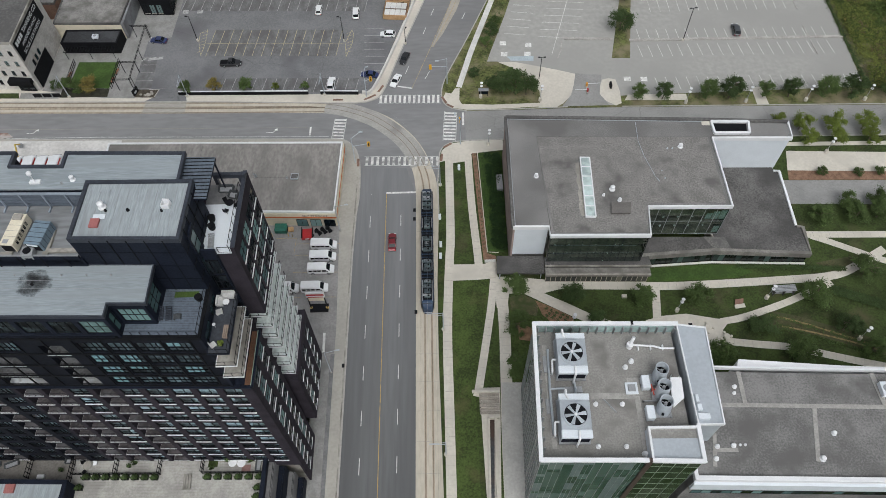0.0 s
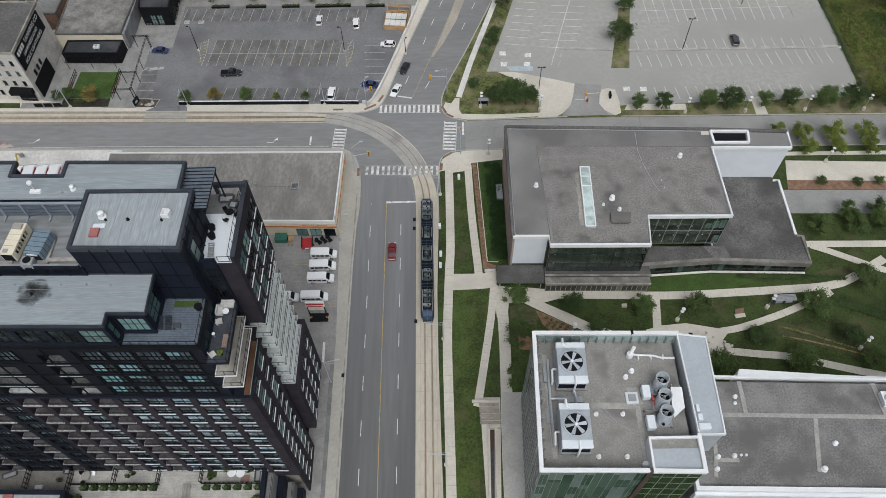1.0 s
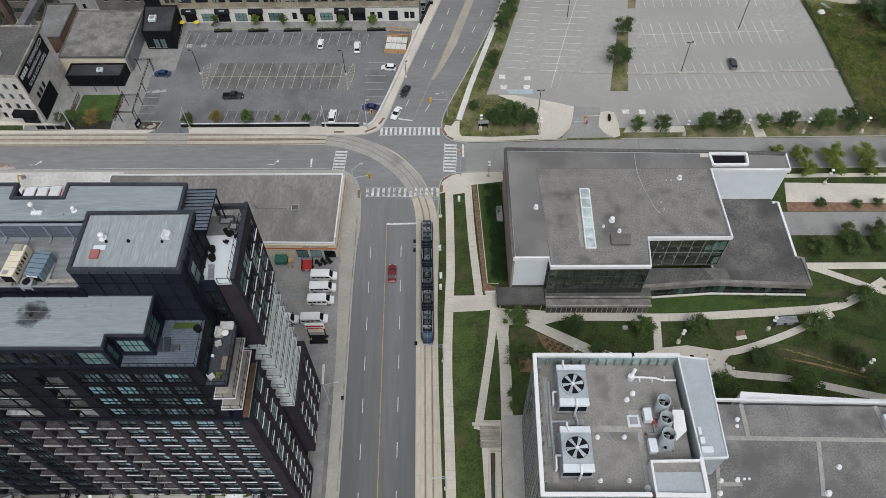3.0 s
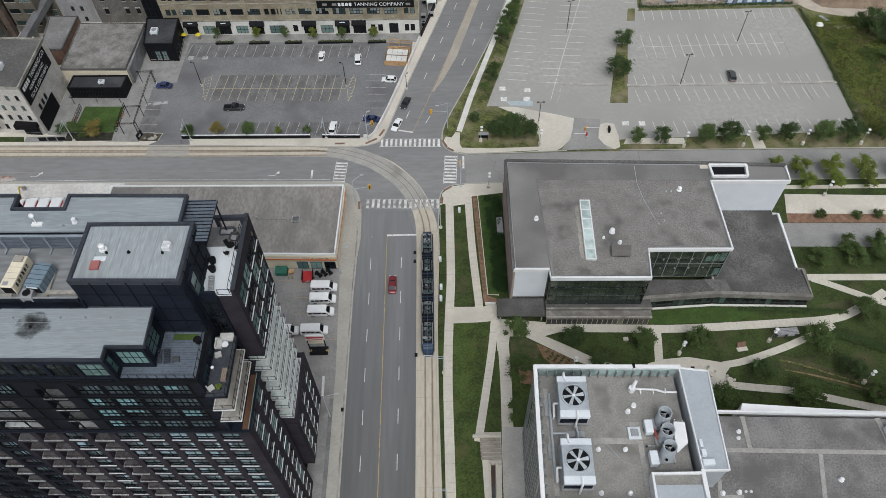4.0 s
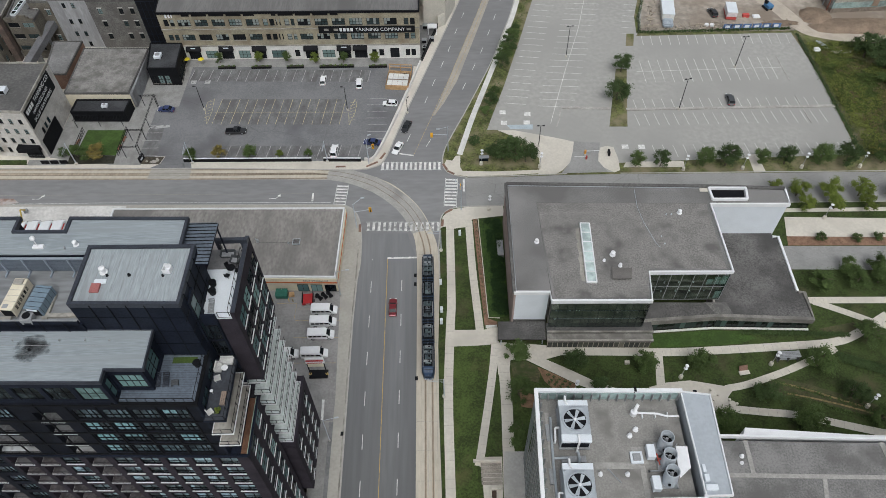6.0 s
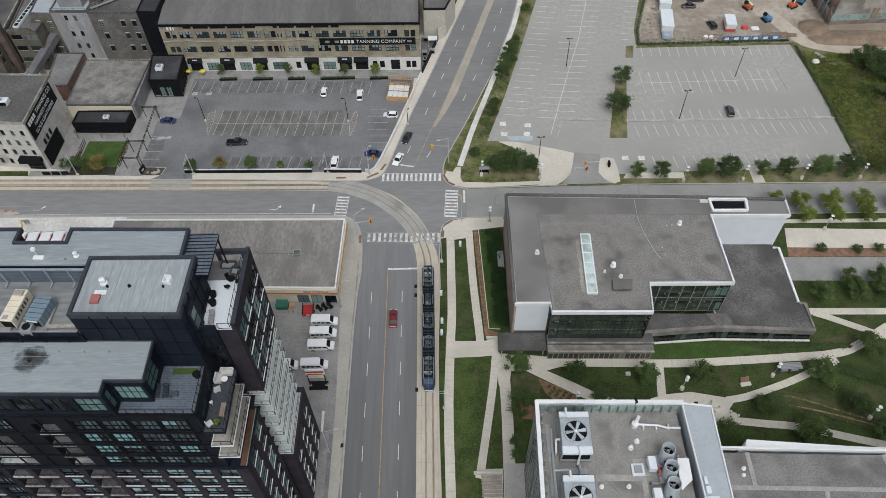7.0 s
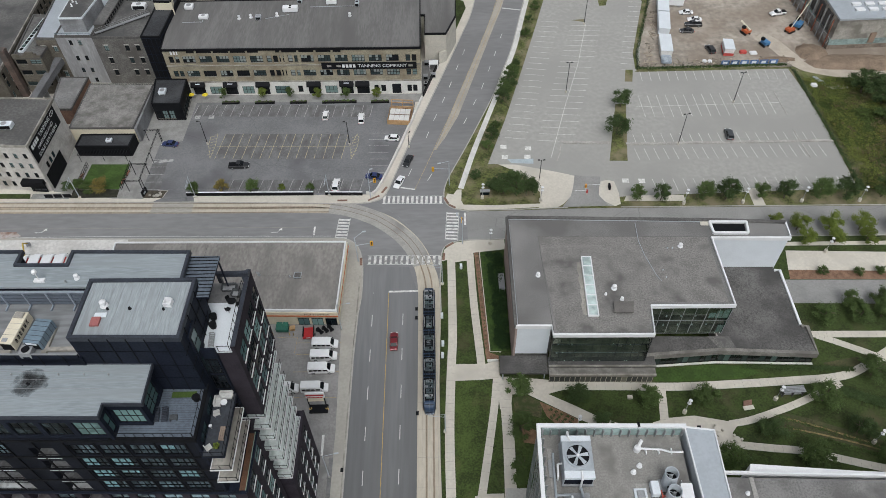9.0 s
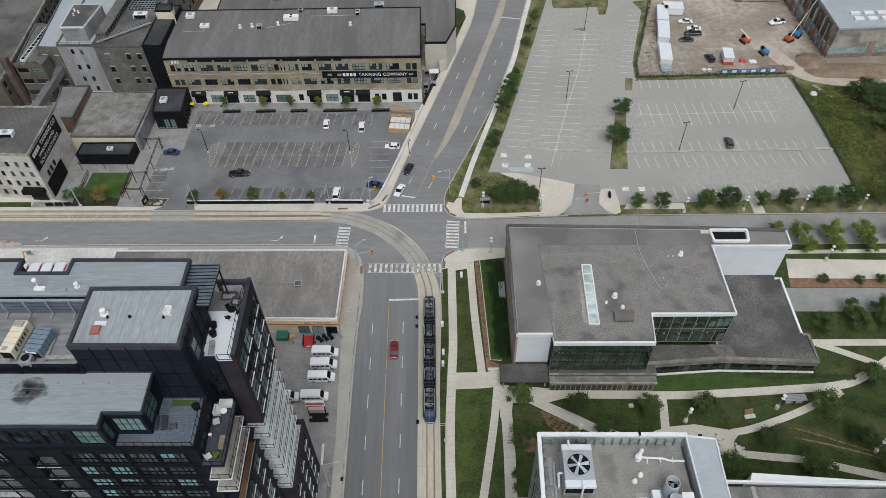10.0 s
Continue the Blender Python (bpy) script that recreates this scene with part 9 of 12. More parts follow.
solid("telehandler_boom", bm, CREAM, "cream telescopic boom resting on the telehandler", "boom")
machine(104.2, 197.6, 20, BLUE_PAINT, "blue boom lift parked on the soil", False, name="boom_lift").scale = (0.75, 0.8, 0.9)
machine(115.0, 204.8, -60, ORANGE_PAINT, "orange boom lift reaching to the new building", False, name="boom_lift").scale = (0.8, 0.8, 0.8)
bm = bmesh.new()
rod(bm, (114.8, 204.4, 2.0), (121.0, 210.5, 7.5), 0.15, 6)
rod(bm, (121.0, 210.5, 7.5), (124.5, 213.5, 11.5), 0.12, 6)
solid("lift_boom", bm, CREAM, "long cream boom raised to the building", "boom")
machine(118.4, 207.6, -40, BLUE_PAINT, "blue lift beside the new building", False, "boom_lift")
bm = bmesh.new()
box(bm, 98.3, 192.2, 0.15, 100.6, 194.0, 0.7)
bmesh.ops.bevel(bm, geom=bm.edges[:], offset=0.2, segments=2, affect="EDGES")
solid("sand_bag", bm, WHITE, "large white bulk bag on the soil", "bulk bag")
bm = bmesh.new()
box(bm, 95.3, 192.9, 0.15, 97.2, 194.1, 1.0)
solid("red_tank", bm, mat("red_tank_paint", (0.5, 0.08, 0.07), 0.1), "small red and white tank", "tank")

machine(-102.6, 111.6, 14, mat("yellow_machine_paint", (0.50, 0.36, 0.06), 0.15, rough=0.5), "small yellow excavator working in the dusty yard", True, "excavator").scale = (0.7, 0.95, 0.9)
# planks, pipes and rubble lying about the site edge
bm = bmesh.new()
rs = random.Random(21)
for k in range(150):
    if k < 90:
        x, y = 64 + rs.random() * 46, 187.8 + abs(rs.gauss(0, 1.6))
    else:
        t = rs.random()
        x, y = 64 + 8 * t + rs.random() * 2.5, 190 + 30 * t
    m = pose(x, y, 0.16, 0, 0, rs.choice((0, 12, 80, 95, 150)) + rs.gauss(0, 12))
    w, d = rs.choice(((1.6, 0.1), (2.4, 0.12), (0.5, 0.4), (0.3, 0.3), (1.0, 0.6)))
    box(bm, -w / 2, -d / 2, 0, w / 2, d / 2, 0.08 + 0.2 * rs.random(), m)
solid("site_debris", bm, mat("mixed_debris", (0.30, 0.26, 0.21), 0.6, 0.6, 3, 0.9, island=1.0), "planks, pipes and rubble along the site fence", "debris", kind="stuff")
for x, y in ((83.0, 189.4), (84.6, 189.2)):
    bm = bmesh.new()
    rod(bm, (0, 0, 0), (0, 0, 0.5), 0.7, 12, 0.65)
    solid("cable_drum", bm, WHITE, "white round drum lying near the site fence", "drum", "site drums", m=pose(x, y, 0.15))


# ---- trees and shrubs ----
def crown_mesh(name, seed, r, h0, h1, leaves, size, material, gaps=0.35, squash=1.0):
    """Many small folded leaf clumps gathered on a few uneven boughs."""
    rnd = random.Random(seed)
    boughs = []
    for k in range(24):
        a = rnd.random() * math.tau
        d = r * (0.06 + 0.78 * rnd.random() ** 0.6)
        up = (0.12 + 0.8 * rnd.random()) * (1 - 0.45 * (d / r) ** 2)
        boughs.append((Vector((d * math.cos(a), d * math.sin(a) * squash, h0 + (h1 - h0) * up)), r * (0.13 + 0.17 * rnd.random())))
    boughs.append((Vector((rnd.gauss(0, r * 0.1), rnd.gauss(0, r * 0.1), h1 - r * 0.2)), r * 0.2))
    verts, faces = [], []
    while len(faces) < leaves:
        c, br = boughs[rnd.randrange(len(boughs))]
        d = Vector((rnd.gauss(0, 1), rnd.gauss(0, 1), rnd.gauss(0, 0.75)))
        p = c + d * br * 0.66
        if p.z < h0 * 0.8 or noise.noise(p * (1.3 / max(r, 0.5)) * 2.2 + Vector((seed, 0, 0))) < -gaps:
            continue
        d = d.normalized()
        s = size * (0.6 + 0.8 * rnd.random())
        up = (d * 0.6 + Vector((rnd.gauss(0, 0.6), rnd.gauss(0, 0.6), 0.6 + rnd.gauss(0, 0.5)))).normalized()
        a = up.orthogonal().normalized()
        a = Matrix.Rotation(rnd.random() * math.tau, 3, up) @ a
        b = up.cross(a)
        n = len(verts)
        verts += [p - a * s, p + b * s * 0.6 - up * s * 0.15, p + a * s, p - b * s * 0.6 - up * s * 0.15]
        faces.append((n, n + 1, n + 2, n + 3))
    me = bpy.data.meshes.new(name)
    me.from_pydata([tuple(v) for v in verts], [], faces)
    me.materials.append(material)
    return me


def trunk_mesh(seed, r, h0, h1, girth):
    rnd = random.Random(seed)
    bm = bmesh.new()
    lean = Vector((rnd.gauss(0, 0.1), rnd.gauss(0, 0.1), 0))
    top = Vector((lean.x * 3, lean.y * 3, h0 + (h1 - h0) * 0.55))
    rod(bm, (0, 0, 0), top, girth, 7, girth * 0.45)
    for k in range(6):
        a = k * math.tau / 6 + rnd.random()
        s = Vector((0, 0, 0)).lerp(top, 0.45 + 0.08 * k)
        rod(bm, s, s + Vector((math.cos(a) * r * 0.65, math.sin(a) * r * 0.65, (h1 - h0) * (0.25 + 0.2 * rnd.random()))), girth * 0.4, 5, girth * 0.12)
    return mesh("trunk", bm, BARK)


TREES = {}


def tree(x, y, r, h, material, label, seed, z=0.14, group="campus trees", leaves=4800, size=None, name="tree"):
    key = (material.name, seed)
    if key not in TREES:
        base = thing(name, label, "tree", group)
        put("trunk", trunk_mesh(seed, 2.0, 1.6, 5.0, 0.14), base)
        put("crown", crown_mesh("crown", seed, 2.0, 1.3, 5.0, leaves, size or 0.112, material, 0.3), base)
        TREES[key] = base
        t = base
    else:
        t = copy_thing(TREES[key], Matrix())
        t["label"], t["group"] = label, group
        t.name = name
    s = r / 2.0
    t.matrix_basis = Matrix.Translation((x, y, z)) @ Matrix.Rotation(x * 1.7 + y, 4, "Z") @ Matrix.Diagonal((s, s, h / 5.0, 1))
    return t


for k, (x, y, r, h) in enumerate(((14.3, 73.6, 2.5, 4.8), (14.2, 64.9, 2.5, 4.8), (13.8, 56.0, 2.4, 4.6), (26.6, 71.9, 2.2, 4.4), (40.7, 71.0, 2.3, 4.4), (52.5, 71.0, 2.4, 4.6), (63.9, 63.6, 2.4, 4.4), (76.6, 70.3, 2.8, 5.0), (69.9, 57.0, 2.9, 5.2), (80.8, 63.0, 2.3, 4.6), (89.0, 76.2, 2.9, 5.0), (53.9, 57.4, 2.7, 4.8), (31.0, 66.4, 1.8, 2.0), (84.4, 57.8, 2.2, 4.4), (95, 70, 2.6, 5))):
    tree(x, y, r * 1.14, h * 1.08, LEAF_DARK if k % 3 == 0 and k > 2 else LEAF, "young deciduous tree with a loose green crown on lawn", 10 + k % 4)
for k, (x, y, r, h) in enumerate(((50.0, 128.4, 1.8, 4.0), (56.2, 128.2, 1.9, 4.2), (67.1, 127.9, 2.2, 5.0), (73.0, 128.0, 2.7, 5.6), (81.8, 128.2, 1.8, 4.4), (88.2, 128.0, 2.1, 4.8), (96.8, 127.6, 2.6, 5.2), (104.0, 127.5, 2.8, 5.6), (113, 127.5, 2.6, 5.4), (121, 127, 2.6, 5.4))):
    tree(x - 0.2, y + 0.7, r * 1.18, h * 1.25, LEAF_DARK if k % 2 else LEAF, "dark green street tree beside the car park", 20 + k % 4, group="street trees")
for k, (x, y, r, h) in enumerate(((87.4, 117.6, 2.5, 5.2), (95.4, 117.5, 2.7, 5.4), (102.7, 117.1, 2.6, 5.4), (82.0, 118.8, 2.0, 4.8), (111, 116.6, 2.7, 5.4), (87.9, 113.3, 2.1, 4.6), (95.2, 113.1, 2.4, 4.8), (102.8, 112.8, 2.4, 4.8), (83.9, 90.4, 2.7, 4.6), (91.6, 90.0, 2.9, 5.0), (97.2, 90.8, 2.8, 5.2), (104, 90, 2.8, 5.2), (91, 94, 2.2, 4.4), (98, 94.6, 2.2, 4.6))):
    tree(x, y, r, h, LEAF_LIGHT if k < 8 else LEAF, "bright green young tree on the verge", 30 + k % 4, group="verge trees")
for x, y, r, h in ((88.6, 103.6, 1.3, 2.2), (97.0, 103.2, 1.2, 2.0), (101.9, 103.3, 1.2, 2.4), (107, 103, 1.2, 2)):
    tree(x, y, r, h, LEAF, "small shrub in the mulch strip", 41, group="strip shrubs", name="shrub")
tree(49.3, 155.2, 3.4, 6.4, LEAF_DARK, "broad dark tree on the planted island", 51, group="island trees", leaves=4600)
tree(52.6, 167.8, 2.8, 6.2, LEAF_DARK, "thin dark tree on the planted island", 52, group="island trees")
for x, y, r, h in ((15.6, 133.0, 3.2, 6.4), (18.6, 132.6, 3.6, 7.6), (21.6, 131.8, 2.8, 6.6), (12.8, 134.8, 2.0, 3.4)):
    tree(x, y, r, h, LEAF_DARK, "dense dark shrubby tree at the street corner", 53, group="corner trees", leaves=4600)
for k, (x, y, r, h) in enumerate(((8.6, 139.0, 1.6, 2.6), (12.2, 150.0, 1.9, 3.6), (13.8, 154.6, 2.2, 4.4), (15.0, 158.2, 1.7, 3.6), (17.6, 170.6, 2.4, 5.4), (18.8, 174.2, 2.6, 5.8), (20.2, 178.0, 2.7, 6.0), (21.4, 182.4, 2.4, 5.4), (23.0, 187.4, 1.8, 4.0), (27.9, 205.5, 1.7, 3.6), (30.0, 214, 1.5, 3.2), (32.6, 222, 1.8, 3.8))):
    tree(x, y, r, h, LEAF if k % 2 else LEAF_DARK, "roadside shrub tree on the dry verge", 54 + k % 3, group="roadside trees")
for k, (x, y, r, h, m, lab) in enumerate(((-66.4, 135.6, 1.7, 4.2, LEAF, "thin young tree beside the tram street"), (-59.1, 136.2, 1.9, 4.0, LEAF_GOLD, "young tree turning yellow by the car park"), (-51.2, 136.1, 2.0, 3.8, LEAF, "young green tree by the car park"), (-43.2, 135.7, 1.0, 2.4, LEAF_LIGHT, "tiny green tree by the car park"), (-35.6, 135.4, 1.2, 2.8, LEAF, "small green tree by the car park"))):
    tree(x, y, r, h, m, lab, 60 + k, group="car park trees")
for k, (x, y, r, h, m) in enumerate(((-92.0, 137.3, 2.4, 4.4, LEAF_GOLD), (-97.4, 137.8, 2.2, 3.6, LEAF), (-100.6, 138.2, 1.6, 3.0, LEAF_DARK), (-94.6, 136.6, 1.6, 2.6, LEAF))):
    tree(x, y, r, h, m, "garden tree in the mill court, some leaves turning", 66 + k % 2, group="court trees")
for k, (x, y) in enumerate(((-66.0, 176.0), (-54.2, 176.2), (-45.7, 175.9), (-37.4, 175.0), (-29.0, 174.8), (-19.7, 174.8))):
    tree(x, y, 1.5, 3.6, LEAF_LIGHT if k % 2 else LEAF, "small tree in a planter before the mill", 70 + k % 2, group="planter trees", z=0.6)
# wild growth east of the car park
for k, (x, y, r, h) in enumerate(((125.0, 171.6, 4.6, 7.6), (130.4, 172.6, 3.6, 5.6), (128.6, 166.0, 3.2, 4.6), (139, 172, 4.5, 7), (126.4, 159.0, 3.0, 4.2), (131.4, 155, 3.6, 5.0), (135, 164, 4.2, 6), (128.6, 150.4, 3.0, 4.0), (134.5, 148, 3.6, 4.8))):
    tree(x, y, r, h, LEAF if k in (4, 7) else LEAF_DARK, "wild tree at the edge of the building site", 80 + k % 3, group="wild trees", leaves=4600)
bm = bmesh.new()
box(bm, 111.2, 174.4, 0.15, 113.3, 176.2, 1.1)
bmesh.ops.bevel(bm, geom=bm.edges[:], offset=0.35, segments=2, affect="EDGES")
solid("bulk_bag", bm, WHITE, "white bulk bag at the fence corner", "bulk bag")
for k, (x, y, a) in enumerate(((115.0, 177.6, -62), (115.7, 177.4, -60), (118.6, 174.6, 2), (119.6, 174.0, 4))):
    bm = bmesh.new()
    box(bm, -2.6, -0.3, 0.0, 2.6, 0.3, 0.35)
    solid("concrete_beam", bm, PALE_METAL if k < 2 else STONE, "grey beam lying at the edge of the site", "beam", "site beams", m=pose(x, y, 0.15, 0, 0, a))
rnd = random.Random(9)
SCRUB = mat("scrub_leaves", (0.054, 0.078, 0.019), 0.6, 0.25, 2, 0.8, 0.0, island=0.7, spec=0.2)
verts, faces = [], []


def tuft(x, y, z, s, n=4):
    for _ in range(n):
        a = rnd.random() * math.tau
        up = Vector((rnd.gauss(0, 0.5), rnd.gauss(0, 0.5), 1)).normalized()
        u = Vector((math.cos(a), math.sin(a), rnd.gauss(0, 0.4))).normalized()
        v = up.cross(u)
        p = Vector((x + rnd.gauss(0, s), y + rnd.gauss(0, s), z + abs(rnd.gauss(0, s * 0.8))))
        k = len(verts)
        verts.extend([tuple(p - u * s), tuple(p + v * s * 0.6), tuple(p + u * s), tuple(p - v * s * 0.6)])
        faces.append((k, k + 1, k + 2, k + 3))


def stuff(name, material, label, category):
    me = bpy.data.meshes.new(name)
    me.from_pydata(verts, [], faces)
    me.materials.append(material)
    tagged(new(name, me), label, category, kind="stuff")
    verts.clear()
    faces.clear()


for _ in range(15000):
    y = 131 + rnd.random() * 48
    x = 110.4 + (178 - y) * 0.02 + rnd.random() * 36
    if noise.noise(Vector((x * 0.12, y * 0.12, 3))) > -0.25:
        tuft(x, y, 0.2 + max(0, noise.noise(Vector((x * 0.2, y * 0.2, 5)))) * 1.5, 0.23, 5)
stuff("wild_scrub", SCRUB, "tangled wild green scrub beyond the fence", "scrub")
SCRUB_LIGHT = mat("pale_scrub_leaves", (0.125, 0.142, 0.033), 0.5, 0.3, 2, 0.8, 0.0, island=0.6, spec=0.2)
for _ in range(11000):
    y = 131 + rnd.random() * 48
    x = 109.6 + (178 - y) * 0.02 + rnd.random() * 36
    if noise.noise(Vector((x * 0.16, y * 0.16, 13))) > -0.3 + (x - 112) * 0.022:
        tuft(x, y, 0.35 + max(0, noise.noise(Vector((x * 0.2, y * 0.2, 5)))) * 1.5, 0.19, 5)
stuff("tall_weeds", SCRUB_LIGHT, "lighter tall weeds among the scrub", "scrub")
for _ in range(1700):
    y = 131 + rnd.random() * 44
    x = 113 + rnd.random() * 20
    if noise.noise(Vector((x * 0.14, y * 0.14, 21))) > 0.02:
        tuft(x, y, 0.5 + rnd.random() * 0.5, 0.24, 4)
stuff("dry_weeds", mat("dry_weed_stalks", (0.105, 0.085, 0.04), 0.5, 0.5, 3, 0.85, 0.0, island=0.8), "brown dry weeds among the scrub", "scrub")
for _ in range(2600):
    y = 131 + rnd.random() * 46
    x = 111 + rnd.random() * 30
    if noise.noise(Vector((x * 0.1, y * 0.1, 8))) > 0.18:
        tuft(x, y, 0.6, 0.2, 3)
stuff("goldenrod", LEAF_GOLD, "yellow flowering weeds in the scrub", "scrub")
for k in range(52):
    t = (k + rnd.random()) / 52
    cy = 85.0 + 26.8 * t
    cx = rnd.choice((12.7, 11.9, 11.2 - 0.6 * t)) + rnd.gauss(0, 0.15)
    big = rnd.uniform(0.7, 1.15) * (1.15 if cx > 11.6 else 0.8)
    for _ in range(130):
        d = Vector((rnd.gauss(0, 1), rnd.gauss(0, 1), abs(rnd.gauss(0, 1)) + 0.1)).normalized()
        tuft(min(13.5, cx + d.x * big), cy + d.y * big, 0.15 + d.z * big * 1.25, 0.13, 3)
for _ in range(900):
    t = rnd.random()
    tuft(9.4 - 0.5 * t + rnd.random() * 2.6, 84.4 + 28.0 * t, 0.12, 0.1, 3)
stuff("hedge_planting", mat("lush_hedge_leaves", (0.019, 0.040, 0.012), 0.5, 0.5, 2, 0.8, 0.0, island=0.6, spec=0.2), "dense dark green planting beside the brick wall", "planting")
for k in range(26):
    t = (k + 0.5) / 26
    for _ in range(3):
        tuft(7.45 + 1.1 * (1 - t) + rnd.gauss(0, 0.1), 84.4 + 28 * t + rnd.gauss(0, 0.1), 0.16, 0.12, 3)
for _ in range(1100):
    x = 63 + rnd.random() * 23
    tuft(x, 78.8 - 0.06 * (x - 63) + rnd.gauss(0, 0.25), 0.2, 0.15, 4)
stuff("bed_shrubs", LEAF_DARK, "small dark shrubs in the planting beds", "shrubs")
for _ in range(6500):
    x = 81.6 + rnd.random() * 24
    tuft(x, 72.0 - 0.42 * (x - 82) + rnd.uniform(-0.9, 0.9), 0.3 + 0.3 * rnd.random(), 0.2, 4)
stuff("garden_hedge", LEAF_DARK, "dark clipped hedge beside the garden path", "hedge")
for _ in range(1500):
    a = rnd.random()
    y = 139 + 98 * a
    x = (8.6 + (y - 139) * 0.27 if y < 173 else 18.0 + (y - 173) * 0.27) + rnd.random() * 2.2
    tuft(x, y, 0.12, 0.14, 2)
stuff("verge_weeds", LEAF, "weedy grass along the road verge", "weeds")
for _ in range(700):
    y = 187 + rnd.random() * 46
    tuft((61.2 + (y - 187) * 0.13 if y < 195 else 62.2 + (y - 195) * 0.325) + rnd.random() * 1.0, y, 0.15, 0.17, 3)
for _ in range(700):
    x = 61 + rnd.random() * 47
    tuft(x, 186.2 + rnd.random() * 0.7, 0.2, 0.24, 3)
for _ in range(800):
    y = 134 + rnd.random() * 50
    tuft(109.3 + rnd.gauss(0, 0.3), y, 0.2, 0.18, 4)
stuff("fence_weeds", LEAF_DARK, "weeds growing along the chain-link fences", "weeds")
bed = bmesh.new()
ribbon(bed, smooth_line([(66.5, 66.9), (72, 65.2), (80, 62.0), (90, 57.8)], 4), 0.42, 0.1, 0.16)
ribbon(bed, smooth_line([(68.5, 64.2), (74, 62.8), (82, 60.2), (92, 56.0)], 4), 0.36, 0.1, 0.16)
solid("dry_flower_rows", bed, mat("dry_tan_growth", (0.215, 0.165, 0.080), 0.35, 1.2, 8, 0.95, 0.6, dist=0.08), "rows of dry tan growth in the garden", "planting bed", kind="structure")
patch("earth_strip", [(13.2, 72.6), (16.4, 73.0), (19.4, 71.2), (18.6, 67.8), (13.4, 69.6)], 0.1465, mat("mossy_bare_earth", (0.105, 0.098, 0.05), 0.4, 0.5, 4, 0.95, 0.5, stain=(0.05, 0.066, 0.022), stain_at=0.5, stain_scale=0.5, dist=0.05), "mossy bare earth beneath the trees", "planting bed")
patch("rust_mulch", [(18.6, 71.6), (20.8, 70.5), (24.2, 68.6), (26.2, 67.2), (26.0, 64.6), (22.4, 65.4), (19.8, 68.2)], 0.148, mat("rust_mulch", (0.20, 0.125, 0.075), 0.3, 0.9, 8, 0.95, 0.6, dist=0.05), "rusty brown mulch bed behind the glazed tower", "planting bed")
patch("rust_mulch_small", [(14.4, 66.6), (18.4, 64.6), (18.4, 62), (14.6, 62.6)], 0.148, bpy.data.materials["rust_mulch"], "small brown mulch patch", "planting bed")

EARTH = mat("bare_brown_earth", (0.066, 0.064, 0.030), 0.35, 0.5, 3, 0.95, 0.5, stain=(0.06, 0.066, 0.028), stain_at=0.55, stain_scale=0.35, dist=0.05)
for k, pts in enumerate(([(64.5, 68.6), (72, 66.6), (84, 62), (93, 57.2), (94, 54.6), (84, 58.6), (74, 62.2), (66, 64.2)], [(80, 79.2), (88, 80.6), (89, 78.0), (82, 76.8)])):
    patch("earth_bed", pts, 0.146, EARTH, "bare brown earth bed with sparse growth", "planting bed")
for _ in range(900):
    x = 66 + rnd.random() * 27
    tuft(x, 66.6 - 0.39 * (x - 66) + rnd.choice((0.6, -1.6)) + rnd.gauss(0, 0.3), 0.12, 0.16, 3)
stuff("garden_rows", LEAF, "rows of low green growth in the garden bed", "planting")
for row, off in enumerate((-0.45, -1.35, -2.25)):
    for k in range(5):
        t = (k + 0.5 * (row % 2) + 0.3) / 5
        for _ in range(7):
            tuft(20.4 + 5.4 * t + rnd.gauss(0, 0.12), 70.3 - 2.9 * t + off + rnd.gauss(0, 0.12), 0.16, 0.15, 4)
stuff("bed_perennials", LEAF_DARK, "small dark shrubs dotted over the mulch bed", "shrubs")


# ---- vehicles ----
PAINTS = {}


def car_paint(name, colour, metal=0.2):
    if name not in PAINTS:
        m = mat(name, colour, 0.05, 0.8, 9, 0.3, 0.0, metal, spec=0.5)
        m.node_tree.nodes["Principled BSDF"].inputs["Coat Weight"].default_value = 0.7
        PAINTS[name] = m
    return PAINTS[name]


def loft(bm, sections):
    """Skins a row of closed outlines."""
    rings = [[bm.verts.new(p) for p in s] for s in sections]
    for a, b in zip(rings, rings[1:]):
        n = len(a)
        for k in range(n):
            bm.faces.new((a[k], a[(k + 1) % n], b[(k + 1) % n], b[k]))
    bm.faces.new(rings[0][::-1])
    bm.faces.new(rings[-1])


def hull(y, w, z0, z1, r=0.12):
    w2 = w / 2
    return [(-w2 * 0.94, y, z0), (w2 * 0.94, y, z0), (w2, y, z0 + (z1 - z0) * 0.45), (w2 * 0.96, y, z1 - r), (w2 * 0.86, y, z1), (-w2 * 0.86, y, z1), (-w2 * 0.96, y, z1 - r), (-w2, y, z0 + (z1 - z0) * 0.45)]


def wheels(t, ys, x, r, w=0.22):
    for y in ys:
        for e in (-1, 1):
            bm = bmesh.new()
            rod(bm, (e * x - w / 2, y, r), (e * x + w / 2, y, r), r, 14)
            wh = part("wheel", bm, RUBBER, t)
            bm = bmesh.new()
            rod(bm, (e * (x + w / 2 * 0.9), y, r), (e * (x + w / 2 + 0.02), y, r), r * 0.62, 10)
            part("rim", bm, GREY_METAL, wh)


def lights(t, y0, y1, x, z):
    for e in (-1, 1):
        for nm, y, m in (("headlight", y1, WHITE), ("tail_light", y0, bpy.data.materials["sign_red"])):
            bm = bmesh.new()
            box(bm, e * x - 0.18, y - 0.06, z - 0.08, e * x + 0.18, y + 0.06, z + 0.08)
            part(nm, bm, m, t)


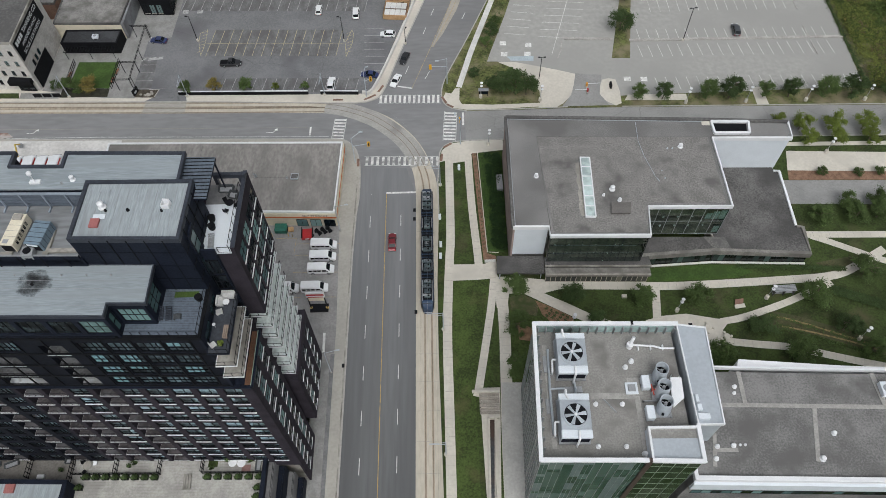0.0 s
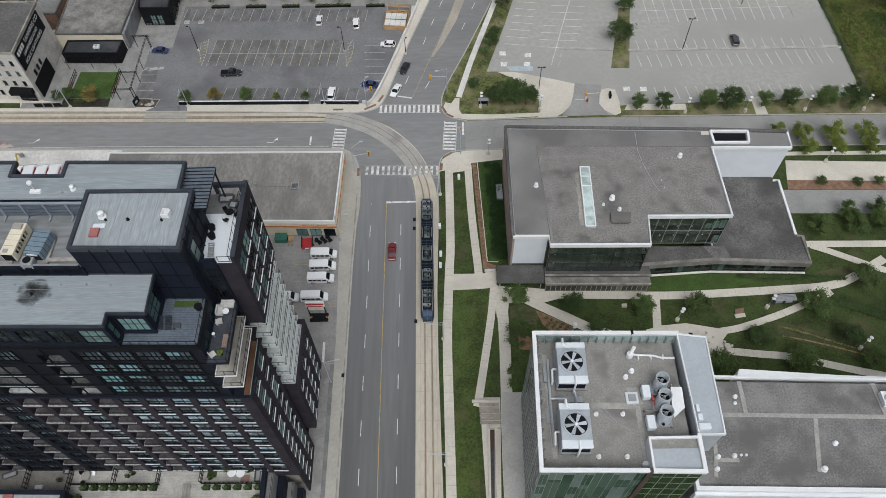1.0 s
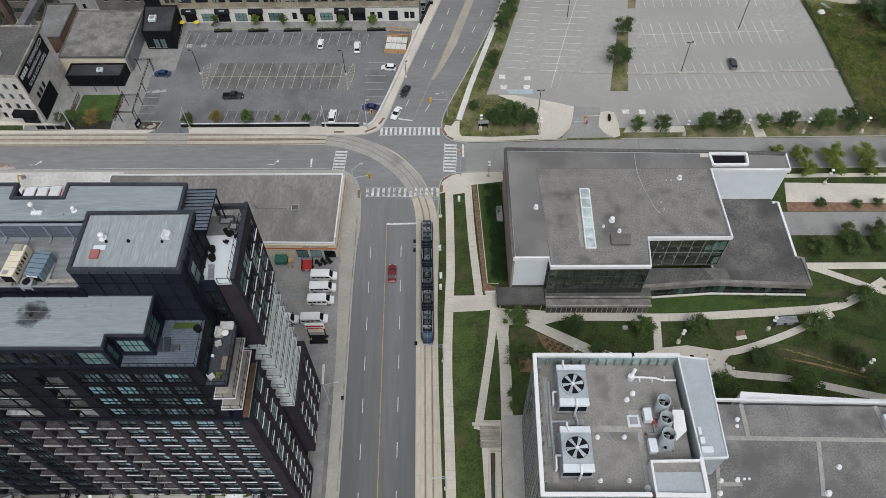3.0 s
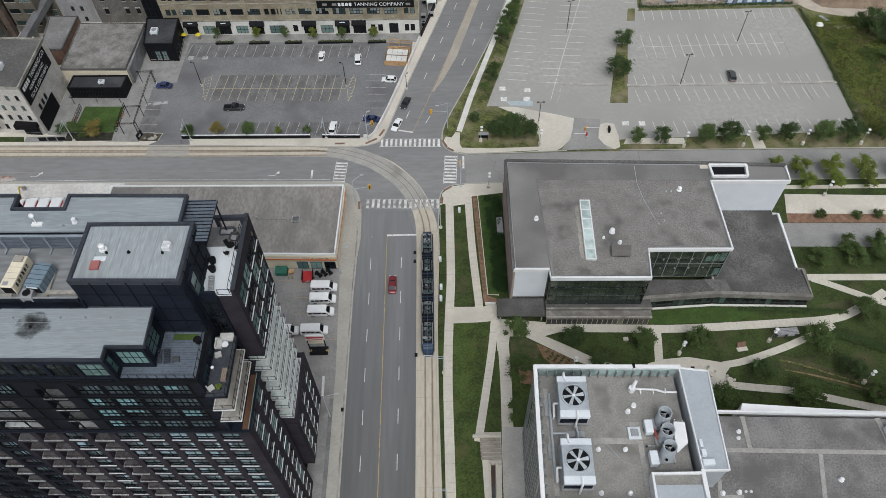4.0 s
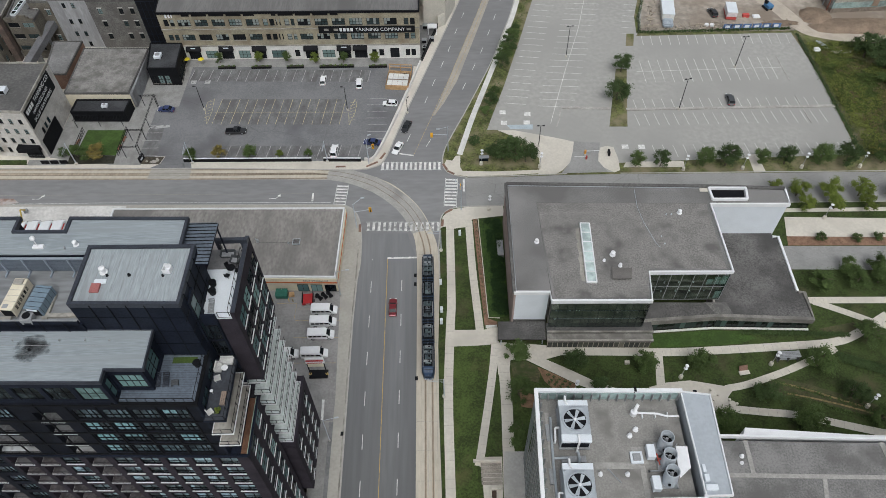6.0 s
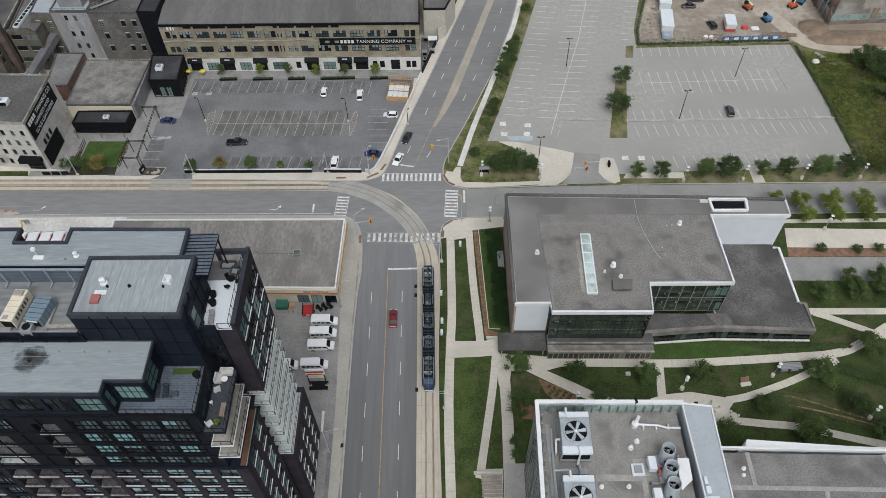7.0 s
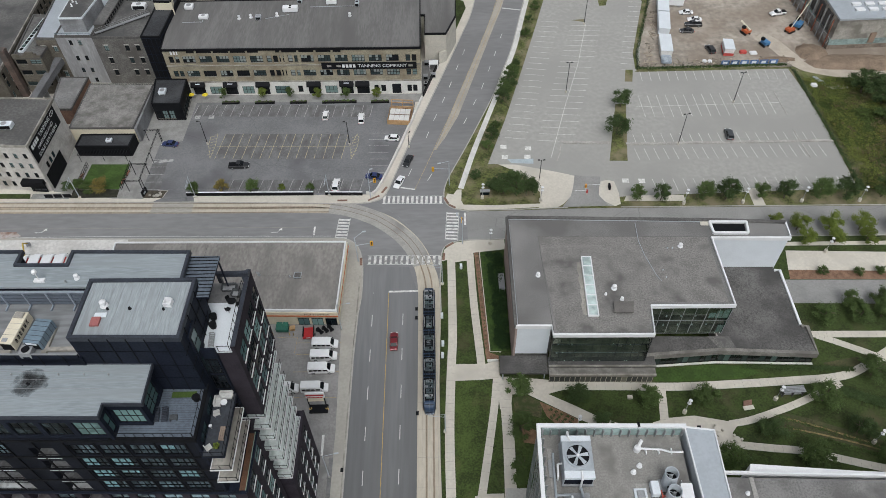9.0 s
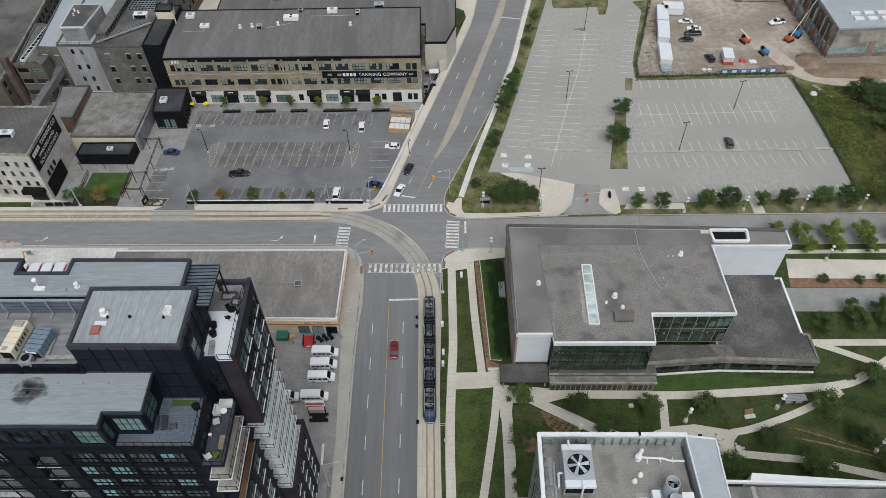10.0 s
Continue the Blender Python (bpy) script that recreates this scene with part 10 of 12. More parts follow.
def car(x, y, heading, paint, label, kind="sedan", z=0.0, group="parked cars"):
    """Front along +y of its own frame. body, cabin glass, roof, four wheels, lights."""
    t = thing({"sedan": "car", "suv": "car", "pickup": "pickup_truck", "hatch": "car"}[kind], label, "car", group, pose(x, y, z, 0, 0, heading))
    L, w, belt, top = {"sedan": (4.7, 1.82, 0.88, 1.44), "suv": (4.7, 1.9, 1.0, 1.7), "hatch": (4.2, 1.78, 0.92, 1.52), "pickup": (5.7, 2.0, 1.08, 1.85)}[kind]
    h = L / 2
    bm = bmesh.new()
    loft(bm, [hull(-h, w * 0.84, 0.42, belt * 0.82), hull(-h + 0.18, w * 0.96, 0.3, belt * 0.98), hull(-h + 0.9, w, 0.24, belt), hull(0, w, 0.24, belt), hull(h * 0.42, w, 0.24, belt * 0.98), hull(h - 0.45, w * 0.97, 0.28, belt * 0.84), hull(h - 0.1, w * 0.88, 0.34, belt * 0.74), hull(h, w * 0.76, 0.4, belt * 0.62)])
    part("body", bm, paint, t, smooth=False)
    c0, r0, r1, c1 = {"sedan": (-h + 0.75, -h + 1.45, h * 0.12, h * 0.45), "suv": (-h + 0.12, -h + 0.5, h * 0.16, h * 0.46), "hatch": (-h + 0.15, -h + 0.65, h * 0.14, h * 0.48), "pickup": (-0.55, -0.35, h * 0.2, h * 0.46)}[kind]
    bm = bmesh.new()
    wb, wt = w * 0.9 / 2, w * 0.74 / 2
    v = [bm.verts.new(p) for p in ((-wb, c0, belt - 0.02), (wb, c0, belt - 0.02), (wb, c1, belt - 0.04), (-wb, c1, belt - 0.04), (-wt, r0, top - 0.05), (wt, r0, top - 0.05), (wt, r1, top - 0.05), (-wt, r1, top - 0.05))]
    for f in ((4, 5, 6, 7), (0, 1, 5, 4), (1, 2, 6, 5), (2, 3, 7, 6), (3, 0, 4, 7)):
        bm.faces.new([v[i] for i in f])
    part("glazing", bm, CAR_GLASS, t)
    bm = bmesh.new()
    loft(bm, [[(-wt * k, yy, top - 0.07), (wt * k, yy, top - 0.07), (wt * k, yy, top - 0.02), (wt * 0.8 * k, yy, top), (-wt * 0.8 * k, yy, top), (-wt * k, yy, top - 0.02)] for yy, k in ((r0 - 0.05, 0.96), (r0 + 0.3, 1.04), (r1 - 0.2, 1.04), (r1 + 0.05, 0.98))])
    part("roof", bm, paint, t)
    for e in (-1, 1):
        bm = bmesh.new()
        rod(bm, (e * wb, c1, belt), (e * wt, r1, top - 0.04), 0.05, 4)
        part("pillar", bm, paint, t)
        for bw, y0, tw, y1, rr in ((wb, c0, wt, r0, 0.07), (wb + 0.01, (c0 + c1) / 2, wt + 0.01, (r0 + r1) / 2, 0.05)):
            bm = bmesh.new()
            rod(bm, (e * bw, y0, belt), (e * tw, y1, top - 0.04), rr, 4)
            part("pillar", bm, paint, t)
        bm = bmesh.new()
        box(bm, e * (w / 2 + 0.08) - 0.09, c1 - 0.32, belt, e * (w / 2 + 0.08) + 0.09, c1 - 0.18, belt + 0.14)
        part("mirror", bm, paint, t)
    if kind == "pickup":
        bm = bmesh.new()
        box(bm, -w * 0.4, -h + 0.15, belt - 0.01, w * 0.4, -0.65, belt + 0.02)
        part("cargo_bed", bm, BLACK, t)
    wheels(t, (-h * 0.58, h * 0.62), w / 2 - 0.1, 0.33 if kind != "pickup" else 0.4)
    lights(t, -h + 0.05, h - 0.12, w * 0.34, belt * 0.72)
    return t


WHITE_CAR, BLACK_CAR = car_paint("white_car_paint", (0.75, 0.76, 0.77), 0.0), car_paint("black_car_paint", (0.018, 0.019, 0.021))
BLUE_CAR, RED_CAR = car_paint("dark_blue_car_paint", (0.02, 0.035, 0.12)), car_paint("dark_red_car_paint", (0.17, 0.012, 0.018))
GREY_CAR = car_paint("dark_grey_car_paint", (0.06, 0.065, 0.07))
Z = 0.165
car(-77.6, 155.4, 83, BLUE_CAR, "dark blue car parked at the edge of the car park", "sedan", Z)
car(-34.3, 166.4, 0, WHITE_CAR, "white car with a dark glass roof parked nose in", "hatch", Z)
car(-23.7, 164.6, 2, WHITE_CAR, "white sports utility car parked nose in", "suv", Z)
car(-14.5, 155.5, 84, WHITE_CAR, "white hatchback parked beside the road wall", "hatch", Z)
car(-18.9, 139.9, 80, BLUE_CAR, "dark blue car parked at an angle near the corner", "sedan", Z)
car(-28.8, 136.9, -3, WHITE_CAR, "pale silver car parked by the low wall", "suv", Z)
car(80.6, 153.6, -4, GREY_CAR, "dark grey car alone in the pale car park", "suv", 0.16)
car(-12.0, 137.6, 158, WHITE_CAR, "white car waiting at the stop line", "sedan", 0.01, "street cars")
car(-9.8, 145.9, 160, BLACK_CAR, "black car waiting behind a white car", "sedan", 0.01, "street cars")
car(-11.9, 87.0, 0, RED_CAR, "dark red car driving in the traffic lane", "sedan", 0.01, "street cars")
car(-56.3, 145.6, -89, BLACK_CAR, "black pickup truck crossing the car park", "pickup", 0.17, "street cars")
car(83.8, 217.4, 88, WHITE_CAR, "white car on the building site", "sedan", 0.16, "site cars")
car(85.6, 212.9, 84, WHITE_CAR, "second white car behind a black pickup", "sedan", 0.16, "site cars")
car(84.4, 209.8, 86, BLACK_CAR, "black pickup truck on the building site", "pickup", 0.16, "site cars")
car(81.4, 206.2, 86, BLACK_CAR, "black car on the building site", "sedan", 0.16, "site cars")
car(86.2, 195.2, 10, BLACK_CAR, "black sports utility car on the building site", "suv", 0.16, "site cars")
car(114.4, 215.4, 102, WHITE_CAR, "white pickup truck on the sandy site road", "pickup", 0.18, "site cars")


def van(x, y, heading, label):
    """body, windscreen, side windows, doors' seams, wheels, lights; front along +y."""
    t = thing("passenger_van", label, "van", "white vans in the yard", pose(x, y, 0.165, 0, 0, heading))
    h, w = 2.85, 2.05
    bm = bmesh.new()
    loft(bm, [hull(-h, w * 0.94, 0.45, 2.05, 0.2), hull(-h + 0.15, w, 0.34, 2.18, 0.22), hull(0.9, w, 0.32, 2.2, 0.22), hull(1.35, w * 0.97, 0.32, 2.05, 0.22), hull(1.95, w * 0.96, 0.32, 1.3, 0.14), hull(2.6, w * 0.93, 0.36, 1.08, 0.14), hull(h, w * 0.8, 0.42, 0.85, 0.1)])
    part("body", bm, WHITE_CAR, t)
    bm = bmesh.new()
    v = [bm.verts.new(p) for p in ((-0.86, 1.99, 1.32), (0.86, 1.99, 1.32), (0.72, 1.36, 2.08), (-0.72, 1.36, 2.08))]
    bm.faces.new(v)
    part("windscreen", bm, CAR_GLASS, t)
    for e in (-1, 1):
        for y0, y1 in ((-2.5, -1.7), (-1.55, -0.75), (-0.6, 0.2), (0.45, 1.35)):
            bm = bmesh.new()
            box(bm, e * w / 2 - 0.03, y0, 1.3, e * w / 2 + 0.012, y1, 1.82)
            part("side_window", bm, CAR_GLASS, t)
        bm = bmesh.new()
        box(bm, e * (w / 2 + 0.12) - 0.1, 1.5, 1.3, e * (w / 2 + 0.12) + 0.1, 1.62, 1.6)
        part("mirror", bm, BLACK, t)
    bm = bmesh.new()
    box(bm, -0.8, -h - 0.01, 1.25, 0.8, -h + 0.05, 1.8)
    part("rear_window", bm, CAR_GLASS, t)
    wheels(t, (-1.75, 1.75), w / 2 - 0.12, 0.37)
    lights(t, -h + 0.03, h - 0.1, 0.72, 0.85)
    return t


v = van(-27.0, 86.5, -91, "white passenger van parked in the storage yard")
for x, y in ((-27.0, 83.4), (-27.2, 80.2), (-28.2, 75.6), (-34.4, 75.6)):
    copy_thing(v, pose(x, y, 0.165, 0, 0, -90))


def tram(x, y0, y1):
    """five joined modules: body, roof pods, gangways, dark cabs"""
    t = thing("tram", "long blue and black articulated tram with roof equipment on the track", "tram", m=pose(x, y0, 0.02))
    blue = mat("tram_blue", (0.020, 0.042, 0.085), 0.1, 0.8, 9, 0.45, 0.0, 0.0, spec=0.3)
    screen_glass = mat("tram_windscreen", (0.010, 0.012, 0.015), 0.1, 1, 4, 0.3, 0.0, spec=0.25)
    length = y1 - y0
    L = [0, 7.4, 12.4, 18.4, 23.4, length]
    podm = [mat("tram_roof_pod", (0.085, 0.12, 0.125), 0.3, 1.2, 4, 0.6), mat("dark_roof_pod", (0.045, 0.06, 0.07), 0.3, 1.2, 4, 0.6), mat("blue_grey_roof_pod", (0.065, 0.09, 0.10), 0.3, 1.2, 4, 0.6)]
    pr = random.Random(6)
    for k, (a, b) in enumerate(zip(L, L[1:])):
        bm = bmesh.new()
        e0, e1 = (0.0, 0.25) if k == 0 else (0.25, 0.25), None
        ya, yb = a + (0.0 if k == 0 else 0.28), b - (0.0 if k == 4 else 0.28)
        sec = [(ya, 1.0, 1.0), (yb, 1.0, 1.0)]
        if k == 0:
            sec = [(ya, 0.55, 0.62), (ya + 0.35, 0.8, 0.8), (ya + 1.2, 0.96, 0.97), (ya + 2.2, 1, 1), (yb, 1, 1)]
        if k == 4:
            sec = [(ya, 1, 1), (yb - 2.2, 1, 1), (yb - 1.2, 0.96, 0.97), (yb - 0.35, 0.8, 0.8), (yb, 0.55, 0.62)]
        loft(bm, [hull(yy, 2.65 * s, 0.25, 0.25 + 3.15 * s2, 0.35) for yy, s, s2 in sec])
        part("body_module", bm, blue, t)
        for e in (-1, 1):
            bm = bmesh.new()
            box(bm, e * 1.3 - 0.03, ya + 0.7, 1.2, e * 1.3 + 0.045, yb - 0.7, 2.4)
            part("window_band", bm, CAR_GLASS, t)
        bm = bmesh.new()
        box(bm, -1.18, ya + (1.6 if k == 0 else 0.25), 3.36, 1.18, yb - (1.6 if k == 4 else 0.25), 3.48)
        part("roof_deck", bm, BLACK, t)
        n = 4 if b - a > 6.5 else 3
        lo, hi = ya + (1.9 if k == 0 else 0.6), yb - (1.9 if k == 4 else 0.6)
        for i in range(n):
            bm = bmesh.new()
            p, q = lo + (hi - lo) * (i + 0.05) / n, lo + (hi - lo) * (i + 0.92 - 0.25 * pr.random()) / n
            wd = pr.choice((0.62, 0.78, 0.88))
            box(bm, -wd, p, 3.48, wd, q, 3.72 + 0.2 * pr.random())
            bmesh.ops.bevel(bm, geom=bm.edges[:], offset=0.06, segments=1, affect="EDGES")
            pod = part("roof_pod", bm, podm[(i * 2 + k) % 3], t)
            bm = bmesh.new()
            lattice(bm, wd * 1.5, (q - p) * 0.7, 3, 2, 0.07, -0.03, 0.03)
            part("grille", bm, podm[(i + k) % 3] if (i + k) % 3 else GREY_METAL, pod, "", Matrix.Translation((-wd * 0.75, q - (q - p) * 0.15, 3.95)) @ Matrix.Rotation(math.radians(90), 4, "X"))
            bm = bmesh.new()
            rod(bm, (0.25, q - 0.4, 3.7), (0.25, q - 0.4, 3.98), 0.2, 10)
            part("fan", bm, BLACK, pod)
        if k < 4:
            bm = bmesh.new()
            for g in range(4):
                yy = b - 0.28 + 0.14 * g
                box(bm, -1.2 + 0.06 * (g % 2), yy, 0.4, 1.2 - 0.06 * (g % 2), yy + 0.14, 3.3 - 0.06 * (g % 2))
            part("gangway", bm, BLACK, t)
    for e in (-1, 1):
        bm = bmesh.new()
        for a, b in zip(L, L[1:]):
            rod(bm, (e * 1.02, a + 1.2, 3.62), (e * 1.02, b - 1.2, 3.62), 0.07, 5)
        part("roof_conduit", bm, GREY_METAL, t)
    for k, b in enumerate(L[1:-1]):
        for e in (-0.7, -0.25, 0.3, 0.75):
            bm = bmesh.new()
            rod(bm, (e, b - 0.7, 3.5), (e, b, 3.8), 0.07, 5)
            rod(bm, (e, b, 3.8), (e, b + 0.7, 3.5), 0.07, 5)
            part("jumper_cable", bm, BLACK, t)
    for y, w in ((2.3, 0.5), (4.4, 0.35), (27.6, 0.4), (29.0, 0.5)):
        bm = bmesh.new()
        box(bm, -w - 0.4, y, 3.72, -0.2, y + 0.5, 3.86)
        part("roof_box", bm, GREY_METAL, t)
        bm = bmesh.new()
        box(bm, 0.15, y + 0.05, 3.72, w + 0.3, y + 0.42, 3.88)
        part("roof_box", bm, GREY_METAL, t)
    for y, s in ((0.0, 1), (length, -1)):
        bm = bmesh.new()
        v = [bm.verts.new(p) for p in ((-0.72, y + s * 0.02, 1.3), (0.72, y + s * 0.02, 1.3), (1.0, y + s * 0.95, 3.05), (-1.0, y + s * 0.95, 3.05))]
        bm.faces.new(v if s > 0 else v[::-1])
        w = [bm.verts.new(Vector(c.co) + Vector((0, -s * 0.06, 0.12))) for c in v]
        bm.faces.new(w if s > 0 else w[::-1])
        for i in range(4):
            bm.faces.new((v[i], v[(i + 1) % 4], w[(i + 1) % 4], w[i]))
        part("windscreen", bm, screen_glass, t)
        bm = bmesh.new()
        rod(bm, (-0.8, y + s * 0.1, 0.7), (0.8, y + s * 0.1, 0.7), 0.16, 6)
        part("bumper", bm, WHITE, t)
    bm = bmesh.new()
    for e in (-1, 1):
        rod(bm, (e * 0.5, 14.2, 3.6), (e * 0.55, 15.6, 4.5), 0.05, 5)
        rod(bm, (e * 0.55, 15.6, 4.5), (e * 0.5, 14.2, 5.1), 0.04, 5)
    rod(bm, (-0.85, 14.2, 5.1), (0.85, 14.2, 5.1), 0.05, 5)
    part("pantograph", bm, BLACK, t)
    for y in (2.5, 9.8, 15.4, 20.8, 28.3):
        bm = bmesh.new()
        box(bm, -0.9, y - 1.2, 0.0, 0.9, y + 1.2, 0.4)
        part("bogie", bm, BLACK, t)


tram(-4.05, 69.0, 100.2)


# ---- street furniture ----
def lot_lamp(x, y, h, label, ang=0, arms=1, z=0.15):
    t = thing("lamp_post", label, "street lamp", "car park lamps", pose(x, y, z, 0, 0, ang))
    bm = bmesh.new()
    rod(bm, (0, 0, 0), (0, 0, 0.7), 0.3, 10)
    part("footing", bm, CONCRETE, t)
    bm = bmesh.new()
    rod(bm, (0, 0, 0.5), (0, 0, h), 0.11, 8, 0.07)
    part("pole", bm, BLACK, t)
    for k in range(arms):
        bm = bmesh.new()
        e = 1 if k == 0 else -1
        rod(bm, (0, 0, h - 0.02), (e * 0.5, 0, h + 0.05), 0.05, 6)
        box(bm, min(e * 0.4, e * 1.0), -0.16, h, max(e * 0.4, e * 1.0), 0.16, h + 0.12)
        part("lamp_head", bm, BLACK, t)


for x, y in ((37.5, 175.3), (48.4, 212.4), (65.7, 150.5), (86.1, 168.4)):
    lot_lamp(x, y, 10.6, "tall dark lamp post in the pale car park", 10, 2)
lot_lamp(25.5, 137.4, 7.2, "dark lamp post beside the gate apron", 0, 2)
lot_lamp(-67.0, 155.4, 8.2, "tall dark lamp post in the asphalt car park", 170, 1)
lot_lamp(-26.4, 153.6, 8.2, "tall dark lamp post in the asphalt car park", 170, 1)
lot_lamp(-9.6, 152.0, 5.0, "dark lamp post beside the road wall", 60, 1)


def disc_lamp(x, y, h=5.0, z=0.14):
    """A slim post with two round white shades, one above the other."""
    t = thing("disc_lamp", "slim grey lamp post with two round white shades", "street lamp", "campus lamps", pose(x, y, z))
    bm = bmesh.new()
    rod(bm, (0, 0, 0), (0, 0, 0.9), 0.45, 10, 0.4)
    part("footing", bm, CONCRETE, t)
    bm = bmesh.new()
    rod(bm, (0, 0, 0.9), (0, 0, h), 0.07, 6)
    part("post", bm, GREY_METAL, t)
    for dz in (0.0, -1.1):
        bm = bmesh.new()
        rod(bm, (0.12, 0, h + dz), (0.12, 0, h + dz + 0.12), 0.4, 14, 0.32)
        part("shade", bm, WHITE, t)
    return t


dl = disc_lamp(67.1, 70.8)
for x, y in ((83.2, 60.9), (47.8, 68.3), (25.5, 65.4), (91.8, 110.0), (61.7, 127.4), (76.9, 127.3), (92.0, 127.2), (106.8, 126.9), (11.0, 115.3), (47.6, 123.0 - 7.4), (79.3, 115.4), (9.9, 131.2), (25.0, 129.6)):
    copy_thing(dl, pose(x, y, 0.14))


def signal(x, y, ang, arm, label, h=6.0, heads=1, z=0.15):
    """pole, mast arm, yellow signal heads with black faces, street light arm"""
    t = thing("traffic_signal", label, "traffic light", "traffic signals", pose(x, y, z, 0, 0, ang))
    bm = bmesh.new()
    rod(bm, (0, 0, 0), (0, 0, h + 2.4), 0.14, 8, 0.09)
    part("pole", bm, PALE_METAL, t)
    bm = bmesh.new()
    rod(bm, (0, 0, h - 0.4), (arm, 0, h), 0.09, 6, 0.06)
    part("mast_arm", bm, PALE_METAL, t)
    bm = bmesh.new()
    rod(bm, (0, 0, h + 2.3), (arm * 0.55, 1.2, h + 2.9), 0.06, 6)
    box(bm, arm * 0.5, 1.05, h + 2.8, arm * 0.5 + 0.9, 1.4, h + 2.95)
    part("light_arm", bm, PALE_METAL, t)
    for k in range(heads):
        ax = arm * (1 - 0.38 * k)
        hd = bmesh.new()
        box(hd, ax - 0.32, -0.12, h - 0.9, ax + 0.32, 0.16, h + 0.55)
        hd = part("signal_head", hd, mat("signal_yellow", (0.62, 0.33, 0.02), 0.1) if "signal_yellow" not in bpy.data.materials else bpy.data.materials["signal_yellow"], t)
        for e in range(3):
            bm = bmesh.new()
            rod(bm, (ax, -0.12, h + 0.32 - 0.42 * e), (ax, -0.2, h + 0.32 - 0.42 * e), 0.15, 8)
            part("lens", bm, BLACK, hd)
    return t


signal(-21.3, 110.6, 6, 3.8, "grey signal mast with a yellow head at the corner", 6.2)
signal(1.4, 136.4, 182, 4.2, "grey signal mast with a yellow head and green name plate", 6.2)
signal(-19.4, 132.4, 20, 1.6, "grey signal mast with a yellow head beside the tram bend", 5.8)
signal(4.2, 115.6, 92, 2.4, "grey signal mast beside the pharmacy corner", 6.0)
for x, y, a, arm in ((-0.9, 39.4, 180, 3.0), (-0.9, 65.3, 175, 3.2), (-0.95, 103.0, 178, 3.0), (-30.4, 133.6, -95, 3.0), (-66.0, 134.2, -92, 3.2), (-97.0, 135.0, -92, 3.0), (-0.9, 10, 180, 3)):
    t = thing("catenary_pole", "grey tram wire pole with a bracket arm", "pole", "tram wire poles", pose(x, y, 0.13, 0, 0, a))
    bm = bmesh.new()
    rod(bm, (0, 0, 0), (0, 0, 0.4), 0.4, 10)
    part("footing", bm, CONCRETE, t)
    bm = bmesh.new()
    rod(bm, (0, 0, 0.3), (0, 0, 7.4), 0.13, 8, 0.1)
    part("pole", bm, PALE_METAL, t)
    for z in (6.2, 7.2):
        bm = bmesh.new()
        rod(bm, (0, 0, z), (arm, 0, 6.3 if z < 7 else 6.6), 0.05, 6)
        part("bracket_arm", bm, PALE_METAL, t)
bm = bmesh.new()
line = track_line(0.0)[1:]
for a, b in zip(line, line[1:]):
    rod(bm, (*a, 5.9), (*b, 5.9), 0.012, 3)
solid("contact_wire", bm, GREY_METAL, "thin overhead tram contact wire above the track", "wire")
for x, y in ((-1.2, 83.0), (-1.1, 86.0), (-6.6, 69.6), (-7.0, 93.5), (-7.0, 96.0), (-1.2, 93.5), (3.6, 107.8), (-21.2, 57.8)):
    bm = bmesh.new()
    box(bm, x - 0.3, y - 0.45, 0.0, x + 0.3, y + 0.45, 0.16 if x < -6 else 1.3)
    bmesh.ops.bevel(bm, geom=bm.edges[:], offset=0.03, segments=1, affect="EDGES")
    solid("signal_cabinet", bm, BLACK if x < -6 else WHITE_PANEL, "small dark track box beside the rail" if x < -6 else "white signal cabinet beside the tram track", "cabinet", "track boxes")

for x, y, h, a in ((-23.8, 90.7, 9.2, 4), (-23.5, 56.4, 9.3, 8)):
    t = thing("street_lamp", "tall grey street lamp with one arm over the pavement", "street lamp", "street lamps", pose(x, y, 0.15, 0, 0, a))
    bm = bmesh.new()
    rod(bm, (0, 0, 0), (0, 0, 0.5), 0.22, 10, 0.18)
    part("footing", bm, KERB, t)
    bm = bmesh.new()
    rod(bm, (0, 0, 0.4), (0, 0, h), 0.11, 8, 0.07)
    part("pole", bm, PALE_METAL, t)
    bm = bmesh.new()
    rod(bm, (0, 0, h - 0.1), (2.4, 0, h + 0.35), 0.05, 6)
    part("arm", bm, PALE_METAL, t)
    bm = bmesh.new()
    box(bm, 2.2, -0.16, h + 0.26, 3.0, 0.16, h + 0.42)
    bmesh.ops.bevel(bm, geom=bm.edges[:], offset=0.05, segments=1, affect="EDGES")
    part("lamp_head", bm, PALE_METAL, t)
# tactile strips at the kerbs
for x, y, a, w in ((-18.6, 132.2, 30, 3.4), (-15.9, 135.2, 62, 2.6), (-26.8, 131.6, 0, 2.6), (0.5, 130.6, 115, 2.6), (2.0, 128.5, 145, 2.0), (1.0, 115.2, 35, 2.4), (-0.5, 111.5, 85, 2.2), (-20.6, 110.5, 92, 2.4)):
    bm = bmesh.new()
    box(bm, -w / 2, -0.3, 0.1, w / 2, 0.3, 0.175)
    solid("tactile_strip", bm, RED_BRICK, "rusty tactile paving strip at the crossing", "paving", "tactile strips", "structure", pose(x, y, 0, 0, 0, a))

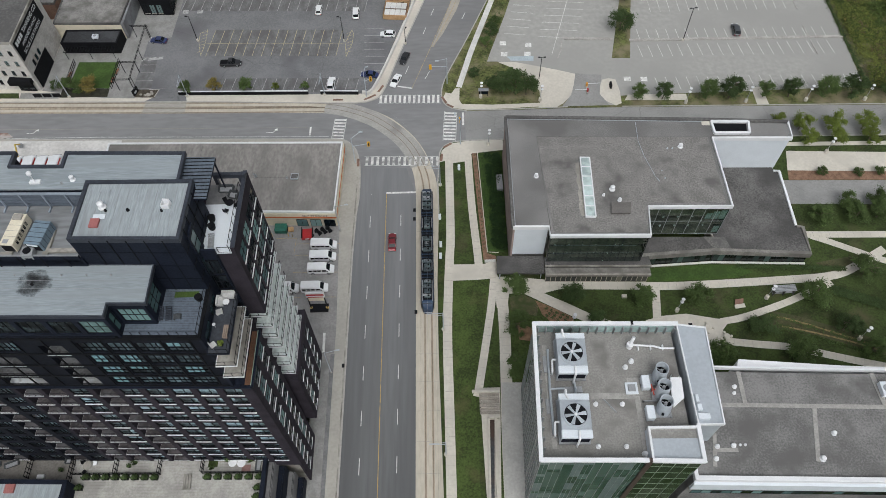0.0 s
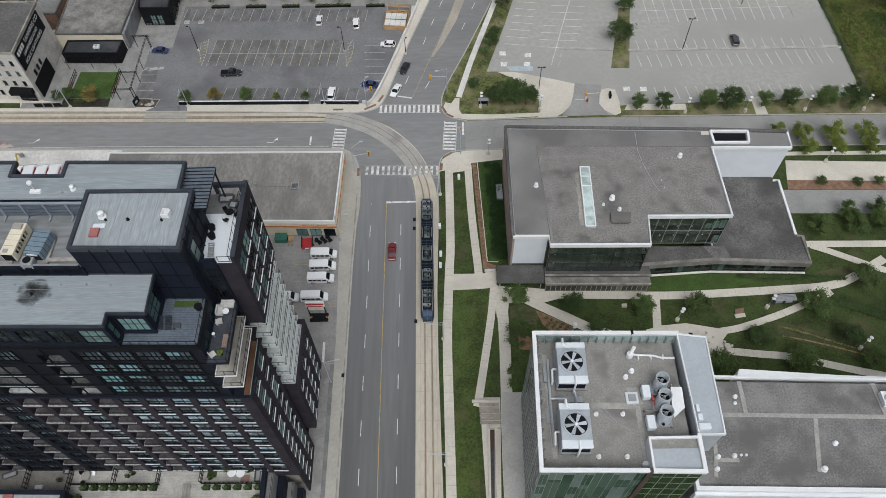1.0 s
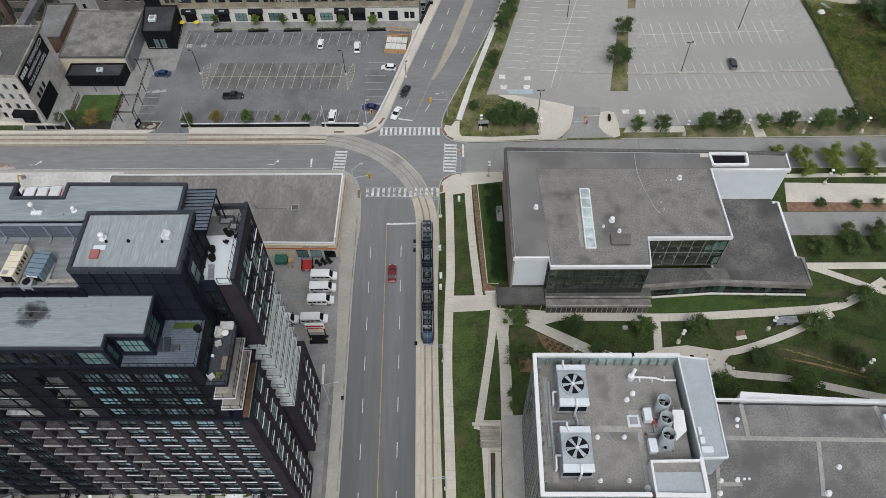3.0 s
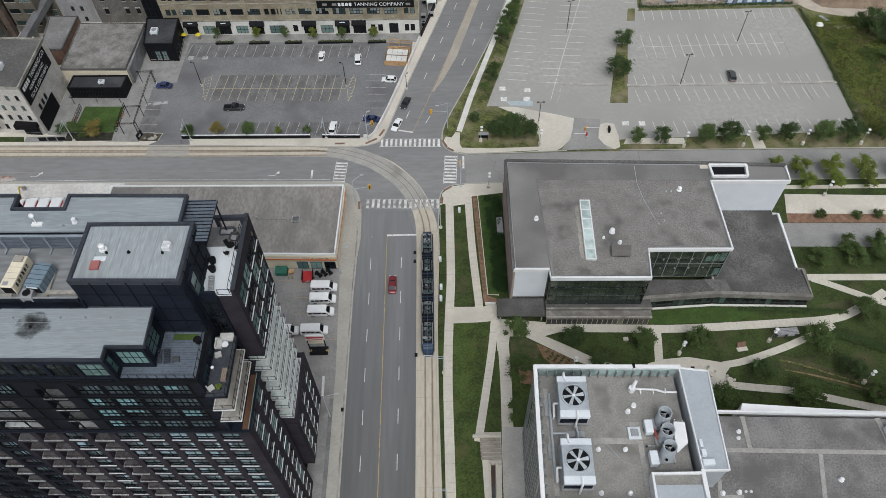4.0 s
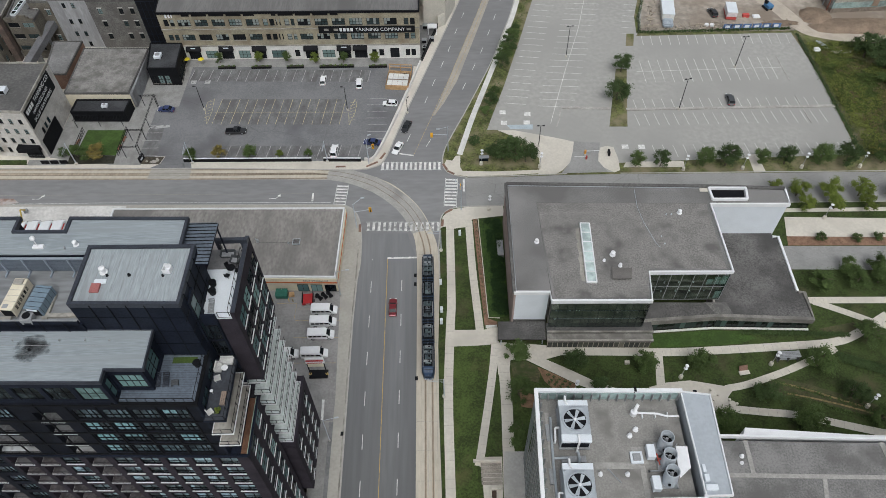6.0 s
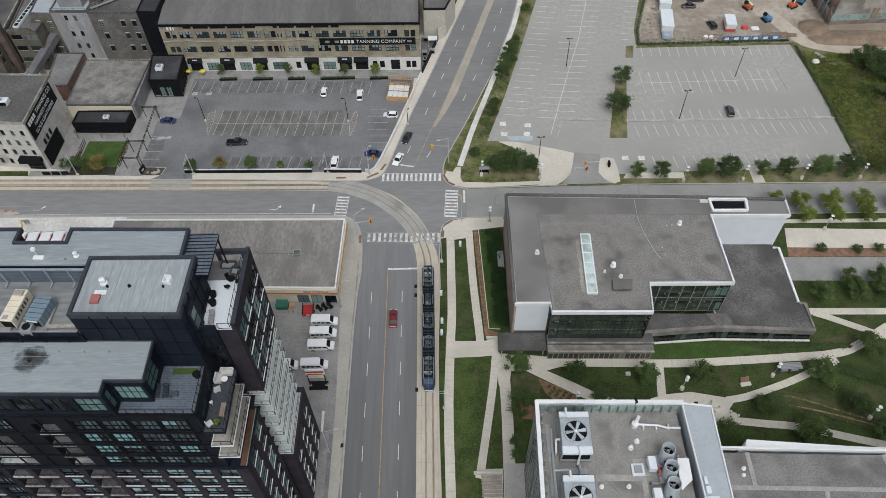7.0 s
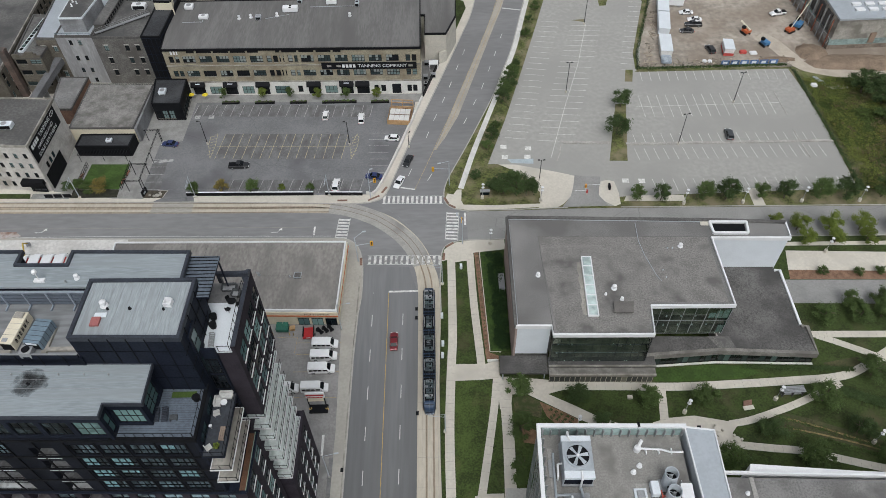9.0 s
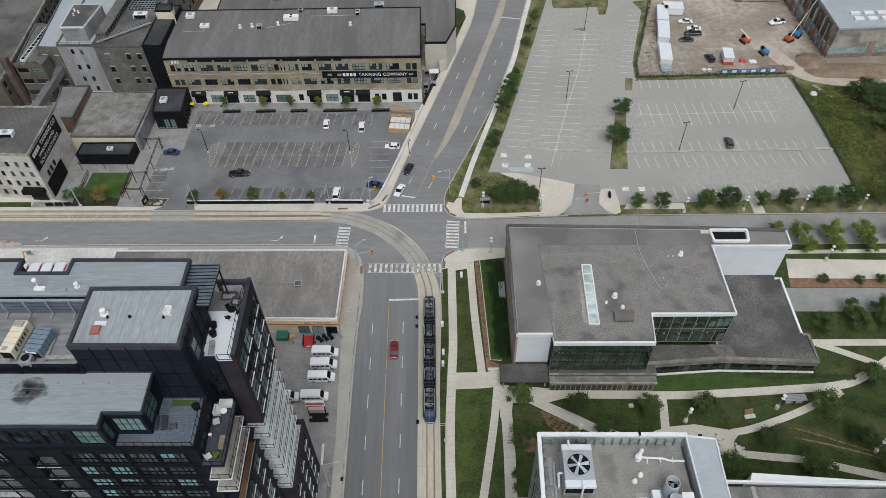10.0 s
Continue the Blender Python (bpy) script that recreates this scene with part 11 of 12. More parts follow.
# low black wall with white coping between car park and tram street, and the white road wall
for p, q in (((-68.4, 134.9), (-34.6, 134.0)), ((-31.4, 133.9), (-21.6, 133.5))):
    w = thing("low_wall", "low black wall with a thin white coping", "wall", "low walls")
    bm = bmesh.new()
    ribbon(bm, [p, q], 0.5, 0.1, 1.0)
    part("wall_body", bm, BLACK, w)
    bm = bmesh.new()
    ribbon(bm, [(p[0], p[1] + 0.2), (q[0], q[1] + 0.2)], 0.35, 1.0, 1.1)
    part("coping", bm, WHITE, w)
bm = bmesh.new()
ribbon(bm, smooth_line([(-20.6, 133.6), (-17.9, 134.6), (-12.6, 150.4), (-10.9, 156.4), (-6.0, 174.2)], 4), 0.45, 0.1, 1.15)
solid("road_wall", bm, WHITE_WALL, "pale concrete parapet wall along the road", "wall", kind="structure")
# fence beside the garden court and along the tram street
fn = thing("street_fence", "black fence panels between the court and the street", "fence")
for k in range(3):
    bm = bmesh.new()
    x = -106.2 + 2.5 * k
    box(bm, x, 135.2 - 0.02 * k, 0.15, x + 2.1, 135.28 - 0.02 * k, 1.4)
    part("panel", bm, BLACK, fn)

# planters, seats and parasols before the mill
for x0, x1 in ((-66.3, -61.1), (-56.3, -50.4), (-45.8, -40.7), (-36.0, -25.7), (-21.3, -15.9)):
    p = thing("planter", "long black steel planter with small shrubs", "planter", "mill planters")
    y = 171.9 - SKEW * (x0 + 6)
    bm = bmesh.new()
    box(bm, x0, y, 0.15, x1, y + 0.9, 0.7)
    part("trough", bm, BLACK, p)
    bm = bmesh.new()
    box(bm, x0 + 0.08, y + 0.08, 0.68, x1 - 0.08, y + 0.82, 0.74)
    part("planting_soil", bm, bpy.data.materials["dark_bed_soil"], p)
    for k in range(int((x1 - x0) / 0.45)):
        bm = bmesh.new()
        bmesh.ops.create_icosphere(bm, subdivisions=1, radius=0.2 + 0.08 * ((k * 7) % 3), matrix=Matrix.Translation((x0 + 0.3 + 0.45 * k, y + 0.3 + 0.12 * ((k * 5) % 4), 0.86)))
        for v in bm.verts:
            v.co += Vector((random.uniform(-0.09, 0.09), random.uniform(-0.09, 0.09), random.uniform(-0.06, 0.12)))
        if (k * 5) % 7 < 4:
            part("shrub", bm, LEAF, p)
        else:
            bm.free()
for x, y in ((-75.7, 176.3), (-71.5, 176.1)):
    p = thing("parasol", "yellow cafe parasol before the mill", "parasol", "cafe parasols", pose(x, y, 0.16))
    bm = bmesh.new()
    rod(bm, (0, 0, 0), (0, 0, 2.3), 0.04, 6)
    part("pole", bm, GREY_METAL, p)
    bm = bmesh.new()
    rod(bm, (0, 0, 1.9), (0, 0, 2.4), 0.95, 6, 0.05)
    part("canopy", bm, mat("yellow_canvas", (0.62, 0.50, 0.03), 0.1) if "yellow_canvas" not in bpy.data.materials else bpy.data.materials["yellow_canvas"], p)
# timber enclosure in the car park corner
sh = thing("timber_frame", "raw timber enclosure with white panels laid on top", "timber structure", m=pose(-12.3, 166.2, 0.165, 0, 0, -6))
for ex in (-3.2, 0, 3.2):
    for ey in (-4.1, 1.6, 4.4):
        bm = bmesh.new()
        box(bm, ex - 0.09, ey - 0.09, 0, ex + 0.09, ey + 0.09, 1.35 if ey < 2 else 2.3)
        part("post", bm, WOOD, sh)
for ey, z in ((-4.1, 1.3), (1.6, 1.5), (4.4, 2.2), (4.4, 1.2), (3.0, 0.9)):
    bm = bmesh.new()
    box(bm, -3.35, ey - 0.09, z, 3.35, ey + 0.09, z + 0.22)
    part("beam", bm, WOOD, sh)
for k in range(5):
    for x0, y0, x1, y1 in ((-3.3, -4.25, 3.3, -4.19), (-3.35, -4.2, -3.29, 1.6), (3.29, -4.2, 3.35, 4.4)):
        bm = bmesh.new()
        box(bm, x0, y0, 0.04 + 0.26 * k, x1, y1, 0.27 + 0.26 * k)
        part("board", bm, WOOD, sh)
bm = bmesh.new()
box(bm, -3.2, -4.1, 0.02, 3.2, 4.3, 0.1)
part("deck", bm, MULCH, sh, "shaded brown floor")
for ex in range(4):
    for ey, z in ((-2.6, 1.28), (0.1, 1.4)):
        bm = bmesh.new()
        box(bm, -3.0 + 1.5 * ex, ey - 1.22, 0, -1.58 + 1.5 * ex, ey + 1.22, 0.07, Matrix.Translation((0, 0, z)))
        part("panel", bm, WHITE_WALL, sh)
for x, y in ((-2.4, 2.6), (-0.9, 3.1), (1.4, 2.7)):
    bm = bmesh.new()
    box(bm, x - 0.5, y - 0.4, 0.1, x + 0.5, y + 0.4, 0.75)
    part("crate", bm, BLACK if x > 0 else WOOD, sh)

# bay lines
def bays(name, p, q, n, d, material, label="worn painted parking bay lines", w=0.13, z=0.168):
    """n lines from p to q, each going d."""
    p, q, d = Vector(p), Vector(q), Vector(d)
    bm = bmesh.new()
    for k in range(n):
        c = p.lerp(q, k / (n - 1))
        ribbon(bm, [tuple(c), tuple(c + d)], w, 0.1, z)
    solid(name, bm, material, label, "road marking", "bay lines", "structure")


LOTY = mat("faded_yellow_bay_paint", (0.46, 0.41, 0.24), 0.2, 0.8, 9, 0.85, 0.05, stain=(0.15, 0.15, 0.15), stain_at=0.6, stain_scale=0.8)
bays("bay_lines", (-73.9, 168.2), (-21.4, 166.0), 20, (0.7, 5.4), FAINT)
bays("bay_lines", (-63.8, 149.2), (-28.4, 147.9), 15, (1.2, 10.6), LOTY)
bays("bay_lines", (-60.6, 135.3), (-22.6, 134.2), 15, (0.9, 5.2), FAINT)
bays("bay_lines", (-21.2, 158.6), (-20.6, 142.0), 7, (5.6, -0.2), FAINT)
bays("bay_lines", (-82.0, 149.4), (-81.4, 137.4), 5, (5.2, -0.1), FAINT)
bm = bmesh.new()
ribbon(bm, [(-64.8, 154.3), (-26.4, 152.9)], 0.1, 0.1, 0.168)
for cx, cy, s in ((-65.6, 154.8, -1), (-25.2, 153.0, 1)):
    ribbon(bm, [(cx - s * 0.4, cy - 5.4), (cx - s * 0.9, cy), (cx + 0.6, cy + 5.4), (cx + 1.2 * s, cy + 3.6), (cx + 1.0 * s, cy), (cx - s * 0.4, cy - 5.4)], 0.12, 0.1, 0.168)
    for k in range(7):
        ribbon(bm, [(cx - 0.7, cy - 4 + 1.3 * k), (cx + 0.9, cy - 3.2 + 1.3 * k)], 0.1, 0.1, 0.168)
solid("island_marking", bm, LOTY, "faded yellow hatched islands in the car park", "road marking", kind="structure")
PALE_LINE = mat("pale_bay_paint", (0.60, 0.595, 0.57), 0.14, 0.8, 9, 0.85, 0.05, stain=(0.36, 0.355, 0.335), stain_at=0.6, stain_scale=0.7)
for p, q, n, d in (((61.8, 185.0), (105.9, 184.0), 17, (-0.2, -4.8)), ((58.9, 172.8), (96.8, 173.0), 15, (0.2, -10.3)), ((53.9, 155.5), (104.4, 154.5), 20, (0.3, -4.1)), ((53.2, 149.2), (104.2, 149.0), 20, (0.6, -4.7)), ((55.6, 136.8), (107.2, 136.3), 20, (0.5, -4.5))):
    bays("bay_lines", p, q, n, d, PALE_LINE, z=0.162)
bm = bmesh.new()
ribbon(bm, [(57.2, 167.6), (99.6, 168.0)], 0.12, 0.1, 0.162)
ribbon(bm, [(29.7, 146.2), (36.2, 168), (43.2, 189.8), (49, 212.5)], 0.14, 0.1, 0.162)
solid("aisle_line", bm, PALE_LINE, "long pale painted aisle lines", "road marking", kind="structure")
bays("bay_lines", (17.6, 155.2), (34.2, 215.0), 21, (6.0, -0.9), PALE_LINE, z=0.162)
bays("bay_lines", (26.6, 153.6), (43.8, 212.0), 21, (10.2, -0.9), PALE_LINE, z=0.162)
bays("bay_lines", (55.5, 186.5), (66.0, 226), 14, (5.4, -0.8), PALE_LINE, z=0.162)
bm = bmesh.new()
for x, y in ((16.8, 151.2), (16.9, 146.9), (23.6, 150.3), (23.1, 146.8), (48.3, 136.4), (52.6, 136.2)):
    prism(bm, [(x - 0.8, y - 0.7), (x + 0.9, y - 0.8), (x + 1.0, y + 0.8), (x - 0.7, y + 0.9)], 0.1, 0.163)
solid("accessible_bay_marking", bm, PAINT, "white painted squares of accessible bays", "road marking", kind="structure")
bm = bmesh.new()
prism(bm, [(18.6, 144.4), (24.6, 144.0), (24.8, 146.0), (17.6, 146.0)], 0.1, 0.164)
solid("loading_pad", bm, mat("pale_blue_paint", (0.36, 0.42, 0.46), 0.15), "pale blue painted pad", "road marking", kind="structure")

# concrete wheel barriers across the pale car park
BARRIER = mat("grey_barrier_concrete", (0.36, 0.345, 0.325), 0.18, 0.4, 3, 0.9, 0.2, stain=(0.27, 0.25, 0.235), stain_scale=0.3)
bar_m = bmesh.new()
box(bar_m, -1.95, -0.2, 0.15, 1.95, 0.2, 0.45)
bmesh.ops.bevel(bar_m, geom=bar_m.edges[:], offset=0.06, segments=1, affect="EDGES")
bar_m = mesh("concrete_barrier", bar_m, BARRIER)
rows = [((33.4, 152.2), (47.0, 151.4), 3), ((51.3, 150.8), (109.0, 150.2), 14)]
bm = bmesh.new()
for p, q, n in rows:
    ribbon(bm, [(p[0], p[1] + 0.55), (q[0], q[1] + 0.55)], 0.8, 0.1, 0.19)
solid("concrete_strip", bm, BARRIER, "worn concrete strip behind the wheel barriers", "pavement", kind="structure")
for p, q, n in rows:
    p, q = Vector(p), Vector(q)
    for k in range(n):
        c = p.lerp(q, (k + 0.5) / n)
        ob = put("concrete_barrier", bar_m, None, turn((c.x, c.y, 0.0), (q - p).normalized()))
        tagged(ob, "low concrete barrier block in the car park", "barrier", "concrete barriers")
bar_low = bmesh.new()
box(bar_low, -1.95, -0.16, 0.15, 1.95, 0.16, 0.27)
bar_m = mesh("concrete_barrier", bar_low, BARRIER)
for x, y, a in ((32.6, 149.4, 80), (31.8, 146.6, 70), (99.7, 153.2, -88), (100.0, 147.8, -88), (100.2, 145.8, -88), (99.8, 171.2, -89), (99.9, 167.2, -89), (100.0, 164.2, -89)):
    tagged(put("concrete_barrier", bar_m, None, pose(x, y, 0, 0, 0, a)), "low concrete barrier block in the car park", "barrier", "concrete barriers")

# chain-link fences
def fence(pts, h, label, gap=3.0, name="chain_link_fence"):
    t = thing(name, label, "fence", "fences")
    mesh_m = bpy.data.materials["fence_mesh"] if "fence_mesh" in bpy.data.materials else mat("fence_mesh", (0.05, 0.055, 0.05), 0.2)
    post = bmesh.new()
    rod(post, (0, 0, 0), (0, 0, h), 0.04, 5)
    post = mesh("fence_post", post, mesh_m)
    wires = bmesh.new()
    for p, q in zip(pts, pts[1:]):
        p, q = Vector(p), Vector(q)
        n = max(1, round((q - p).length / gap))
        for k in range(n):
            c = p.lerp(q, k / n)
            put("post", post, t, Matrix.Translation((c.x, c.y, 0.14)))
        for z in [0.3 + 0.3 * i for i in range(int(h / 0.3))]:
            rod(wires, (*p, z), (*q, z), 0.012, 3)
        m = int((q - p).length / 0.6)
        for k in range(m):
            a, b = p.lerp(q, k / m), p.lerp(q, (k + 1) / m)
            rod(wires, (*a, 0.2), (*b, h), 0.012, 3)
    w = part("wire_mesh", wires, mesh_m, t)
    tagged(w, kind="stuff")


fence([(61.0, 186.5), (84, 187.0), (108.1, 187.3), (108.8, 172.4), (109.3, 163.9), (109.3, 150.0), (110.0, 144.0), (110.3, 129.5)], 1.9, "dark chain-link fence round the car park")
fence([(61.2, 186.6), (62.5, 194.9), (71.1, 220.6), (74.3, 233.0), (80, 262)], 2.0, "chain-link fence beside the building site")

# gate at the car park: barrier arm, ticket posts
gt = thing("gate_barrier", "white barrier arm on an orange and white gate post", "gate", m=pose(37.4, 133.2, 0.16))
bm = bmesh.new()
box(bm, -0.25, -1.8, 0, 0.25, 1.2, 0.25)
part("plinth", bm, KERB, gt)
bm = bmesh.new()
box(bm, -0.22, 0.6, 0.25, 0.22, 1.1, 1.3)
part("cabinet", bm, mat("gate_orange", (0.6, 0.28, 0.05), 0.1), gt)
bm = bmesh.new()
box(bm, -0.2, -1.4, 0.25, 0.2, -0.9, 1.2)
part("ticket_post", bm, mat("gate_red", (0.4, 0.06, 0.06), 0.1), gt)
bm = bmesh.new()
rod(bm, (0, 0.8, 1.1), (3.6, 0.9, 1.1), 0.06, 6)
part("arm", bm, WHITE, gt)
bm = bmesh.new()
rod(bm, (0, -1.2, 1.0), (-3.2, -1.1, 1.0), 0.06, 6)
part("second_arm", bm, WHITE, gt)
bm = bmesh.new()
box(bm, 43.3, 132.9, 0.16, 43.8, 134.5, 1.5)
bmesh.ops.bevel(bm, geom=bm.edges[:], offset=0.1, segments=1, affect="EDGES")
solid("pay_machine", bm, BLACK, "black pay machine on the gate island", "machine")
kb = thing("bus_shelter", "small dark notice shelter on the corner verge", "shelter", m=pose(10.6, 131.6, 0.14))
for ex in (-1.1, 1.1):
    bm = bmesh.new()
    rod(bm, (ex, 0, 0), (ex, 0, 2.2), 0.07, 6)
    part("post", bm, BLACK, kb)
bm = bmesh.new()
box(bm, -1.3, -0.5, 2.2, 1.3, 0.5, 2.35)
part("roof", bm, GREY_METAL, kb)
bm = bmesh.new()
box(bm, -1.2, 0.1, 0.6, 1.2, 0.16, 2.1)
part("notice_board", bm, TEAL, kb)

# campus seats, boards and boxes
for x, y, a in ((53.3, 64.2, 0), (46.4, 63.4, 20), (56.6, 61.9, 10)):
    pt = thing("picnic_table", "round concrete picnic table with stools on the plaza", "table", "picnic tables", pose(x, y, 0.155, 0, 0, a))
    bm = bmesh.new()
    rod(bm, (0, 0, 0.7), (0, 0, 0.78), 0.65, 14)
    part("tabletop", bm, CONCRETE, pt)
    bm = bmesh.new()
    rod(bm, (0, 0, 0), (0, 0, 0.7), 0.15, 8)
    part("pedestal", bm, CONCRETE, pt)
    for k in range(4):
        bm = bmesh.new()
        rod(bm, (1.1 * math.cos(k * 1.57), 1.1 * math.sin(k * 1.57), 0), (1.1 * math.cos(k * 1.57), 1.1 * math.sin(k * 1.57), 0.45), 0.25, 8)
        part("stool", bm, CONCRETE, pt)
bm = bmesh.new()
box(bm, 49.6, 64.6, 0.15, 50.4, 65.4, 0.17)
solid("drain_grate", bm, BLACK, "dark square drain grate in the plaza", "drain")
be = thing("canopy_bench", "long grey slatted bench with a canopy on the lawn", "bench", m=pose(70.7, 72.0, 0.14, 0, 0, 2))
for k in range(5):
    bm = bmesh.new()
    box(bm, -2.3, -0.75 + 0.32 * k, 1.9, 2.3, -0.5 + 0.32 * k, 1.97)
    part("slat", bm, GREY_METAL, be)
for ex in (-2.1, 0, 2.1):
    bm = bmesh.new()
    box(bm, ex - 0.05, -0.7, 0, ex + 0.05, 0.8, 1.9)
    part("frame", bm, DARK_ROOF, be)
bm = bmesh.new()
box(bm, -2.2, -0.4, 0.4, 2.2, 0.1, 0.48)
part("seat", bm, GREY_METAL, be)
ib = thing("info_board", "white and rust information panel lying on a slab", "sign", m=pose(61.1, 69.4, 0.14, 0, 0, 8))
bm = bmesh.new()
box(bm, -1.1, -0.8, 0, 1.1, 0.1, 0.12)
part("slab", bm, CONCRETE, ib)
bm = bmesh.new()
v = [bm.verts.new(p) for p in ((-0.9, 0.1, 0.1), (0.9, 0.1, 0.1), (0.9, 0.8, 1.0), (-0.9, 0.8, 1.0), (-0.9, 0.2, 0.05), (0.9, 0.2, 0.05), (0.9, 0.9, 0.95), (-0.9, 0.9, 0.95))]
for f in ((0, 1, 2, 3), (7, 6, 5, 4), (0, 4, 5, 1), (2, 6, 7, 3), (1, 5, 6, 2), (0, 3, 7, 4)):
    bm.faces.new([v[i] for i in f])
part("panel", bm, RED_BRICK, ib)
bm = bmesh.new()
box(bm, 36.9, 71.6, 0.13, 37.9, 72.3, 0.7)
solid("utility_box", bm, CONCRETE, "small pale utility box on the lawn", "cabinet")
bm = bmesh.new()
box(bm, 12.2, 100.2, 0.13, 13.6, 104.6, 1.6)
solid("grey_tank", bm, GREY_METAL, "grey metal enclosure in the planting", "enclosure")
# flat ramp and steps beside the glazed tower; the ramp's sunken shade is painted dark
patch("ramp_slot", [(7.5, 45.9), (8.5, 45.9), (7.7, 31.5), (6.2, -20), (5.2, -20), (6.7, 31.5)], 0.166, mat("painted_ramp_shade", (0.055, 0.058, 0.064), 0.3, 0.4, 2, 0.9, 0.2, stain=(0.07, 0.045, 0.035), stain_scale=0.2, stain_at=0.5), "flat ramp floor between low walls, sunken shade painted dark", "ramp")
for p, q in (((5.0, -20), (7.4, 46.2)), ((6.5, -20), (8.75, 46.2)), ((4.4, 51.5), (9.9, 51.3)), ((7.2, 46.2), (9.5, 46.2))):
    bm = bmesh.new()
    ribbon(bm, [p, q], 0.42, 0.1, 1.0)
    solid("ramp_wall", bm, CONCRETE, "low pale concrete ramp wall", "wall", "ramp walls", "structure")
cs = thing("court_steps", "shallow brown-grey brick steps down to the ramp", "steps")
for k in range(6):
    bm = bmesh.new()
    box(bm, 5.8, 50.6 - 0.72 * k, 0.12, 9.7, 51.2 - 0.72 * k, 0.34 - 0.025 * k)
    part("tread", bm, mat("brown_grey_paver", (0.29, 0.262, 0.23), 0.2, 0.5, 4, 0.9, 0.2) if k == 0 else bpy.data.materials["brown_grey_paver"], cs)
st = thing("entrance_steps", "broad pale concrete entrance steps with rails", "steps")
for k in range(4):
    bm = bmesh.new()
    box(bm, 8.6 + 0.5 * k, 77.4, 0.1, 9.1 + 0.5 * k, 81.2, 0.2 + 0.1 * k)
    part("tread", bm, CONCRETE, st)
bm = bmesh.new()
box(bm, 8.4, 81.3, 0.1, 10.8, 81.6, 0.9)
part("cheek_wall", bm, WHITE_WALL, st)
# terrace furniture on the apartment tower
CUSHION = mat("pale_cushion", (0.45, 0.45, 0.44), 0.12, 1, 8, 0.9)
SOOT_GREY = mat("dark_grey_weave", (0.06, 0.065, 0.07), 0.2, 1, 9, 0.85)


def legs(parent, w, d, h, material):
    for ex in (-1, 1):
        for ey in (-1, 1):
            bm = bmesh.new()
            box(bm, ex * (w - 0.05) - 0.03, ey * (d - 0.05) - 0.03, 0, ex * (w - 0.05) + 0.03, ey * (d - 0.05) + 0.03, h)
            part("leg", bm, material, parent)


def terrace_table(x, y, z, r=0.38, material=WHITE, label="small round white terrace table on a pedestal"):
    tb = thing("terrace_table", label, "table", "terrace tables", pose(x, y, z))
    bm = bmesh.new()
    rod(bm, (0, 0, 0.68), (0, 0, 0.73), r, 14)
    part("tabletop", bm, material, tb)
    bm = bmesh.new()
    rod(bm, (0, 0, 0), (0, 0, 0.68), 0.06, 6)
    part("pedestal", bm, GREY_METAL, tb)


def terrace_chair(x, y, z, rz, material=WHITE, label="white moulded chair on a roof terrace", s=1.0):
    ch = thing("terrace_chair", label, "chair", "terrace chairs", pose(x, y, z, 0, 0, rz))
    bm = bmesh.new()
    box(bm, -0.25 * s, -0.25 * s, 0.36, 0.25 * s, 0.25 * s, 0.46)
    part("seat", bm, material, ch)
    bm = bmesh.new()
    box(bm, -0.25 * s, 0.2 * s, 0.46, 0.25 * s, 0.27 * s, 0.9)
    part("backrest", bm, material, ch)
    legs(ch, 0.22 * s, 0.22 * s, 0.36, GREY_METAL)


def terrace_sofa(x, y, z, rz, w=1.6, frame_m=None, label="pale cushioned outdoor sofa on a roof terrace"):
    so = thing("terrace_sofa", label, "sofa", "terrace sofas", pose(x, y, z, 0, 0, rz))
    f = frame_m or CUSHION
    bm = bmesh.new()
    box(bm, -w / 2, -0.4, 0.08, w / 2, 0.4, 0.32)
    part("base", bm, f, so)
    bm = bmesh.new()
    box(bm, -w / 2, 0.25, 0.32, w / 2, 0.42, 0.8)
    part("backrest", bm, f, so)
    for e in (-1, 1):
        bm = bmesh.new()
        box(bm, e * w / 2 - 0.09, -0.4, 0.32, e * w / 2 + 0.09, 0.4, 0.58)
        part("armrest", bm, f, so)
    n = max(2, round(w / 0.7))
    for k in range(n):
        bm = bmesh.new()
        c = -w / 2 + 0.1 + (w - 0.2) * (k + 0.5) / n
        box(bm, c - (w - 0.25) / n / 2, -0.38, 0.32, c + (w - 0.25) / n / 2, 0.24, 0.45)
        part("cushion", bm, CUSHION if frame_m is None else GREY_METAL, so)


def sun_lounger(x, y, z, rz, material, label):
    lo = thing("sun_lounger", label, "lounger", "terrace loungers", pose(x, y, z, 0, 0, rz))
    for k in range(9):
        bm = bmesh.new()
        box(bm, -0.32, -0.95 + 0.2 * k, 0.3 + max(0, k - 6) * 0.12, 0.32, -0.8 + 0.2 * k, 0.35 + max(0, k - 6) * 0.12)
        part("slat", bm, material, lo)
    for e in (-0.3, 0.3):
        bm = bmesh.new()
        box(bm, e - 0.03, -0.95, 0.24, e + 0.03, 0.9, 0.3)
        part("rail", bm, material, lo)
    legs(lo, 0.3, 0.85, 0.24, material)


def potted_plant(x, y, z, h=0.9, r=0.35, seed=5, leaf=None):
    pl = thing("potted_plant", "leafy green plant in a dark round pot", "plant", "terrace plants", pose(x, y, z))
    bm = bmesh.new()
    rod(bm, (0, 0, 0), (0, 0, 0.4), 0.2, 10, 0.27)
    part("pot", bm, BLACK, pl)
    put("foliage", crown_mesh("foliage", seed, r, 0.35, h, 70, 0.16, leaf or LEAF, 0.9, 0.8), pl)


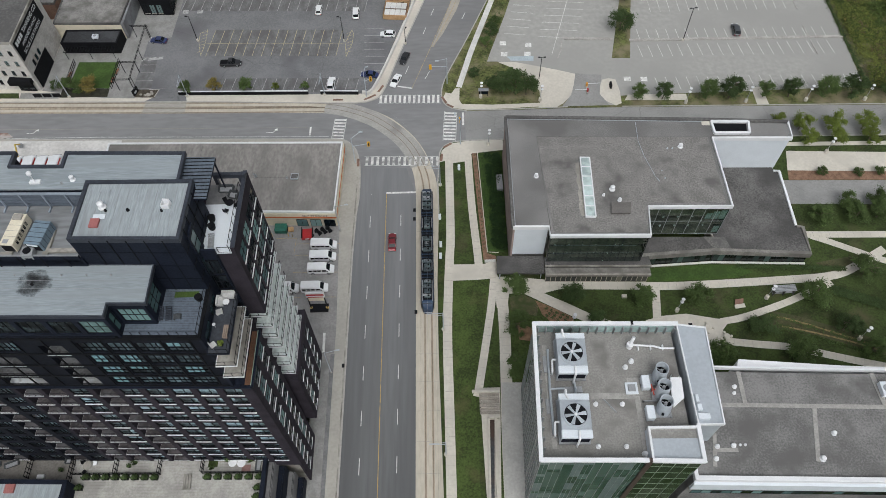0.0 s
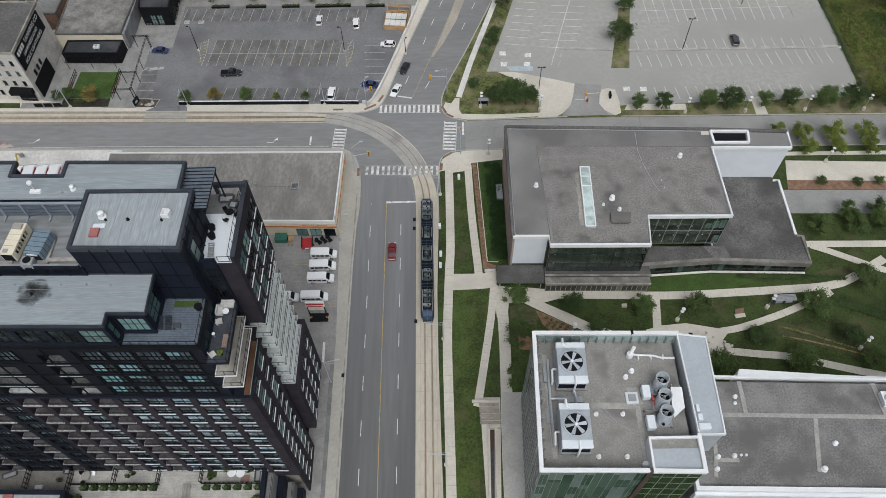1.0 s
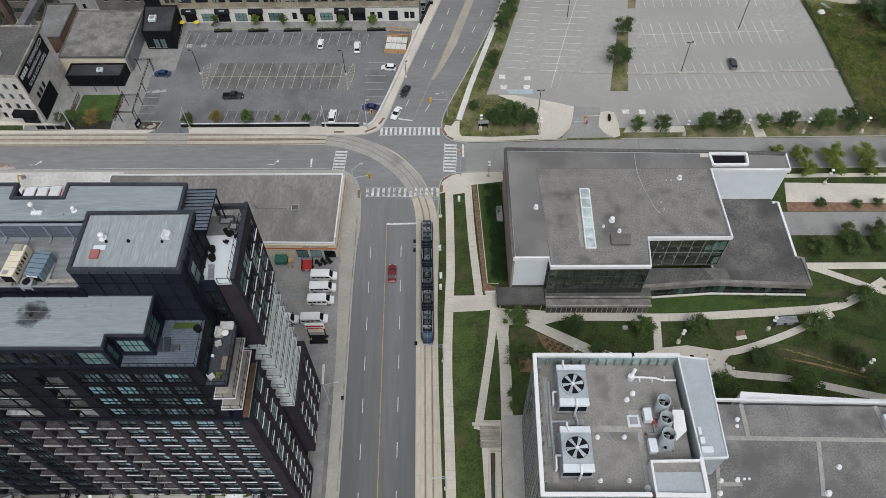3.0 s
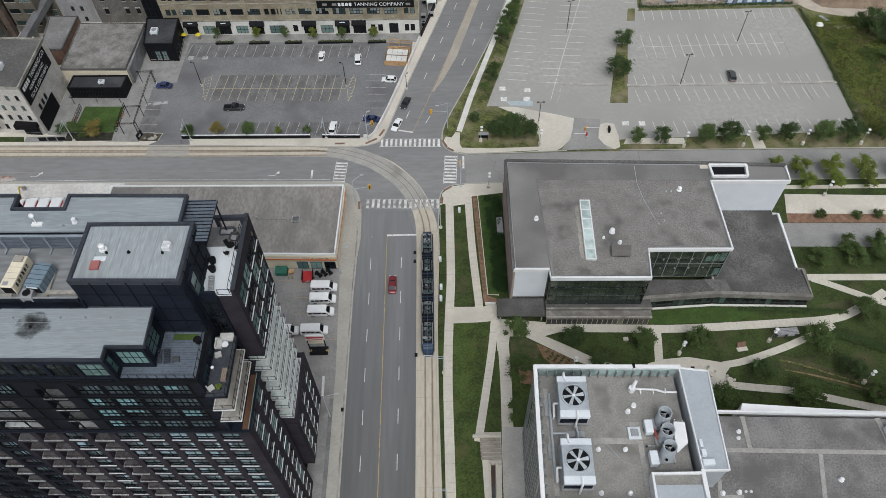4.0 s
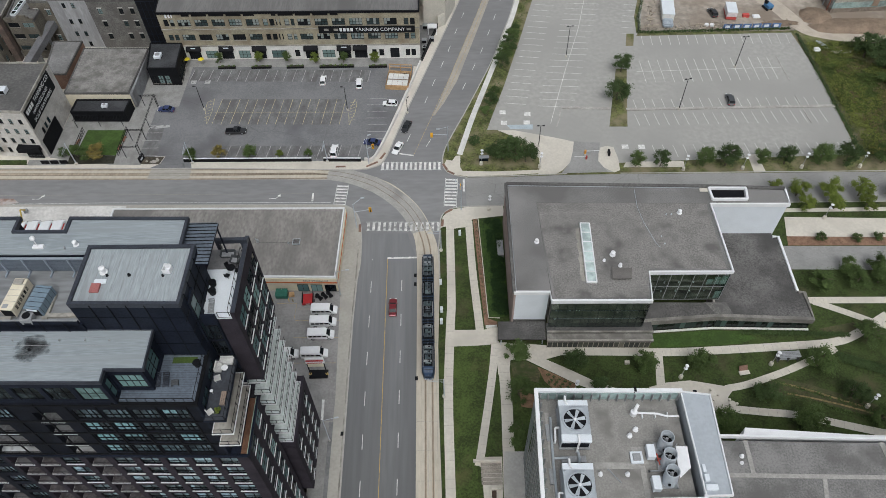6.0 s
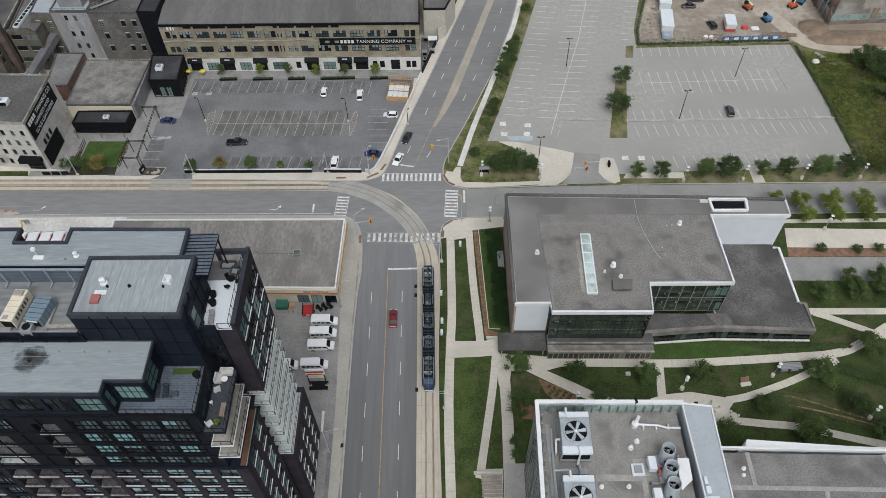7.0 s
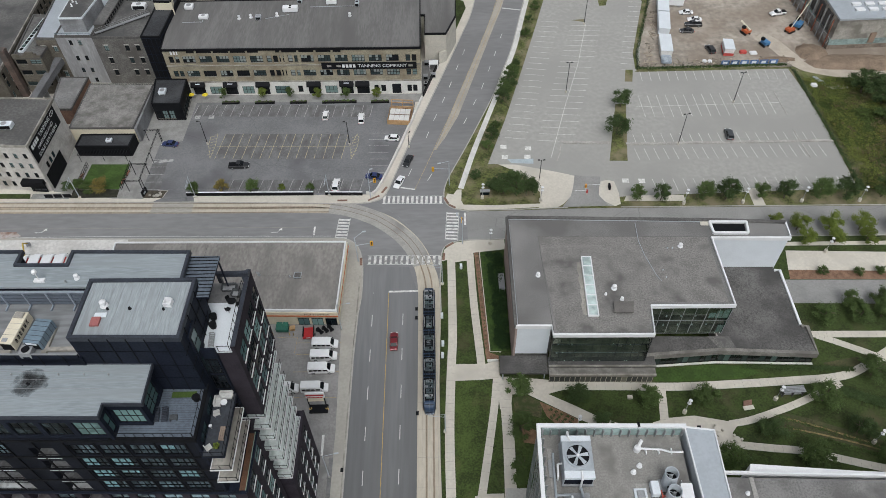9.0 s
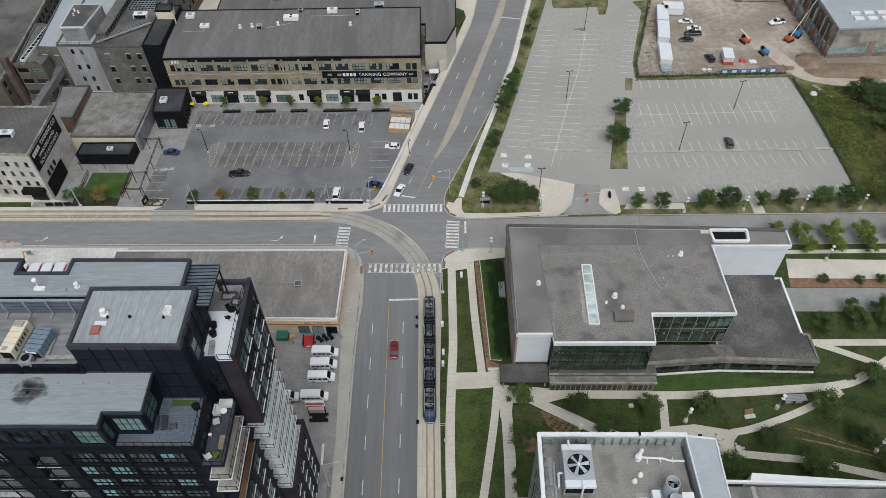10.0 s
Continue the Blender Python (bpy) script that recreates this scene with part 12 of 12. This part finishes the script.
terrace_sofa(-26.5, 42.3, 57.02, 0, 1.5)
terrace_sofa(-27.35, 41.5, 57.02, 90, 1.2)
terrace_table(-26.5, 41.2, 57.02, 0.4)
terrace_chair(-27.2, 40.0, 57.02, 200, CUSHION, "white padded armchair on a roof terrace", 1.5)
terrace_table(-27.5, 38.2, 57.02, 0.2)
terrace_chair(-27.3, 35.7, 57.02, 130, CUSHION, "white padded armchair on a roof terrace", 1.4)
potted_plant(-26.4, 35.8, 57.02, 0.9, 0.4, 6, LEAF_LIGHT)
bm = bmesh.new()
for e in (-0.2, 0.0, 0.2):
    box(bm, e - 0.08, -0.85, 0.38, e + 0.08, 0.85, 0.44)
for e in (-0.7, 0.7):
    box(bm, -0.25, e - 0.05, 0, 0.25, e + 0.05, 0.38)
solid("bench", bm, mat("weathered_timber", (0.22, 0.17, 0.135), 0.2, 0.9, 6), "weathered brown timber bench on a roof terrace", "bench", m=pose(-26.1, 37.4, 57.02))
terrace_sofa(-26.3, 52.9, 64.22, 0, 1.7, SOOT_GREY, "dark grey outdoor sofa on the white roof terrace")
terrace_sofa(-25.3, 52.0, 64.22, -10, 1.0, SOOT_GREY, "dark grey outdoor sofa on the white roof terrace")
terrace_table(-25.5, 50.6, 64.22, 0.5, BLACK, "round black table on the white roof terrace")
for k in range(3):
    terrace_chair(-25.6 + 0.8 * math.cos(2.2 * k), 50.4 + 0.8 * math.sin(2.2 * k), 64.22, 126 * k - 90, BLACK, "black metal chair on the white roof terrace")
sun_lounger(-27.0, 45.5, 64.22, 5, GREY_METAL, "grey slatted sun lounger on the white roof terrace")
for k in range(2):
    sun_lounger(-32.9 + 0.95 * k, 38.4, 60.07, 8, GUNMETAL, "dark slatted sun lounger on the boarded deck")
bm = bmesh.new()
for k in range(4):
    box(bm, -0.4, -0.35 + 0.18 * k, 0.3, 0.4, -0.21 + 0.18 * k, 0.36)
for e in (-0.35, 0.35):
    box(bm, e - 0.04, -0.35, 0, e + 0.04, 0.33, 0.3)
solid("low_table", bm, SOOT_GREY, "low dark slatted table on the tiled deck", "table", m=pose(-30.9, 38.0, 60.07, 0, 0, 8))
for x, y, z in ((-28.8, 40.3, 60.06), (-27.2, 47.4, 64.22), (-27.4, 48.6, 64.22)):
    bm = bmesh.new()
    rod(bm, (0, 0, 0), (0, 0, 0.6), 0.36, 12, 0.44)
    rod(bm, (0, 0, 0.6), (0, 0, 0.66), 0.47, 12, 0.47)
    solid("patio_pot", bm, BLACK, "round black pot on a roof terrace", "pot", "terrace pots", m=pose(x, y, z))
# private gardens on the podium
terrace_table(-61.4, 35.2, 12.17, 0.75, STONE, "round grey table on the podium terrace")
for k in range(3):
    terrace_chair(-61.4 + 1.2 * math.cos(2 * k + 0.4), 35.2 + 1.0 * math.sin(2 * k + 0.4), 12.17, 115 * k, BLACK if k else WHITE, "terrace chair beside a round table", 1.2)
for x, y, w in ((-65.0, 36.4, 1.4), (-74.5, 35.8, 2.2), (-77.5, 35.6, 2.2), (-79.5, 36.5, 1.6), (-32.5, 34.6, 1.8)):
    terrace_sofa(x, y, 12.17, 90 if x > -66 else 20, w, SOOT_GREY, "dark outdoor sofa on the podium terrace")
for k, (x, y) in enumerate(((-54.4, 35.0), (-53.6, 35.5), (-65.8, 34.6), (-40.4, 34.4), (-37.9, 35.6), (-34.0, 35.5))):
    potted_plant(x, y, 12.17, 1.1, 0.5, 11 + k % 2, LEAF_DARK if k < 3 else LEAF)
bm = bmesh.new()
box(bm, -0.75, -0.6, 0, 0.75, 0.6, 0.02)
solid("rug", bm, mat("dusty_pink_rug", (0.22, 0.13, 0.12), 0.15, 1, 9), "dusty pink outdoor rug on the podium terrace", "rug", m=pose(-34.6, 34.3, 12.17))
bm = bmesh.new()
box(bm, -0.8, -0.7, 0, 0.8, 0.7, 0.03)
solid("turf_mat", bm, GRASS, "square green turf mat on the podium terrace", "mat", m=pose(-40.3, 35.3, 12.17))
bm = bmesh.new()
box(bm, -0.6, -0.35, 0, 0.6, 0.35, 0.5)
bmesh.ops.bevel(bm, geom=bm.edges[:], offset=0.05, segments=1, affect="EDGES")
solid("storage_chest", bm, WHITE, "white plastic storage chest on the podium terrace", "chest", m=pose(-69.0, 33.6, 12.17))
# planter hedges along the podium terrace
for k, (x, y) in enumerate([(-61.3 + 1.66 * k, 33.3 - 0.04 * k) for k in range(8)] + [(-40.8 + 1.74 * k, 32.9 - 0.03 * k) for k in range(6)] + [(-62.0, 31.6), (-32.2, 31.0), (-32.2, 29.6)]):
    p = thing("terrace_planter", "dark clipped shrub in a terrace planter box", "planter", "terrace planters", pose(x, y, 12.15))
    bm = bmesh.new()
    box(bm, -0.55, -0.4, 0, 0.55, 0.4, 0.5)
    part("trough", bm, BLACK, p)
    if k == 0:
        hedge_me = crown_mesh("hedge", 3, 0.62, 0.3, 1.2, 160, 0.18, LEAF_DARK, 0.9, 0.6)
    put("hedge", hedge_me, p)

# planted bed with a low sign at the car park entrance
patch("entrance_bed", [(-79.9, 134.3), (-74.6, 134.1), (-73.9, 136.8), (-80.5, 137.2)], 0.2, mat("bed_mulch", (0.07, 0.06, 0.045), 0.4, 0.6, 4, 0.95, 0.4), "dark mulched bed at the car park entrance", "planting bed")
bm = bmesh.new()
ribbon(bm, [(-74.7, 134.2), (-73.95, 136.85), (-76.6, 137.0)], 0.2, 0.1, 0.3)
solid("bed_kerb", bm, KERB, "pale kerb round the entrance bed", "kerb", kind="structure")
es = thing("entrance_sign", "black monument sign with a pale panel in the bed", "sign", m=pose(-79.7, 135.7, 0.2, 0, 0, 75))
bm = bmesh.new()
box(bm, -1.1, -0.2, 0, 1.1, 0.2, 1.7)
bmesh.ops.bevel(bm, geom=bm.edges[:], offset=0.03, segments=1, affect="EDGES")
part("panel", bm, BLACK, es)
bm = bmesh.new()
box(bm, -0.7, -0.23, 0.5, 0.3, -0.19, 1.1)
part("writing_bar", bm, PALE_METAL, es)
rnd = random.Random(71)
rock = bmesh.new()
bmesh.ops.create_icosphere(rock, subdivisions=2, radius=0.5)
for v in rock.verts:
    v.co *= rnd.uniform(0.82, 1.15)
    v.co.z *= 0.7
rock = mesh("boulder", rock, STONE)
for x, y, s in ((-76.4, 135.0, 1.3), (-75.6, 135.4, 1.0), (-77.2, 134.9, 0.8), (-75.9, 136.1, 0.7), (-78.4, 135.2, 0.7)):
    b = new("boulder", rock)
    b.matrix_world = pose(x, y, 0.3, 0, 0, 70 * x) @ Matrix.Scale(s, 4)
    tagged(b, "rough tan boulder in the entrance bed", "boulder", "bed boulders")
bn = None
for x, y, rz in ((-86.5, 143.8, 84), (-86.9, 140.6, 84), (-98.9, 143.0, 84)):
    bn = thing("court_bench", "orange-brown slatted bench beside the court lawn", "bench", "court benches", pose(x, y, 0.16, 0, 0, rz))
    for k in range(4):
        bm = bmesh.new()
        box(bm, -1.0, -0.3 + 0.155 * k, 0.42, 1.0, -0.17 + 0.155 * k, 0.47)
        part("slat", bm, mat("orange_timber", (0.22, 0.105, 0.065), 0.2, 0.8, 8), bn)
    for ex in (-0.8, 0.75):
        bm = bmesh.new()
        box(bm, ex, -0.26, 0, ex + 0.07, 0.26, 0.42)
        part("leg", bm, BLACK, bn)
bm = bmesh.new()
ribbon(bm, [(-81.0, 148.3), (-75.3, 149.0)], 1.0, 0.1, 0.167)
for x, y in ((-72.5, 167.8), (-68.4, 167.7)):
    ribbon(bm, [(x - 0.8, y), (x + 0.8, y)], 1.5, 0.1, 0.168)
solid("worn_paint_patches", bm, FAINT, "worn pale paint patches in the car park", "road marking", kind="structure")
